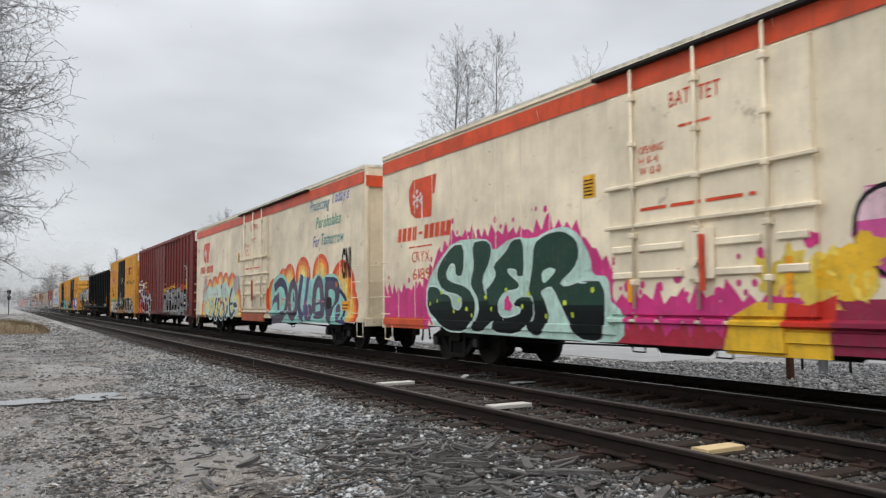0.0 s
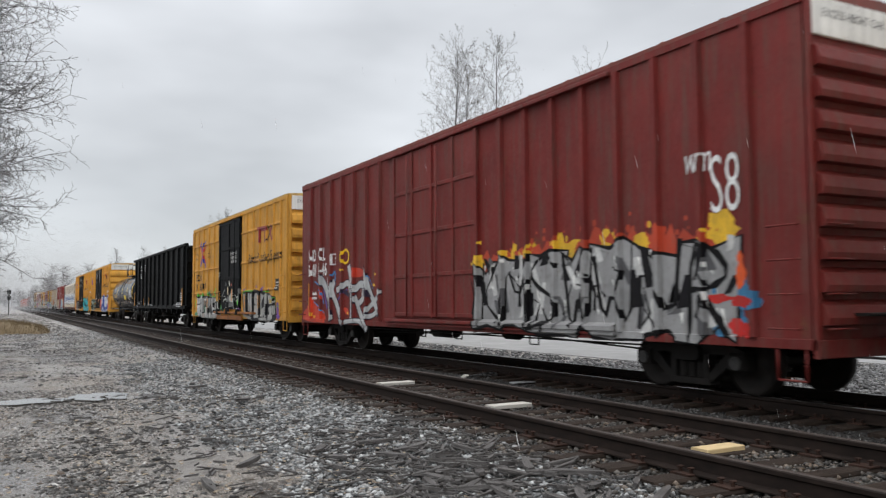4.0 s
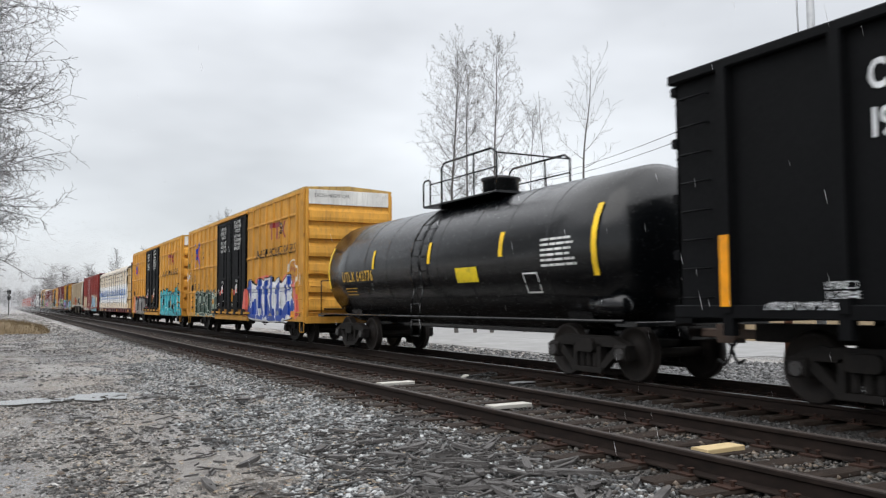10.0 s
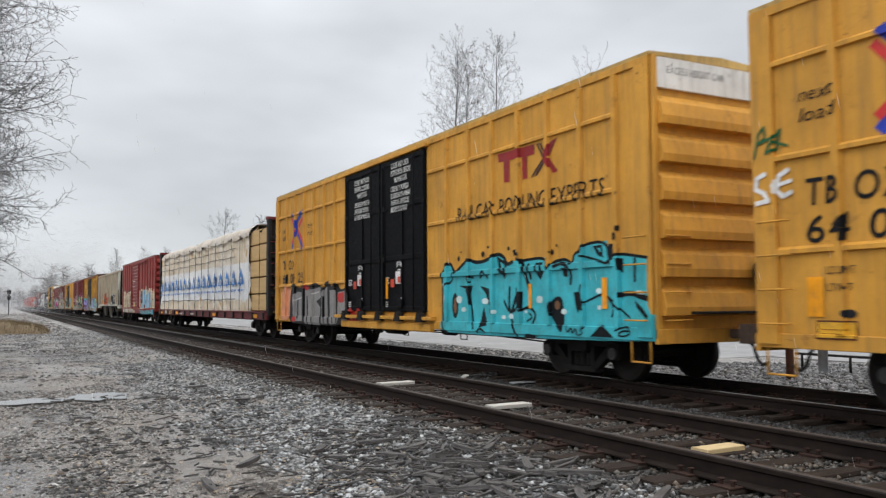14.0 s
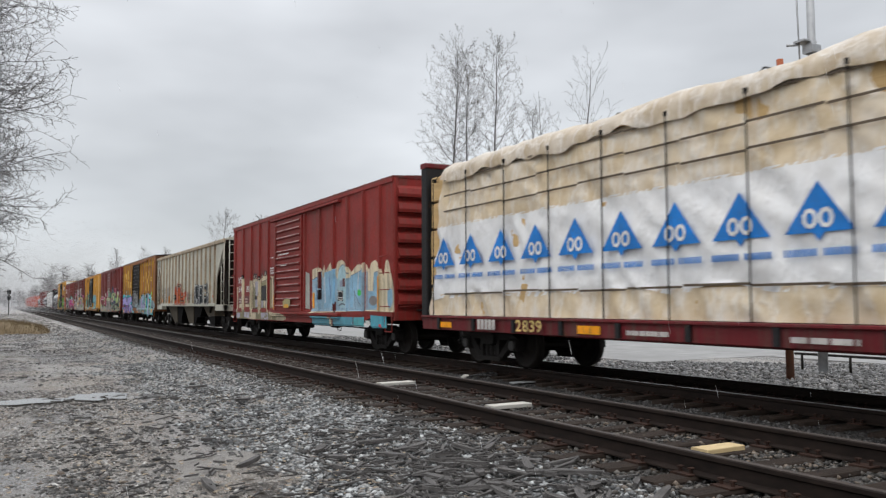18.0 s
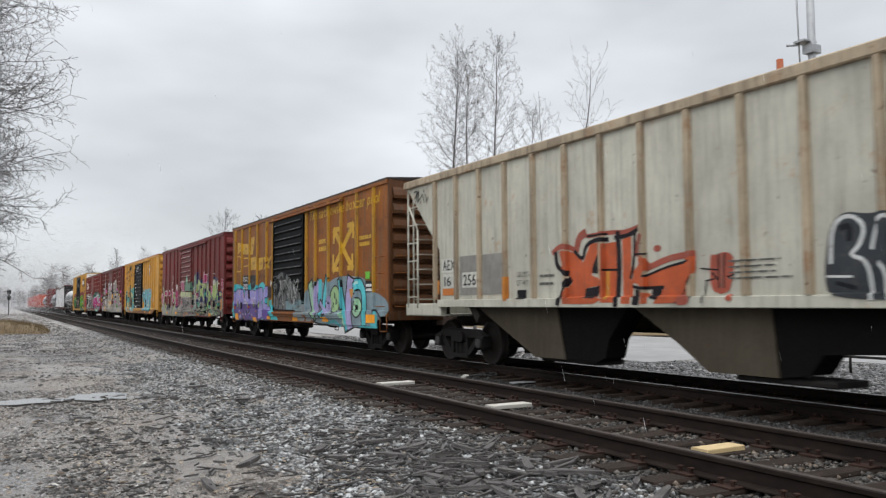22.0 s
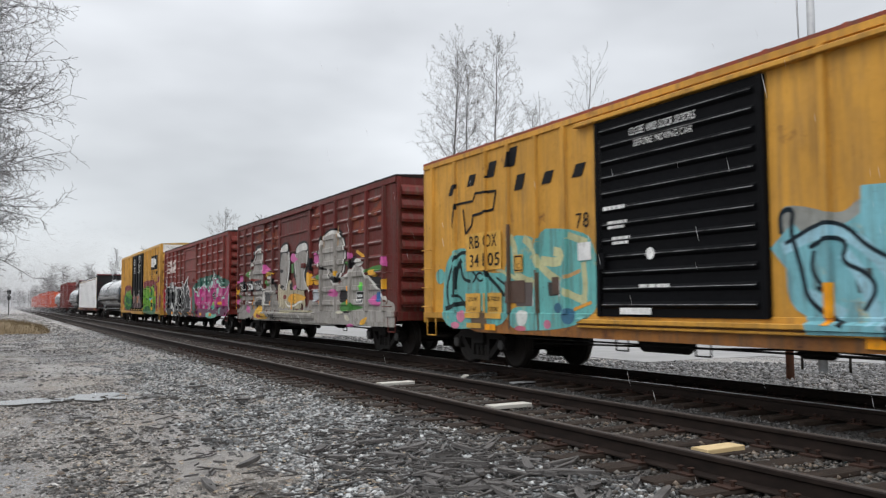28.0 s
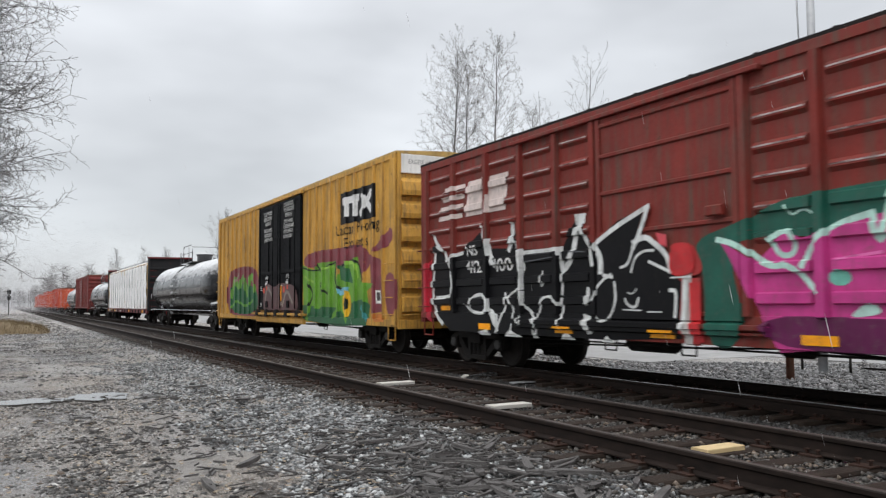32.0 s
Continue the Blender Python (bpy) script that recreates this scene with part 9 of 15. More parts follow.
def tank_car(rear, front, near=True):
    car = Car("tank_car", rear, front, "glossy black tank car with yellow marks and a railed top platform" if near else "black tank car with a white sky reflection painted on its top", 1.5, "tank car")
    L, r, zc = car.L, 1.47, 2.22
    m = paint("gloss_black_tank", rgb(7, 9, 11), 0.0, 0.0, 0.13, None, 0.45) if near else sky_sheen_top("dull_tank", rgb(22, 24, 28))
    a, b = 0.95, L - 0.95
    prof = [(a - 0.55, 0.02), (a - 0.53, 0.5), (a - 0.44, 0.9), (a - 0.28, 1.2), (a - 0.12, 1.37), (a, r)]
    n = 9
    body = prof + [(a + (b - a) * i / n, r) for i in range(1, n)] + [(a + b - s, q) for s, q in prof[::-1]]
    part("tank", Geo().lathe(body, (0, 0, zc), (1, 0, 0), 48), m, car.ob)
    band = Geo().lathe([(-0.02, r), (-0.015, r + 0.006), (0.015, r + 0.006), (0.02, r)], (0, 0, zc), (1, 0, 0), 48).mesh("weld_band", m)
    for i in range(1, n):
        part("weld_band", band, None, car.ob, m=pose(a + (b - a) * i / n, 0, 0))
    part("sill", Geo().bev(0.05, L - 0.05, -0.35, 0.35, 0.7, 0.98, 0.02).bev(0.0, 0.5, -1.45, 1.45, 0.92, 1.0, 0.01).bev(L - 0.5, L, -1.45, 1.45, 0.92, 1.0, 0.01), m, car.ob)
    for u in (2.0, L - 2.0):
        part("saddle", Geo().extrude([(-0.95, 0.98), (0.95, 0.98), (1.02, 1.22), (0.7, 1.0), (0.4, 0.9), (-0.4, 0.9), (-0.7, 1.0), (-1.02, 1.22)], 0, u - 0.35, u + 0.35), m, car.ob)
    for s in (-1, 1):
        part("side_rail", Geo().rod((0.3, s * 1.46, 1.0), (L - 0.3, s * 1.46, 1.0), 0.03).pipe([(0.3, s * 1.46, 1.0), (0.3, s * 1.46, 2.0), (1.0, s * 1.46, 2.0)], 0.018), m, car.ob)
    c = L / 2 + 0.72 if near else L / 2
    g = Geo().bev(c - 1.7, c + 1.7, -0.95, 0.95, 3.62, 3.67, 0.01)
    part("platform", g, m, car.ob)
    rail = Geo()
    for s in (-1, 1):
        rail.pipe([(c - 1.7, s * 0.95, 3.65), (c - 1.7, s * 0.95, 4.22), (c - 1.62, s * 0.95, 4.28), (c - 1.42, s * 0.95, 4.28), (c - 1.34, s * 0.95, 4.22), (c - 1.34, s * 0.95, 3.65)], 0.022)
        rail.pipe([(c - 0.75, s * 0.95, 3.65), (c - 0.75, s * 0.95, 4.48), (c - 0.62, s * 0.95, 4.58), (c + 1.5, s * 0.95, 4.58), (c + 1.7, s * 0.95, 4.46), (c + 1.7, s * 0.95, 3.65)], 0.026)
        rail.rod((c - 1.34, s * 0.95, 4.16), (c + 1.7, s * 0.95, 4.16), 0.017).rod((c + 0.75, s * 0.95, 3.65), (c + 0.75, s * 0.95, 4.58), 0.02)
    rail.pipe([(c + 1.7, -0.95, 4.46), (c + 1.7, 0.95, 4.46)], 0.02)
    part("hand_rail", rail, m, car.ob)
    part("manway", Geo().lathe([(3.6, 0.42), (4.05, 0.42), (4.08, 0.46), (4.14, 0.46), (4.2, 0.2)], (c + 0.35, 0, 0), (0, 0, 1), 20), m, car.ob)
    steps = []
    for k in range(9):
        z = 0.55 + 0.37 * k
        steps.append((-(math.sqrt(max(0, r * r - (z - zc) ** 2)) + 0.10) if z > 1.3 else -1.56, z))
    side = part("ladder", Geo().pipe([(c - 1.15, yy, z) for yy, z in steps], 0.018), m, car.ob)
    part("ladder_rail", Geo().pipe([(c - 0.7, yy, z) for yy, z in steps], 0.018), m, side)
    for yy, z in steps:
        part("rung", Geo().rod((c - 1.15, yy, z), (c - 0.7, yy, z), 0.014), m, side)
    part("air_reservoir", Geo().lathe([(-0.42, 0.05), (-0.38, 0.19), (0.38, 0.19), (0.42, 0.05)], (L - 1.0, -1.1, 1.25), (1, 0, 0), 14), m, car.ob)
    if near:
        # marks wrap on the barrel
        def on_barrel(polys, lift):
            res = []
            for p in polys:
                pts = []
                for u, z in p:
                    an = math.asin(max(-0.98, min(0.98, (z - zc) / r)))
                    pts.append((u, -(r + lift) * math.cos(an), zc + (r + lift) * math.sin(an)))
                area = sum(q[0] * t[1] - t[0] * q[1] for q, t in zip(p, p[1:] + p[:1]))
                res.append(pts if area > 0 else pts[::-1])
            return res

        def fine(u0, u1, z0, z1, k=5):
            return [quad(u0, u1, z0 + (z1 - z0) * i / k, z0 + (z1 - z0) * (i + 1) / k) for i in range(k)]
        for nm, col, polys, lab in (("lettering", rgb(205, 160, 50), lettering("UTLX 642776", 2.1, 1.92, 0.26, 2.15, 0, 0.02) + bars(2.2, 3.2, 1.55, 1.8, 3, 5, 0.3), ""),
                                    ("reflector", rgb(250, 205, 40), fine(0.98, 1.1, 1.75, 2.95), "yellow reflective strip"), ("reflector", rgb(250, 205, 40), fine(4.25, 4.38, 2.2, 2.68), "yellow reflective strip"), ("reflector", rgb(250, 205, 40), fine(7.45, 7.58, 2.2, 2.68), "yellow reflective strip"), ("reflector", rgb(250, 205, 40), fine(10.52, 10.66, 2.2, 2.68), "yellow reflective strip"), ("reflector", rgb(250, 205, 40), fine(13.4, 13.54, 1.75, 2.95), "yellow reflective strip"),
                                    ("notice", rgb(244, 214, 40), fine(8.75, 9.65, 1.74, 2.05, 3), "yellow notice"), ("notice", WHITE, bars(11.95, 13.05, 1.95, 2.5, 6, 6, 0.45), "white stencilled data"), ("notice_frame", WHITE, stroke([(11.3, 1.5), (11.75, 1.5), (11.75, 1.85), (11.3, 1.85), (11.3, 1.5)], 0.03), "white stencilled frame")):
            g = Geo()
            for pts in on_barrel(polys, 0.012):
                g.face(pts)
            part(nm, g, spray(col), car.ob, lab)
    running_gear(car, 1.72, centre=False, spin=near)


def centrebeam(rear, front):
    car = Car("centrebeam_flat_car", rear, front, "dark red centre-beam flat car with tall end bulkheads", 1.47, "flat car")
    L = car.L
    red = paint("dark_red_frame", rgb(104, 26, 32), 0.08, 0.3, 0.5)
    blk = paint("sooty_bulkhead", rgb(34, 34, 36), 0.05, 0.2, 0.55)
    part("deck", Geo().box(0.3, L - 0.3, -1.4, 1.4, 0.93, 1.0), red, car.ob)
    for s in (-1, 1):
        g = Geo().bev(0.1, L - 0.1, *sorted((s * 1.40, s * 1.47)), 0.72, 1.0, 0.015).bev(0.1, L - 0.1, *sorted((s * 1.38, s * 1.52)), 0.98, 1.03, 0.01)
        part("side_sill", g, red, car.ob)
        for k in range(16):
            part("strap_winch", Geo().bev(0.9 + k * 1.5, 1.0 + k * 1.5, *sorted((s * 1.47, s * 1.53)), 0.74, 0.98, 0.01), blk, car.ob)
    for x, s in ((0.05, 1), (L - 0.05, -1)):
        mat = blk
        wall = part("bulkhead", Geo().box(*sorted((x + s * 0.16, x + s * 0.22)), -1.36, 1.36, 0.95, 4.45), mat, car.ob)
        for q in (-1.45, 1.32):
            part("bulkhead_post", Geo().bev(*sorted((x - s * 0.05, x + s * 0.22)), q, q + 0.13, 0.9, 4.45, 0.02), mat, wall)
        part("bulkhead_cap", Geo().bev(*sorted((x - s * 0.05, x + s * 0.25)), -1.47, 1.47, 4.42, 4.54, 0.02), red, wall)
        for z in (1.6, 2.3, 3.0, 3.7):
            part("bulkhead_beam", Geo().bev(*sorted((x + s * 0.02, x + s * 0.16)), -1.36, 1.36, z, z + 0.12, 0.02), mat, wall)
        end_ladder(car, x, -s, (-1.35, -0.9), [1.2 + 0.4 * i for i in range(7)], red)
    g = Geo().box(0.5, L - 0.5, -0.03, 0.03, 1.0, 4.1).bev(0.4, L - 0.4, -0.18, 0.18, 4.1, 4.4, 0.03)
    for k in range(14):
        g.bev(1.4 + k * 1.55, 1.55 + k * 1.55, -0.2, 0.2, 1.0, 4.1, 0.02)
    part("centre_beam", g, red, car.ob)
    painted(car, "lettering", [(rgb(220, 190, 120), 30, lettering("2839", 4.1, 0.78, 0.2, 0.85, 0, 0.02)), (rgb(200, 195, 190), 30, blocks(5, 2.7, 3.4, 0.78, 0.98) + bars(7.2, 8.2, 0.8, 0.92, 1, 4) + bars(10.2, 11.3, 0.8, 0.92, 1, 5))])
    yellow_marks(car, [(1.0, 0.78, 0.5, 0.12), (5.9, 0.78, 0.6, 0.14), (15.0, 0.78, 0.6, 0.14), (22.0, 0.78, 0.6, 0.14)])
    running_gear(car, 2.4, centre=False)
    part("centre_sill", Geo().box(0.15, L - 0.15, -0.3, 0.3, 0.62, 0.93), red, car.ob)
    return car


LUMBER = simple("bundled_pine_lumber", (0.54, 0.34, 0.135, 1), (0.70, 0.48, 0.23, 1), 5, 0.7, 0, 0.4, (0.3, 3, 9))


def wrap_film(name, deep, pale, haze=0.45):
    """Crumpled film: highlights are painted pale along the folds, the colour of what lies below shows through."""
    m = Nodes(name)
    v = m.coords((1.0, 1.0, 0.8))
    a, b = m.noise(m.coords((1.6, 1.6, 0.5)), 1.6, 6, 0.6), m.noise(v, 4.5, 7, 0.6)
    h = m.n("Math"); h.operation = "ABSOLUTE"
    k = m.n("Math"); k.operation = "SUBTRACT"; k.inputs[1].default_value = 0.5
    m.l(a, k.inputs[0]); m.l(k.outputs[0], h.inputs[0])
    fold = m.ramp(h.outputs[0], 0.0, 0.05, 1, 0)
    c = m.mix(m.ramp(b, 0.35, 0.65), deep, pale)
    c = m.mix(m.ramp(m.noise(m.coords((0.9, 0.9, 0.55)), 1.3, 6, 0.65), 0.46, 0.66, 0, haze), c, (0.82, 0.80, 0.77, 1))
    f2 = m.n("Math"); f2.operation = "MULTIPLY"; f2.inputs[1].default_value = 0.35
    m.l(fold, f2.inputs[0])
    c = m.mix(f2.outputs[0], c, (0.82, 0.82, 0.82, 1))
    t = m.n("Math"); t.operation = "ADD"
    m.l(fold, t.inputs[0]); m.l(b, t.inputs[1])
    m.bump(t.outputs[0], 0.32, 0.04)
    return m.done(c, 0.3, 0, 0.5)


PLASTIC = wrap_film("white_plastic_wrap", (0.76, 0.75, 0.74, 1), (0.84, 0.84, 0.84, 1))
TAN_WRAP = wrap_film("translucent_tan_wrap", (0.60, 0.46, 0.28, 1), (0.72, 0.59, 0.41, 1))


def lumber_load(rear, front, wrapped_to, name="lumber_load", white=False, label="bundles of pine lumber under torn white plastic wrap"):
    """The load rides on the flat car but is a thing of its own."""
    car = Car(name, rear, front, label, 1.40, "lumber load")
    L = car.L
    u0, u1 = 0.34, L - 0.34
    zs = [1.06, 1.72, 2.36, 3.0, 3.62, 4.22]
    r = random.Random(6)
    n = 5
    for k in range(n):
        a, b = u0 + (u1 - u0) * k / n, u0 + (u1 - u0) * (k + 1) / n - 0.06
        for z0, z1 in zip(zs, zs[1:]):
            part("lumber_package", Geo().bev(a + r.uniform(0, 0.05), b - r.uniform(0, 0.05), -1.38 + r.uniform(0, 0.02), -0.22, z0, z1 - 0.05, 0.02), LUMBER, car.ob)
            part("lumber_package", Geo().bev(a, b, 0.22, 1.38, z0, z1 - 0.05, 0.02), LUMBER, car.ob)
    # wrap: a sheet that hangs down the side, with folds and a ragged edge
    e0, e1 = 1.05, wrapped_to

    def sheet(za, zb, mat, nm, lab, ragged):
        g = Geo()
        nu, nz = int((e1 - e0) / 0.09), max(3, int((zb - za) / 0.08))
        k = len(g.v)
        for j in range(nz + 1):
            z = za + (zb - za) * j / nz
            for i in range(nu + 1):
                u = e0 + (e1 - e0) * i / nu
                if not white:
                    u -= max(0.0, 1 - 14 * i / nu) * ((4.3 - z) * 0.20 + 0.12 * noise.noise((z * 2.1, 1.0, 6.0)))
                if i == nu:
                    u += 0.25 * noise.noise((z * 1.6, 3.3, 1.0)) - (z - 1.5) * 0.12
                sag = 0.05 * noise.noise((u * 0.9, z * 0.7, 2.0)) + 0.13 * (0.2 - abs(noise.noise((u * 1.5 + z * 1.3, z * 0.8 - u * 0.4, 5.0)))) + 0.02 * noise.noise((u * 6 - z * 4, z * 4, 9.0)) - 0.02 * max(0, 1 - abs(((u - 1.1) / 1.48) % 1.0 - 0.0) * 6)
                zz = z
                if j == 0 and ragged:
                    zz = z + 0.16 * noise.noise((u * 1.1, 0.5, 8.0))
                top = max(0.0, z - 4.05)
                g.v.append((u, -1.425 - sag + top * 1.1, zz + 0.05 * noise.noise((u * 0.7, 4.0, 4.0)) * (z > 4)))
        for j in range(nz):
            for i in range(nu):
                q = k + j * (nu + 1) + i
                g.f.append((q, q + 1, q + nu + 2, q + nu + 1)); g.s.append(True); g.mi.append(0)
        part(nm, g, mat, car.ob, lab)
    if white:
        sheet(1.02, 4.32, PLASTIC, "plastic_wrap", "white plastic wrap", False)
    else:
        sheet(1.04, 1.5, TAN_WRAP, "plastic_wrap", "tan translucent wrap", False)
        sheet(1.46, 3.02, PLASTIC, "plastic_wrap", "white plastic wrap", True)
        sheet(2.98, 4.36, TAN_WRAP, "plastic_wrap", "tan translucent wrap", False)
        g = Geo()
        k = 14
        # the loose film over the top, blown into folds, hanging ragged over the edge
        rows, nu = ((-1.46, 3.98), (-1.45, 4.14), (-1.36, 4.30), (-1.15, 4.44), (-0.6, 4.52), (0.0, 4.56), (0.6, 4.5), (1.15, 4.4)), 150
        for j, (y, z) in enumerate(rows):
            for i in range(nu + 1):
                u = e0 + (e1 - e0) * i / nu
                n1, n2 = noise.noise((u * 0.55, j * 0.5, 2.0)), noise.noise((u * 2.3, j * 0.9, 7.0))
                dz = (0.08 * n1 + 0.03 * n2) * (1.0 if j > 2 else 0.6) + (0.16 * noise.noise((u * 0.8, 3.0, 1.0)) + 0.08 * n2 if j == 0 else 0)
                g.v.append((u, y - 0.05 * n2 - (0.03 if j < 3 else 0), z + dz))
        w = nu + 1
        g.f = [(j * w + i, j * w + i + 1, (j + 1) * w + i + 1, (j + 1) * w + i) for j in range(len(rows) - 1) for i in range(nu)]
        g.s = [True] * len(g.f); g.mi = [0] * len(g.f)
        part("plastic_wrap", g, wrap_film("loose_top_film", (0.36, 0.27, 0.165, 1), (0.50, 0.41, 0.29, 1), 0.35), car.ob, "pale plastic film over the top")
        for z, za in ((3.28, 1), (3.62, 2), (3.98, 3), (1.5, 4)):
            car.half = 1.45
            painted(car, "bundle_gap", [(rgb(96, 82, 66), 8, [quad(e0 + 0.1 + 1.2 * k, e0 + 1.28 + 1.2 * k, z + 0.02 * math.sin(k * 1.7 + za), z + 0.035 + 0.02 * math.sin(k * 1.7 + za)) for k in range(int((e1 - e0) / 1.2) - 1)])], "dark gap between bundles showing through the wrap")
    for k in range(16):
        u = u0 + 0.35 + k * 1.48
        if u < u1:
            part("strap", Geo().pipe([(u, -1.50, 1.0), (u, -1.495, 2.6), (u, -1.49, 4.02), (u, -1.12, 4.42), (u, 0, 4.45)], 0.012).bev(u - 0.03, u + 0.03, -1.50, -1.42, 4.02, 4.1, 0.01), STEEL_DARK, car.ob, "dark tie-down cable")
    if not white:
        u, k = 1.15, 0
        while u < e1 - 0.8:
            blue = rgb(30, 124, 206)
            car.half = 1.455
            painted(car, "company_sign", [(blue, 10, [[(u - 0.48, 2.12), (u + 0.48, 2.12), (u, 2.74)], [(u - 0.08, 2.12), (u, 2.02), (u + 0.08, 2.12)]]), (WHITE, 14, [q for k in (-0.11, 0.11) for q in stroke([(u + k + 0.08 * math.cos(w), 2.29 + 0.1 * math.sin(w)) for w in [i * 0.7 for i in range(10)]], 0.05)]), (blue, 10, blocks(7, u - 0.5, u - 0.02, 1.84, 1.93, 0, 0.34) + blocks(7, u + 0.06, u + 0.5, 1.84, 1.93, 0, 0.34))], "blue triangle company sign")
            u += 1.18
    return car


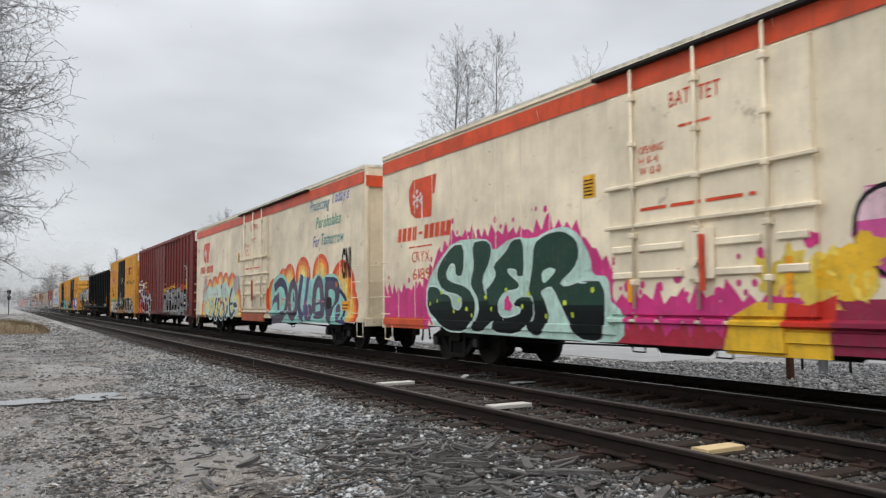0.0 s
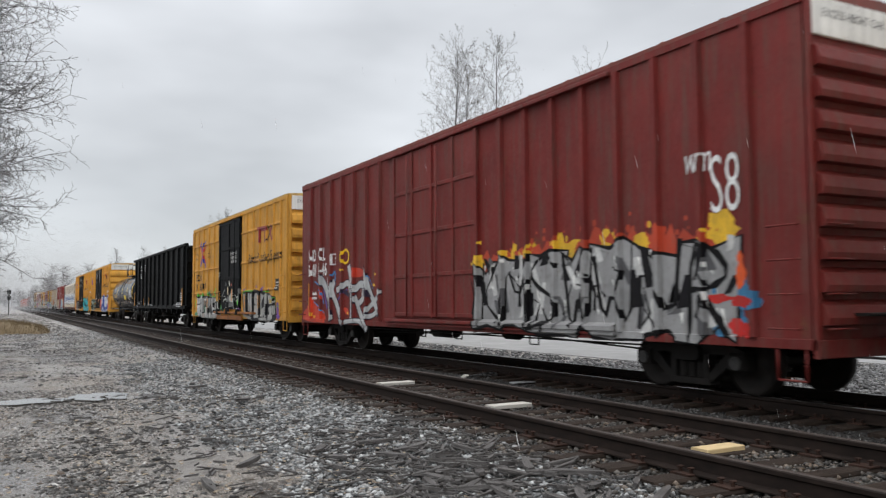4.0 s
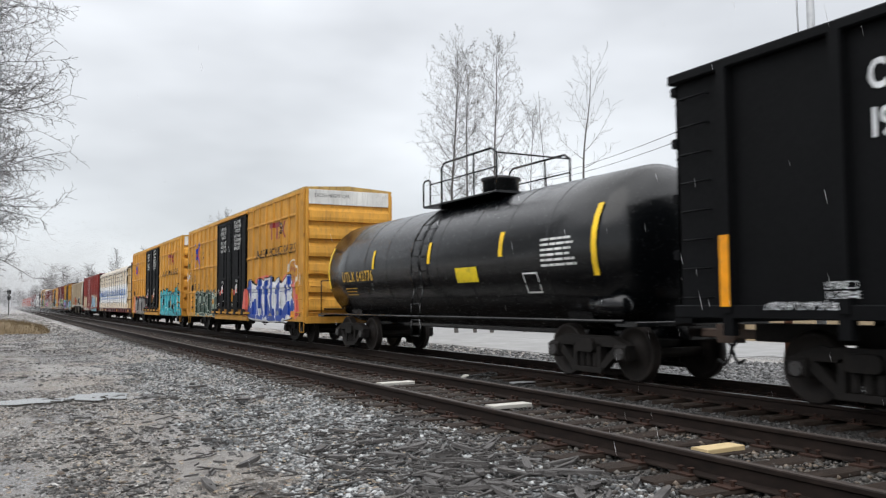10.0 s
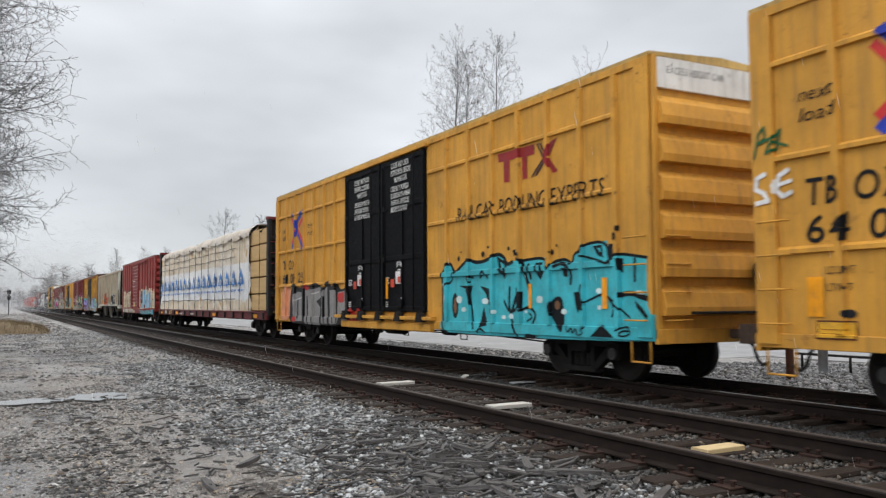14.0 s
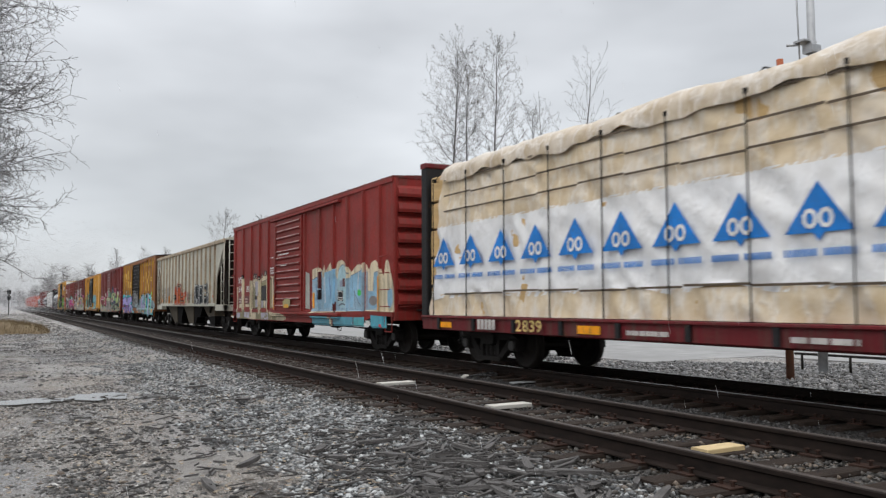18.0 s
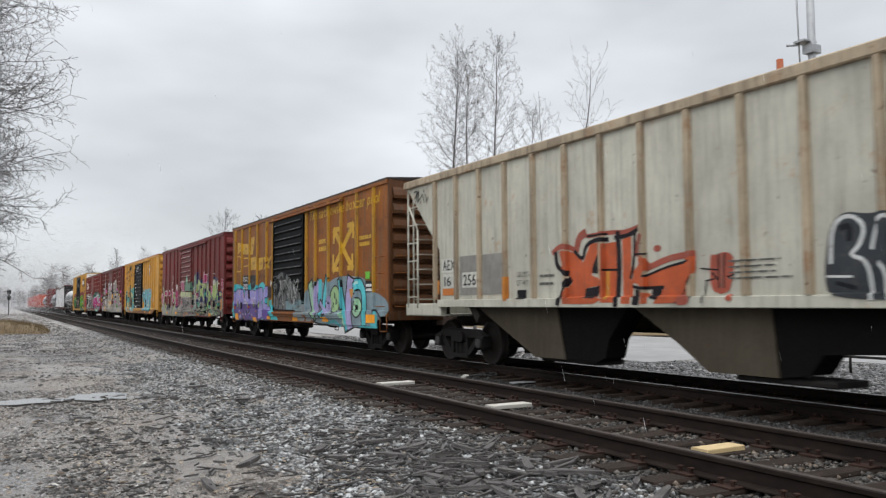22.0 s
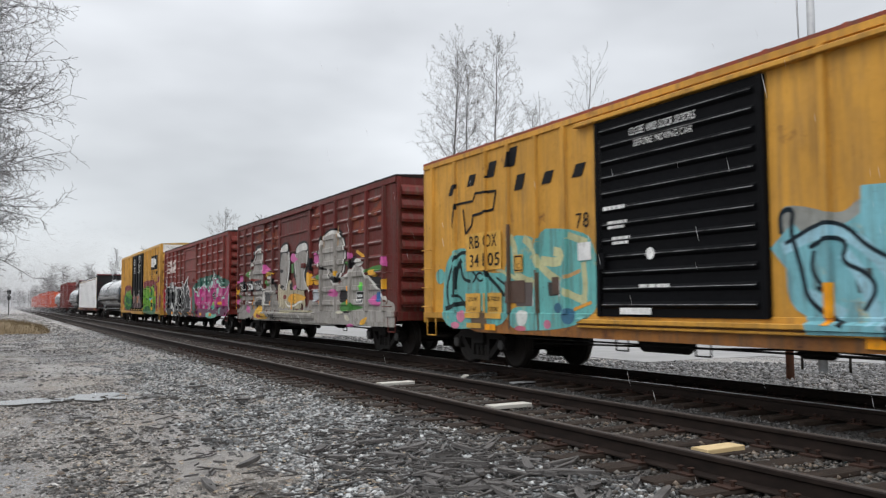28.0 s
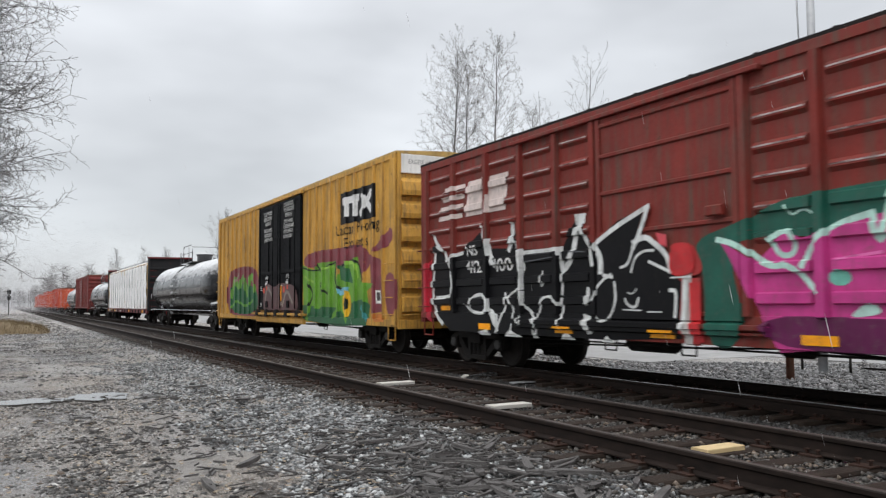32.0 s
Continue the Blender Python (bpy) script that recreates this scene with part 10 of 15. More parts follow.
def old_boxcar(rear, front, kind):
    """Fifty-foot boxcars with a ridged sliding door."""
    spec = {"BKTY": ("oxide red boxcar with a ridged door and pale blue graffiti", rgb(138, 42, 36), 0.04, (6.2, 9.1), [0.35, 1.62, 2.84, 4.0, 5.17, 6.06, 9.3, 10.7, 11.9, 12.98, 14.15, 15.26]),
            "RBOX": ("rust-stained dark yellow boxcar with a black ridged door and graffiti", rgb(146, 84, 24), 0.24, (6.1, 9.4), [0.52, 1.56, 2.72, 3.84, 5.09, 5.9, 9.6, 10.46, 11.62, 12.66, 13.84, 15.02]),
            "WINE": ("dark maroon boxcar with a ridged door and green graffiti", rgb(110, 37, 35), 0.03, (6.17, 9.04), [1.33, 2.63, 3.99, 4.95, 6.0, 9.25, 10.35, 11.31, 12.23, 13.14, 14.07, 15.0]),
            "GOLD": ("bright yellow boxcar with a black ridged door and turquoise graffiti", rgb(204, 150, 60), 0.07, (6.25, 9.62), [0.42, 1.45, 2.72, 3.55, 4.48, 5.35, 10.44, 11.32, 12.27, 13.11, 14.03, 14.88])}[kind]
    label, col, rust, (d0, d1), posts = spec
    car = Car("boxcar", rear, front, label)
    H, zb, L, y = 4.44, 0.98, car.L, -1.50
    body = paint("paint_" + kind.lower(), col, rust, 0.45 if kind == "RBOX" else 0.2, 0.5)
    roof = paint("roof_" + kind.lower(), rgb(40, 32, 28) if kind == "RBOX" else shade(col, 0.6) if kind != "GOLD" else rgb(150, 70, 50), 0.25, 0.4)
    shell(car, H, zb, body, roof, paint("sooty_end_rbox", rgb(92, 56, 26), 0.34, 0.7) if kind == "RBOX" else body, None, posts, 0.12, 0.06, 0.0, ridges=8, chord=0.10, post_mat=paint("ochre_post", rgb(192, 142, 40), 0.2, 0.3) if kind == "RBOX" else None)
    dm = DOOR_BLACK if kind in ("RBOX", "GOLD") else body
    corrugated_door(car, d0, d1, 1.08, 4.2, dm, 12 if kind != "BKTY" else 13, inset=0.16, rh=0.055)
    door_tracks(car, d0 - 0.5, min(L - 0.2, d1 + 3.4), 4.22, 1.08, body)
    part("side_sill", Geo().extrude([(0.6, 1.0), (2.2, 1.0), (15.0 if L > 15 else L - 1, 1.0), (L - 2.4, 0.72), (2.4, 0.72)], 1, y - 0.03, y + 0.03, flip=True), paint("rusty_gold_sill", rgb(150, 98, 46), 0.30, 0.75) if kind == "GOLD" else body, car.ob)
    car.raise_(0.6, L - 0.6, 0.72, 1.0, 0.03)
    if kind == "BKTY":
        painted(car, "lettering", [(WHITE, 4, lettering("BKTY", 0.83, 2.17, 0.22, 0.58, 0, 0.02) + lettering("154", 0.94, 1.8, 0.22, 0.42, 0, 0.02) + lettering("288", 2.08, 1.8, 0.22, 0.46, 0, 0.02) + bars(5.4, 6.0, 2.39, 2.65, 3, 6) + bars(5.45, 5.95, 2.95, 3.0, 1, 9) + bars(6.7, 8.0, 2.98, 3.05, 1, 7) + bars(7.0, 7.7, 2.6, 2.66, 1, 8))])
        cream, ol, lav = paint("worn_cream_spray", rgb(220, 206, 176), 0.10, 0.4, 0.5, (0.16, 0.10, 0.07, 1)), paint("worn_olive_spray", rgb(150, 142, 108), 0.12, 0.4, 0.5, (0.07, 0.06, 0.04, 1)), rgb(178, 174, 190)
        painted(car, "graffiti", [(ol, 1.0, [quad(0.65, 6.15, 0.74, 1.0), quad(1.9, 2.7, 1.2, 1.4), quad(3.05, 3.85, 1.16, 2.1), quad(4.15, 5.1, 1.16, 2.15), quad(5.36, 5.9, 1.16, 2.2)]),
                                  (cream, 2.0, [quad(0.62, 0.78, 1.0, 2.0), quad(1.47, 1.77, 0.93, 2.33), quad(1.0, 1.5, 1.16, 1.32), quad(1.9, 2.5, 1.2, 1.3), quad(2.71, 3.02, 0.92, 2.22), quad(3.9, 4.15, 0.95, 2.26), quad(5.04, 5.2, 0.92, 2.35), quad(2.6, 3.6, 0.74, 0.98), quad(5.3, 6.15, 0.76, 1.02)]
                                   + fill(rounded([(3.07, 2.27), (3.37, 2.34), (3.9, 2.15), (3.75, 1.62), (3.45, 1.7), (3.34, 1.94), (3.06, 2.02)])) + fill([(4.23, 2.34), (5.15, 2.38), (5.1, 2.16), (4.26, 2.1)]) + fill([(5.35, 2.32), (5.86, 2.28), (5.85, 1.81), (5.72, 1.2), (5.6, 1.2), (5.61, 2.21)]) + fill(rounded([(4.5, 1.46), (4.82, 1.45), (4.75, 1.21), (4.63, 1.16)])) + fill(rounded([(6.0, 1.0), (7.3, 0.98), (7.4, 0.74), (5.9, 0.74)]))),
                                  (lav, 3.0, [quad(3.42, 3.9, 1.63, 2.17, -0.03), quad(3.4, 3.8, 1.2, 1.5), quad(4.25, 4.5, 1.18, 1.46), quad(4.82, 5.02, 1.18, 1.46)] + fill([(1.8, 0.99), (2.72, 0.99), (2.6, 0.76), (1.92, 0.80)]) + fill([(4.3, 0.99), (5.2, 0.99), (5.3, 0.75), (4.4, 0.75)]) + fill(rounded([(0.66, 0.95), (1.3, 0.97), (1.2, 0.76), (0.7, 0.76)]))),
                                  (rgb(30, 25, 26), 4.5, stroke([(4.26, 1.47), (4.28, 1.95), (5.04, 1.99), (5.05, 1.46), (4.26, 1.47)], 0.05) + stroke([(3.04, 2.2), (3.04, 1.15), (3.85, 1.15)], 0.025) + stroke([(5.38, 2.22), (5.62, 2.23), (5.58, 1.16)], 0.025) + stroke([(4.3, 2.12), (5.0, 2.2)], 0.03) + stroke([(3.4, 2.2), (3.46, 1.62)], 0.02) + [quad(3.34, 3.63, 1.48, 1.62)])], "cream, olive and lavender graffiti paint on posts and panels")
        blend_patch(car, 0.7, 6.1, 0.76, 0.98, ol, 72, 20, 2.6, "olive graffiti paint", 0.13)
        painted(car, "graffiti", [(rgb(44, 42, 46), 5.2, [quad(4.32, 5.0, 1.5, 1.94)])], "dark painted square")
        for u, z, a in ((3.25, 2.38, 0.13), (3.5, 2.38, 0.12), (4.0, 2.28, 0.1), (4.36, 2.36, 0.1), (4.75, 2.44, 0.13), (5.02, 2.44, 0.13), (5.95, 2.12, 0.13), (1.62, 2.4, 0.09)):
            painted(car, "graffiti", [(BLACK, 5.4, ellipse(u, z, a, a * 0.9, 14)), (rgb(222, 214, 196), 5.9, ellipse(u + 0.02, z - 0.01, a * 0.35, a * 0.4, 10))], "black bubble with a pale dot")
        painted(car, "notice", [(rgb(96, 30, 28), 5.0, [quad(0.95, 1.5, 1.33, 1.62)]), (rgb(200, 170, 160), 6, bars(1.0, 1.46, 1.37, 1.58, 2, 4))])
        painted(car, "notice", [(rgb(96, 30, 28), 5.0, [quad(1.88, 2.49, 1.33, 1.62)]), (rgb(200, 170, 160), 6, bars(1.95, 2.43, 1.37, 1.58, 2, 5))])
        sky = rgb(140, 184, 210)
        base = sprayed(car, [(cream, -1, [(9.98, 1.02),(10, 2.38),(10.38, 2.42),(10.54, 2.23),(10.64, 2.44),(10.92, 2.31),(11.08, 2.46),(11.19, 2.27),(11.59, 2.52),(11.74, 2.31),(12.05, 2.33),(12.22, 2.52),(12.55, 2.55),(12.84, 2.44),(13.09, 2.29),(13.28, 2.18),(13.46, 2.27),(13.72, 2.37),(14.13, 2.34),(14.21, 2.41),(14.21, 1.11)]),
            (cream, -1, [(14.31, 2.37),(14.52, 2.2),(14.67, 2.38),(14.94, 2.44),(15.18, 2.3),(15.35, 2.15),(15.48, 2),(15.6, 2.4),(15.76, 2.4),(15.87, 2.12),(16.02, 1.85),(16.08, 1.6),(16.09, 1.09),(14.27, 1.11)]),
            (sky, -1, [(10, 2.07),(10.61, 2.15),(10.88, 2.29),(10.9, 1.2),(9.99, 1.13)])], 'worn pale blue graffiti letters with cream edges')
        sprayed(car, [(rgb(150, 180, 198), -1, [(10, 1.99),(10.92, 2.1),(12.05, 2.13),(12.17, 2.02),(13.08, 2.02),(14.2, 2.14),(14.21, 1.11),(9.99, 1.07)]),
            (rgb(150, 180, 198), -1, [(14.32, 1.64),(15.14, 1.62),(15.13, 1.15),(14.3, 1.13)])], '', base)
        sprayed(car, [(sky, -1, [(11.08, 2.24),(12.05, 2.31),(11.95, 1.25),(11.06, 1.16)])], '', base)
        sprayed(car, [(rgb(160, 192, 200), 0, [(12.17, 1.21),(12.21, 2.24),(12.53, 2.45),(12.83, 2.37),(13.01, 2.14),(12.99, 1.26),(12.81, 1.18)]),
            (rgb(92, 36, 36), -1, [(12.6, 2.02),(12.94, 2.01),(12.93, 1.78),(12.61, 1.79)]),
            (rgb(150, 160, 178), -1, [(12.36, 1.97),(12.6, 2),(12.61, 1.79),(12.38, 1.78)]),
            (sky, -1, [(13.19, 2.08),(14.18, 2.22),(14.03, 1.65),(14.08, 1.16),(13.78, 1.34),(13.5, 1.64),(13.37, 1.2),(13.17, 1.2)]),
            (rgb(112, 126, 142), 0.031, [(13.46, 1.64),(13.78, 1.36),(14.11, 1.12)]),
            (rgb(112, 126, 142), 0.045, [(13.5, 1.64),(13.56, 1.18)])], '', base)
        sprayed(car, [(rgb(150, 158, 176), -1, [(14.33, 2.21),(14.45, 2.11),(14.43, 1.19),(14.3, 1.17)]),
            (sky, 0, [(14.5, 1.58),(14.8, 1.63),(15.11, 1.57),(15.21, 1.21),(14.49, 1.18)]),
            (rgb(132, 126, 124), -2, [(14.79, 1.38),(0.27, 0.13)])], '', base)
        sprayed(car, [(sky, -1, [(14.84, 2.13),(15.22, 2.09),(15.09, 1.62),(14.8, 1.63)]),
            (sky, 0, [(15.68, 1.63),(15.86, 1.69),(16.01, 1.65),(16.02, 1.26),(15.72, 1.15)]),
            (rgb(112, 126, 142), 0.028, [(10.05, 2.06),(10.64, 2.16),(10.92, 2.31)]),
            (rgb(112, 126, 142), 0.027, [(12.25, 2.23),(12.53, 2.44),(12.83, 2.35),(13.05, 2.13)]),
            (rgb(112, 126, 142), 0.021, [(13.23, 2.08),(13.72, 2.15),(14.18, 2.24)]),
            (rgb(112, 126, 142), 0.023, [(14.83, 1.63),(14.84, 2.15),(15.24, 2.1)]),
            (rgb(196, 206, 212), 0.092, [(11.1, 2.07),(11.18, 1.38)]),
            (rgb(110, 146, 186), 0.103, [(11.52, 2.05),(11.66, 1.49)]),
            (rgb(110, 146, 186), 0.099, [(10.37, 1.86),(10.48, 1.27)])], '', base)
        sprayed(car, [(rgb(196, 206, 212), 0.068, [(13.8, 2.15),(13.75, 1.66)]),
            (rgb(92, 36, 36), -1, [(10.64, 2.26),(10.83, 2.29),(10.87, 1.75),(10.63, 1.78)]),
            (rgb(40, 30, 30), -1, [(10.61, 1.73),(10.87, 1.74),(10.86, 1.44),(10.63, 1.43)])], '', base)
        sprayed(car, [(rgb(84, 150, 168), -1, [(10.06, 0.93),(11.61, 0.93),(11.6, 0.67),(10.1, 0.67)]),
            (rgb(84, 150, 168), -1, [(11.9, 0.92),(13.45, 0.94),(13.47, 0.69),(11.89, 0.66)]),
            (rgb(84, 168, 176), -1, [(13.51, 0.93),(14.27, 0.94),(14.23, 0.69),(13.51, 0.69)]),
            (rgb(84, 168, 186), -1, [(14.69, 1),(15.63, 0.98),(15.65, 0.69),(14.71, 0.67)]),
            (cream, -1, [(11.58, 0.91),(11.77, 0.91),(11.81, 0.66),(11.64, 0.66)]),
            (rgb(206, 206, 200), -1, [(14.36, 0.86),(14.66, 0.86),(14.66, 0.74),(14.38, 0.74)]),
            (rgb(220, 60, 60), -1, [(15.23, 0.78),(15.36, 0.78),(15.36, 0.69),(15.22, 0.69)])], '', base)
        sprayed(car, [(rgb(60, 200, 80), -2, [(13.85, 1.6),(0.13, 0.09)]),
            (rgb(92, 36, 36), -1, [(11.95, 1.37),(12.09, 1.37),(12.11, 1.03),(11.94, 1.05)]),
            (rgb(176, 178, 170), -1, [(9.35, 2.33),(9.75, 2.25),(9.78, 1.14),(9.36, 1.17)])], '', base)
        sprayed(car, [(rgb(36, 30, 32), -1, [(12.22, 1.69),(12.67, 1.67),(12.66, 1.38),(12.23, 1.39)]),
            (rgb(214, 212, 206), 0.03, [(12.26, 1.67),(12.65, 1.65),(12.64, 1.4),(12.25, 1.41),(12.26, 1.67)]),
            (rgb(214, 212, 206), 0.02, [(12.26, 1.49),(12.64, 1.47)]),
            (rgb(90, 100, 112), 0.045, [(12.33, 1.26),(12.62, 1.32),(12.9, 1.24)])], '', base)
        painted(car, "notice", [(rgb(170, 160, 110), 7.5, fill(rounded([(7.3, 1.46), (8.1, 1.5), (8.09, 1.22), (7.29, 1.16)]))), (rgb(226, 166, 40), 8.5, [quad(7.44, 7.9, 1.18, 1.3)])], "yellow notice on a patch of olive paint")
        yellow_marks(car, [(3.76, 1.12, 0.13, 0.5), (5.83, 1.12, 0.12, 0.5), (10.06, 1.17, 0.18, 0.48), (15.15, 1.13, 0.14, 0.88)])
    elif kind == "RBOX":
        faded = rgb(206, 160, 40)
        for pts in ([(0.83, 3.84), (1.5, 3.78), (1.44, 3.5), (1.05, 3.4), (0.8, 3.36)], [(1.55, 3.75), (2.65, 3.67), (2.5, 3.26), (1.62, 3.32)], [(2.88, 3.9), (3.42, 3.9), (3.14, 3.23), (2.77, 3.24)], [(2.83, 3.11), (3.71, 3.12), (3.64, 2.63), (2.89, 2.62)], [(4.0, 3.05), (4.65, 3.04), (4.54, 2.62), (3.99, 2.56)], [(4.71, 3.03), (5.11, 3.05), (5.3, 2.96), (5.76, 3.07), (5.38, 2.78), (5.47, 2.6), (5.14, 2.63), (4.64, 2.58), (4.9, 2.76)]):
            mid = (sum(p[0] for p in pts) / len(pts), sum(p[1] for p in pts) / len(pts))
            painted(car, "sign_block", [(faded, 4, fill(pts)), (rgb(160, 98, 28), 4.6, [quad(mid[0] - 0.09, mid[0] + 0.09, mid[1] - 0.03, mid[1] + 0.05, 0.1)])], "faded yellow block of the company sign")
        painted(car, "sign_block", [(faded, 4, stroke([(0.82, 3.28), (0.72, 2.64), (1.42, 2.64), (1.5, 3.2), (0.82, 3.28)], 0.05) + stroke([(1.8, 3.14), (2.66, 3.12), (2.45, 2.82), (1.78, 2.82)], 0.05))], "faded yellow outline of the company sign")
        painted(car, "company_sign", [(faded, 4, stroke([(12.0, 2.3), (13.55, 3.5)], 0.2) + stroke([(12.05, 3.45), (13.5, 2.3)], 0.2) + stroke([(12.0, 2.7), (12.0, 2.3), (12.4, 2.3)], 0.14) + stroke([(13.15, 3.5), (13.55, 3.5), (13.55, 3.15)], 0.14) + stroke([(12.05, 3.1), (12.05, 3.45), (12.45, 3.45)], 0.14) + stroke([(13.15, 2.3), (13.5, 2.3), (13.5, 2.65)], 0.14))], "faded yellow crossed-arrow sign")
        painted(car, "slogan", [(faded, 4, lettering("The nationwide boxcar pool", 9.85, 3.92, 0.3, 5.5, 0.2, 0.015) + bars(10.75, 11.4, 2.9, 3.35, 2, 3) + bars(14.0, 14.9, 2.85, 3.2, 2, 4))])
        painted(car, "number_panel", [(BLACK, 4, [quad(1.67, 2.74, 1.86, 2.45)]), (WHITE, 6, lettering("RBOX", 1.8, 2.2, 0.19, 0.76, 0, 0.02, 0.2) + lettering("32032", 1.82, 1.9, 0.2, 0.8, 0, 0.02))], "black panel with white characters")
        painted(car, "number_panel", [(BLACK, 4, [quad(2.78, 3.61, 1.9, 2.42)]), (rgb(110, 110, 108), 6, stroke([(2.9, 2.3), (2.95, 2.05), (3.1, 2.28), (3.15, 2.04), (3.3, 2.2), (3.4, 2.05), (3.5, 2.25)], 0.025))], "black panel with a grey scrawl")
        painted(car, "graffiti", [(rgb(226, 226, 220), 6, stroke([(5.58, 1.98), (5.6, 2.15), (5.7, 2.1), (5.6, 2.05), (5.7, 1.96)], 0.035) + stroke([(5.72, 2.14), (5.84, 2.14)], 0.035) + stroke([(5.78, 2.14), (5.78, 1.97)], 0.035) + stroke([(5.86, 2.13), (5.95, 2.06), (5.87, 1.97), (5.86, 2.13)], 0.035)), (rgb(44, 30, 22), 5, [quad(5.25, 5.92, 1.54, 1.94)] + stroke([(4.2, 2.3), (4.3, 2.45), (4.45, 2.28), (4.6, 2.44), (4.75, 2.26), (4.9, 2.36)], 0.03) + stroke([(4.95, 2.85), (5.05, 2.7), (5.2, 2.88), (5.35, 2.72), (5.5, 2.86), (5.65, 2.72)], 0.025))], "white and dark scrawls")
        base = sprayed(car, [(rgb(132, 152, 160), 0, [(9.45, 1.04),(9.61, 1.83),(10.46, 2.03),(11.44, 1.91),(12.22, 2.07),(13.13, 2.09),(13.67, 2.05),(14.18, 2.02),(14.5, 1.9),(14.8, 1.62),(15.23, 1.58),(15.9, 1.36),(15.9, 1),(15.35, 0.97),(15.13, 0.63),(14.46, 0.6),(13.18, 0.6),(11.64, 0.64),(10.3, 0.76)])], 'turquoise, green and violet graffiti letters with black outline')
        sprayed(car, [(INKY, 0.503, [(9.99, 1.84),(10.18, 1.36),(10.49, 1.01)]),
            (INKY, 0.422, [(10.69, 1.87),(10.4, 1.51),(10.65, 1.08)]),
            (rgb(160, 204, 168), 0.327, [(9.99, 1.84),(10.18, 1.36),(10.49, 1.01)]),
            (rgb(172, 162, 204), 0.267, [(10.69, 1.87),(10.4, 1.51),(10.65, 1.08)]),
            (rgb(64, 190, 200), 0.286, [(10.86, 1.93),(10.85, 1.42)]),
            (rgb(184, 206, 200), 0.137, [(10.08, 1.75),(10.29, 1.33)])], '', base)
        sprayed(car, [(INKY, 0.39, [(11.44, 1.99),(11.24, 1.45),(11.16, 1.02)]),
            (INKY, 0.258, [(10.9, 1.32),(11.21, 1.12),(11.56, 1.06),(11.66, 1.26),(11.43, 1.35)]),
            (rgb(84, 196, 204), 0.229, [(11.44, 1.99),(11.24, 1.45),(11.16, 1.02)]),
            (rgb(172, 162, 204), 0.137, [(10.9, 1.32),(11.21, 1.12),(11.56, 1.06),(11.66, 1.26),(11.43, 1.35)])], '', base)
        sprayed(car, [(INKY, 0, [(12.61, 1.43),(12.52, 1.18),(12.29, 1.02),(12, 1.01),(11.76, 1.17),(11.67, 1.44),(11.77, 1.7),(12.02, 1.85),(12.31, 1.84),(12.53, 1.68)]),
            (rgb(156, 190, 134), 0, [(12.53, 1.43),(12.45, 1.2),(12.26, 1.06),(12.02, 1.06),(11.83, 1.2),(11.76, 1.43),(11.84, 1.67),(12.04, 1.8),(12.28, 1.8),(12.46, 1.65)]),
            (INKY, 0.047, [(12.11, 1.63),(12.19, 1.52),(12.08, 1.44),(12.11, 1.63)]),
            (INKY, 0.044, [(12.23, 1.44),(12.33, 1.34),(12.18, 1.27),(12.23, 1.44)]),
            (INKY, 0.04, [(11.99, 1.34),(12.1, 1.24),(11.94, 1.19),(11.99, 1.34)])], '', base)
        sprayed(car, [(rgb(176, 164, 204), 0.163, [(11.65, 1.06),(11.79, 1.32),(11.68, 1.45)])], '', base)
        sprayed(car, [(INKY, 0.375, [(12.53, 1.92),(12.66, 1.56),(12.85, 1.14),(13.05, 0.66)]),
            (INKY, 0.539, [(13.32, 1.86),(13.16, 1.31),(13.29, 0.78)]),
            (rgb(84, 196, 204), 0.237, [(12.53, 1.92),(12.66, 1.56),(12.85, 1.14),(13.05, 0.66)]),
            (rgb(172, 162, 204), 0.404, [(13.32, 1.86),(13.16, 1.31),(13.29, 0.78)]),
            (rgb(160, 204, 168), 0.107, [(12.71, 1.07),(12.9, 0.72)])], '', base)
        sprayed(car, [(INKY, 0.355, [(13.65, 1.76),(14.01, 1.88),(14.3, 1.64),(14.34, 1.26),(14.37, 0.84)]),
            (rgb(84, 196, 204), 0.27, [(13.65, 1.76),(14.01, 1.88),(14.3, 1.64),(14.34, 1.26),(14.37, 0.84)]),
            (INKY, 0, [(14.22, 1.2),(14.15, 1.03),(13.96, 0.92),(13.73, 0.91),(13.54, 1.02),(13.47, 1.2),(13.55, 1.38),(13.75, 1.49),(13.98, 1.48),(14.16, 1.37)]),
            (rgb(160, 204, 168), 0, [(14.16, 1.2),(14.09, 1.05),(13.94, 0.96),(13.75, 0.95),(13.6, 1.04),(13.54, 1.2),(13.61, 1.35),(13.77, 1.45),(13.96, 1.44),(14.1, 1.35)])], '', base)
        sprayed(car, [(INKY, 0.046, [(13.74, 1.23),(13.84, 1.31),(13.91, 1.17),(13.75, 1.06),(13.74, 1.23)]),
            (rgb(196, 232, 228), 0.079, [(13.67, 1.82),(13.88, 1.88)])], '', base)
        sprayed(car, [(INKY, 0.054, [(10.3, 0.77),(10.94, 0.69),(11.64, 0.68)]),
            (rgb(70, 160, 170), 0.096, [(11.64, 0.74),(12.14, 0.82),(12.6, 0.68)]),
            (rgb(84, 196, 204), 0, [(14.84, 0.99),(15.07, 1.13),(15.25, 1.04),(15.28, 0.69),(14.91, 0.63),(14.77, 0.81)]),
            (INKY, 0.043, [(14.86, 0.97),(15.02, 1.16),(15.25, 1.1),(15.45, 0.96),(15.45, 0.81)]),
            (rgb(84, 196, 204), 0.05, [(14.02, 0.69),(15.2, 0.69)]),
            (rgb(206, 140, 60), 0, [(13.26, 1.73),(13.59, 1.71),(13.57, 1.6),(13.43, 1.43),(13.32, 1.55)])], '', base)
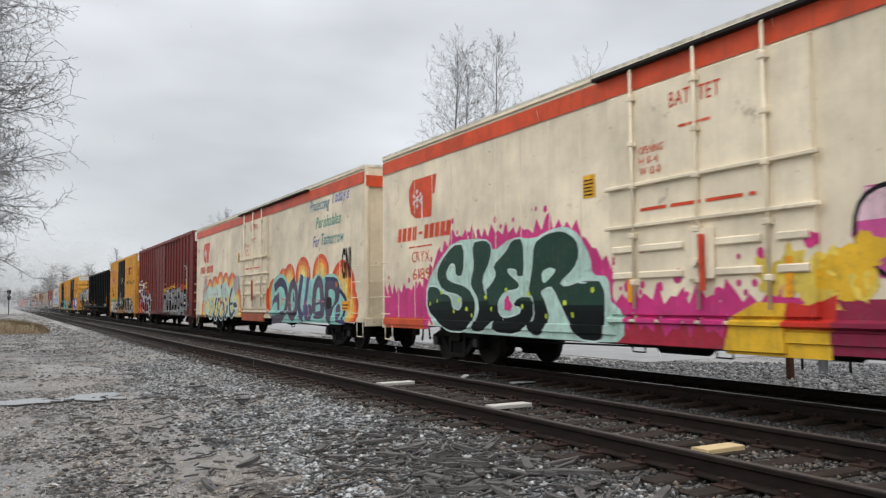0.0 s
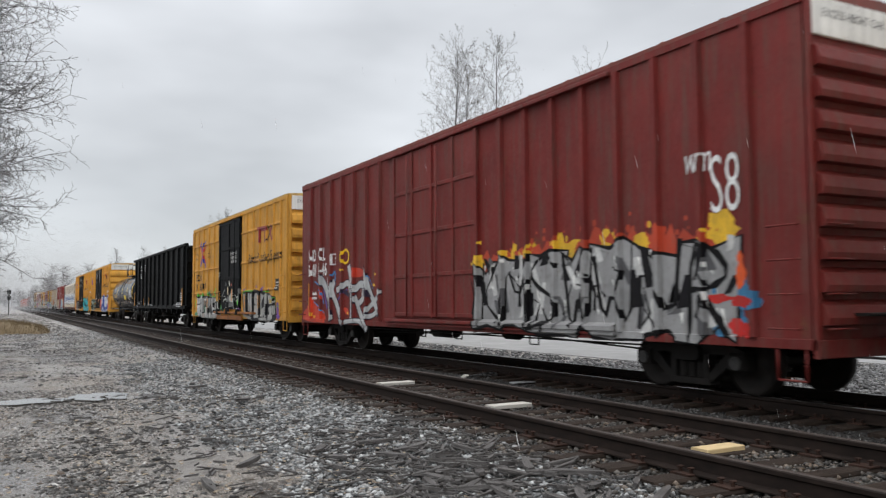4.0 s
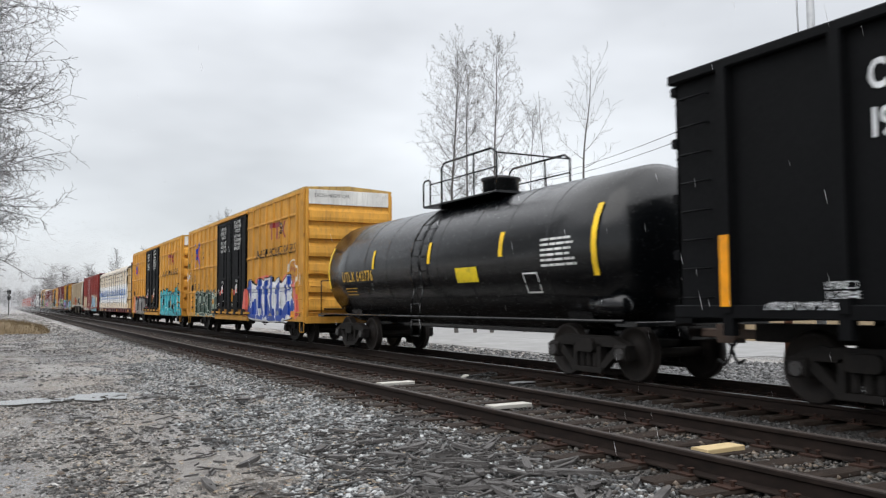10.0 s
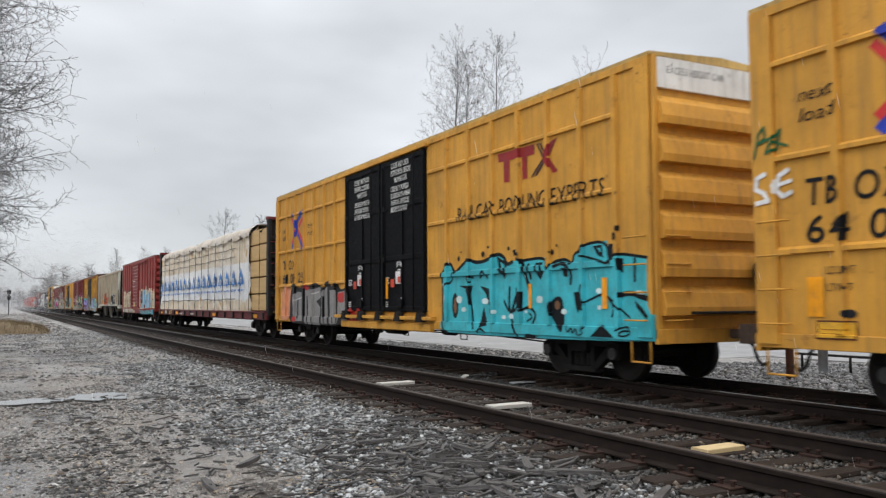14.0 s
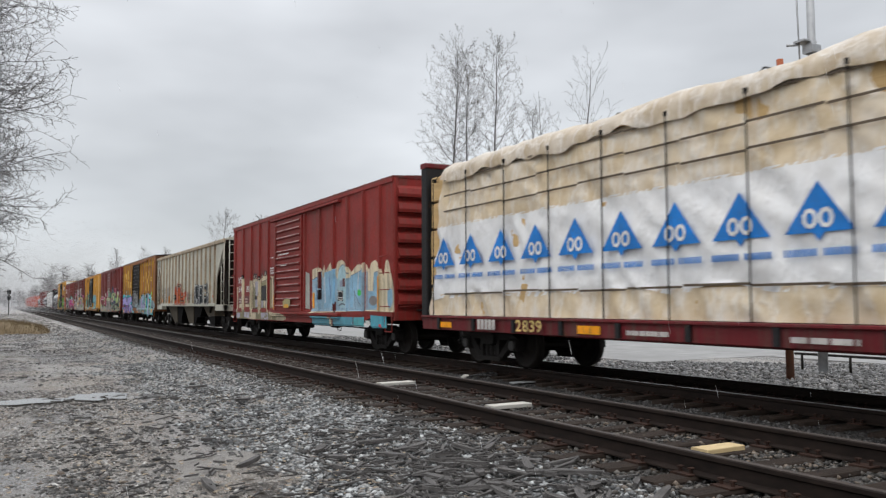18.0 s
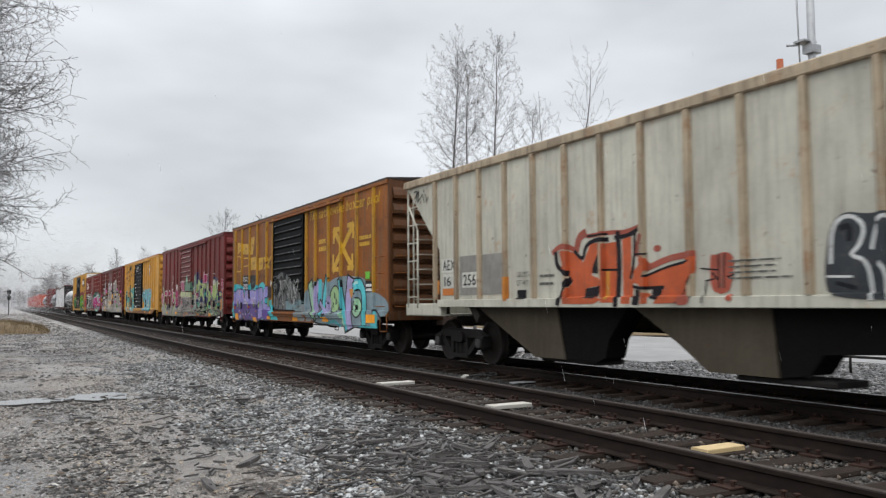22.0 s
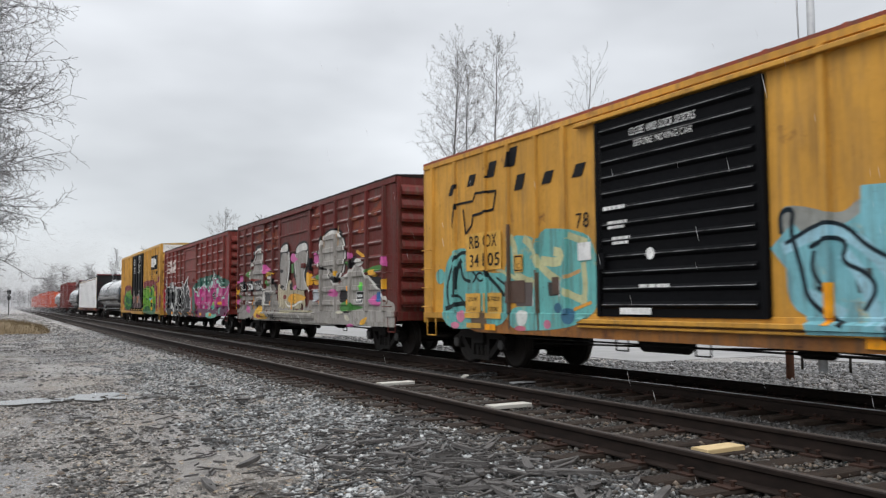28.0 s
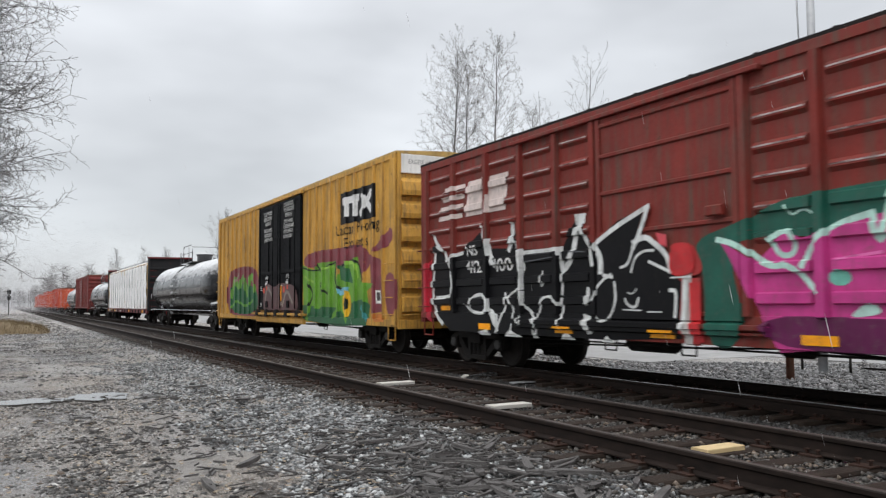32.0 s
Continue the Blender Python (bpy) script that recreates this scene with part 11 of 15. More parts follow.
        vio, dk = rgb(164, 156, 214), rgb(34, 24, 60)
        aqua = rgb(64, 196, 206)
        base = painted(car, "graffiti", [(aqua, 1.0, fill(rounded([(0.3, 1.2), (0.35, 2.0), (0.6, 2.16), (1.04, 2.05), (1.36, 2.2), (1.74, 1.98), (2.3, 1.9), (2.7, 2.1), (3.1, 1.98), (3.44, 2.12), (3.79, 1.94), (4.3, 2.1), (4.57, 2.14), (4.9, 1.99), (5.3, 1.95), (5.3, 1.4), (5.92, 1.52), (5.95, 1.23), (6.11, 0.98), (6.6, 0.78), (6.55, 0.74), (0.4, 0.74)])) + [quad(0.06, 0.32, 0.82, 1.42)])], "violet bubble letters with dark outline on turquoise")
        for k, (pts, hole) in enumerate((([(3.79, 1.75), (4.3, 1.95), (4.56, 1.87), (4.6, 1.51), (4.3, 1.37), (4.55, 1.3), (4.64, 0.87), (4.47, 0.75), (3.76, 0.75), (3.77, 1.23)], [(3.95, 1.45), (4.17, 1.3), (4.0, 1.15), (3.89, 1.23)]), ([(4.61, 1.79), (4.97, 1.95), (5.26, 1.94), (5.25, 1.57), (4.86, 1.51), (4.8, 1.33), (5.24, 1.3), (5.6, 1.16), (5.77, 0.84), (5.49, 0.75), (4.63, 0.75), (4.6, 1.23)], [(5.2, 1.5), (5.4, 1.46), (5.37, 1.2), (5.24, 1.25)]))):
            cut_letter(car, base, pts, vio, dk, 0.035, 2.5 + 0.05 * k, ((1.24, rgb(100, 66, 166)),), 1)
            painted(car, "letter_hole", [(dk, 5.4, fill(rounded([(p[0] + (p[0] - hole[0][0]) * 0.15, p[1] + (0.03, -0.03)[q > 1]) for q, p in enumerate(hole)]))), (rgb(150, 180, 80), 5.9, fill(hole))], "green opening of a letter", base)
        base = sprayed(car, [(aqua, 0, [(0.39, 1.68),(0.42, 1.92),(0.54, 1.93),(0.68, 1.84)]),
            (aqua, 0, [(0.69, 1.94),(0.76, 2.13),(0.99, 2.14),(1.11, 2.01),(0.98, 1.92)]),
            (aqua, 0, [(1.21, 1.99),(1.32, 2.13),(1.43, 2.19),(1.52, 2.07),(1.66, 1.93)]),
            (aqua, 0, [(1.58, 1.89),(1.65, 2.01),(1.9, 2),(1.94, 1.87)]),
            (aqua, 0, [(2.76, 1.89),(2.8, 2.06),(2.87, 2.15),(2.91, 2.05),(2.93, 1.89)]),
            (aqua, 0, [(3.35, 1.89),(3.56, 2.01),(3.7, 2.04),(3.88, 2.05),(3.96, 1.95),(3.77, 1.83)]),
            (aqua, -2, [(3.69, 2.17),(0.05, 0.05)])], 'violet bubble letters with dark outline and turquoise drips')
        sprayed(car, [(aqua, 0, [(0.06, 1.42),(0.38, 1.48),(0.44, 1.09),(0.43, 0.74),(0.09, 0.78),(0.12, 1.09)])], '', base)
        sprayed(car, [(vio, -1, [(0.39, 1.56),(0.49, 1.78),(0.7, 1.9),(0.98, 1.95),(1.2, 1.93),(1.3, 1.81),(1.37, 1.92),(1.57, 1.94),(1.78, 1.85),(1.92, 1.71),(1.99, 1.48),(1.99, 1.11),(1.95, 0.87),(1.78, 0.69),(0.94, 0.64),(0.54, 0.67),(0.39, 1.01)]),
            (rgb(92, 68, 142), -1, [(0.4, 1.33),(2, 1.32),(1.98, 1.11),(1.95, 0.87),(1.78, 0.69),(0.94, 0.64),(0.54, 0.67),(0.39, 1.01)])], '', base)
        sprayed(car, [(dk, 0.041, [(0.39, 1.56),(0.49, 1.78),(0.7, 1.9),(0.98, 1.95),(1.2, 1.93),(1.3, 1.81),(1.37, 1.92),(1.57, 1.94),(1.78, 1.85),(1.92, 1.71),(1.99, 1.48),(1.99, 1.11),(1.95, 0.87),(1.78, 0.69),(0.94, 0.64),(0.54, 0.67),(0.39, 1.01),(0.39, 1.56)])], '', base)
        sprayed(car, [(vio, -1, [(2.01, 1.77),(2.11, 1.86),(2.74, 1.85),(2.75, 1.54),(2.84, 1.5),(2.85, 1.12),(2.9, 0.7),(1.97, 0.67),(1.94, 0.87),(2.01, 1.11)]),
            (rgb(92, 68, 142), -1, [(2.01, 1.32),(2.84, 1.31),(2.85, 1.12),(2.9, 0.7),(1.97, 0.67),(1.94, 0.87)]),
            (dk, 0.036, [(2.01, 1.77),(2.11, 1.86),(2.74, 1.85),(2.75, 1.54),(2.84, 1.5),(2.85, 1.12),(2.9, 0.7),(1.97, 0.67),(1.94, 0.87),(2.01, 1.11),(2.01, 1.77)])], '', base)
        sprayed(car, [(vio, -1, [(2.76, 1.85),(3.06, 1.87),(3.52, 1.83),(3.7, 1.71),(3.76, 1.51),(3.82, 1.32),(3.77, 1.01),(3.82, 0.68),(2.95, 0.67),(2.87, 1.12),(2.85, 1.54),(2.77, 1.57)]),
            (rgb(92, 68, 142), -1, [(2.86, 1.31),(3.82, 1.31),(3.77, 1.01),(3.82, 0.68),(2.95, 0.67)]),
            (dk, 0.033, [(2.76, 1.85),(3.06, 1.87),(3.52, 1.83),(3.7, 1.71),(3.76, 1.51),(3.82, 1.32),(3.77, 1.01),(3.82, 0.68),(2.95, 0.67),(2.87, 1.12),(2.85, 1.54),(2.77, 1.57),(2.76, 1.85)])], '', base)
        sprayed(car, [(vio, -1, [(3.74, 1.78),(3.91, 1.91),(4.13, 1.97),(4.07, 0.63),(3.83, 0.67),(3.81, 1.12),(3.84, 1.32),(3.77, 1.58)]),
            (rgb(92, 68, 142), -1, [(3.84, 1.28),(4.1, 1.28),(4.07, 0.63),(3.83, 0.67),(3.81, 1.12)]),
            (dk, 0.029, [(3.74, 1.78),(3.91, 1.91),(4.13, 1.97),(4.07, 0.63),(3.83, 0.67),(3.81, 1.12),(3.84, 1.32),(3.77, 1.58),(3.74, 1.78)])], '', base)
        sprayed(car, [(rgb(216, 172, 188), 0, [(1.11, 1.85),(1.2, 1.9),(1.23, 1.66),(1.13, 1.69)]),
            (rgb(216, 172, 188), 0, [(1.66, 1.83),(1.81, 1.71),(1.9, 1.59),(1.79, 1.55),(1.68, 1.67)]),
            (rgb(216, 172, 188), 0, [(2.55, 1.79),(2.66, 1.79),(2.78, 1.62),(2.7, 1.59),(2.59, 1.68)]),
            (rgb(216, 172, 188), -2, [(0.77, 1.44),(0.06, 0.11)]),
            (rgb(216, 172, 188), -2, [(1.34, 1.38),(0.06, 0.08)]),
            (rgb(216, 172, 188), -2, [(2.27, 1.35),(0.04, 0.05)]),
            (rgb(216, 172, 188), -2, [(3.2, 1.46),(0.07, 0.07)]),
            (rgb(216, 172, 188), -2, [(3.53, 1.75),(0.05, 0.05)]),
            (dk, -2, [(0.96, 1.28),(0.13, 0.17)])], '', base)
        sprayed(car, [(rgb(146, 166, 90), -2, [(0.93, 1.29),(0.08, 0.1)]),
            (dk, -2, [(1.52, 1.26),(0.12, 0.19)]),
            (rgb(146, 166, 90), -2, [(1.49, 1.27),(0.07, 0.11)]),
            (dk, -2, [(2.45, 1.27),(0.1, 0.16)]),
            (rgb(146, 166, 90), -2, [(2.42, 1.28),(0.06, 0.1)]),
            (dk, -2, [(3.39, 1.29),(0.12, 0.15)]),
            (rgb(146, 166, 90), -2, [(3.37, 1.3),(0.07, 0.09)])], '', base)
        sprayed(car, [(rgb(186, 100, 72), -2, [(0.56, 1.18),(0.09, 0.06)]),
            (rgb(186, 100, 72), -2, [(1.49, 0.97),(0.14, 0.04)]),
            (rgb(186, 100, 72), -2, [(2.7, 1.2),(0.1, 0.05)]),
            (rgb(186, 100, 72), -2, [(2.07, 0.78),(0.07, 0.05)]),
            (rgb(186, 100, 72), -2, [(3.77, 1.04),(0.09, 0.03)]),
            (rgb(186, 100, 72), -2, [(3.25, 0.81),(0.07, 0.04)]),
            (rgb(222, 220, 226), -2, [(1.27, 1.03),(0.05, 0.05)]),
            (rgb(222, 220, 226), -2, [(1.9, 0.92),(0.04, 0.05)]),
            (rgb(222, 220, 226), -2, [(2.3, 0.9),(0.04, 0.06)]),
            (rgb(222, 220, 226), -2, [(2.58, 1.01),(0.04, 0.04)]),
            (rgb(222, 220, 226), -2, [(2.84, 0.95),(0.04, 0.03)])], '', base)
        sprayed(car, [(rgb(222, 220, 226), -2, [(3.24, 0.91),(0.04, 0.05)]),
            (rgb(222, 220, 226), -2, [(3.77, 1.14),(0.03, 0.04)]),
            (dk, -1, [(2.26, 1.12),(2.57, 1.02),(2.85, 1.07),(2.79, 0.98),(2.43, 0.93)]),
            (rgb(176, 168, 206), -1, [(1.32, 0.87),(1.64, 0.9),(1.6, 0.76),(1.33, 0.75)]),
            (dk, 0.039, [(1.29, 1.92),(1.3, 1.57),(1.21, 1.46)]),
            (dk, 0.043, [(2.34, 0.9),(2.38, 0.74),(2.44, 0.65)]),
            (rgb(146, 166, 90), -2, [(3.34, 0.72),(0.07, 0.06)]),
            (aqua, -1, [(3.48, 0.68),(3.67, 0.67),(3.66, 0.62),(3.49, 0.62)])], '', base)
        painted(car, "lettering", [(rgb(216, 210, 230), 13, lettering("157900", 3.11, 1.5, 0.09, 0.52) + lettering("62100", 3.22, 1.32, 0.09, 0.48) + bars(2.0, 2.3, 1.32, 1.58, 2, 4))])
        painted(car, "graffiti", [(rgb(60, 40, 110), 6.2, stroke([(3.8, 0.84), (4.0, 1.1), (3.9, 1.3), (4.25, 1.35)], 0.03) + stroke([(4.62, 0.78), (4.72, 1.0), (4.6, 1.2)], 0.04) + stroke([(1.88, 0.8), (1.95, 1.0), (1.88, 1.2)], 0.035))], "dark inner lines of the letters")
        worn = paint("worn_silver_graffiti", rgb(116, 118, 118), 0.14, 0.4, 0.5, (0.02, 0.02, 0.02, 1))
        painted(car, "graffiti", [(worn, 2, fill(rounded([(6.18, 1.73), (6.39, 2.0), (6.59, 2.08), (6.71, 2.26), (7.15, 2.4), (7.62, 2.35), (7.98, 2.23), (8.41, 2.01), (8.9, 1.8), (9.3, 1.6), (9.3, 1.12), (6.6, 1.12), (6.3, 1.2), (6.21, 1.48)]))),
                                  (rgb(20, 20, 22), 4, stroke([(6.51, 1.12), (6.6, 1.47), (6.69, 1.83), (6.99, 2.12), (7.28, 2.15), (7.73, 2.09), (7.97, 1.88), (7.78, 1.67), (7.94, 1.23)], 0.09) + stroke([(6.88, 1.12), (7.04, 1.47), (7.22, 1.61), (7.38, 1.4), (7.43, 1.12)], 0.09) + stroke([(6.71, 2.26), (6.39, 2.0), (6.58, 1.9)], 0.06) + stroke([(7.15, 2.4), (7.28, 2.15), (7.13, 2.05)], 0.06) + stroke([(7.62, 2.35), (7.41, 2.14), (7.47, 2.02)], 0.06) + stroke([(8.16, 2.19), (7.79, 1.95), (8.2, 1.76), (8.3, 1.44), (8.6, 1.3)], 0.07) + stroke([(8.4, 1.95), (8.7, 1.5), (9.1, 1.3)], 0.07) + stroke([(7.0, 1.9), (7.2, 1.7), (7.5, 1.85)], 0.05))], "silver graffiti with black lines on the door")
        blend_patch(car, 6.3, 7.6, 1.6, 2.3, DOOR_BLACK, 88, 13, 3.2, "black door showing through the worn paint", 0.13)
        scribble(car, 6.4, 9.1, 1.25, 2.3, 7, rgb(206, 208, 204), 0.03, 86, "thin pale graffiti lines on the door", 7.5)
        scribble(car, 6.4, 9.1, 1.2, 2.0, 5, rgb(22, 22, 24), 0.05, 89, "black graffiti lines on the door", 6.5)
        blend_patch(car, 7.9, 9.3, 1.12, 1.4, rgb(120, 150, 156), 84, 12, 4.4, "pale blue graffiti paint on the door", 0.15)
        blend_patch(car, 8.6, 10.0, 0.76, 1.25, rgb(150, 156, 158), 87, 14, 1.4, "grey graffiti paint", 0.2)
        yellow_marks(car, [(0.69, 0.68, 0.48, 0.26), (3.4, 0.65, 0.47, 0.16), (5.3, 0.76, 0.4, 0.13), (8.3, 0.76, 0.5, 0.13), (11.2, 0.78, 0.5, 0.13), (14.55, 0.80, 0.6, 0.22)])
        painted(car, "notice", [(rgb(110, 200, 60), 8, [quad(14.45, 14.75, 1.95, 2.15)]), (BLACK, 8, [quad(14.45, 14.95, 1.6, 1.9)]), (WHITE, 9, bars(14.5, 14.9, 1.63, 1.87, 2, 3))])
    elif kind == "WINE":
        plum, navy, sage = rgb(176, 66, 112), rgb(36, 40, 88), rgb(178, 196, 132)
        pale, ink, teal = rgb(236, 232, 224), rgb(26, 26, 30), rgb(64, 160, 142)
        flames(car, [(9.25, 1.5), (9.9, 1.75), (10.6, 1.5)], rgb(96, 120, 100), 0.55, 92, 0.6, 1.2, "spiky graffiti strokes")
        base = painted(car, "graffiti", [(rgb(148, 140, 134), 1.0, fill([(9.3, 0.76), (9.4, 1.5), (10.33, 1.6), (15.74, 1.64), (15.74, 0.80)])),
                (navy, 1.6, fill([(9.3, 1.5), (9.5, 2.2), (9.8, 2.0), (10.1, 2.3), (10.37, 2.9), (10.59, 2.9), (10.8, 2.54), (11.27, 2.3), (11.33, 2.56), (11.62, 2.34), (12.49, 2.4), (12.74, 2.38), (12.82, 3.07), (12.98, 3.06), (13.17, 2.06), (13.39, 1.76), (13.73, 2.13), (13.77, 2.32), (13.91, 2.22), (14.09, 2.58), (14.7, 2.46), (14.74, 1.91), (15.02, 1.8), (15.09, 1.91), (15.74, 1.85), (15.73, 1.62), (15.13, 1.5), (14.09, 1.42), (13.15, 1.3), (11.88, 1.4), (10.33, 1.44)]))], "pale green graffiti letters with navy edges over grey")
        for k, pts in enumerate(([(11.62, 2.37), (11.73, 2.84), (11.92, 2.88), (12.01, 2.75), (12.54, 2.69), (12.49, 2.4), (11.9, 2.26)], [(13.27, 2.12), (13.58, 2.1), (13.69, 1.97), (13.43, 1.76)], [(15.43, 2.42), (15.66, 2.39), (15.7, 1.92), (15.5, 1.93)], [(10.1, 1.98), (10.68, 1.87), (10.56, 1.61), (10.1, 1.54)], [(9.5, 2.0), (9.75, 1.95), (9.7, 1.7), (9.5, 1.75)])):
            cut_letter(car, base, pts, plum, pale, 0.03, 2.4, (), 0)
        for k, pts in enumerate(([(10.35, 2.16), (10.47, 2.56), (11.01, 2.39), (11.27, 2.17), (11.15, 1.79), (10.94, 1.86), (10.79, 2.13), (10.57, 1.88), (10.34, 1.88)], [(11.32, 2.33), (12.44, 2.28), (12.35, 2.05), (11.61, 2.09), (11.7, 1.83), (12.24, 1.33), (12.01, 1.24), (11.5, 1.68), (10.99, 1.73), (10.88, 1.47), (10.66, 1.47), (11.0, 1.99), (11.41, 2.1)], [(12.39, 1.89), (12.66, 2.35), (12.82, 2.19), (12.92, 2.94), (13.07, 2.46), (13.13, 2.0), (13.35, 1.71), (13.23, 1.43), (12.92, 1.49), (12.87, 2.02), (12.6, 1.8), (12.67, 1.62), (12.34, 1.69)],
                [(13.38, 1.54), (13.76, 2.02), (13.8, 2.18), (14.12, 2.45), (14.35, 2.32), (14.55, 1.82), (14.42, 1.67), (14.15, 1.47), (13.95, 1.53), (13.86, 1.85), (13.71, 1.7)], [(14.48, 2.33), (14.63, 2.37), (14.68, 1.91), (14.58, 1.82)], [(15.06, 1.87), (15.62, 1.77), (15.07, 1.62)], [(14.6, 1.5), (14.6, 1.72), (15.0, 1.7), (15.0, 1.5)], [(9.5, 1.6), (9.7, 1.95), (10.0, 2.1), (10.2, 1.9), (9.95, 1.75), (10.1, 1.55), (9.8, 1.45)])):
            cut_letter(car, base, pts, sage, ink if k % 3 == 1 else navy, 0.022, 3.4 + 0.03 * k, ((1.62, rgb(158, 168, 128)), (1.5, rgb(150, 152, 136))), 0)
        painted(car, "graffiti", [(teal, 6, fill([(12.05, 1.08), (12.83, 1.35), (12.58, 1.18)]) + fill([(10.33, 1.44), (10.77, 1.33), (10.55, 1.17)]) + fill([(14.65, 1.36), (15.12, 1.35), (15.28, 1.19), (14.8, 1.24)]) + fill([(12.2, 1.82), (12.4, 1.95), (12.3, 1.7)]) + fill([(15.35, 1.68), (15.6, 1.72), (15.45, 1.6)]) + fill([(9.5, 1.1), (9.9, 1.3), (9.8, 1.0)])),
                                  (ink, 6.4, fill([(12.41, 1.33), (13.3, 1.43), (12.74, 1.18), (12.23, 1.18)]) + fill([(11.29, 1.23), (11.68, 1.2), (11.48, 0.89), (11.18, 0.94)]) + fill([(13.59, 1.32), (14.22, 1.47), (14.4, 1.21), (14.01, 1.19)]) + fill([(14.89, 1.31), (15.33, 1.1), (14.71, 1.16)]) + fill([(10.96, 0.78), (11.67, 0.90), (12.31, 0.85), (11.27, 0.78)]) + fill([(10.4, 1.2), (10.8, 1.1), (10.5, 0.95)]) + fill([(9.4, 1.35), (9.8, 1.4), (9.6, 1.2)]) + stroke([(10.4, 1.0), (12.2, 0.98), (13.3, 1.05)], 0.03) + stroke([(14.3, 1.1), (14.8, 0.9), (15.2, 0.82)], 0.035)),
                                  (rgb(150, 196, 90), 6.8, fill([(12.75, 1.5), (13.23, 1.49), (12.74, 1.03), (12.53, 1.06)]) + fill([(13.77, 1.37), (14.08, 1.42), (14.05, 1.29)]) + fill([(14.45, 0.90), (14.76, 0.99), (14.45, 0.80)]) + fill([(11.6, 0.98), (11.75, 0.85), (11.65, 0.8)]) + fill([(13.7, 0.9), (13.9, 0.82), (13.75, 0.78)])),
                                  (pale, 7.2, ellipse(14.15, 2.3, 0.1, 0.13, 12) + ellipse(12.7, 2.1, 0.07, 0.13, 10) + stroke([(11.05, 2.32), (11.2, 2.2)], 0.035) + stroke([(14.87, 2.25), (14.97, 2.36), (15.05, 2.23), (14.95, 2.09), (14.87, 2.25)], 0.04) + stroke([(12.5, 2.5), (12.75, 2.8), (12.6, 2.7)], 0.03) + stroke([(14.03, 2.68), (14.2, 2.74), (14.3, 2.66)], 0.02) + stroke([(10.5, 1.62), (10.9, 1.52)], 0.03) + fill([(14.7, 1.12), (14.9, 1.2), (14.85, 1.08)])),
                                  (rgb(110, 50, 44), 6.2, [quad(13.38, 13.9, 1.08, 1.5)]), (rgb(176, 160, 150), 7.2, bars(13.42, 13.86, 1.12, 1.46, 4, 5)), (rgb(214, 110, 80), 7, [quad(15.6, 15.72, 1.6, 1.95)])], "teal, black and green shards of the graffiti")
        mass(car, 7, 9.4, 15.3, 0.80, 1.38, rgb(160, 158, 140), ink, 99, 0.03, (), (sage, teal, ink, rgb(104, 96, 96), rgb(150, 190, 96)), pale, 0.02, "grey, black and green graffiti shards")
        scribble(car, 9.4, 15.3, 0.82, 1.45, 9, ink, 0.045, 104, "black painted lines", 9.5)
        scribble(car, 9.4, 13.4, 1.4, 2.3, 6, navy, 0.05, 107, "navy painted lines", 9.2)
        scribble(car, 9.3, 12.0, 1.4, 2.3, 5, pale, 0.03, 108, "pale painted lines", 9.8)
        patches(car, [(9.7, 2.1, 0.16, 0.2, rgb(120, 160, 120)), (9.95, 1.5, 0.2, 0.12, rgb(196, 130, 120)), (11.1, 1.55, 0.12, 0.12, plum), (12.15, 1.75, 0.1, 0.16, teal), (13.0, 1.2, 0.2, 0.07, teal)])
        base = sprayed(car, [(rgb(146, 140, 134), -1, [(-0.18, 1.14),(0.72, 1.3),(6.13, 1.19),(6.02, 0.63),(0.08, 0.68)]),
            (rgb(146, 140, 134), -1, [(6.14, 1.66),(9.22, 1.64),(10.19, 1.66),(10.25, 1.07),(10.15, 0.75),(6.12, 0.63)]),
            (plum, 0, [(-0.19, 1.83),(0.16, 2),(0.46, 1.82),(0.47, 1.24),(-0.01, 1.33)]),
            (plum, 0, [(1.17, 1.99),(1.52, 2.17),(1.95, 2.01),(1.79, 1.82),(1.33, 1.82)]),
            (plum, 0, [(2.21, 2.06),(2.54, 2.18),(2.82, 2.01),(2.78, 1.8),(2.28, 1.85)]),
            (BONE, 0.067, [(-0.19, 1.83),(0.16, 2),(0.46, 1.82),(0.47, 1.24),(-0.01, 1.33),(-0.19, 1.83)])], 'plum and pale green graffiti letters on grey')
        sprayed(car, [(BONE, 0.053, [(1.17, 1.99),(1.52, 2.17),(1.95, 2.01),(1.79, 1.82),(1.33, 1.82),(1.17, 1.99)]),
            (BONE, 0.054, [(2.21, 2.06),(2.54, 2.18),(2.82, 2.01),(2.78, 1.8),(2.28, 1.85),(2.21, 2.06)])], '', base)
        sprayed(car, [(plum, 0, [(3.3, 2.16),(3.83, 2.24),(4.08, 1.94),(4.24, 1.54),(3.82, 1.31),(3.43, 1.52)]),
            (plum, 0, [(4.39, 1.93),(4.61, 2.2),(4.99, 2.19),(5.25, 1.78),(5.21, 1.19),(4.75, 1.11),(4.39, 1.37)]),
            (plum, 0, [(5.44, 1.82),(5.88, 2.05),(6.06, 1.76),(5.63, 1.68)]),
            (BONE, 0.052, [(3.3, 2.16),(3.83, 2.24),(4.08, 1.94),(4.24, 1.54),(3.82, 1.31),(3.43, 1.52),(3.3, 2.16)]),
            (BONE, 0.049, [(4.39, 1.93),(4.61, 2.2),(4.99, 2.19),(5.25, 1.78),(5.21, 1.19),(4.75, 1.11),(4.39, 1.37),(4.39, 1.93)])], '', base)
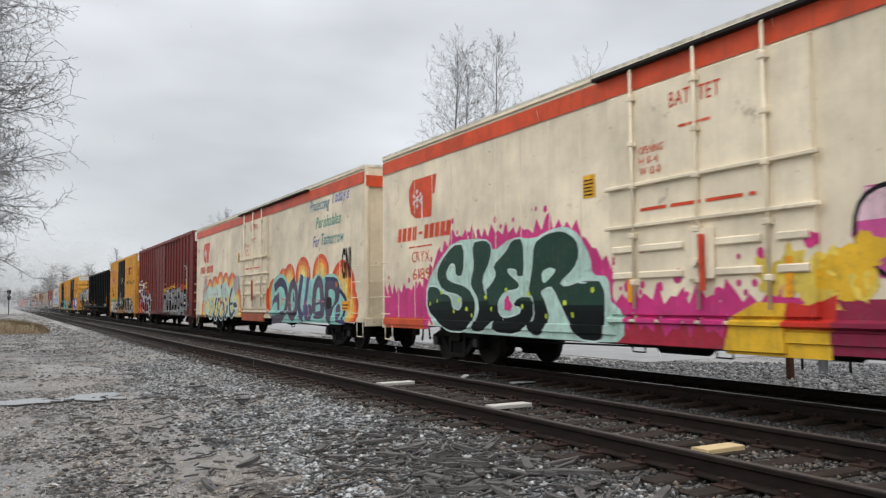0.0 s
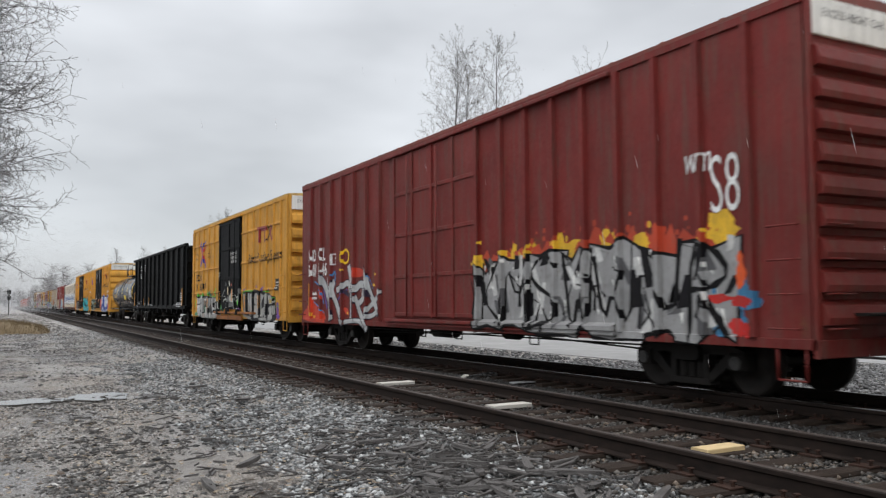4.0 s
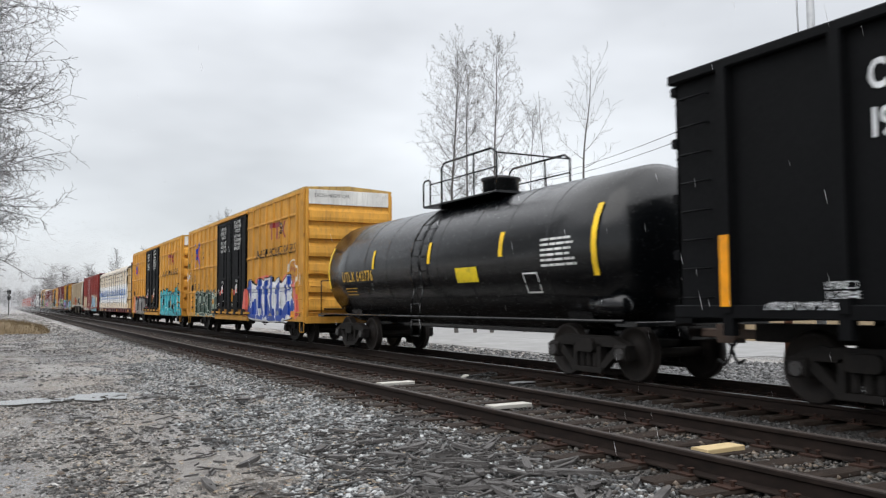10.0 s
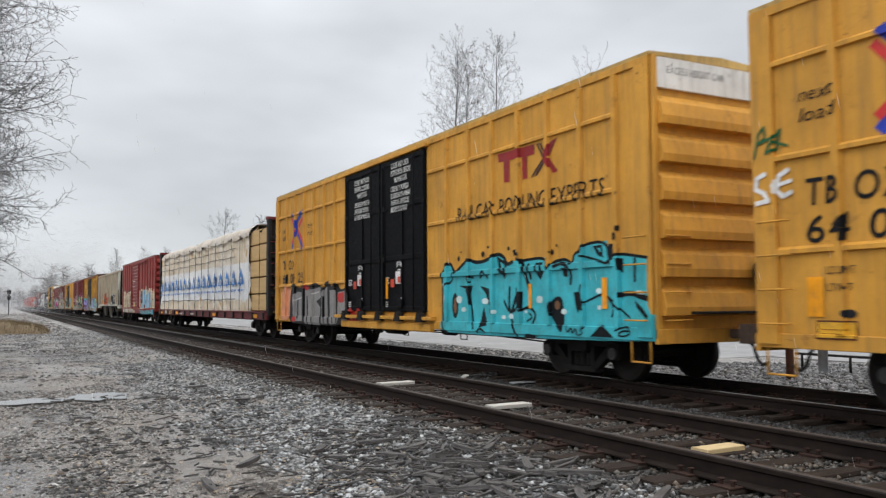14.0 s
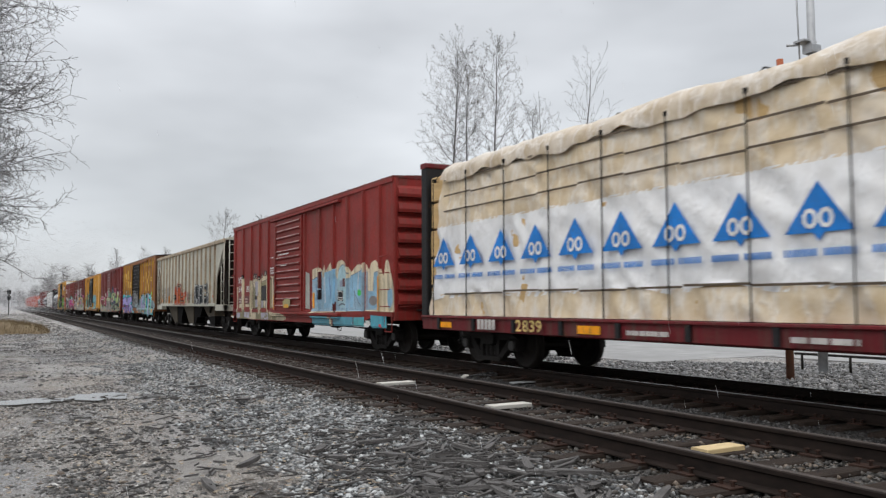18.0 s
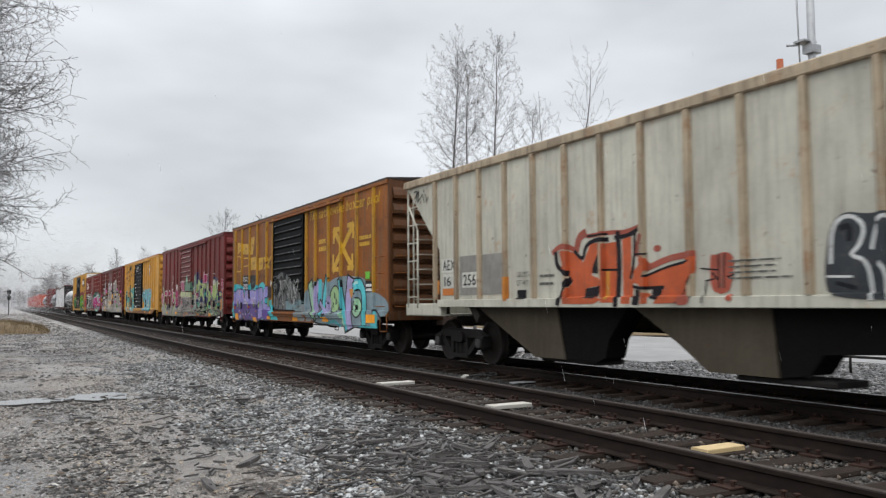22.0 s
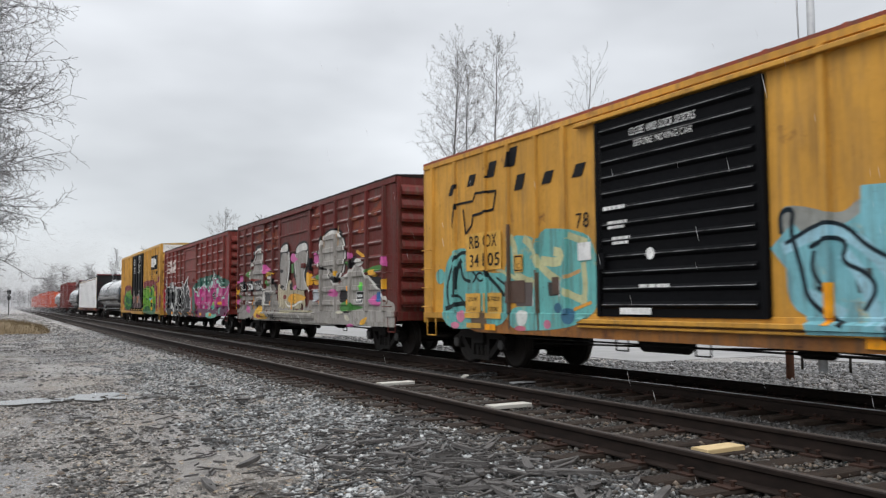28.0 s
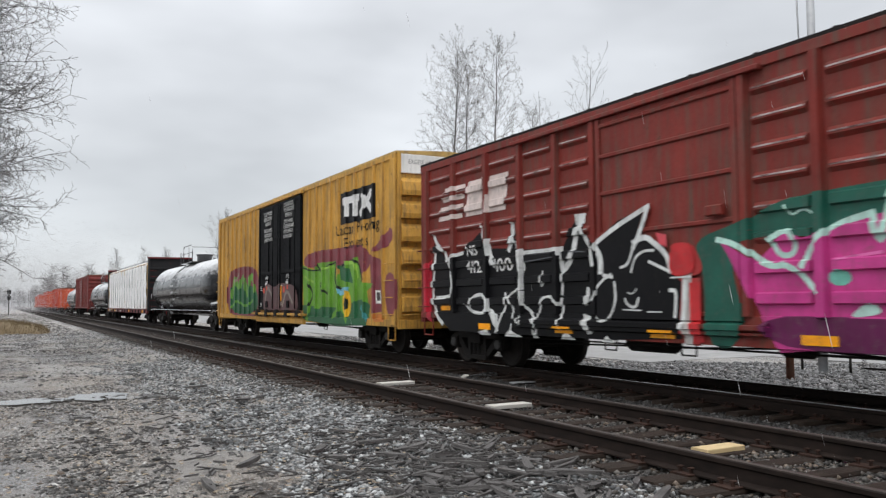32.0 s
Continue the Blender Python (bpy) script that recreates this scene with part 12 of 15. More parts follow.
        sprayed(car, [(BONE, 0.04, [(5.44, 1.82),(5.88, 2.05),(6.06, 1.76),(5.63, 1.68),(5.44, 1.82)]),
            (BONE, 0.114, [(3.57, 2.88),(3.77, 2.43),(4.02, 1.92)]),
            (BONE, 0.059, [(4.58, 2.22),(4.64, 2.44),(4.99, 2.45),(4.99, 2.2)]),
            (BONE, 0.059, [(3.3, 2.25),(3.34, 2.55),(3.7, 2.56)])], '', base)
        sprayed(car, [(rgb(166, 180, 126), 0.192, [(0.42, 2.31),(0.84, 1.89),(1.41, 1.19)]),
            (rgb(166, 180, 126), 0.183, [(4.02, 1.81),(4.36, 1.4),(3.95, 0.97),(3.5, 0.74)]),
            (rgb(166, 180, 126), 0.174, [(1.33, 1.15),(1.79, 0.74)]),
            (rgb(166, 180, 126), 0.192, [(5.26, 0.83),(5.76, 1.27)]),
            (navy, 0.09, [(4.14, 1.43),(4.57, 1.1),(5.32, 1.24)]),
            (rgb(166, 180, 126), 0.185, [(-0.1, 1.59),(0.34, 0.96)]),
            (ink, -1, [(1.72, 1.34),(2.82, 1.33),(2.82, 0.98),(1.79, 1)]),
            (rgb(146, 140, 134), 0.074, [(2.32, 1.33),(2.35, 0.98)]),
            (ink, 0.057, [(3.16, 1.27),(3.63, 0.99),(3.36, 0.74)]),
            (ink, 0.047, [(4.86, 0.68),(5.6, 1.02),(6, 1.2)])], '', base)
        sprayed(car, [(rgb(120, 90, 80), -2, [(5.74, 1.39),(0.21, 0.18)]),
            (rgb(100, 40, 60), -2, [(5.38, 1.52),(0.28, 0.23)])], '', base)
        sprayed(car, [(plum, 0, [(6.48, 2.47),(6.9, 2.56),(7.42, 2.49),(7.43, 2.18),(7.27, 1.89),(7.01, 2.09),(6.55, 2.16)]),
            (BONE, 0.038, [(6.48, 2.47),(6.9, 2.56),(7.42, 2.49),(7.43, 2.18),(7.27, 1.89),(7.01, 2.09),(6.55, 2.16),(6.48, 2.47)]),
            (rgb(92, 132, 104), -1, [(7.66, 2.04),(7.77, 2.44),(8, 2.81),(8.17, 2.88),(8.37, 2.53),(8.49, 2.35),(9.27, 2.53),(9.33, 1.97)]),
            (rgb(150, 188, 168), -1, [(7.91, 2.5),(8.04, 2.8),(8.25, 2.79),(8.29, 2.47)]),
            (rgb(186, 192, 146), -1, [(6.4, 1.99),(9.26, 1.93),(9.25, 1.69),(6.39, 1.74)]),
            (navy, 0.088, [(7.9, 2.05),(7.93, 1.71)])], '', base)
        sprayed(car, [(navy, 0.057, [(8.74, 2.01),(9.13, 2.15),(9.35, 2.4)]),
            (BONE, 0.027, [(6.52, 1.69),(9.12, 1.68)]),
            (ink, 0.038, [(6.49, 1.55),(7.12, 1.63),(7.49, 1.48)]),
            (ink, 0.035, [(7.75, 1.2),(8.22, 1.33),(8.67, 1.2)])], '', base)
        sprayed(car, [(ink, -2, [(9.36, 1.42),(0.32, 0.13)]),
            (rgb(176, 172, 166), 0, [(9.54, 1.52),(10.18, 1.54),(10.29, 1.26),(9.92, 1.04),(9.42, 1.1)]),
            (rgb(170, 80, 80), -2, [(6.76, 1.43),(0.17, 0.14)]),
            (rgb(170, 80, 80), -2, [(9.21, 1.21),(0.11, 0.08)]),
            (ink, 0.054, [(6.38, 0.66),(7.11, 1.03),(7.79, 1.06)]),
            (rgb(110, 70, 100), 0.059, [(8.21, 0.72),(8.92, 0.95),(9.47, 0.8),(10.17, 1.21)]),
            (rgb(196, 130, 100), -1, [(6.75, 0.65),(7.11, 0.86),(7.45, 0.75),(7.25, 0.67)]),
            (rgb(96, 140, 112), 0, [(9.41, 1.96),(9.5, 2.66),(9.79, 2.89),(10.01, 2.7),(9.96, 2.26),(9.7, 1.95)])], '', base)
        sprayed(car, [(navy, 0.049, [(9.41, 1.98),(9.5, 2.66),(9.79, 2.88)]),
            (rgb(206, 130, 110), 0.063, [(10.06, 2.63),(10.12, 2.35),(9.88, 2.15),(9.76, 1.85)])], '', base)
        sprayed(car, [(plum, 0, [(9.84, 2.05),(10.19, 2.31),(10.33, 2.18),(10.29, 1.85),(10.46, 1.65),(10.18, 1.52),(9.93, 1.74)]),
            (BONE, 0.031, [(9.84, 2.05),(10.19, 2.31),(10.33, 2.18),(10.29, 1.85),(10.46, 1.65),(10.18, 1.52),(9.93, 1.74),(9.84, 2.05)]),
            (ink, 0.029, [(9.97, 1.86),(10.14, 1.71),(10.37, 1.67)]),
            (BONE, 0.051, [(9.61, 2.74),(9.71, 2.48)]),
            (rgb(206, 160, 110), 0, [(9.73, 1.83),(9.94, 1.88),(10.18, 1.61),(10.01, 1.51)])], '', base)
        scribble(car, 0.4, 5.9, 0.9, 1.75, 8, rgb(200, 202, 186), 0.03, 98, "thin pale painted lines", 13)
        scribble(car, 6.2, 9.2, 1.0, 1.7, 6, ink, 0.05, 95, "black painted lines on the door", 13)
        painted(car, "notice", [(rgb(120, 230, 60), 8, [quad(14.62, 14.85, 1.52, 1.69)])], "bright green sticker")
        yellow_marks(car, [(15.34, 1.05, 0.2, 0.5), (1.8, 0.78, 0.4, 0.12), (4.6, 0.78, 0.5, 0.12), (7.6, 0.78, 0.5, 0.12), (10.4, 0.78, 0.45, 0.13), (13.0, 0.76, 0.5, 0.14)])
    else:
        painted(car, "company_sign", [(BLACK, 4, [q for i, (u, z, h) in enumerate(((1.15, 3.62, 0.3), (1.95, 3.72, 0.32), (2.75, 3.80, 0.42), (3.5, 3.9, 0.5), (3.75, 3.42, 0.4), (4.65, 3.42, 0.3), (5.55, 3.42, 0.3))) for q in (quad(u, u + 0.28, z, z + h * 0.72, 0.12),)]
                                       + stroke([(1.35, 2.8), (1.5, 3.4), (2.2, 3.4), (2.3, 3.55), (3.1, 3.5), (3.0, 3.15), (2.2, 3.1), (2.15, 2.9), (1.9, 2.75), (1.8, 3.25)], 0.05))], "black company sign")
        painted(car, "lettering", [(BLACK, 4, lettering("78", 5.65, 2.55, 0.25, 0.35) + lettering("next", 11.6, 3.58, 0.17, 0.5, 0.2) + lettering("load", 11.65, 3.36, 0.17, 0.45, 0.2) + lettering("any", 13.45, 3.6, 0.17, 0.4, 0.2) + lettering("road", 13.4, 3.38, 0.17, 0.5, 0.2))])
        painted(car, "company_sign", [(WHITE, 4, [quad(12.5, 13.1, 3.25, 3.92)]), (rgb(40, 70, 160), 5, stroke([(12.52, 3.3), (13.05, 3.88)], 0.12) + stroke([(12.55, 3.88), (13.05, 3.3)], 0.09))], "blue crossed-ribbon sign")
        painted(car, "lettering", [(WHITE, 4, lettering("CLOSE AND LOCK DOORS", 7.15, 3.84, 0.12, 1.35) + lettering("BEFORE MOVING CAR", 7.25, 3.66, 0.1, 1.2) + bars(6.5, 7.05, 2.75, 2.85, 1, 3) + bars(6.6, 7.1, 2.45, 2.6, 2, 4) + bars(6.7, 7.2, 2.2, 2.35, 2, 5) + bars(7.3, 8.1, 1.52, 1.6, 1, 6) + ellipse(7.55, 2.02, 0.09, 0.09, 12) + [quad(6.85, 7.55, 1.12, 1.22)])])
        aqua = paint("worn_turquoise_spray", rgb(104, 176, 172), 0.15, 0.35, 0.5, (0.62, 0.36, 0.08, 1))
        pale = paint("worn_pale_turquoise", rgb(120, 180, 190), 0.12, 0.4, 0.5, (0.62, 0.36, 0.08, 1))
        base = sprayed(car, [(aqua, 0, [(0.85, 1.2),(0.97, 2.13),(1.28, 2.36),(1.65, 2.48),(2.15, 2.38),(2.19, 1.96),(3.11, 1.88),(3.56, 1.91),(3.53, 2.6),(4.41, 2.51),(4.47, 2.28),(4.39, 1.71),(3.61, 1.69),(3.54, 0.89),(2.33, 0.79),(1.26, 0.76),(0.9, 0.96)]),
            (aqua, 0, [(4.45, 2.64),(5.33, 2.58),(5.98, 2.43),(6.12, 2.18),(6.25, 1.81),(6.15, 1.08),(5.29, 0.84),(3.59, 0.77),(3.51, 1.21),(4.41, 1.26)]),
            (aqua, -2, [(0.75, 1.89),(0.21, 0.17)]),
            (rgb(190, 190, 146), 0.17, [(3.63, 2.51),(3.77, 2.33),(3.76, 1.9),(4, 1.73),(4.39, 1.65)])], 'turquoise and cream graffiti letters with dark lines')
        sprayed(car, [(rgb(190, 190, 146), 0.16, [(4.11, 2.47),(4.38, 2.31),(4.47, 2.08),(4.73, 1.86),(5.11, 1.68)])], '', base)
        sprayed(car, [(rgb(190, 190, 146), 0.165, [(4.68, 2.05),(5.15, 1.99),(5.34, 2.13),(5.06, 2.19)]),
            (rgb(190, 190, 146), 0.121, [(5.46, 2.44),(5.89, 2.31)]),
            (rgb(190, 190, 146), 0.133, [(5.84, 1.92),(5.89, 1.45),(5.77, 1.35)]),
            (rgb(190, 190, 146), 0.126, [(5.27, 1.51),(5.54, 1.41),(5.86, 1.33)]),
            (rgb(190, 190, 146), 0.071, [(3.11, 1.96),(3.52, 1.86),(3.91, 1.71)]),
            (rgb(190, 150, 100), 0.063, [(5.36, 1.74),(5.72, 1.83)]),
            (rgb(32, 46, 48), 0.078, [(1.14, 1.19),(1.04, 1.63),(1.22, 1.99),(1.43, 2.25),(1.73, 2.38),(2.06, 2.31)]),
            (rgb(32, 46, 48), 0.132, [(1.42, 1.48),(1.47, 1.96),(1.67, 2.17)])], '', base)
        sprayed(car, [(rgb(32, 46, 48), 0.072, [(1.67, 2.1),(1.77, 1.8),(2.05, 1.75)]),
            (rgb(32, 46, 48), 0.048, [(2.19, 1.94),(2.46, 1.71),(2.66, 1.83),(2.42, 1.95),(2.19, 1.73)])], '', base)
        sprayed(car, [(rgb(32, 46, 48), 0.083, [(2.64, 2.08),(2.79, 1.82),(3.11, 1.65),(3.35, 1.46)]),
            (rgb(32, 46, 48), 0.05, [(3.11, 1.79),(3.51, 1.61)]),
            (rgb(32, 46, 48), 0.063, [(1.27, 1.46),(1.64, 1.46),(1.85, 1.24)]),
            (rgb(32, 46, 48), 0.097, [(1.01, 1.19),(1.56, 1.29),(2.04, 1.31)]),
            (rgb(96, 78, 60), -1, [(2.09, 1.17),(2.71, 1.13),(2.79, 0.77),(2.17, 0.78)]),
            (rgb(92, 82, 80), -1, [(3.71, 1.69),(4.37, 1.67),(4.36, 1.24),(3.78, 1.24)]),
            (rgb(54, 52, 50), -1, [(4.81, 1.66),(5.14, 1.65),(5.14, 1.43),(4.84, 1.42)]),
            (rgb(220, 222, 216), 0.045, [(4.39, 1.69),(4.34, 1.26)])], '', base)
        sprayed(car, [(rgb(220, 222, 216), 0.042, [(5.16, 1.67),(5.14, 1.42)]),
            (rgb(206, 124, 150), -2, [(1.7, 1.03),(0.17, 0.13)]),
            (rgb(206, 124, 150), -2, [(1.46, 0.84),(0.19, 0.07)]),
            (rgb(206, 124, 150), -2, [(4.82, 0.92),(0.11, 0.08)])], '', base)
        sprayed(car, [(rgb(214, 150, 60), 0.055, [(5.58, 1.19),(6.01, 1.3)]),
            (rgb(216, 220, 214), 0, [(3.78, 1.18),(4.23, 1.14),(4.15, 0.91),(3.89, 0.84)]),
            (rgb(60, 108, 136), -2, [(5.42, 1.07),(0.2, 0.14)]),
            (rgb(60, 108, 136), -2, [(5.1, 1.21),(0.11, 0.09)]),
            (rgb(90, 70, 56), 0.06, [(3.58, 2.77),(3.58, 0.84)]),
            (rgb(90, 70, 56), 0.054, [(4.5, 1.87),(4.54, 0.82)]),
            (rgb(200, 110, 130), -2, [(3.96, 0.83),(0.19, 0.05)])], '', base)
        base = sprayed(car, [(rgb(150, 152, 146), 0, [(9.75, 2.47),(10.05, 2.47),(10.63, 2.29),(10.88, 2.48),(11.18, 2.51),(11.47, 2.35),(11.94, 2.26),(12.38, 2.3),(12.57, 2.43),(12.87, 2.35),(13.32, 2.35),(13.59, 2.31),(13.72, 2.13),(13.7, 1.75),(12.52, 1.67),(9.91, 1.85)]),
            (pale, 0, [(9.84, 1.94),(10.63, 2.16),(10.98, 2.36),(11.47, 2.23),(11.85, 2.14),(12.38, 2.23),(12.65, 2.29),(12.94, 2.23),(13.3, 2.04),(13.59, 1.88),(13.6, 1.13),(13.12, 1.02),(11.61, 0.95),(10.59, 1),(9.86, 1.19)]),
            (rgb(150, 192, 212), 0.077, [(11.64, 1.77),(11.93, 1.88),(12.28, 1.89),(12.46, 1.66)])], 'pale turquoise graffiti cloud with blue strokes')
        sprayed(car, [(rgb(150, 192, 212), 0.076, [(12.18, 2.03),(12.38, 2.17),(12.55, 2)]),
            (rgb(150, 192, 212), 0.068, [(12.74, 1.99),(12.94, 2.16),(13.16, 2.11),(13.31, 1.89)])], '', base)
        sprayed(car, [(rgb(150, 192, 212), 0.068, [(12.96, 1.78),(13.15, 1.88),(13.44, 1.83),(13.58, 1.68)]),
            (rgb(150, 192, 212), 0.072, [(11.16, 2.02),(11.56, 1.96),(12.04, 2.05)]),
            (rgb(184, 180, 146), 0.073, [(11.9, 1.25),(12.05, 1.55),(12.2, 1.68)]),
            (rgb(184, 180, 146), 0.064, [(12.84, 1.53),(12.94, 1.33),(13.14, 1.25)]),
            (rgb(150, 110, 70), -2, [(11.28, 1.87),(0.09, 0.05)]),
            (rgb(150, 110, 70), -2, [(12.1, 1.69),(0.06, 0.03)]),
            (rgb(150, 110, 70), -2, [(13.07, 1.68),(0.07, 0.03)]),
            (rgb(150, 110, 70), -2, [(12.77, 1.79),(0.05, 0.02)]),
            (rgb(150, 110, 70), -2, [(12.97, 1.13),(0.11, 0.05)])], '', base)
        sprayed(car, [(rgb(64, 74, 74), -1, [(11.23, 1.74),(11.39, 1.7),(11.4, 1.41),(11.26, 1.44)]),
            (rgb(64, 74, 74), -1, [(10.76, 1.66),(10.98, 1.67),(11.01, 1.42),(10.8, 1.39)]),
            (rgb(80, 92, 92), 0.02, [(12.67, 1.36),(12.83, 1.37),(12.98, 1.4)]),
            (rgb(80, 92, 92), 0.022, [(11.93, 1.83),(12.11, 1.86)]),
            (rgb(60, 70, 70), -1, [(13.32, 1.64),(13.4, 1.64),(13.39, 1.37),(13.32, 1.37)])], '', base)
        base = sprayed(car, [(pale, 0.456, [(9.92, 1.97),(10.2, 1.65),(10.34, 1.22)]),
            (pale, 0.391, [(11.07, 2.43),(11.05, 2.02),(11.6, 2.1),(12.05, 2.17),(12.94, 2.19)]),
            (pale, 0.314, [(11.26, 1.84),(12.02, 1.59),(12.92, 1.71)]),
            (pale, 0.384, [(10.34, 1.1),(11.37, 1.11),(12.89, 1.08)]),
            (pale, 0.225, [(11.71, 1.55),(11.97, 1.86),(12.4, 1.75),(12.08, 1.28)]),
            (pale, 0.237, [(12.57, 2.08),(12.38, 1.53),(12.58, 1)]),
            (pale, 0.21, [(12.8, 2.16),(12.61, 1.67),(12.7, 1.2)])], 'pale blue graffiti letters with dark outline')
        sprayed(car, [(rgb(150, 194, 208), 0.156, [(9.87, 1.97),(10.38, 2.15),(10.78, 2.03),(11.05, 1.79),(11.25, 1.55),(11.17, 1.04)]),
            (rgb(150, 194, 208), 0.136, [(10.2, 1.37),(10.59, 1.17)]),
            (rgb(150, 194, 208), 0.16, [(10.68, 1.81),(10.89, 1.56),(11.02, 1.1)]),
            (rgb(134, 160, 200), 0.07, [(11.79, 1.8),(12.27, 1.93),(12.57, 2.03)]),
            (rgb(134, 160, 200), 0.07, [(12.25, 1.42),(12.39, 1.73)]),
            (rgb(206, 222, 220), 0.047, [(11.84, 1.6),(12.03, 1.8),(12.27, 1.74)]),
            (rgb(206, 222, 220), 0.048, [(12.49, 1.58),(12.63, 1.92)]),
            (rgb(206, 222, 220), 0.045, [(12.06, 1.12),(12.36, 1.33)])], '', base)
        sprayed(car, [(rgb(26, 40, 48), 0.063, [(9.79, 2.16),(9.78, 2.41),(9.99, 2.44),(9.93, 2.16),(10.01, 1.9),(10.08, 1.65),(10.15, 1.28),(10.65, 1.03)]),
            (rgb(26, 40, 48), 0.053, [(9.87, 2.02),(10.38, 2.25),(10.7, 2.16),(10.92, 1.92),(11.27, 1.73),(11.42, 1.54),(11.38, 1.22),(11.16, 0.87)]),
            (rgb(26, 40, 48), 0.055, [(10.21, 1.95),(10.47, 2.06),(10.7, 1.98),(10.6, 1.75),(10.91, 1.63),(11.05, 1.44),(10.89, 1.21)]),
            (rgb(26, 40, 48), 0.052, [(10.25, 1.88),(10.2, 1.65),(10.44, 1.39),(10.29, 1.46)]),
            (rgb(26, 40, 48), 0.032, [(11.74, 1.39),(11.79, 1.17),(12, 1.12)])], '', base)
        sprayed(car, [(rgb(26, 40, 48), 0.031, [(11.39, 0.89),(11.22, 0.94),(11.15, 1.11)])], '', base)
        painted(car, "notice", [(BLACK, 8, [quad(14.3, 14.78, 1.48, 1.82)]), (WHITE, 9, stroke([(14.3, 1.48), (14.78, 1.48), (14.78, 1.82), (14.3, 1.82), (14.3, 1.48)], 0.03) + bars(14.36, 14.72, 1.54, 1.76, 2, 3)), (rgb(120, 230, 60), 8, [quad(13.62, 13.85, 1.82, 1.98)]), (rgb(226, 176, 70), 7, [quad(13.42, 14.05, 1.0, 1.82)]),
                                (rgb(90, 70, 60), 7, [quad(3.45, 4.1, 1.3, 1.72), quad(4.95, 5.15, 1.45, 1.75)]), (WHITE, 8, [quad(5.7, 6.05, 2.0, 2.3)])])
        ochre = rgb(214, 164, 70)
        painted(car, "number_plate", [(ochre, 10, [quad(1.93, 2.6, 1.96, 2.72), quad(2.62, 3.3, 1.96, 2.72), quad(1.9, 2.5, 1.0, 1.5), quad(2.7, 3.3, 1.0, 1.5), quad(1.98, 2.55, 0.80, 0.9), quad(3.75, 4.05, 1.88, 2.2)]),
                                      (BLACK, 11.5, lettering("RB", 2.08, 2.42, 0.25, 0.4, 0, 0.01) + lettering("OX", 2.72, 2.42, 0.25, 0.42, 0, 0.01) + lettering("34", 2.1, 2.04, 0.25, 0.36, 0, 0.01) + lettering("105", 2.7, 2.04, 0.25, 0.55, 0, 0.01) + lettering("LD LMT", 2.02, 1.34, 0.09, 0.38) + lettering("LT WT", 2.04, 1.14, 0.09, 0.32) + lettering("157000", 2.78, 1.34, 0.09, 0.44) + lettering("63000", 2.8, 1.14, 0.09, 0.38) + lettering("C", 3.85, 1.94, 0.1, 0.1) + stroke([(3.78, 1.91), (4.02, 1.91), (4.02, 2.17), (3.78, 2.17), (3.78, 1.91)], 0.02))], "yellow stencil panels with black characters")
        yellow_marks(car, [(14.82, 1.0, 0.1, 1.0), (10.4, 1.02, 0.1, 0.5), (12.35, 1.02, 0.1, 0.5), (10.9, 0.77, 0.45, 0.12), (13.0, 0.77, 0.5, 0.12), (2.7, 0.77, 0.4, 0.12)])
    running_gear(car, 1.72)


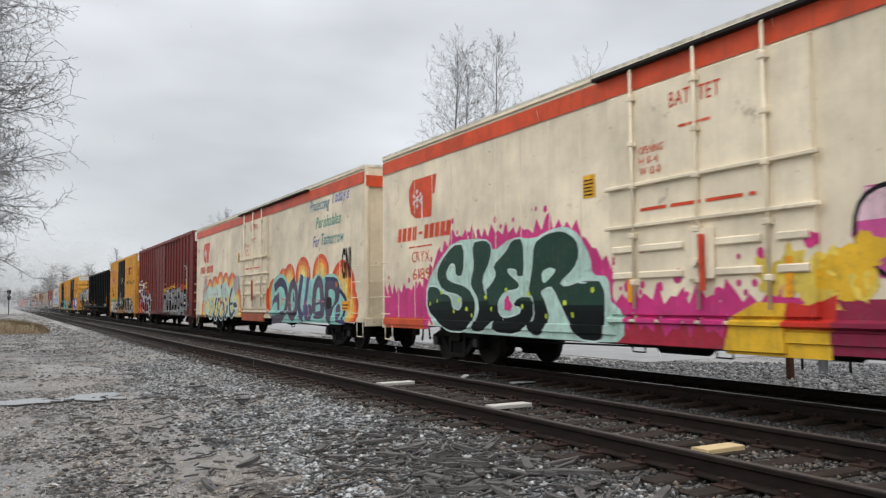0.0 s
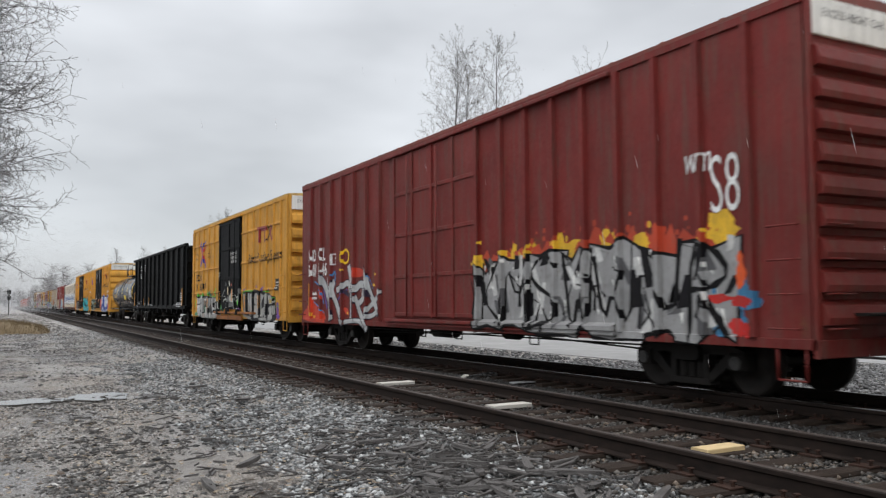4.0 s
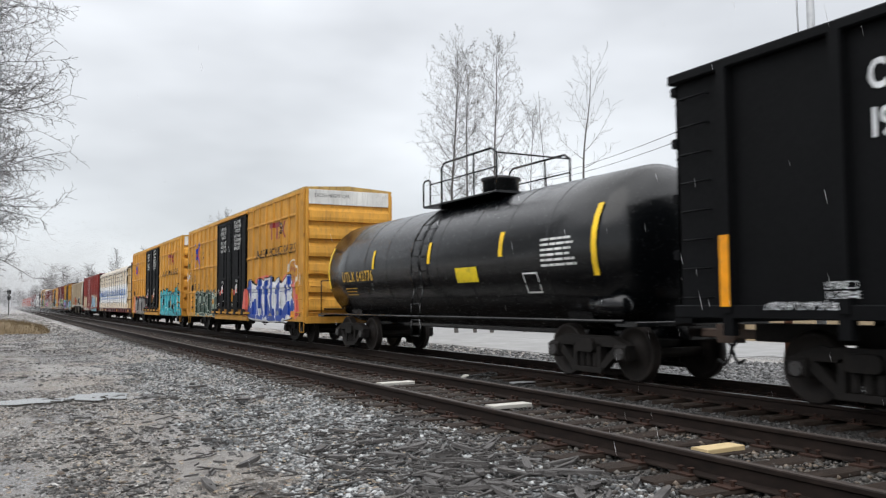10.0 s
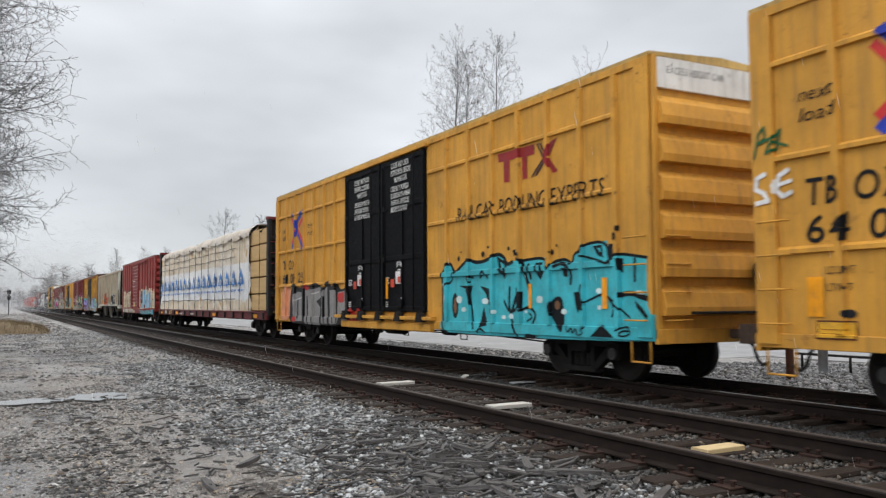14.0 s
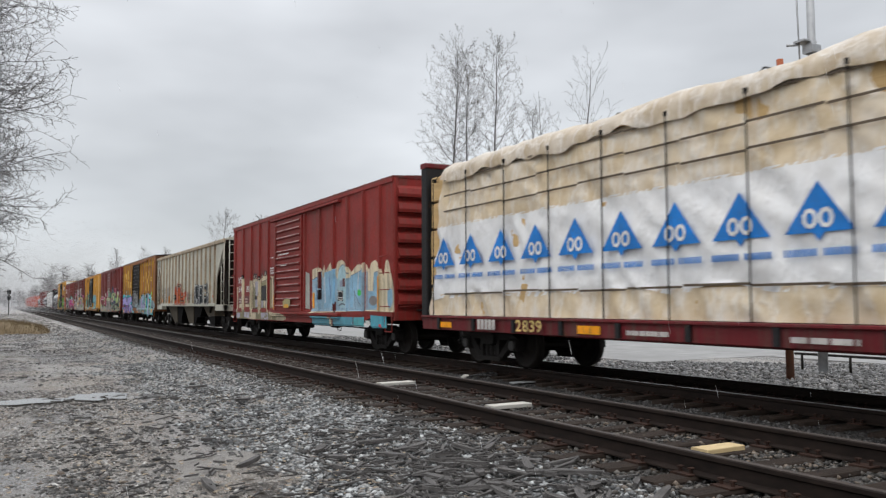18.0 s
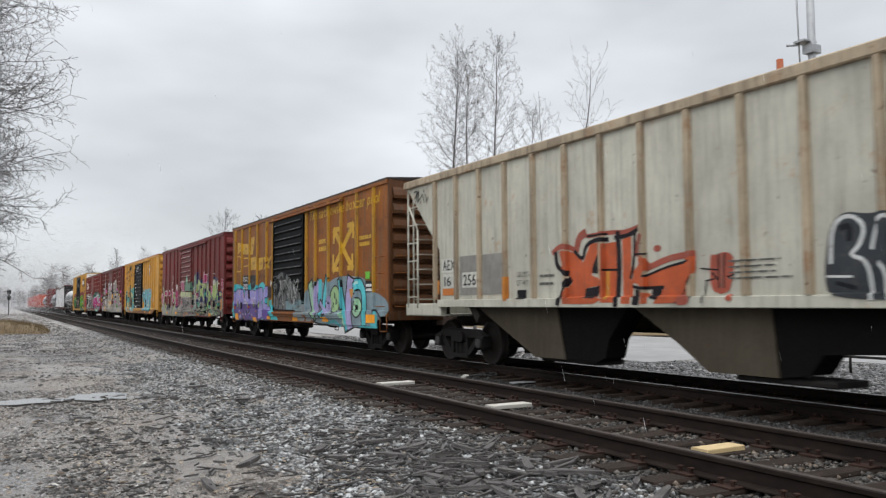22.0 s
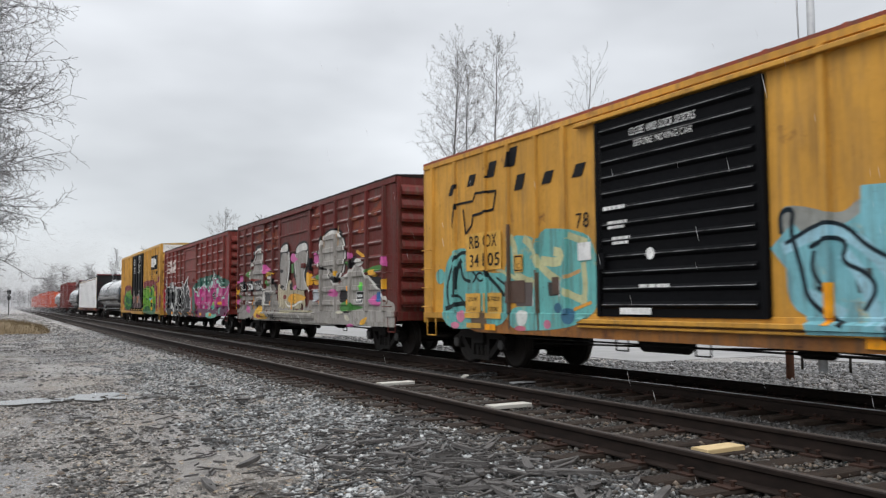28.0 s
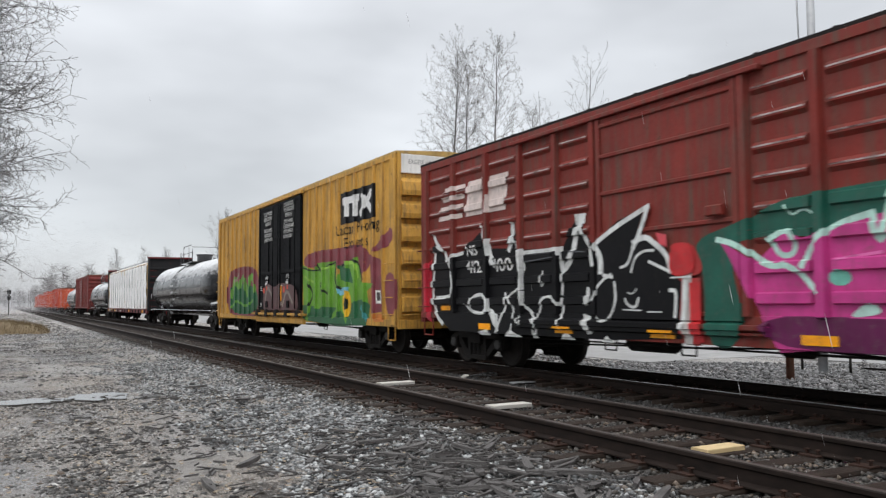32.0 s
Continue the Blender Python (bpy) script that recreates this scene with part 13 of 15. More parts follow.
def waffle_boxcar(rear, front, kind):
    """Boxcars whose panels have short pressed ribs between tall posts."""
    label = {"SOU": "red-brown waffle-sided boxcar with grey and pink graffiti", "NS": "red-brown waffle-sided boxcar with black and magenta graffiti"}[kind]
    car = Car("boxcar", rear, front, label)
    H, zb, L, y = 4.44, 0.98, car.L, -1.50
    body = paint("paint_" + kind.lower(), rgb(124, 44, 36) if kind == "NS" else rgb(102, 37, 32), 0.05, 0.42, 0.5)
    posts = [0.3, 1.55, 2.9, 4.12, 5.25, 6.3, 9.4, 10.5, 11.75, 12.9, 14.0, 15.15] if kind == "NS" else [0.2, 1.2, 2.31, 4.0, 5.08, 5.9, 9.15, 10.16, 11.35, 12.51, 13.67, 14.8]
    d0, d1 = (6.42, 9.32) if kind == "NS" else (5.98, 9.08)
    shell(car, H, zb, body, paint("roof_sooty", rgb(34, 29, 28), 0.1, 0.2, 0.6, None, 0.15), body, None, posts, 0.15, 0.085, 0.0, ridges=9, chord=0.14)
    # wet highlights on the ribs, put into the crest colour
    rib, crest = {}, glint_edge("glint_rib_crest", (0.10, 0.03, 0.025, 1), (0.50, 0.44, 0.43, 1))
    for a, b in zip(posts, posts[1:]):
        if b <= d0 + 0.05 or a >= d1 - 0.05:
            w = b - a - 0.28
            if w > 0.3:
                key = round(w, 2)
                if key not in rib:
                    rib[key] = Geo().extrude([(0.0, -0.075), (-0.05, -0.02), (-0.05, 0.02), (0.0, 0.075)][::-1], 0, 0, w).bev(0.02, w - 0.02, -0.054, -0.047, 0.004, 0.026, 0.003, 1).mesh("panel_rib", [body, crest])
                for i in range(8):
                    z = 1.34 + i * 0.385
                    part("panel_rib", rib[key], None, car.ob, m=pose(a + 0.14, y, z))
                    car.raise_(a + 0.14, a + 0.14 + w, z - 0.06, z + 0.06, 0.052)
    door = part("door", Geo().bev(d0, d1, y - 0.05, y + 0.02, 1.05, 4.25, 0.01), body, car.ob)
    for z in (1.1, 1.75, 2.35, 3.0, 3.6, 4.1):
        part("door_rail", Geo().bev(d0, d1, y - 0.083, y - 0.05, z, z + 0.07, 0.015), body, door)
    for u in (d0, d1 - 0.1):
        part("door_stile", Geo().bev(u, u + 0.1, y - 0.086, y - 0.05, 1.05, 4.25, 0.01), body, door)
    car.raise_(d0, d1, 1.05, 4.25, 0.087)
    part("door_handle", Geo().bev(d1 - 0.5, d1 - 0.2, y - 0.16, y - 0.08, 2.45, 2.6, 0.02), body, door)
    door_tracks(car, d0 - 2.5, d1 + 0.4, 4.26, 1.05, body)
    part("side_sill", Geo().extrude([(0.6, 1.0), (L - 0.6, 1.0), (L - 2.4, 0.72), (2.4, 0.72)], 1, y - 0.03, y + 0.03, flip=True), body, car.ob)
    car.raise_(0.6, L - 0.6, 0.72, 1.0, 0.03)
    if kind == "SOU":
        g1 = paint("worn_grey_graffiti", rgb(164, 160, 154), 0.10, 0.5, 0.5, (0.16, 0.06, 0.045, 1))
        blend_patch(car, 0.2, 15.2, 0.72, 1.15, g1, 111, 100, 0.4, "worn grey graffiti paint", 0.3)
        blend_patch(car, 6.1, 8.9, 1.15, 1.9, paint("worn_cream_graffiti", rgb(188, 178, 150), 0.15, 0.5, 0.5, (0.16, 0.06, 0.045, 1)), 114, 24, 0.9, "worn cream graffiti paint", 0.3)
        pk, ye, gr, bk, rd = rgb(214, 100, 168), rgb(236, 184, 50), rgb(70, 150, 56), rgb(26, 24, 26), rgb(150, 50, 44)
        base = sprayed(car, [(g1, 0, [(6.03, 1.21),(7.11, 1.04),(9.16, 1.11),(10.18, 1.07),(11.78, 1.09),(13.8, 1.11),(14.78, 1.12),(14.85, 0.85),(13.79, 0.77),(10.17, 0.63),(8.39, 0.64),(6.1, 0.69)]),
            (bk, 0, [(6.11, 3.02),(6.24, 3.33),(6.68, 3.42),(7.06, 3.35),(7.19, 3),(7.32, 2.64),(7.18, 2.19),(6.89, 1.76),(6.09, 1.8)]),
            (g1, 0, [(6.16, 3.07),(7.03, 3.01),(7.17, 2.77),(7.09, 2.42),(6.85, 2.08),(6.8, 1.79),(6.14, 1.81)]),
            (IVORY, 0, [(6.16, 3.19),(6.56, 3.32),(6.99, 3.32),(7.01, 3.07),(6.56, 3.08),(6.16, 3.08)])], 'grey bubble shapes outlined in white and black')
        sprayed(car, [(IVORY, 0.091, [(7.1, 3),(7.19, 2.65),(7.07, 2.25),(6.82, 1.79)])], '', base)
        sprayed(car, [(bk, 0, [(7.68, 2.61),(7.82, 3.1),(8.24, 3.32),(9.02, 3.31),(9.16, 2.92),(9.08, 2.4),(8.85, 2.1),(9.17, 1.72),(7.83, 1.75),(7.67, 2.27)]),
            (g1, 0, [(7.81, 2.87),(8.03, 3),(9.02, 2.98),(8.97, 2.52),(8.7, 2.32),(8.71, 2.11),(8.9, 1.89),(9.1, 1.74),(8, 1.76),(7.84, 2.15)]),
            (IVORY, 0, [(7.88, 3.06),(8.13, 3.22),(8.83, 3.25),(9.02, 3.14),(9.05, 3),(8.44, 3.01),(7.92, 2.94)]),
            (IVORY, 0.083, [(7.83, 2.9),(7.74, 2.61),(7.82, 2.33)]),
            (IVORY, 0.068, [(9.02, 2.95),(8.99, 2.62),(8.7, 2.32),(8.69, 2.15),(8.9, 1.88),(9.17, 1.71)])], '', base)
        sprayed(car, [(bk, -2, [(6.32, 2.43),(0.2, 0.06)]),
            (bk, -2, [(6.37, 1.89),(0.22, 0.06)])], '', base)
        sprayed(car, [(pk, 0, [(7.26, 2.85),(7.49, 2.98),(7.77, 2.95),(7.85, 2.82),(8.19, 2.76),(7.81, 2.71),(7.72, 2.65),(7.33, 2.73)]),
            (rgb(72, 134, 62), -1, [(7.41, 2.63),(7.63, 2.64),(7.63, 2.32),(7.41, 2.33)]),
            (rgb(140, 56, 46), 0, [(7.43, 2.04),(7.71, 2.25),(8.04, 1.79),(7.7, 1.76)]),
            (bk, -1, [(7.24, 1.95),(7.54, 2.06),(7.57, 1.76),(7.26, 1.77)]),
            (pk, 0, [(7.58, 1.8),(7.79, 1.93),(7.96, 1.89),(7.83, 1.75)]),
            (rgb(226, 168, 46), 0, [(8.91, 2.25),(9.09, 2.31),(9.33, 2.18),(9.38, 1.98),(9.1, 1.82),(8.92, 1.93)]),
            (bk, -1, [(9.12, 2.77),(9.38, 2.67),(9.29, 2.29),(9.11, 2.4)])], '', base)
        sprayed(car, [(rgb(226, 168, 46), 0, [(6.96, 1.47),(7.35, 1.67),(8.41, 1.61),(9.02, 1.51),(8.4, 1.37),(7.99, 1.31),(7.12, 1.36)]),
            (bk, 0.066, [(7.68, 1.67),(7.67, 1.09)])], '', base)
        sprayed(car, [(IVORY, 0.062, [(6.77, 1.38),(7.07, 1.21),(7.78, 1.25),(8.16, 1.36),(8.52, 1.39)]),
            (rgb(186, 178, 150), -1, [(6.1, 1.1),(9.34, 1.1),(9.34, 1.02),(6.1, 0.99)]),
            (rgb(140, 56, 46), -2, [(6.7, 1.54),(0.19, 0.08)]),
            (IVORY, -1, [(8.15, 0.94),(8.27, 0.94),(8.31, 0.66),(8.19, 0.66)]),
            (pk, 0, [(9.37, 2.63),(9.47, 2.83),(9.7, 2.9),(9.9, 2.77),(10.23, 2.62),(10.06, 2.48),(9.55, 2.55)]),
            (rgb(140, 56, 46), -2, [(9.58, 2.35),(0.22, 0.13)]),
            (rgb(72, 134, 62), 0, [(9.7, 2.14),(9.97, 2.26),(10.21, 2.13),(10.18, 1.94),(9.71, 1.98)])], '', base)
        sprayed(car, [(rgb(226, 168, 46), 0, [(9.29, 2.12),(9.8, 2.06),(10.21, 1.94),(9.53, 1.85)]),
            (rgb(190, 196, 202), 0, [(9.4, 1.65),(9.62, 1.77),(10.04, 1.7),(9.95, 1.5),(9.52, 1.34),(9.35, 1.47)])], '', base)
        sprayed(car, [(bk, 0, [(9.76, 2.66),(10.01, 3.23),(10.41, 3.46),(10.95, 3.53),(11.52, 3.48),(11.92, 3.33),(12.12, 2.97),(12.21, 2.58),(12.05, 2.19),(11.67, 1.95),(11.12, 1.83),(10.68, 2.15),(10.22, 2.27)]),
            (g1, 0, [(10.07, 2.99),(10.56, 3.34),(11.16, 3.38),(11.71, 3.26),(11.94, 2.91),(11.96, 2.56),(11.84, 2.29),(11.54, 2.06),(11.12, 1.97),(10.84, 2.19),(10.61, 2.35),(10.22, 2.38),(10.03, 2.62)]),
            (IVORY, 0.1, [(9.89, 2.45),(9.97, 2.76),(10.16, 3.12),(10.48, 3.35),(11.02, 3.43),(11.58, 3.35),(11.91, 3.13),(12.05, 2.85),(12.06, 2.55),(11.92, 2.21),(11.76, 2.03)])], '', base)
        sprayed(car, [(g1, -1, [(10.02, 2.34),(10.69, 2.3),(10.91, 2.04),(11.19, 1.84),(11.61, 1.88),(11.83, 1.97),(11.8, 1.07),(10.02, 1.07)]),
            (IVORY, 0.068, [(10.63, 2.36),(10.76, 2.14),(11.12, 1.85),(11.51, 1.88)]),
            (bk, -1, [(10.75, 2.33),(11.19, 2.35),(11.07, 2.17)]),
            (bk, -1, [(10.83, 2.04),(11.13, 2.11),(11.57, 2.06),(11.21, 1.89)]),
            (rgb(226, 168, 46), -1, [(11.13, 2.17),(11.27, 2.26),(11.45, 2.24),(11.42, 2.1)]),
            (pk, 0, [(10.64, 1.62),(11.12, 1.75),(11.51, 1.71),(11.48, 1.47),(10.67, 1.55)]),
            (rgb(166, 132, 96), 0.086, [(10.31, 3.33),(10.3, 3.04)]),
            (rgb(166, 132, 96), 0.084, [(11.52, 3.52),(11.5, 3.01)])], '', base)
        sprayed(car, [(g1, -1, [(11.81, 1.99),(12.32, 2.1),(12.74, 2.32),(12.85, 2.39),(13.29, 2.26),(13.73, 1.98),(14.29, 1.76),(14.63, 1.61),(14.88, 1.33),(14.86, 0.85),(13.79, 0.81),(11.78, 1.07)]),
            (bk, 0, [(12.27, 2.31),(12.69, 2.61),(12.94, 2.65),(12.94, 2.5),(12.7, 2.32),(12.32, 2.2)]),
            (bk, 0, [(13.74, 2.09),(14.3, 2),(14.91, 1.94),(14.89, 1.59),(14.63, 1.64),(14.11, 1.85)]),
            (IVORY, 0.073, [(11.78, 1.99),(12.44, 2.13),(12.77, 2.34)]),
            (IVORY, 0.069, [(13.27, 2.27),(13.83, 1.95),(14.38, 1.72),(14.67, 1.61),(14.92, 1.39)])], '', base)
        sprayed(car, [(IVORY, 0, [(12.83, 2.45),(13.08, 2.55),(13.42, 2.46),(13.34, 2.34),(12.91, 2.32)])], '', base)
        sprayed(car, [(bk, -2, [(12.05, 1.52),(0.43, 0.19)]),
            (rgb(72, 134, 62), 0, [(11.63, 1.24),(12.29, 1.4),(12.87, 1.26),(13.53, 1.21),(12.87, 1.13),(11.75, 1.07)]),
            (pk, 0, [(12.19, 2.69),(12.34, 2.77),(12.63, 2.69),(12.7, 2.56),(12.27, 2.54)]),
            (rgb(72, 134, 62), 0, [(12.18, 2.49),(12.52, 2.47),(12.44, 2.3),(12.2, 2.34)]),
            (rgb(226, 168, 46), 0, [(12.84, 2.71),(12.98, 2.78),(13.25, 2.67),(13.82, 2.54),(13.35, 2.54)]),
            (rgb(72, 134, 62), 0, [(13.44, 2.13),(13.94, 2.27),(14.57, 2.3),(14.84, 2.17),(14.12, 2.13)]),
            (rgb(226, 168, 46), 0, [(13.77, 2.16),(14.12, 2.2),(14.41, 2.06),(14.21, 1.98),(13.88, 2.04)])], '', base)
        sprayed(car, [(rgb(226, 168, 46), -1, [(14.76, 1.91),(14.94, 1.93),(14.93, 1.65),(14.77, 1.67)])], '', base)
        sprayed(car, [(pk, 0, [(14.43, 2.32),(14.67, 2.49),(14.95, 2.5),(14.98, 2.2),(14.78, 2.29)]),
            (pk, 0, [(13.79, 1.37),(14, 1.49),(14.33, 1.56),(14.33, 1.33),(14.8, 1.36),(14.36, 1.2)]),
            (rgb(42, 104, 170), 0, [(14.28, 1.61),(14.67, 1.61),(14.71, 1.36),(14.31, 1.35)]),
            (rgb(60, 214, 80), -1, [(13.26, 1.81),(13.47, 1.8),(13.46, 1.65),(13.25, 1.65)]),
            (rgb(214, 210, 190), -2, [(11.67, 1.06),(0.29, 0.04)]),
            (bk, -2, [(12.23, 1.07),(0.22, 0.03)]),
            (rgb(196, 190, 172), 0, [(12.03, 1.01),(12.35, 0.99),(12.54, 0.84),(12.18, 0.82)]),
            (rgb(226, 168, 46), 0, [(13.16, 0.74),(13.29, 0.87),(13.81, 0.98),(13.51, 0.73)])], '', base)
        sprayed(car, [(pk, 0, [(12.15, 0.7),(12.63, 0.77),(12.76, 0.68),(12.27, 0.66)])], '', base)
        wh = rgb(222, 220, 214)
        wash = paint("rust_wash", rgb(138, 66, 46), 0.35, 0.4, 0.6)
        for a, b, z0, z1 in ((2.85, 3.6, 3.5, 4.1), (4.05, 4.85, 3.25, 4.05), (5.2, 5.65, 3.3, 3.95), (1.0, 1.9, 3.3, 3.7), (9.4, 10.0, 3.6, 4.1), (12.7, 13.4, 3.2, 3.9), (14.0, 14.6, 3.4, 4.0)):
            blend_patch(car, a, b, z0, z1, wash, int(a * 10), 8, 0.4, "orange rust bloom on the panel", 0.14)
        painted(car, "graffiti", [(g1, 3.6, [quad(0.45, 3.7, 1.05, 1.78)] + fill([(3.97, 1.8), (4.56, 2.15), (4.97, 2.09), (5.5, 1.8), (5.5, 1.1), (3.7, 1.1), (3.7, 1.8)]))], "worn grey graffiti paint around the stencilled plates")
        painted(car, "graffiti", [(g1, 4.5, fill([(2.01, 2.29), (2.59, 2.84), (2.87, 3.18), (3.28, 3.3), (3.74, 3.2), (3.86, 2.62), (3.89, 2.08), (3.27, 1.82), (2.01, 1.94), (1.87, 2.15)]))], "grey peak of the graffiti")
        painted(car, "graffiti", [(bk, 4.2, fill([(1.83, 2.33), (1.93, 2.52), (2.58, 3.27), (2.84, 3.54), (3.61, 3.50), (3.2, 3.42), (2.71, 3.22), (2.12, 2.55)]) + stroke([(4.57, 2.38), (4.81, 2.33), (5.14, 2.12), (5.52, 1.85)], 0.16) + stroke([(3.62, 2.3), (3.74, 2.1), (4.04, 1.74)], 0.12) + fill(rounded([(2.85, 1.38), (3.3, 1.5), (3.68, 1.43), (3.81, 1.23), (2.92, 1.13)]))),
                                  (wh, 4.8, stroke([(1.83, 2.3), (2.71, 3.16), (3.0, 3.36), (3.39, 3.36), (3.6, 3.2), (3.62, 2.5)], 0.09) + stroke([(3.74, 2.18), (3.9, 1.9), (4.04, 1.83)], 0.09) + stroke([(4.3, 2.28), (4.47, 2.26), (4.75, 2.25), (4.97, 2.09), (5.1, 1.75)], 0.1) + stroke([(2.85, 1.55), (3.3, 1.58), (3.7, 1.5)], 0.04) + stroke([(3.6, 0.8), (3.75, 1.25), (3.9, 1.3)], 0.07)),
                                  (pk, 5.2, fill(rounded([(3.65, 2.59), (4.01, 2.80), (4.52, 2.62), (4.87, 2.55), (4.64, 2.48), (4.13, 2.42), (3.79, 2.44)])) + fill(rounded([(0.24, 2.24), (0.48, 2.47), (0.92, 2.4), (0.92, 2.23), (0.24, 2.13)])) + fill(rounded([(1.41, 1.32), (1.98, 1.16), (2.06, 0.93), (1.5, 1.02)])) + fill(rounded([(0.2, 1.5), (0.5, 1.5), (0.5, 1.3), (0.2, 1.3)]))),
                                  (ye, 5.6, fill(rounded([(4.06, 2.36), (4.45, 2.49), (5.31, 2.40), (4.87, 2.32), (4.45, 2.36), (4.19, 2.27)])) + fill(rounded([(0.12, 1.74), (0.35, 1.96), (0.44, 1.65)])) + fill(rounded([(2.84, 1.1), (3.25, 1.3), (3.67, 1.23), (3.8, 0.95), (4.45, 0.97), (4.38, 0.76), (3.43, 0.75), (2.41, 0.82)]))),
                                  (gr, 6.0, fill(rounded([(4.12, 2.12), (4.44, 2.2), (4.55, 1.96), (4.24, 1.94)])) + fill([(1.34, 2.41), (2.03, 2.67), (1.83, 2.33)]) + fill([(0.23, 1.65), (0.68, 1.68), (0.68, 1.54)])),
                                  (rd, 6.4, fill(rounded([(2.83, 0.86), (3.23, 1.05), (3.45, 0.94), (3.93, 0.9), (3.22, 0.77)])) + fill([(1.9, 2.3), (3.5, 2.22), (2.6, 2.16)]))], "pink, yellow, green and black graffiti around a grey peak")
        painted(car, "graffiti", [(wh, 6.8, stroke([(4.05, 1.3), (4.05, 1.76), (4.79, 1.75), (4.79, 1.29), (4.05, 1.3)], 0.03)), (rgb(70, 68, 70), 6.6, [quad(4.05, 4.79, 1.3, 1.75)])], "dark square with a pale edge")
        painted(car, "graffiti", [(bk, 7.0, lettering("2015", 4.74, 0.74, 0.2, 0.72, 0.15, 0.02))], "black sprayed date")
        for a, b, t in ((0.5, 1.42, "SOU"), (1.62, 2.52, "530"), (2.78, 3.68, "064")):
            painted(car, "number_panel", [(BLACK, 7, [quad(a, b, 1.79, 2.2)]), (WHITE, 8.4, lettering(t, a + 0.06, 1.86, 0.24, b - a - 0.14, 0, 0.02))], "black panel with white characters")
        for a, b, z, t in ((0.69, 1.37, 1.62, "LD LMT"), (1.77, 2.52, 1.61, ""), (0.73, 1.36, 1.29, "LT WT"), (1.75, 2.56, 1.3, "")):
            painted(car, "number_panel", [(rgb(96, 42, 36), 7, [quad(a, b, z, z + 0.17)]), (WHITE, 8.4, lettering(t, a + 0.1, z + 0.05, 0.08, b - a - 0.24) if t else bars(a + 0.12, b - 0.12, z + 0.05, z + 0.13, 1, 3))], "red-brown panel with white characters")
        painted(car, "notice", [(BLACK, 8, [quad(12.95, 13.48, 1.3, 1.66)]), (WHITE, 9, stroke([(12.97, 1.32), (13.46, 1.32), (13.46, 1.64), (12.97, 1.64), (12.97, 1.32)], 0.03) + bars(13.02, 13.4, 1.36, 1.6, 2, 3)), (rgb(120, 235, 70), 8, [quad(13.15, 13.35, 1.74, 1.88)])])
        yellow_marks(car, [(0.05, 1.1, 0.1, 1.1), (12.28, 1.1, 0.13, 0.7), (10.0, 1.1, 0.1, 0.6), (2.45, 1.12, 0.08, 0.5), (4.75, 1.12, 0.08, 0.5), (7.4, 1.12, 0.08, 0.5)])
    else:
        pink = rgb(222, 206, 200)
        painted(car, "company_sign", [(pink, 5, [quad(0.85 + 0.1 * k, 1.9 + 0.05 * k, 3.1 + 0.2 * k, 3.2 + 0.2 * k) for k in range(4)] + blocks(2, 2.05, 3.75, 3.1, 3.82, 0.12, 0.18))], "faded white company sign")
        base = sprayed(car, [(rgb(30, 88, 74), 0, [(8.51, 2.15),(9.4, 2.35),(10.02, 2.58),(11.36, 2.63),(12.68, 2.66),(13.5, 2.71),(14.09, 2.63),(15.19, 2.44),(16.08, 2.32),(16.08, 2.18),(15.9, 2.01),(15.17, 1.97),(14.22, 2.22),(14.13, 1.83),(13.08, 1.87),(11.24, 1.95),(9.77, 2.15),(9.13, 2.04),(9.4, 1.01),(9.1, 0.65),(8.7, 0.71),(8.72, 1.7)]),
            (rgb(178, 52, 52), 0, [(8, 2.13),(8.51, 2.15),(8.74, 1.71),(8.38, 1.64),(8.36, 1.8)]),
            (rgb(178, 52, 52), -1, [(8.22, 1.64),(8.64, 1.63),(8.56, 0.7),(8.35, 0.7)]),
            (rgb(196, 190, 186), -1, [(8.32, 1.76),(8.49, 1.76),(8.42, 0.7),(8.27, 0.7)])], 'dark green, magenta and mint graffiti')
        sprayed(car, [(rgb(192, 62, 134), -1, [(9, 2.12),(9.54, 1.82),(10.02, 2.17),(10.25, 2.06),(11.14, 2.26),(11.27, 2.27),(11.41, 2.61),(11.75, 2.17),(12.07, 1.85),(12.75, 2.56),(12.84, 1.78),(13.11, 2.8),(13.26, 2.67),(13.32, 1.86),(13.46, 2.45),(14.13, 2.47),(14.07, 1.72),(14.22, 2.22),(14.87, 2.03),(15.35, 2),(15.58, 2.03),(16.09, 2.2),(15.9, 1.62),(15.8, 1.31),(16.1, 1.07),(15.42, 0.81),(13.89, 0.86),(11.71, 0.85),(9.86, 0.64),(9.53, 1.22),(9.15, 1.9)])], '', base)
        sprayed(car, [(rgb(94, 26, 72), 0, [(9.5, 1.14),(11.72, 1.09),(13.9, 1.18),(15.71, 1.27),(16.03, 1.14),(15.42, 0.81),(13.44, 0.79),(9.86, 0.64)]),
            (PALE_MINT, 0.077, [(8.97, 2.13),(9.29, 2.05),(9.76, 1.72),(10.07, 1.77),(10.42, 1.4)]),
            (PALE_MINT, 0.073, [(9.77, 2.08),(10.08, 2.21),(10.15, 1.89),(9.91, 1.85),(9.77, 2.08)]),
            (PALE_MINT, 0.079, [(10.24, 1.73),(10.36, 1.99),(10.71, 2.2),(11.14, 2.28)]),
            (PALE_MINT, 0.087, [(11.14, 2.28),(11.24, 1.84),(11.4, 2.63),(11.65, 2.29),(12.07, 1.85),(12.33, 2.03),(12.73, 2.61)])], '', base)
        sprayed(car, [(PALE_MINT, 0.085, [(12.73, 2.61),(12.86, 1.82),(13.11, 2.8),(13.22, 2.79),(13.34, 1.97)])], '', base)
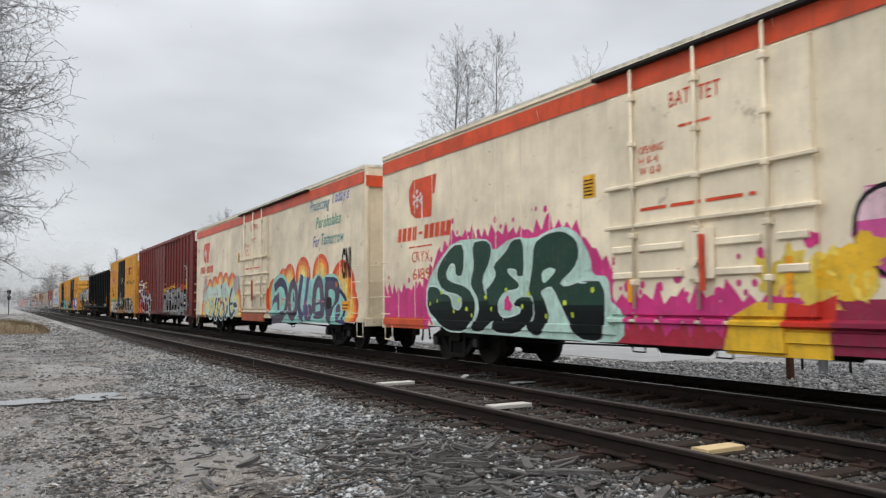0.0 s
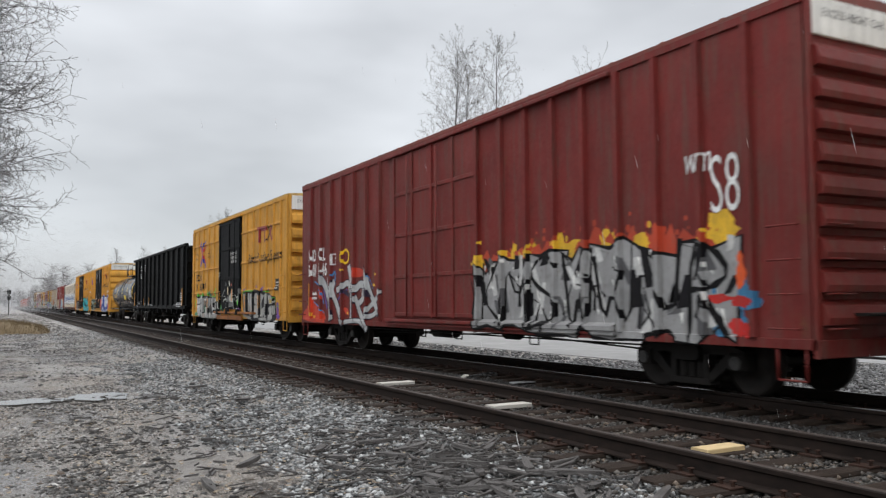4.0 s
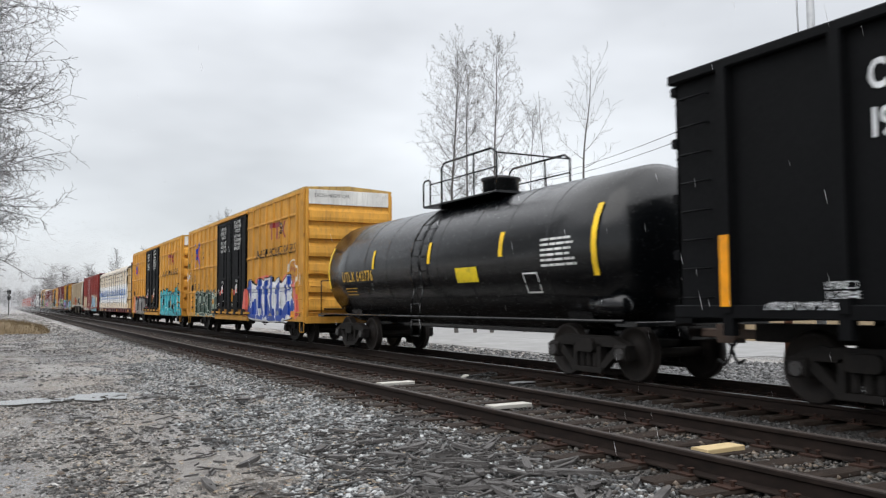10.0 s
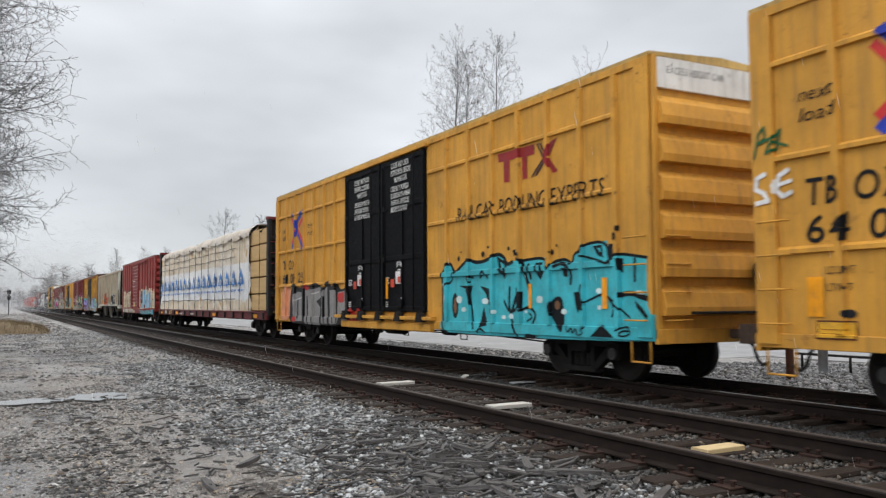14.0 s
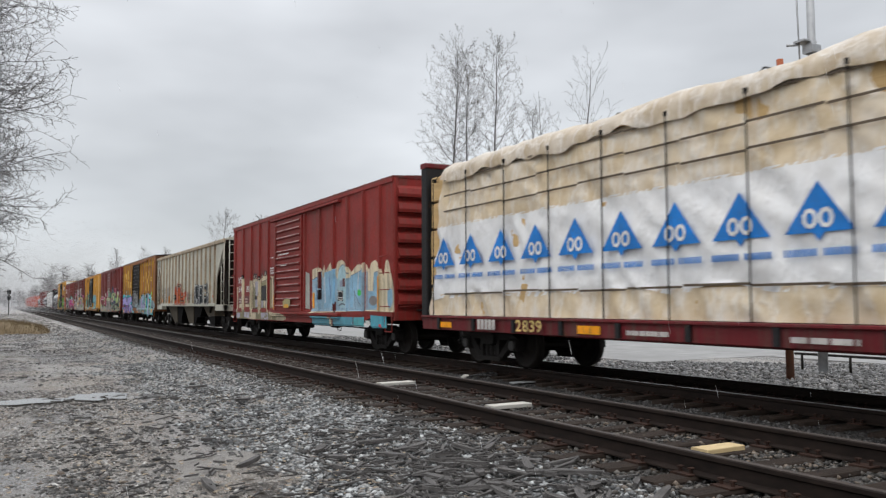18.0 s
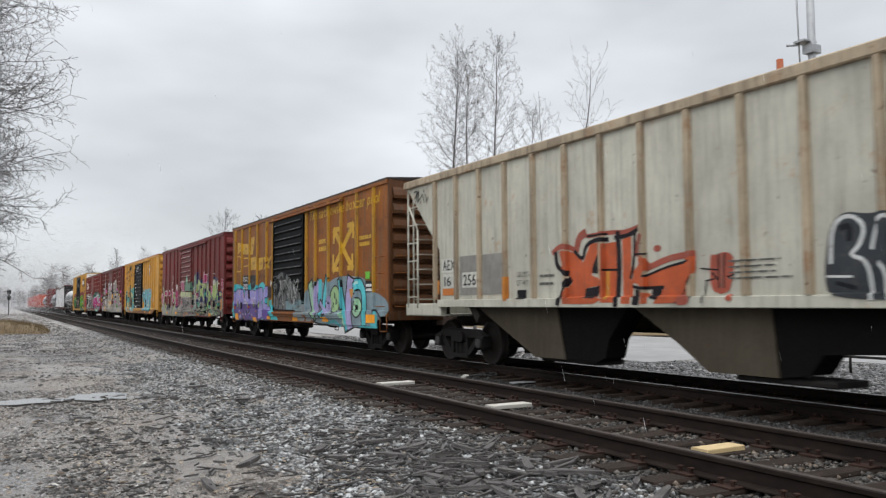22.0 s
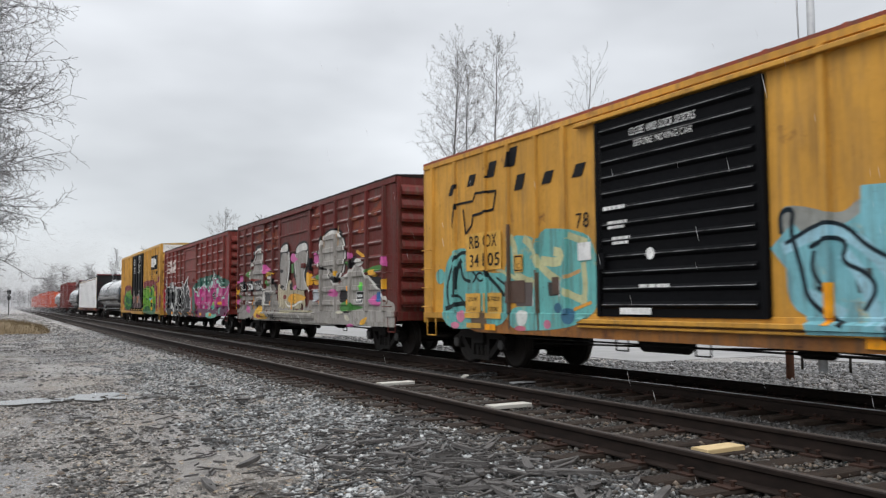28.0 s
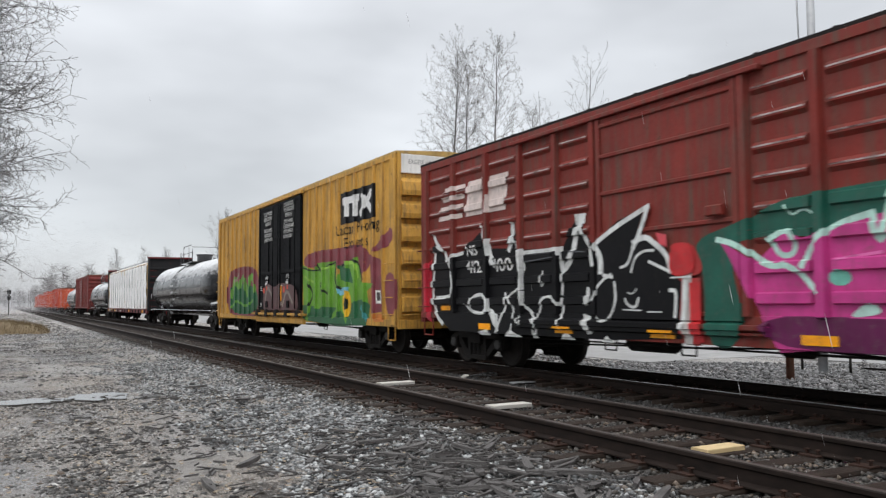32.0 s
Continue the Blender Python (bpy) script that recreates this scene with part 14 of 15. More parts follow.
        sprayed(car, [(PALE_MINT, 0.066, [(13.48, 2.47),(14.13, 2.49),(14.06, 1.67)]),
            (PALE_MINT, 0.063, [(14.22, 2.25),(14.93, 1.98),(15.25, 2.05)]),
            (PALE_MINT, 0.051, [(14.99, 1.98),(14.46, 1.51),(15.05, 1.69)]),
            (PALE_MINT, 0.044, [(15.08, 2.26),(15.06, 2.07),(15.25, 2.05),(15.24, 2.25),(15.08, 2.26)]),
            (PALE_MINT, 0.046, [(15.27, 1.77),(15.15, 1.45),(15.03, 1.5)]),
            (PALE_MINT, 0.04, [(15.29, 1.77),(15.58, 1.82),(16.08, 2.18)]),
            (PALE_MINT, 0.067, [(16.01, 1.74),(15.83, 1.34),(16.1, 1.07)]),
            (rgb(30, 88, 74), 0, [(16.03, 1.71),(16.1, 1.75),(16.08, 1.15),(15.9, 1.34)])], '', base)
        sprayed(car, [(rgb(122, 202, 182), 0, [(11.62, 0.92),(12.63, 0.95),(12.88, 0.84),(13.82, 0.87),(13.9, 0.79),(13.2, 0.65),(11.49, 0.67)]),
            (rgb(122, 202, 182), -1, [(14.14, 1.13),(14.49, 1.18),(14.48, 0.88),(14.24, 0.87)]),
            (rgb(122, 202, 182), 0, [(12.94, 1.31),(13.35, 1.31),(13.29, 1.06),(12.97, 1.05)]),
            (rgb(122, 202, 182), 0, [(10.87, 1.57),(10.84, 1.51),(10.76, 1.48),(10.67, 1.48),(10.59, 1.52),(10.56, 1.58),(10.59, 1.64),(10.67, 1.67),(10.77, 1.67),(10.84, 1.63)]),
            (PALE_MINT, 0.044, [(11.87, 2.34),(12.15, 2.35),(12.17, 2.18),(11.9, 2.17),(11.87, 2.34)])], '', base)
        sprayed(car, [(PALE_MINT, 0.079, [(11.84, 1.39),(12.03, 1.22),(12.1, 1.05)]),
            (PALE_MINT, 0.08, [(12.36, 1.37),(12.32, 1.11)]),
            (PALE_MINT, 0, [(10.77, 1.1),(11.08, 1.32),(11.26, 1.16)]),
            (PALE_MINT, 0.02, [(13.78, 0.81),(13.9, 1.07),(14.1, 0.93)]),
            (PALE_MINT, 0.02, [(12.65, 1.45),(12.83, 1.46)])], '', base)
        sprayed(car, [(PALE_MINT, 0.022, [(14.53, 2.48),(14.92, 2.47),(14.88, 2.35),(14.56, 2.38)]),
            (PALE_MINT, 0.029, [(10.02, 2.48),(10.08, 2.34),(10.26, 2.43),(10.4, 2.34)]),
            (rgb(150, 40, 100), 0.025, [(11.74, 1.76),(12.83, 1.81)]),
            (rgb(150, 40, 100), 0.021, [(14.19, 1.43),(15.16, 1.56)]),
            (rgb(214, 110, 170), 0.025, [(13.49, 2.23),(14.04, 2.27)]),
            (rgb(214, 110, 170), 0.035, [(10.7, 1.79),(11.24, 1.84)]),
            (rgb(214, 110, 170), 0.021, [(14.34, 1.87),(14.61, 1.81)])], '', base)
        base = sprayed(car, [(rgb(15, 15, 18), -1, [(0.63, 2.63),(1.16, 2.3),(1.91, 2.38),(2.62, 2.73),(3.01, 2.38),(3.67, 2.34),(3.84, 2.8),(4.06, 2.32),(4.13, 2.29),(5.4, 2.23),(5.69, 2.6),(5.89, 2.77),(6.09, 2.38),(6.35, 2.25),(6.94, 2.56),(7.56, 2.71),(7.32, 2.19),(7.69, 2.26),(7.99, 2.08),(8.09, 1.75),(8.3, 1.58),(8.21, 0.78),(6.61, 0.71),(1.39, 0.72),(0.77, 1.02),(0.57, 1.77)]),
            (CHALK, 0.096, [(0.63, 2.78),(0.79, 2.57),(1.11, 2.45),(1.21, 2.27)]),
            (CHALK, 0.077, [(1.16, 2.22),(1.57, 2.32),(1.91, 2.35)])], 'black graffiti letters with white edges')
        sprayed(car, [(CHALK, 0.079, [(1.34, 2.21),(1.54, 1.87),(1.56, 1.57),(1.35, 1.44),(0.73, 1.42)]),
            (CHALK, 0.097, [(0.68, 2.4),(0.57, 1.77),(0.56, 1.39),(0.77, 1.02),(1.04, 0.87)]),
            (CHALK, 0.11, [(2.75, 2.81),(2.73, 2.65)])], '', base)
        sprayed(car, [(CHALK, 0.133, [(2.96, 2.52),(3, 2.27),(3.17, 2.06)]),
            (CHALK, 0.116, [(3.84, 2.78),(3.85, 2.54),(3.71, 2.32)]),
            (CHALK, 0.086, [(3.85, 2.57),(4.02, 2.32)]),
            (CHALK, 0.07, [(4.09, 2.23),(4.79, 2.23),(5.4, 2.23)]),
            (CHALK, 0.149, [(4.13, 2.23),(4.18, 1.95)]),
            (CHALK, 0.061, [(4.18, 1.99),(4.13, 1.26),(4.44, 1.16),(4.62, 0.96)]),
            (CHALK, 0.121, [(5.36, 2.22),(5.39, 1.94),(5.42, 1.84),(5.68, 2.05),(5.78, 2.4),(5.88, 2.58)]),
            (CHALK, -1, [(5.76, 2.79),(6.07, 2.78),(6.03, 2.61),(5.79, 2.61)])], '', base)
        sprayed(car, [(CHALK, 0.068, [(5.42, 1.84),(5.38, 1.46)])], '', base)
        sprayed(car, [(CHALK, 0.086, [(5.94, 2.56),(6.08, 2.3),(6.23, 2.18)]),
            (CHALK, 0.082, [(6.26, 2.13),(6.31, 1.92)]),
            (CHALK, 0.125, [(6.37, 2.21),(6.54, 2.02),(6.53, 1.8)]),
            (CHALK, 0.078, [(6.4, 2.25),(6.94, 2.49),(7.65, 2.72)]),
            (CHALK, 0.082, [(7.63, 2.69),(7.47, 2.36),(7.31, 2.13)]),
            (CHALK, 0.043, [(7.31, 2.13),(7.18, 1.87),(7.02, 1.84)]),
            (CHALK, 0.04, [(7.25, 1.76),(7.34, 1.98),(7.54, 2.07),(7.75, 2.06)]),
            (CHALK, 0.086, [(7.32, 2.2),(7.57, 2.29),(7.78, 2.16),(8.03, 1.98),(8.09, 1.75)])], '', base)
        sprayed(car, [(CHALK, 0.045, [(7.65, 1.9),(7.91, 1.8),(8.09, 1.73)])], '', base)
        sprayed(car, [(CHALK, 0.071, [(2.18, 1.2),(2.32, 1.47),(2.94, 1.47),(2.94, 1.18)]),
            (CHALK, 0.061, [(2.04, 1.27),(2.22, 1.15),(2.72, 1.08),(3.03, 1.2),(3.23, 1.02),(3.31, 0.78)]),
            (CHALK, -1, [(2.98, 1.13),(3.32, 1.09),(3.31, 0.78),(3.15, 0.87)]),
            (CHALK, -1, [(2.54, 0.72),(2.93, 0.8),(3.01, 0.64),(2.62, 0.63)]),
            (CHALK, 0.061, [(3.69, 1.41),(3.88, 1.14),(3.79, 0.84),(3.71, 0.73)]),
            (CHALK, 0.064, [(3.57, 1.48),(3.6, 1.26),(3.44, 1.05),(3.23, 0.74)]),
            (CHALK, 0.042, [(3.61, 1.39),(3.85, 1.52),(4.12, 1.56)])], '', base)
        sprayed(car, [(CHALK, -1, [(3.51, 0.64),(3.75, 0.8),(4.13, 0.64)]),
            (CHALK, 0.049, [(4.07, 1.05),(4.14, 0.89),(4.22, 0.97)])], '', base)
        sprayed(car, [(CHALK, 0.053, [(4.61, 0.76),(4.73, 1.26),(4.87, 1.4),(5.11, 1.42),(5.34, 1.26)]),
            (CHALK, 0.048, [(4.81, 1.85),(4.74, 1.57),(4.84, 1.66)]),
            (CHALK, -1, [(4.47, 0.85),(4.68, 0.64),(4.5, 0.63)]),
            (CHALK, 0.063, [(5.44, 1.36),(5.36, 0.88)]),
            (CHALK, -1, [(6.06, 1.56),(6.18, 1.54),(6.26, 1.35),(6.02, 1.24)]),
            (CHALK, -1, [(5.99, 1.12),(6.2, 1.08),(6.22, 0.8),(6.1, 0.78)]),
            (CHALK, -1, [(5.32, 0.68),(5.52, 0.82),(5.74, 0.68)]),
            (CHALK, 0.045, [(6.29, 1.35),(6.41, 1.53),(6.58, 1.66),(6.78, 1.74)])], '', base)
        sprayed(car, [(CHALK, 0.047, [(6.86, 1.61),(6.9, 1.35),(6.76, 1.08),(6.59, 0.99),(6.34, 1.06)]),
            (CHALK, 0.055, [(6.61, 1.73),(6.81, 1.7)]),
            (CHALK, -1, [(6.44, 0.67),(6.59, 0.78),(6.75, 0.66)])], '', base)
        sprayed(car, [(CHALK, 0.045, [(7.11, 1.35),(7.16, 1.26),(7.34, 1.21),(7.41, 1.36)]),
            (CHALK, 0.02, [(7.05, 1.19),(7.46, 1.18)]),
            (CHALK, 0.024, [(7.17, 1.45),(7.27, 1.42),(7.37, 1.5)]),
            (CHALK, 0.02, [(7.6, 1.16),(7.89, 1.16)]),
            (CHALK, 0.057, [(8.08, 1.47),(8.21, 1.47),(8.16, 1.1)]),
            (CHALK, 0.087, [(8.37, 1.58),(8.33, 1.1),(8.28, 0.94)]),
            (CHALK, 0.024, [(8.09, 1.65),(8.48, 1.65)]),
            (rgb(196, 48, 52), 0, [(8.05, 1.83),(8.15, 2.15),(8.49, 2.11),(8.57, 1.81),(8.48, 1.68),(8.13, 1.66)])], '', base)
        sprayed(car, [(rgb(196, 48, 52), -1, [(8.45, 1.57),(8.66, 1.57),(8.65, 0.75),(8.45, 0.75)]),
            (rgb(190, 40, 60), -1, [(0.24, 2.16),(0.52, 2.28),(0.5, 0.89),(0.28, 0.94)]),
            (rgb(210, 80, 90), -1, [(7.81, 2.32),(8.02, 2.27),(8.03, 2.09),(7.87, 2.15)]),
            (rgb(90, 92, 96), 0.02, [(4.28, 2.05),(5.21, 2.1)]),
            (rgb(90, 92, 96), 0.02, [(5.65, 2.16),(6.08, 2.14)])], '', base)
        blend_patch(car, 7.95, 8.3, 0.85, 2.0, rgb(176, 60, 56), 134, 10, 1.4, "red graffiti paint", 0.14)
        painted(car, "lettering", [(WHITE, 7, lettering("NS", 2.1, 2.28, 0.2, 0.42, 0, 0.01) + lettering("412", 2.1, 1.92, 0.24, 0.6, 0, 0.01) + lettering("100", 3.25, 1.92, 0.24, 0.6, 0, 0.01))])
        painted(car, "notice", [(BLACK, 8, [quad(13.15, 13.62, 1.52, 1.88)]), (WHITE, 9, stroke([(13.17, 1.54), (13.6, 1.54), (13.6, 1.86), (13.17, 1.86), (13.17, 1.54)], 0.02) + bars(13.22, 13.55, 1.6, 1.8, 2, 3, 0.3)), (rgb(120, 235, 70), 8, [quad(13.25, 13.45, 1.25, 1.4)])])
        yellow_marks(car, [(14.15, 1.3, 0.95, 0.13), (0.95, 1.15, 0.5, 0.1), (2.6, 0.78, 0.45, 0.12), (5.2, 0.78, 0.5, 0.12), (7.6, 0.78, 0.5, 0.12), (10.2, 0.78, 0.5, 0.12), (12.3, 0.76, 0.55, 0.14)])
    running_gear(car, 1.72)


def covered_hopper(rear, front):
    car = Car("covered_hopper", rear, front, "grey-white covered hopper with orange and black graffiti", 1.53, "hopper car")
    L, w, y, H, zb = car.L, 1.53, -1.53, 4.13, 1.28
    m = paint("grey_white_hopper", rgb(192, 190, 176), 0.09, 0.13, 0.5, (0.42, 0.24, 0.12, 1))
    brown = paint("rusty_hopper_post", rgb(176, 160, 136), 0.24, 0.4, 0.6, (0.26, 0.13, 0.06, 1))
    dk = paint("dirty_chute", rgb(46, 42, 38), 0.1, 0.4, 0.75, None, 0.15)
    poly = [(1.75, zb), (L - 1.75, zb), (L - 1.6, 2.48), (L - 0.1, 4.0), (L - 0.1, H), (0.1, H), (0.1, 4.0), (1.7, 2.48)]
    for s in (-1, 1):
        g = Geo().extrude(poly, 1, *sorted((s * w, s * (w - 0.05))), flip=True)
        wall = part("side_wall", g, m, car.ob)
        part("top_chord", Geo().bev(0.02, L - 0.02, *sorted((s * (w - 0.02), s * (w + 0.07))), H - 0.12, H + 0.05, 0.02), brown, wall)
        part("bottom_chord", Geo().bev(1.7, L - 1.7, *sorted((s * w, s * (w + 0.06))), zb - 0.06, zb + 0.1, 0.01), m, wall)
    car.raise_(1.7, L - 1.7, zb - 0.06, zb + 0.1, 0.06)
    for u in [1.55 + 0.96 * k for k in range(16)]:
        z0 = zb + 0.1
        part("side_post", Geo().extrude([(u - 0.06, y), (u - 0.045, y - 0.07), (u + 0.045, y - 0.07), (u + 0.06, y)], 2, z0, H - 0.12), brown, car.ob)
        car.raise_(u - 0.05, u + 0.05, z0, H - 0.12, 0.07)
    part("roof", Geo().extrude([(-w, H), (w, H), (w * 0.6, H + 0.2), (0, H + 0.27), (-w * 0.6, H + 0.2)], 0, 0.02, L - 0.02), m, car.ob)
    g = Geo().bev(0.3, L - 0.3, -0.35, 0.35, H + 0.40, H + 0.43, 0.005)
    for k in range(30):
        g.box(0.4 + k * 0.58, 0.44 + k * 0.58, -0.35, 0.35, H + 0.2, H + 0.40)
    part("running_board", g, GALV, car.ob)
    for u in (3.2, 6.5, 11.0, 14.4):
        part("hatch", Geo().bev(u - 0.9, u + 0.9, -0.8, -0.42, H + 0.2, H + 0.32, 0.03), m, car.ob)
    # slope sheets, hopper bays
    for s, x in ((1, 0.0), (-1, L)):
        g = Geo().extrude([(x + s * 0.1, H), (x + s * 0.1, H - 0.15), (x + s * 3.2, 0.9), (x + s * 3.3, 1.05), (x + s * 0.2, H)] if s > 0 else [(x + s * 0.1, H), (x + s * 0.2, H), (x + s * 3.3, 1.05), (x + s * 3.2, 0.9), (x + s * 0.1, H - 0.15)], 1, -w + 0.06, w - 0.06, flip=True)
        part("slope_sheet", g, dk, car.ob)
        part("end_sill", Geo().bev(*sorted((x, x + s * 1.75)), -w, -w + 0.14, 1.02, 1.3, 0.02).bev(*sorted((x, x + s * 1.75)), w - 0.14, w, 1.02, 1.3, 0.02).bev(*sorted((x, x + s * 0.16)), -w, w, 1.02, 1.3, 0.02).box(*sorted((x, x + s * 1.8)), -w + 0.1, w - 0.1, 1.02, 1.06), m, car.ob)
        g = Geo()
        for a in (x + s * 0.12, x + s * 0.62):
            g.rod((a, y, 1.2), (a, y, 3.0 if a == x + s * 0.62 else 4.0), 0.025)
        for k in range(6):
            g.rod((x + s * 0.12, y, 1.45 + 0.42 * k), (x + s * 0.62, y, 1.45 + 0.42 * k), 0.016)
        g.rod((x + s * 0.62, y, 3.0), (x + s * 0.15, y, 3.6), 0.025)
        part("ladder", g, m, car.ob)
        g = Geo()
        for k in range(8):
            g.rod((x, y + 0.2, 1.4 + 0.36 * k), (x, y + 0.75, 1.4 + 0.36 * k), 0.016)
        for yy in (y + 0.2, y + 0.75):
            g.rod((x, yy, 1.1), (x, yy, 4.1), 0.025)
        part("end_ladder", g, m, car.ob)
        part("brake_reservoir", Geo().lathe([(-0.35, 0.05), (-0.3, 0.2), (0.3, 0.2), (0.35, 0.05)], (x + s * 1.15, -0.5, 1.75), (0, 1, 0), 14), dk, car.ob)
        for q in (-w + 0.4, w - 0.4):
            part("end_post", Geo().bev(x + s * 1.3 - 0.05, x + s * 1.3 + 0.05, q - 0.05, q + 0.05, 1.05, 2.9, 0.01), dk, car.ob)
    # lit and shaded halves of each chute are set apart by colour
    lit_side = paint("dusty_chute_lit", rgb(74, 68, 57), 0.03, 0.3, 0.75, None, 0.15)
    shaded_side = paint("chute_side_shaded", rgb(17, 15, 14), 0.0, 0.05, 0.8, None, 0.1)
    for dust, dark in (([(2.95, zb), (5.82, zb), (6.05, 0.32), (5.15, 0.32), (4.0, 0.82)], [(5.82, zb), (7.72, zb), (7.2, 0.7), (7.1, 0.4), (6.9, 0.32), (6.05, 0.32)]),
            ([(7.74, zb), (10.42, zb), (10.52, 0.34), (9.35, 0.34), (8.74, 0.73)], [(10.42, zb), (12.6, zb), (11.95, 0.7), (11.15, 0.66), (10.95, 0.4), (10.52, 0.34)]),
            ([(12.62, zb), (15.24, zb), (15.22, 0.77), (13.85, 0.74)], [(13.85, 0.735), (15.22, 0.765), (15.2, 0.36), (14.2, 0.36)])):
        bay = part("hopper_bay", Geo().extrude(dust[::-1], 1, -w + 0.15, -w + 0.6, flip=True).box(dust[0][0] + 0.8, dark[1][0] - 0.8, -w + 0.6, w - 0.3, 0.85, zb), lit_side, car.ob, "dust-brown discharge chute half in its lit colour")
        part("slope_plate", Geo().extrude(dark[::-1], 1, -w + 0.18, -w + 0.6, flip=True), shaded_side, bay, "sloping side of the chute with its shade painted black")
        u = dark[-1][0]
        part("outlet_gate", Geo().bev(u - 0.75, u + 0.75, -1.3, -0.7, 0.26, 0.34, 0.02), STEEL_DARK, bay)
    plate = rgb(206, 206, 196)
    for mark, u0, u1, z0, z1, h, w in (("AEX", 1.83, 2.45, 1.96, 2.26, 0.22, 0.54), ("16", 1.9, 2.36, 1.62, 1.93, 0.2, 0.3), ("256", 2.73, 3.36, 1.62, 1.94, 0.22, 0.52)):
        painted(car, "number_plate", [(plate, 4.5, [quad(u0, u1, z0, z1)]), (BLACK, 6, lettering(mark, u0 + 0.05, z0 + 0.05, h, w, 0, 0.01))], "white stencil plate with black characters")
    for u0, u1, z0, z1, c in ((2.62, 3.41, 1.47, 2.28, rgb(140, 138, 132)), (3.55, 4.3, 1.47, 2.27, rgb(146, 144, 138)), (1.86, 2.42, 1.47, 1.62, rgb(206, 120, 50)), (4.39, 4.52, 1.34, 1.8, rgb(206, 130, 50)), (15.4, 15.95, 1.62, 1.74, rgb(206, 120, 50)), (15.8, 15.95, 1.4, 1.9, rgb(206, 120, 50)), (1.62, 1.7, 1.5, 1.8, rgb(206, 130, 50))):
        painted(car, "paint_square", [(c, 3, [quad(u0, u1, z0, z1)])])
    painted(car, "lettering", [(rgb(70, 70, 68), 5, lettering("LD LMT", 4.82, 1.78, 0.1, 0.36) + lettering("LT WT", 4.82, 1.62, 0.1, 0.36)), (BLACK, 5, [quad(4.82, 5.12, 1.38, 1.54)]), (rgb(90, 90, 86), 5, bars(5.55, 6.1, 1.62, 1.9, 2, 5, 0.3) + bars(9.9, 10.9, 1.6, 1.9, 4, 5, 0.3))])
    painted(car, "tag", [(BLACK, 5, stroke([(0.5, 3.75), (0.7, 3.9), (0.65, 3.65), (0.9, 3.8), (1.0, 3.6)], 0.03) + stroke([(0.45, 3.9), (0.62, 3.92), (0.56, 3.62)], 0.025) + stroke([(0.95, 3.9), (1.05, 3.75), (1.1, 3.6), (1.2, 3.72)], 0.025))], "black graffiti tag")
    base = sprayed(car, [(rgb(156, 80, 64), 0.091, [(5.97, 2.18),(6.14, 2.27),(6.38, 2.26),(6.62, 2.17)]),
            (rgb(156, 80, 64), 0.144, [(6.63, 2.19),(6.7, 2.39),(6.84, 2.44)]),
            (rgb(156, 80, 64), 0.07, [(6.93, 2.39),(7.57, 2.41),(7.84, 2.38),(8.14, 2.44)]),
            (rgb(156, 80, 64), 0.147, [(8.21, 2.28),(8.12, 2.06)]),
            (rgb(156, 80, 64), -2, [(8.56, 2.09),(0.08, 0.05)]),
            (rgb(156, 80, 64), 0.093, [(8.36, 1.81),(8.8, 1.94),(9.28, 1.97)])], 'rust orange graffiti letters with dark lines')
    sprayed(car, [(rgb(186, 88, 50), -1, [(6.14, 2.18),(6.3, 2.2),(6.59, 2.13),(6.81, 1.96),(7, 2.26),(7.24, 2.27),(7.21, 2.15),(7.04, 1.83),(7.03, 1.74),(7.31, 1.66),(7.34, 1.57),(7.05, 1.56),(6.87, 1.53),(6.84, 1.37),(7.16, 1.39),(7.33, 1.35),(7.11, 1.28),(6.28, 1.28),(6.28, 1.46),(6.51, 1.64),(6.45, 1.74),(6.29, 1.86),(6.22, 1.94)])], '', base)
    sprayed(car, [(rgb(186, 88, 50), -1, [(7.33, 2.24),(7.66, 2.25),(7.63, 1.3),(7.3, 1.3)]),
                  (rgb(198, 138, 58), -1, [(7.39, 1.82),(7.48, 1.81),(7.47, 1.35),(7.37, 1.35)]),
                  (rgb(186, 88, 50), -1, [(7.79, 2.28),(8, 2.31),(7.98, 1.69),(8.03, 1.6),(8, 1.28),(7.79, 1.28)]),
                  (rgb(186, 88, 50), -1, [(8.12, 1.84),(8.27, 2.01),(8.39, 1.88),(8.26, 1.68),(8.64, 1.56),(8.64, 1.51),(8.26, 1.53),(8.01, 1.61),(8.04, 1.78)]),
                  (rgb(186, 88, 50), -1, [(8.32, 1.7),(8.97, 1.84),(9.32, 1.95),(9.31, 1.74),(9.2, 1.58),(9.08, 1.29),(8.51, 1.28),(8.67, 1.49),(8.64, 1.55),(8.26, 1.58)])], '', base)
    sprayed(car, [(rgb(186, 88, 50), -1, [(8.25, 1.45),(8.41, 1.43),(8.37, 1.28),(8.22, 1.28)])], '', base)
    sprayed(car, [(UMBER, 0.092, [(6.04, 2.15),(6.07, 1.91),(6.39, 1.8)]),
                  (UMBER, 0.114, [(6.45, 1.68),(6.25, 1.53),(6.15, 1.3)]),
                  (UMBER, 0.067, [(6.59, 2.15),(6.81, 1.99),(6.86, 2.23),(7.1, 2.32),(7.44, 2.3)]),
                  (UMBER, 0.032, [(6.93, 2.39),(7.43, 2.39)]),
                  (UMBER, 0.107, [(7.69, 2.37),(7.72, 1.88),(7.66, 1.28)]),
                  (UMBER, 0.065, [(7.63, 2.32),(7.9, 2.32),(8.13, 2.4)]),
                  (UMBER, 0.051, [(8.08, 2.34),(8.05, 1.86),(7.97, 1.68)]),
                  (UMBER, 0.027, [(8.08, 2.03),(8.33, 2.02)])], '', base)
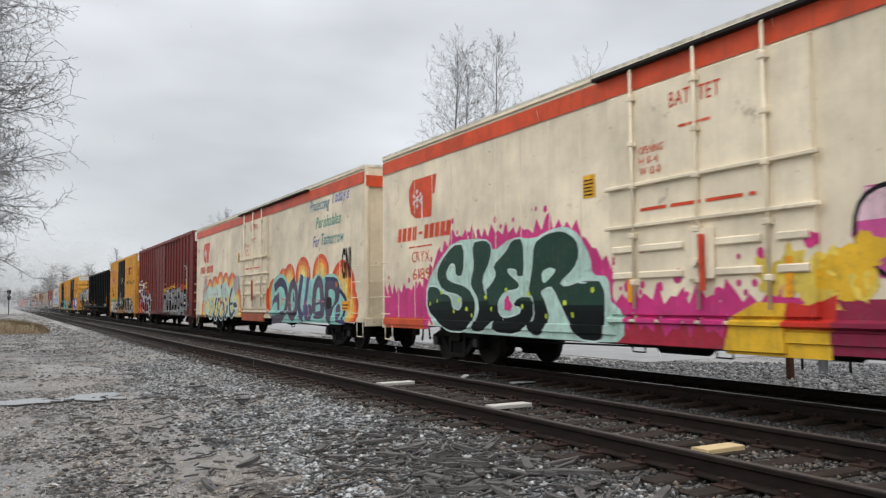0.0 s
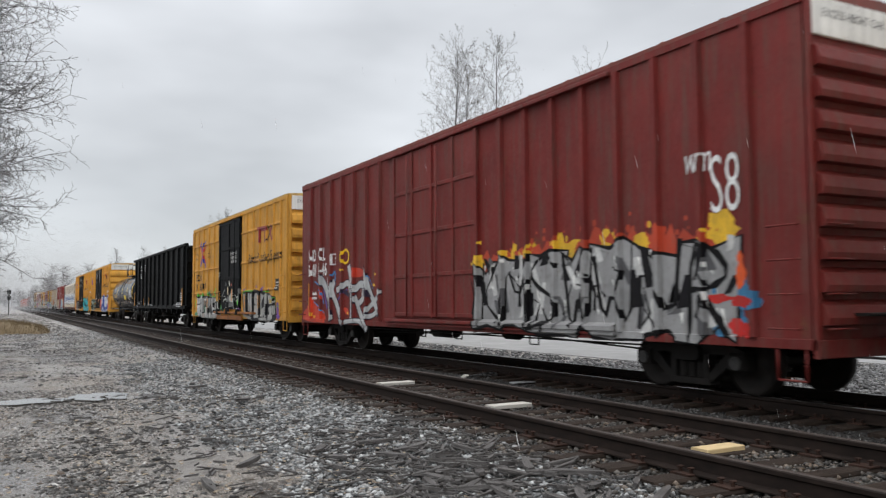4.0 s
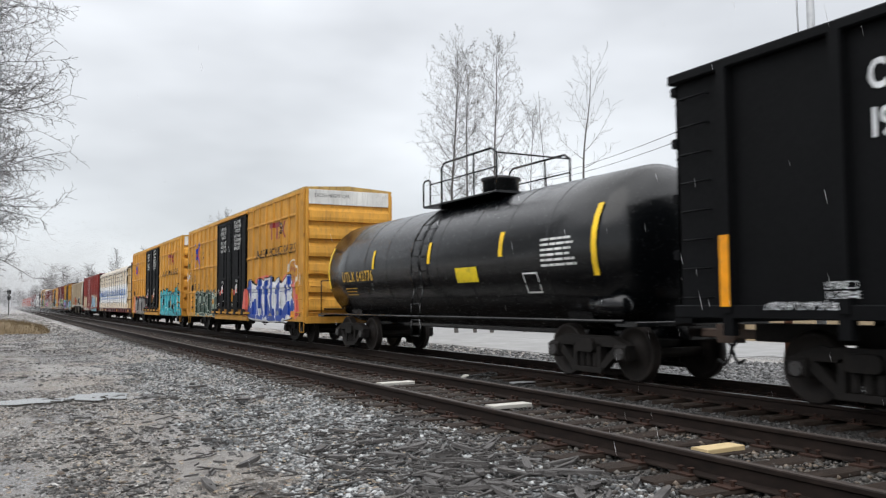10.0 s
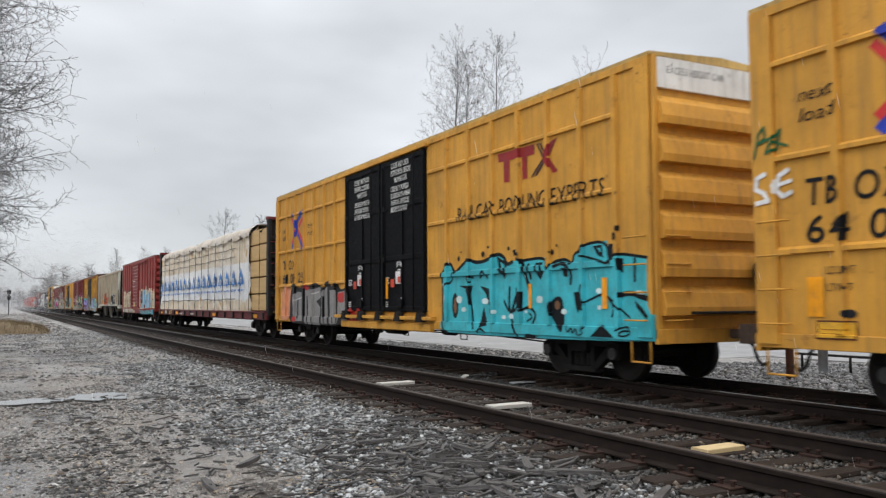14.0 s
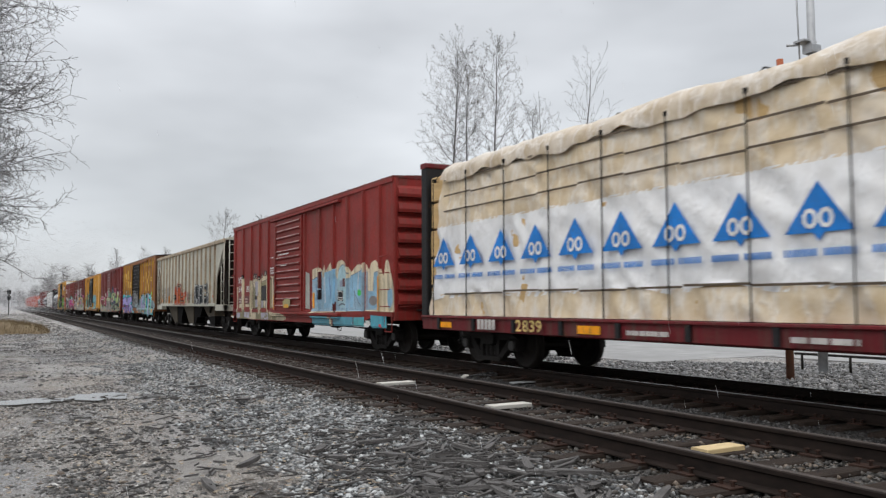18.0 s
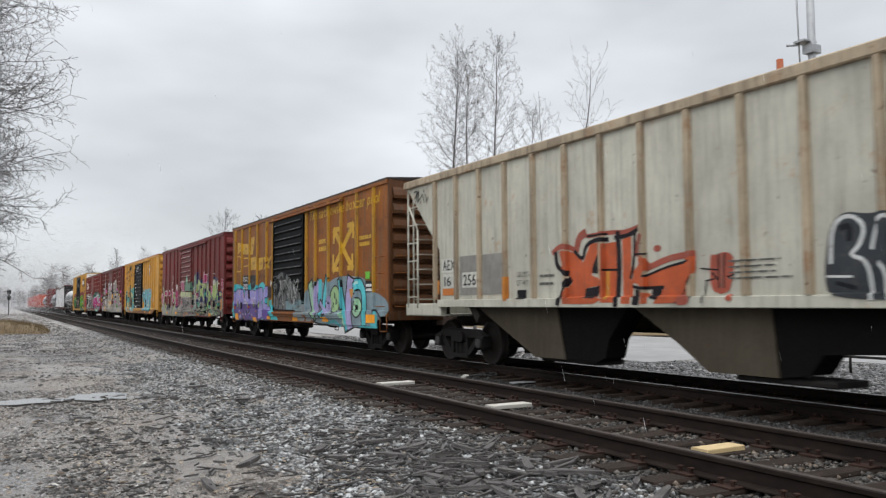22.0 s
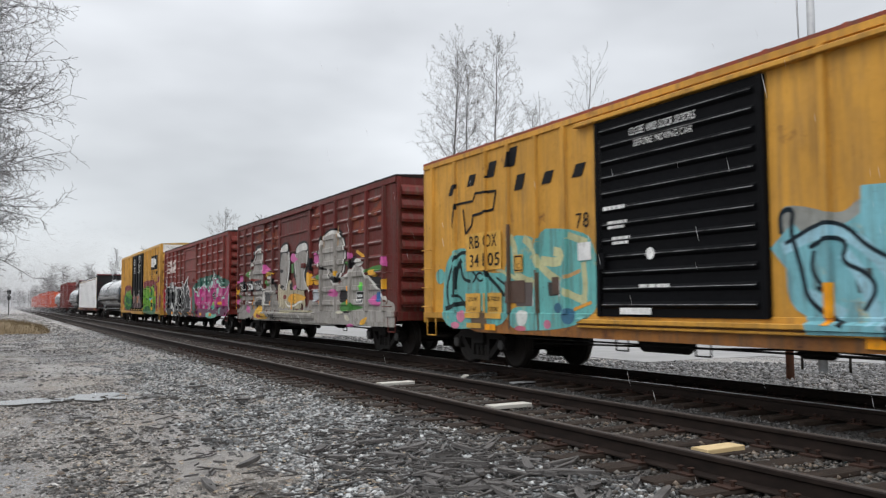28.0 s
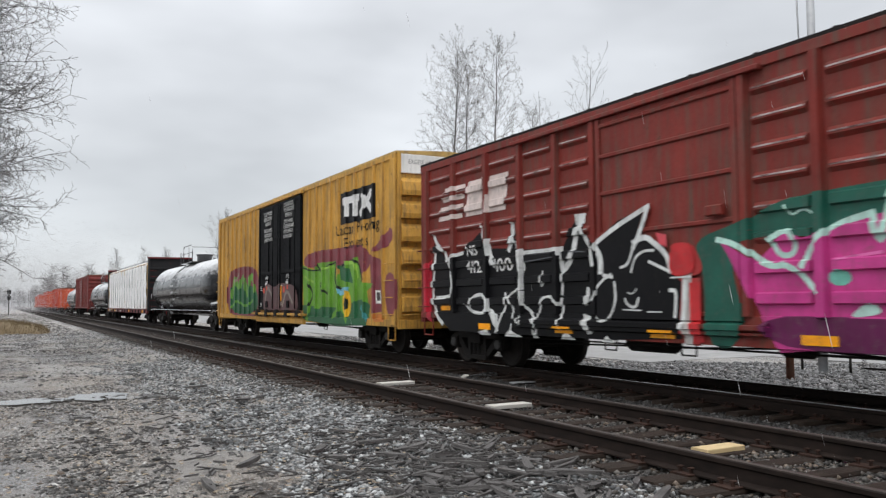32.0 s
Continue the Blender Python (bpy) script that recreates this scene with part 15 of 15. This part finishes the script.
    sprayed(car, [(UMBER, -1, [(7.06, 1.9),(7.24, 2.17),(7.26, 1.75),(7.03, 1.79)])], '', base)
    sprayed(car, [(UMBER, -1, [(6.87, 1.53),(7.31, 1.57),(7.3, 1.44),(7.12, 1.37),(6.84, 1.38)]),
                  (UMBER, 0.036, [(7.37, 1.82),(7.65, 1.81)]),
                  (UMBER, 0.035, [(8.3, 1.69),(8.74, 1.81),(9.21, 1.88)]),
                  (UMBER, 0.047, [(8.03, 1.54),(8.19, 1.51),(8.67, 1.52)]),
                  (UMBER, -1, [(8.44, 1.49),(8.67, 1.51),(8.59, 1.34),(8.43, 1.36)]),
                  (UMBER, -1, [(8.07, 1.5),(8.23, 1.48),(8.19, 1.26),(8.05, 1.26)]),
                  (UMBER, 0.021, [(9.26, 1.65),(8.95, 1.29)]),
                  (rgb(156, 80, 64), 0, [(8.95, 1.34),(9.11, 1.44),(9.24, 1.37),(9.19, 1.26),(8.99, 1.26)])], '', base)
    sprayed(car, [(rgb(172, 84, 64), 0, [(9.59, 1.95),(9.71, 1.93),(9.77, 1.96),(9.91, 1.96),(9.98, 1.91),(10, 1.78),(9.95, 1.56),(9.91, 1.45),(9.77, 1.4),(9.61, 1.45),(9.57, 1.64),(9.58, 1.8)]),
                  (UMBER, 0.021, [(9.42, 1.76),(9.72, 1.73)]),
                  (UMBER, 0.03, [(9.73, 1.94),(9.73, 1.5)]),
                  (rgb(140, 110, 96), 0.02, [(9.79, 1.94),(9.78, 1.5)]),
                  (UMBER, 0.027, [(9.84, 1.94),(9.81, 1.5)]),
                  (UMBER, 0.021, [(9.5, 1.59),(9.64, 1.61)]),
                  (UMBER, 0.028, [(9.62, 1.69),(9.7, 1.61)]),
                  (UMBER, 0.022, [(9.99, 1.66),(9.88, 1.63)])], '', base)
    sprayed(car, [(rgb(172, 84, 64), -2, [(9.94, 1.35),(0.06, 0.04)]),
                  (rgb(50, 48, 46), 0.02, [(9.51, 1.57),(9.46, 1.29)])], '', base)
    base = sprayed(car, [(rgb(50, 55, 60), 0, [(11.33, 1.61),(11.43, 2.19),(11.63, 2.33),(11.91, 2.27),(12.16, 2.29),(12.4, 2.26),(12.74, 2.27),(13.35, 2.23),(13.45, 2.15),(13.32, 1.94),(13.42, 1.62),(13.48, 1.43),(13.36, 1.31),(11.4, 1.32)]),
            (PEARL, 0.047, [(11.43, 1.75),(11.46, 2.18),(11.67, 2.3),(11.88, 2.16),(11.81, 1.93),(11.66, 1.82),(11.9, 1.76),(11.95, 1.33)]),
            (PEARL, 0.041, [(11.95, 1.89),(12.02, 2.17),(12.16, 2.26),(12.24, 2.1),(12.25, 1.88)]),
            (PEARL, 0.042, [(12.05, 1.73),(12.15, 1.62),(12.15, 1.33)]),
            (PEARL, 0.037, [(12.45, 2.22),(12.71, 2.26),(13.15, 2.23)])], 'dark grey graffiti letters with white edges')
    sprayed(car, [(PEARL, 0.037, [(12.6, 2.17),(12.63, 1.9),(12.44, 1.76)]),
                  (PEARL, 0.037, [(12.29, 1.69),(12.51, 1.65),(12.62, 1.52),(12.57, 1.33)]),
                  (PEARL, 0.038, [(12.73, 1.8),(12.88, 1.62),(12.8, 1.32)]),
                  (PEARL, 0.033, [(12.81, 1.75),(12.91, 1.97),(13.03, 1.81),(13.21, 1.7),(13.4, 1.55),(13.46, 1.43),(13.33, 1.32)]),
                  (PEARL, 0.036, [(13.12, 2.14),(13.22, 1.94),(13.28, 1.76)]),
                  (PEARL, 0.027, [(11.38, 1.59),(11.69, 1.58)]),
                  (rgb(28, 30, 34), 0.066, [(11.59, 2.14),(11.69, 2.17),(11.68, 2.01)]),
                  (rgb(28, 30, 34), 0.05, [(11.51, 1.51),(11.73, 1.45)])], '', base)
    sprayed(car, [(rgb(110, 116, 120), 0.06, [(12.34, 2.19),(12.38, 1.81)]),
                  (rgb(110, 116, 120), 0.055, [(12.67, 1.62),(12.75, 1.44)])], '', base)
    sprayed(car, [(rgb(74, 78, 80), -2, [(14.25, 2.14),(0.22, 0.21)]),
                  (PEARL, 0.033, [(14.1, 2.24),(14.02, 2.08),(14.04, 1.9),(14.15, 1.8)]),
                  (rgb(44, 48, 52), 0, [(14.11, 1.93),(14.36, 1.9),(14.53, 1.93),(14.37, 1.79),(14.19, 1.78)]),
                  (rgb(60, 64, 68), -2, [(14.25, 1.54),(0.27, 0.25)]),
                  (rgb(78, 82, 84), -2, [(14.73, 1.57),(0.29, 0.28)]),
                  (PEARL, 0.029, [(14.02, 1.43),(14.08, 1.67),(14.26, 1.78),(14.48, 1.78),(14.63, 1.65),(14.67, 1.42)]),
                  (PEARL, 0.027, [(14.42, 1.58),(14.4, 1.34)]),
                  (rgb(40, 44, 48), 0.033, [(14.3, 1.66),(14.34, 1.34)])], '', base)
    sprayed(car, [(rgb(150, 154, 154), 0.021, [(14.69, 1.53),(15, 1.52),(14.99, 1.4),(14.71, 1.4)])], '', base)
    sprayed(car, [(PEARL, -1, [(13.6, 1.91),(14.02, 1.89),(14.02, 1.67),(13.6, 1.69)]),
                  (UMBER, -1, [(13.63, 1.89),(13.8, 1.88),(13.79, 1.7),(13.62, 1.71)]),
                  (UMBER, -1, [(13.83, 1.88),(14, 1.86),(13.99, 1.69),(13.83, 1.7)]),
                  (rgb(60, 60, 58), -1, [(13.62, 1.67),(14.01, 1.65),(14, 1.59),(13.62, 1.61)])], '', base)
    running_gear(car, 1.75, centre=False)
    part("centre_sill", Geo().box(0.15, L - 0.15, -0.25, 0.25, 0.78, 1.02), dk, car.ob)


def plain_boxcar(rear, front, col, H, label, band=None):
    """A far boxcar at the tail of the train."""
    car = Car("boxcar", rear, front, label)
    m = paint("far_%d_%d" % (int(rear), int(H * 10)), col, 0.06, 0.3, 0.5)
    shell(car, H, 0.95, m, paint("far_roof", rgb(120, 70, 55), 0.2, 0.3), m, None, posts_at(0, car.L, 13), 0.12, 0.06, ridges=8)
    corrugated_door(car, car.L * 0.4, car.L * 0.6, 1.05, H - 0.3, m, 10)
    if band:
        painted(car, "stripe", [(band, 4, [quad(0, car.L, 1.1, 2.6)])])
    running_gear(car, 1.75, spin=False)


reefer(19.07, -2.53, "SIER")
reefer(41.95, 20.33, "DOLLER")
nokl(62.15, 43.22)
ttx_car(79.5, 63.72, False, "FBOX")
gondola(100.55, 81.15)
tank_car(116.0, 101.55)
ttx_car(135.9, 117.13, True, "BLUE")
ttx_car(156.9, 137.82, True, "TEAL")
centrebeam(182.1, 158.2)
lumber_load(182.1, 158.2, 21.3)
old_boxcar(199.6, 183.55, "BKTY")
covered_hopper(218.85, 201.1)
old_boxcar(235.85, 219.97, "RBOX")
old_boxcar(253.3, 237.5, "WINE")
old_boxcar(271.0, 254.8, "GOLD")
waffle_boxcar(288.05, 272.55, "SOU")
waffle_boxcar(305.6, 289.7, "NS")
ttx_car(325.9, 307.0, True, "LIME")
tank_car(345.6, 327.3, False)
centrebeam(371.3, 346.9)
lumber_load(371.3, 346.9, 23.5, white=True, label="lumber load fully wrapped in white plastic")
tank_car(389.0, 372.6, False)
plain_boxcar(409.5, 391.0, rgb(112, 38, 36), 4.7, "oxide red boxcar far down the train")
tank_car(428.5, 411.0, False)
for k in range(7):
    plain_boxcar(449.5 + 20.6 * k, 431.0 + 20.6 * k, rgb(206, 84, 44) if k % 2 == 0 else rgb(190, 66, 40), (3.9, 4.3, 3.8, 4.4, 3.8, 4.2, 3.9)[k], "orange boxcar near the tail of the train")


# ---------------------------------------------------------------- beyond the train
def background():
    tall = "tall bare tree with a fine crown beyond the train"
    open_crown = dict(rise=20, bend=0.10, twigs=12, fine=5, thin=0.0062, low=0.44, full=1.15, buds=0.020, tip=0.42)
    tree(11, 22.25, 40.2, 16.3, 3.0, tall, 0.13, limbs=50, lean=(0.005, 0), **open_crown)
    tree(12, 23.2, 39.75, 15.6, 2.6, tall, 0.11, limbs=42, **open_crown)
    tree(17, 23.95, 39.2, 16.2, 2.6, tall, 0.12, limbs=44, lean=(0.012, -0.006), **open_crown)
    slim = "slender bare tree beyond the train"
    tree(13, 28.35, 36.2, 15.2, 3.0, slim, 0.13, limbs=12, low=0.60, rise=30, bend=0.14, twigs=8, fine=3, thin=0.008, tip=0.5)
    tree(14, 26.8, 37.4, 13.9, 0.7, slim, 0.06, limbs=10, low=0.6, rise=60, twigs=5, fine=2, thin=0.007)
    tree(20, 25.5, 38.3, 12.6, 3.0, slim, 0.07, limbs=30, low=0.5, rise=40, twigs=9, fine=4, thin=0.006, buds=0.02)
    edge = "large bare tree at the edge of the lot"
    # bark colour paled to carry the haze over these trees
    hazed_bark = simple("pale_grey_bark", (0.12, 0.115, 0.112, 1), (0.27, 0.26, 0.255, 1), 9, 0.9, 0, 0.4, (2, 2, 0.4))
    fine_crown = dict(rise=4, bend=0.012, twigs=16, fine=6, full=0.7, tip=0.55)
    tree(15, -2.3, 27, 15.5, 3.5, edge, 0.18, limbs=130, low=0.26, thin=0.0085, bark=hazed_bark, **fine_crown)
    tree(16, -2.3, 31.5, 16.5, 3.7, edge, 0.20, limbs=130, low=0.22, thin=0.0092, bark=hazed_bark, **fine_crown)
    tree(19, -2.2, 37, 16.5, 3.2, edge, 0.20, limbs=110, low=0.18, thin=0.0100, bark=hazed_bark, **fine_crown)
    tree(18, -2.0, 46, 15.0, 2.3, edge, 0.18, limbs=80, low=0.13, thin=0.011, bark=hazed_bark, **fine_crown)
    for k, (x, y, h) in enumerate(((24.2, 107, 13.8), (27.6, 95, 12.0), (31.5, 98, 13.4), (33.8, 92, 13.0), (24, 220, 15.5), (29, 200, 15), (44, 46, 11), (50, 44, 12), (58, 46, 11), (27, 160, 12), (36.0, 96, 14.2))):
        tree(30 + k, x, y, h, 3.4, "distant bare tree beyond the train", 0.14, "distant trees", limbs=34, low=0.3, rise=38, bend=0.06, twigs=10, fine=4, thin=0.012, full=0.9)
    # far woods: many small bare crowns in one mesh
    r = random.Random(9)
    g = Geo()
    for k in range(300):
        x, y = r.choice((r.uniform(14, 60), r.uniform(-70, -5))), r.uniform(300, 760)
        if k % 3 == 0:
            x = r.uniform(-60, 60); y = r.uniform(760, 950)
        h = r.uniform(10, 19)
        g.rod((x, y, -0.5), (x, y, h * 0.75), 0.25, 5, 0.1, caps=False)
        for _ in range(130):
            a, b = r.uniform(0, 6.28), r.uniform(0.2, 0.86)
            l = h * r.uniform(0.08, 0.24)
            g.rod((x + r.gauss(0, 0.06) * h, y, h * b), (x + r.gauss(0, 0.06) * h + math.cos(a) * l * 0.7, y + math.sin(a) * l * 0.7, h * b + l * 0.6), 0.05, 3, 0.02, caps=False)
    tagged(part("far_woods", g, BARK), "grey leafless woods in the distance", "woods", kind="stuff")
    # road behind the train
    road = simple("wet_pale_pavement", (0.20, 0.20, 0.198, 1), (0.34, 0.34, 0.335, 1), 1.2, 0.75, 0, 0.1, spec=0.15)
    g = Geo().extrude([(15.8, -0.5), (27, -0.5), (27, -0.34), (15.8, -0.36)], 1, 17.6, 320, flip=True).extrude([(20.5, -0.5), (27, -0.5), (27, -0.34), (20.5, -0.36)], 1, -120, 17.6, flip=True)
    tagged(part("road", g, road), "wet pale road running along behind the train", "road", kind="structure")
    g = Geo()
    n = 160
    for i in range(n + 1):
        y = 10 + i * 2
        for q, (x, z) in enumerate(((28, -0.45), (30, 0.35), (33, 0.9), (40, 1.1), (60, 0.6))):
            g.v.append((x + noise.noise((y * 0.2, q, 1.0)) * 0.8, y, z + noise.noise((y * 0.15, q, 4.0)) * 0.3))
    g.f = [(i * 5 + q, i * 5 + q + 1, (i + 1) * 5 + q + 1, (i + 1) * 5 + q) for i in range(n) for q in range(4)]
    g.s = [True] * len(g.f); g.mi = [0] * len(g.f)
    tagged(part("grass_bank", g, GRASS), "bank of dead tan grass behind the road", "grass bank", kind="structure")
    # mast, orange post, wires
    mast = thing("mast", "grey steel mast with small antennas behind the train", "mast", m=pose(16.98, 12.95, -0.4))
    part("pole", Geo().rod((0, 0, 0), (0, 0, 13), 0.11, 14, 0.085), GALV, mast)
    part("base_plate", Geo().bev(-0.16, 0.16, -0.16, 0.16, 0, 0.04, 0.01), GALV, mast)
    part("side_antenna", Geo().pipe([(-0.19, 0.17, 6.2), (-0.25, 0.22, 10.6)], 0.022), GALV, mast)
    part("bracket", Geo().bev(-0.30, 0.12, -0.05, 0.28, 7.90, 7.95, 0.01).bev(-0.16, 0.16, -0.14, 0.14, 7.62, 7.84, 0.02).rod((-0.24, 0.2, 7.86), (-0.44, 0.36, 7.86), 0.03), GALV, mast)
    part("stay", Geo().pipe([(-0.19, 0.17, 6.55), (-0.72, 0.66, 6.72)], 0.016).pipe([(-0.6, 0.55, 6.68), (-0.6, 0.55, 7.2), (-0.66, 0.6, 7.2), (-0.66, 0.6, 6.7)], 0.014), GALV, mast)
    post = thing("marker_post", "orange pipe post on a rusty base", "post", m=pose(15.05, 12.3, -0.4))
    part("pipe", Geo().rod((0, 0, 4.2), (0, 0, 7.05), 0.075, 12), paint("orange_post_paint", rgb(162, 88, 56), 0.15, 0.4), post)
    part("base", Geo().rod((0, 0, 0), (0, 0, 4.2), 0.085, 12), paint("rusty_pipe", rgb(120, 78, 60), 0.4, 0.3), post)
    w = Geo()
    for dz in (0, 0.35):
        pts = []
        for i in range(21):
            k = i / 20
            pts.append((17 + (44 - 17) * k, 13 + (70 - 13) * k, 6.4 + dz + (13.5 - 6.4) * k - 2.2 * k * (1 - k) * 1.6))
        w.pipe(pts, 0.012, 4)
    tagged(part("overhead_wire", w, HOSE), "thin overhead wires running from the mast", "wire")
    # low pipe rail by the road
    rail = thing("pipe_rail", "low dark pipe rail beside the road", "railing", m=pose(17.2, 13.5, -0.4))
    for s in (-2.5, -1.1, 0.2):
        part("post", Geo().rod((0, s, 0), (0, s, 0.42), 0.03), STEEL_DARK, rail)
    part("top_rail", Geo().rod((0, -2.7, 0.42), (0, 0.4, 0.42), 0.03), STEEL_DARK, rail)
    # signal, grass mound on the near side
    sig = thing("railway_signal", "black two-headed railway signal far down the line", "signal", m=pose(0.72, 150, -0.3))
    part("mast_pole", Geo().rod((0, 0, 0), (0, 0, 4.2), 0.07, 8), STEEL_DARK, sig)
    for z in (2.9, 3.8):
        part("signal_head", Geo().bev(-0.3, 0.3, -0.12, 0.12, z - 0.35, z + 0.3, 0.05).rod((0, -0.12, z), (0, -0.3, z + 0.02), 0.12, 10), HOSE, sig)
    g = Geo()
    for j in range(17):
        for i in range(33):
            a, b = i / 32, j / 16
            e = max(0.0, 1 - (2 * a - 1) ** 2) * max(0.0, 1 - (2 * b - 1) ** 2)
            g.v.append((-3.6 + a * 6.0, 49 + b * 6.5, -0.3 + e ** 0.6 * 0.75 * (1 + 0.3 * noise.noise((a * 6, b * 6, 1.0)))))
    g.f = [(j * 33 + i, j * 33 + i + 1, (j + 1) * 33 + i + 1, (j + 1) * 33 + i) for j in range(16) for i in range(32)]
    g.s = [True] * len(g.f); g.mi = [0] * len(g.f)
    tagged(part("grass_mound", g, GRASS), "low mound of dead tan grass beside the track", "mound")
    g, r = Geo(), random.Random(3)
    for _ in range(2600):
        x, y = r.uniform(-3.5, 2.3), r.uniform(49, 55)
        a, b = (x + 3.6) / 6.0, (y - 49) / 6.5
        e = max(0.0, 1 - (2 * a - 1) ** 2) * max(0.0, 1 - (2 * b - 1) ** 2)
        z = -0.32 + e ** 0.6 * 0.72
        dx, dy, h = r.uniform(-0.12, 0.12), r.uniform(-0.1, 0.1), r.uniform(0.12, 0.32)
        g.face([(x - 0.012, y, z), (x + 0.012, y, z), (x + dx, y + dy, z + h)])
    tagged(part("grass_tufts", g, GRASS), "dry grass blades on the mound", "grass", kind="stuff")


background()


# ---------------------------------------------------------------- sleet
FALL = Vector((0.75, -0.35, -4.2))             # metres a second, drifting with the wind


def build_sleet():
    """A slanting column of thin white streaks that falls past the camera."""
    r, g = random.Random(77), Geo()
    d = FALL / 62
    for _ in range(3000):
        a, q = radians(28 + r.uniform(-34, 34)), 2.2 + 7.5 * r.random() ** 0.6
        p = Vector((math.sin(a) * q, math.cos(a) * q, r.uniform(-1, 7))) - FALL * r.uniform(-0.5, SECONDS + 0.5)
        g.rod(p, p + d * r.uniform(0.6, 1.2), r.uniform(0.0006, 0.0012), 3, caps=False)
    ob = part("sleet", g, simple("wet_sleet", (0.78, 0.79, 0.80, 1), (0.84, 0.85, 0.86, 1), 20, 0.5, 0, 0.0))
    return tagged(ob, "thin white streaks of falling sleet", "sleet", kind="stuff")


SLEET = build_sleet()


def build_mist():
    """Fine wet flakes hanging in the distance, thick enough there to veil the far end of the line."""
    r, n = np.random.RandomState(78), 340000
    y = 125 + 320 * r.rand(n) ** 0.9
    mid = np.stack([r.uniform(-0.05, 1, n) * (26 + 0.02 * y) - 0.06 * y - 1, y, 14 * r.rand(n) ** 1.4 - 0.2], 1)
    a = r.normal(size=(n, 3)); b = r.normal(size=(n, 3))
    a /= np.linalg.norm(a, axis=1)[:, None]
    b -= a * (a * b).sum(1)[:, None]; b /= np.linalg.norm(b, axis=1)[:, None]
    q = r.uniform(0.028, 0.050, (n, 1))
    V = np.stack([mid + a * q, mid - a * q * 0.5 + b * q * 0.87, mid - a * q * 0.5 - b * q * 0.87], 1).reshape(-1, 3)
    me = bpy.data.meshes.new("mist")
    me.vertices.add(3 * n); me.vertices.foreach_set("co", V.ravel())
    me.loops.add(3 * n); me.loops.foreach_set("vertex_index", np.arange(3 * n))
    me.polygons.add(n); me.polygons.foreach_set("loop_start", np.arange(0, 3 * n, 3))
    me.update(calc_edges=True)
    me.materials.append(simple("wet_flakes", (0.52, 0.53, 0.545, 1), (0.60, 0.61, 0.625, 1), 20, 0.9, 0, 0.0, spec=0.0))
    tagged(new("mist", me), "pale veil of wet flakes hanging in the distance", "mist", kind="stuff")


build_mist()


# ---------------------------------------------------------------- what moves
def motions():
    times = [i * 2.0 for i in range(int(SECONDS / 2) + 1)]
    for car in CARS:
        walk(car.ob, [(t, pose(TRACK_TRAIN, car.rear - travelled(t), 0, 0, 0, -90)) for t in times])
    walk(SLEET, [(t, Matrix.Translation(FALL * t)) for t in (0.0, SECONDS)])
    spin = [i / 15 for i in range(int(SECONDS * 15) + 1)]
    for w, x in WHEELSETS:
        walk(w, [(t, pose(x, 0, 0.457) @ Matrix.Rotation(travelled(t) / 0.457, 4, "Y")) for t in spin])


motions()
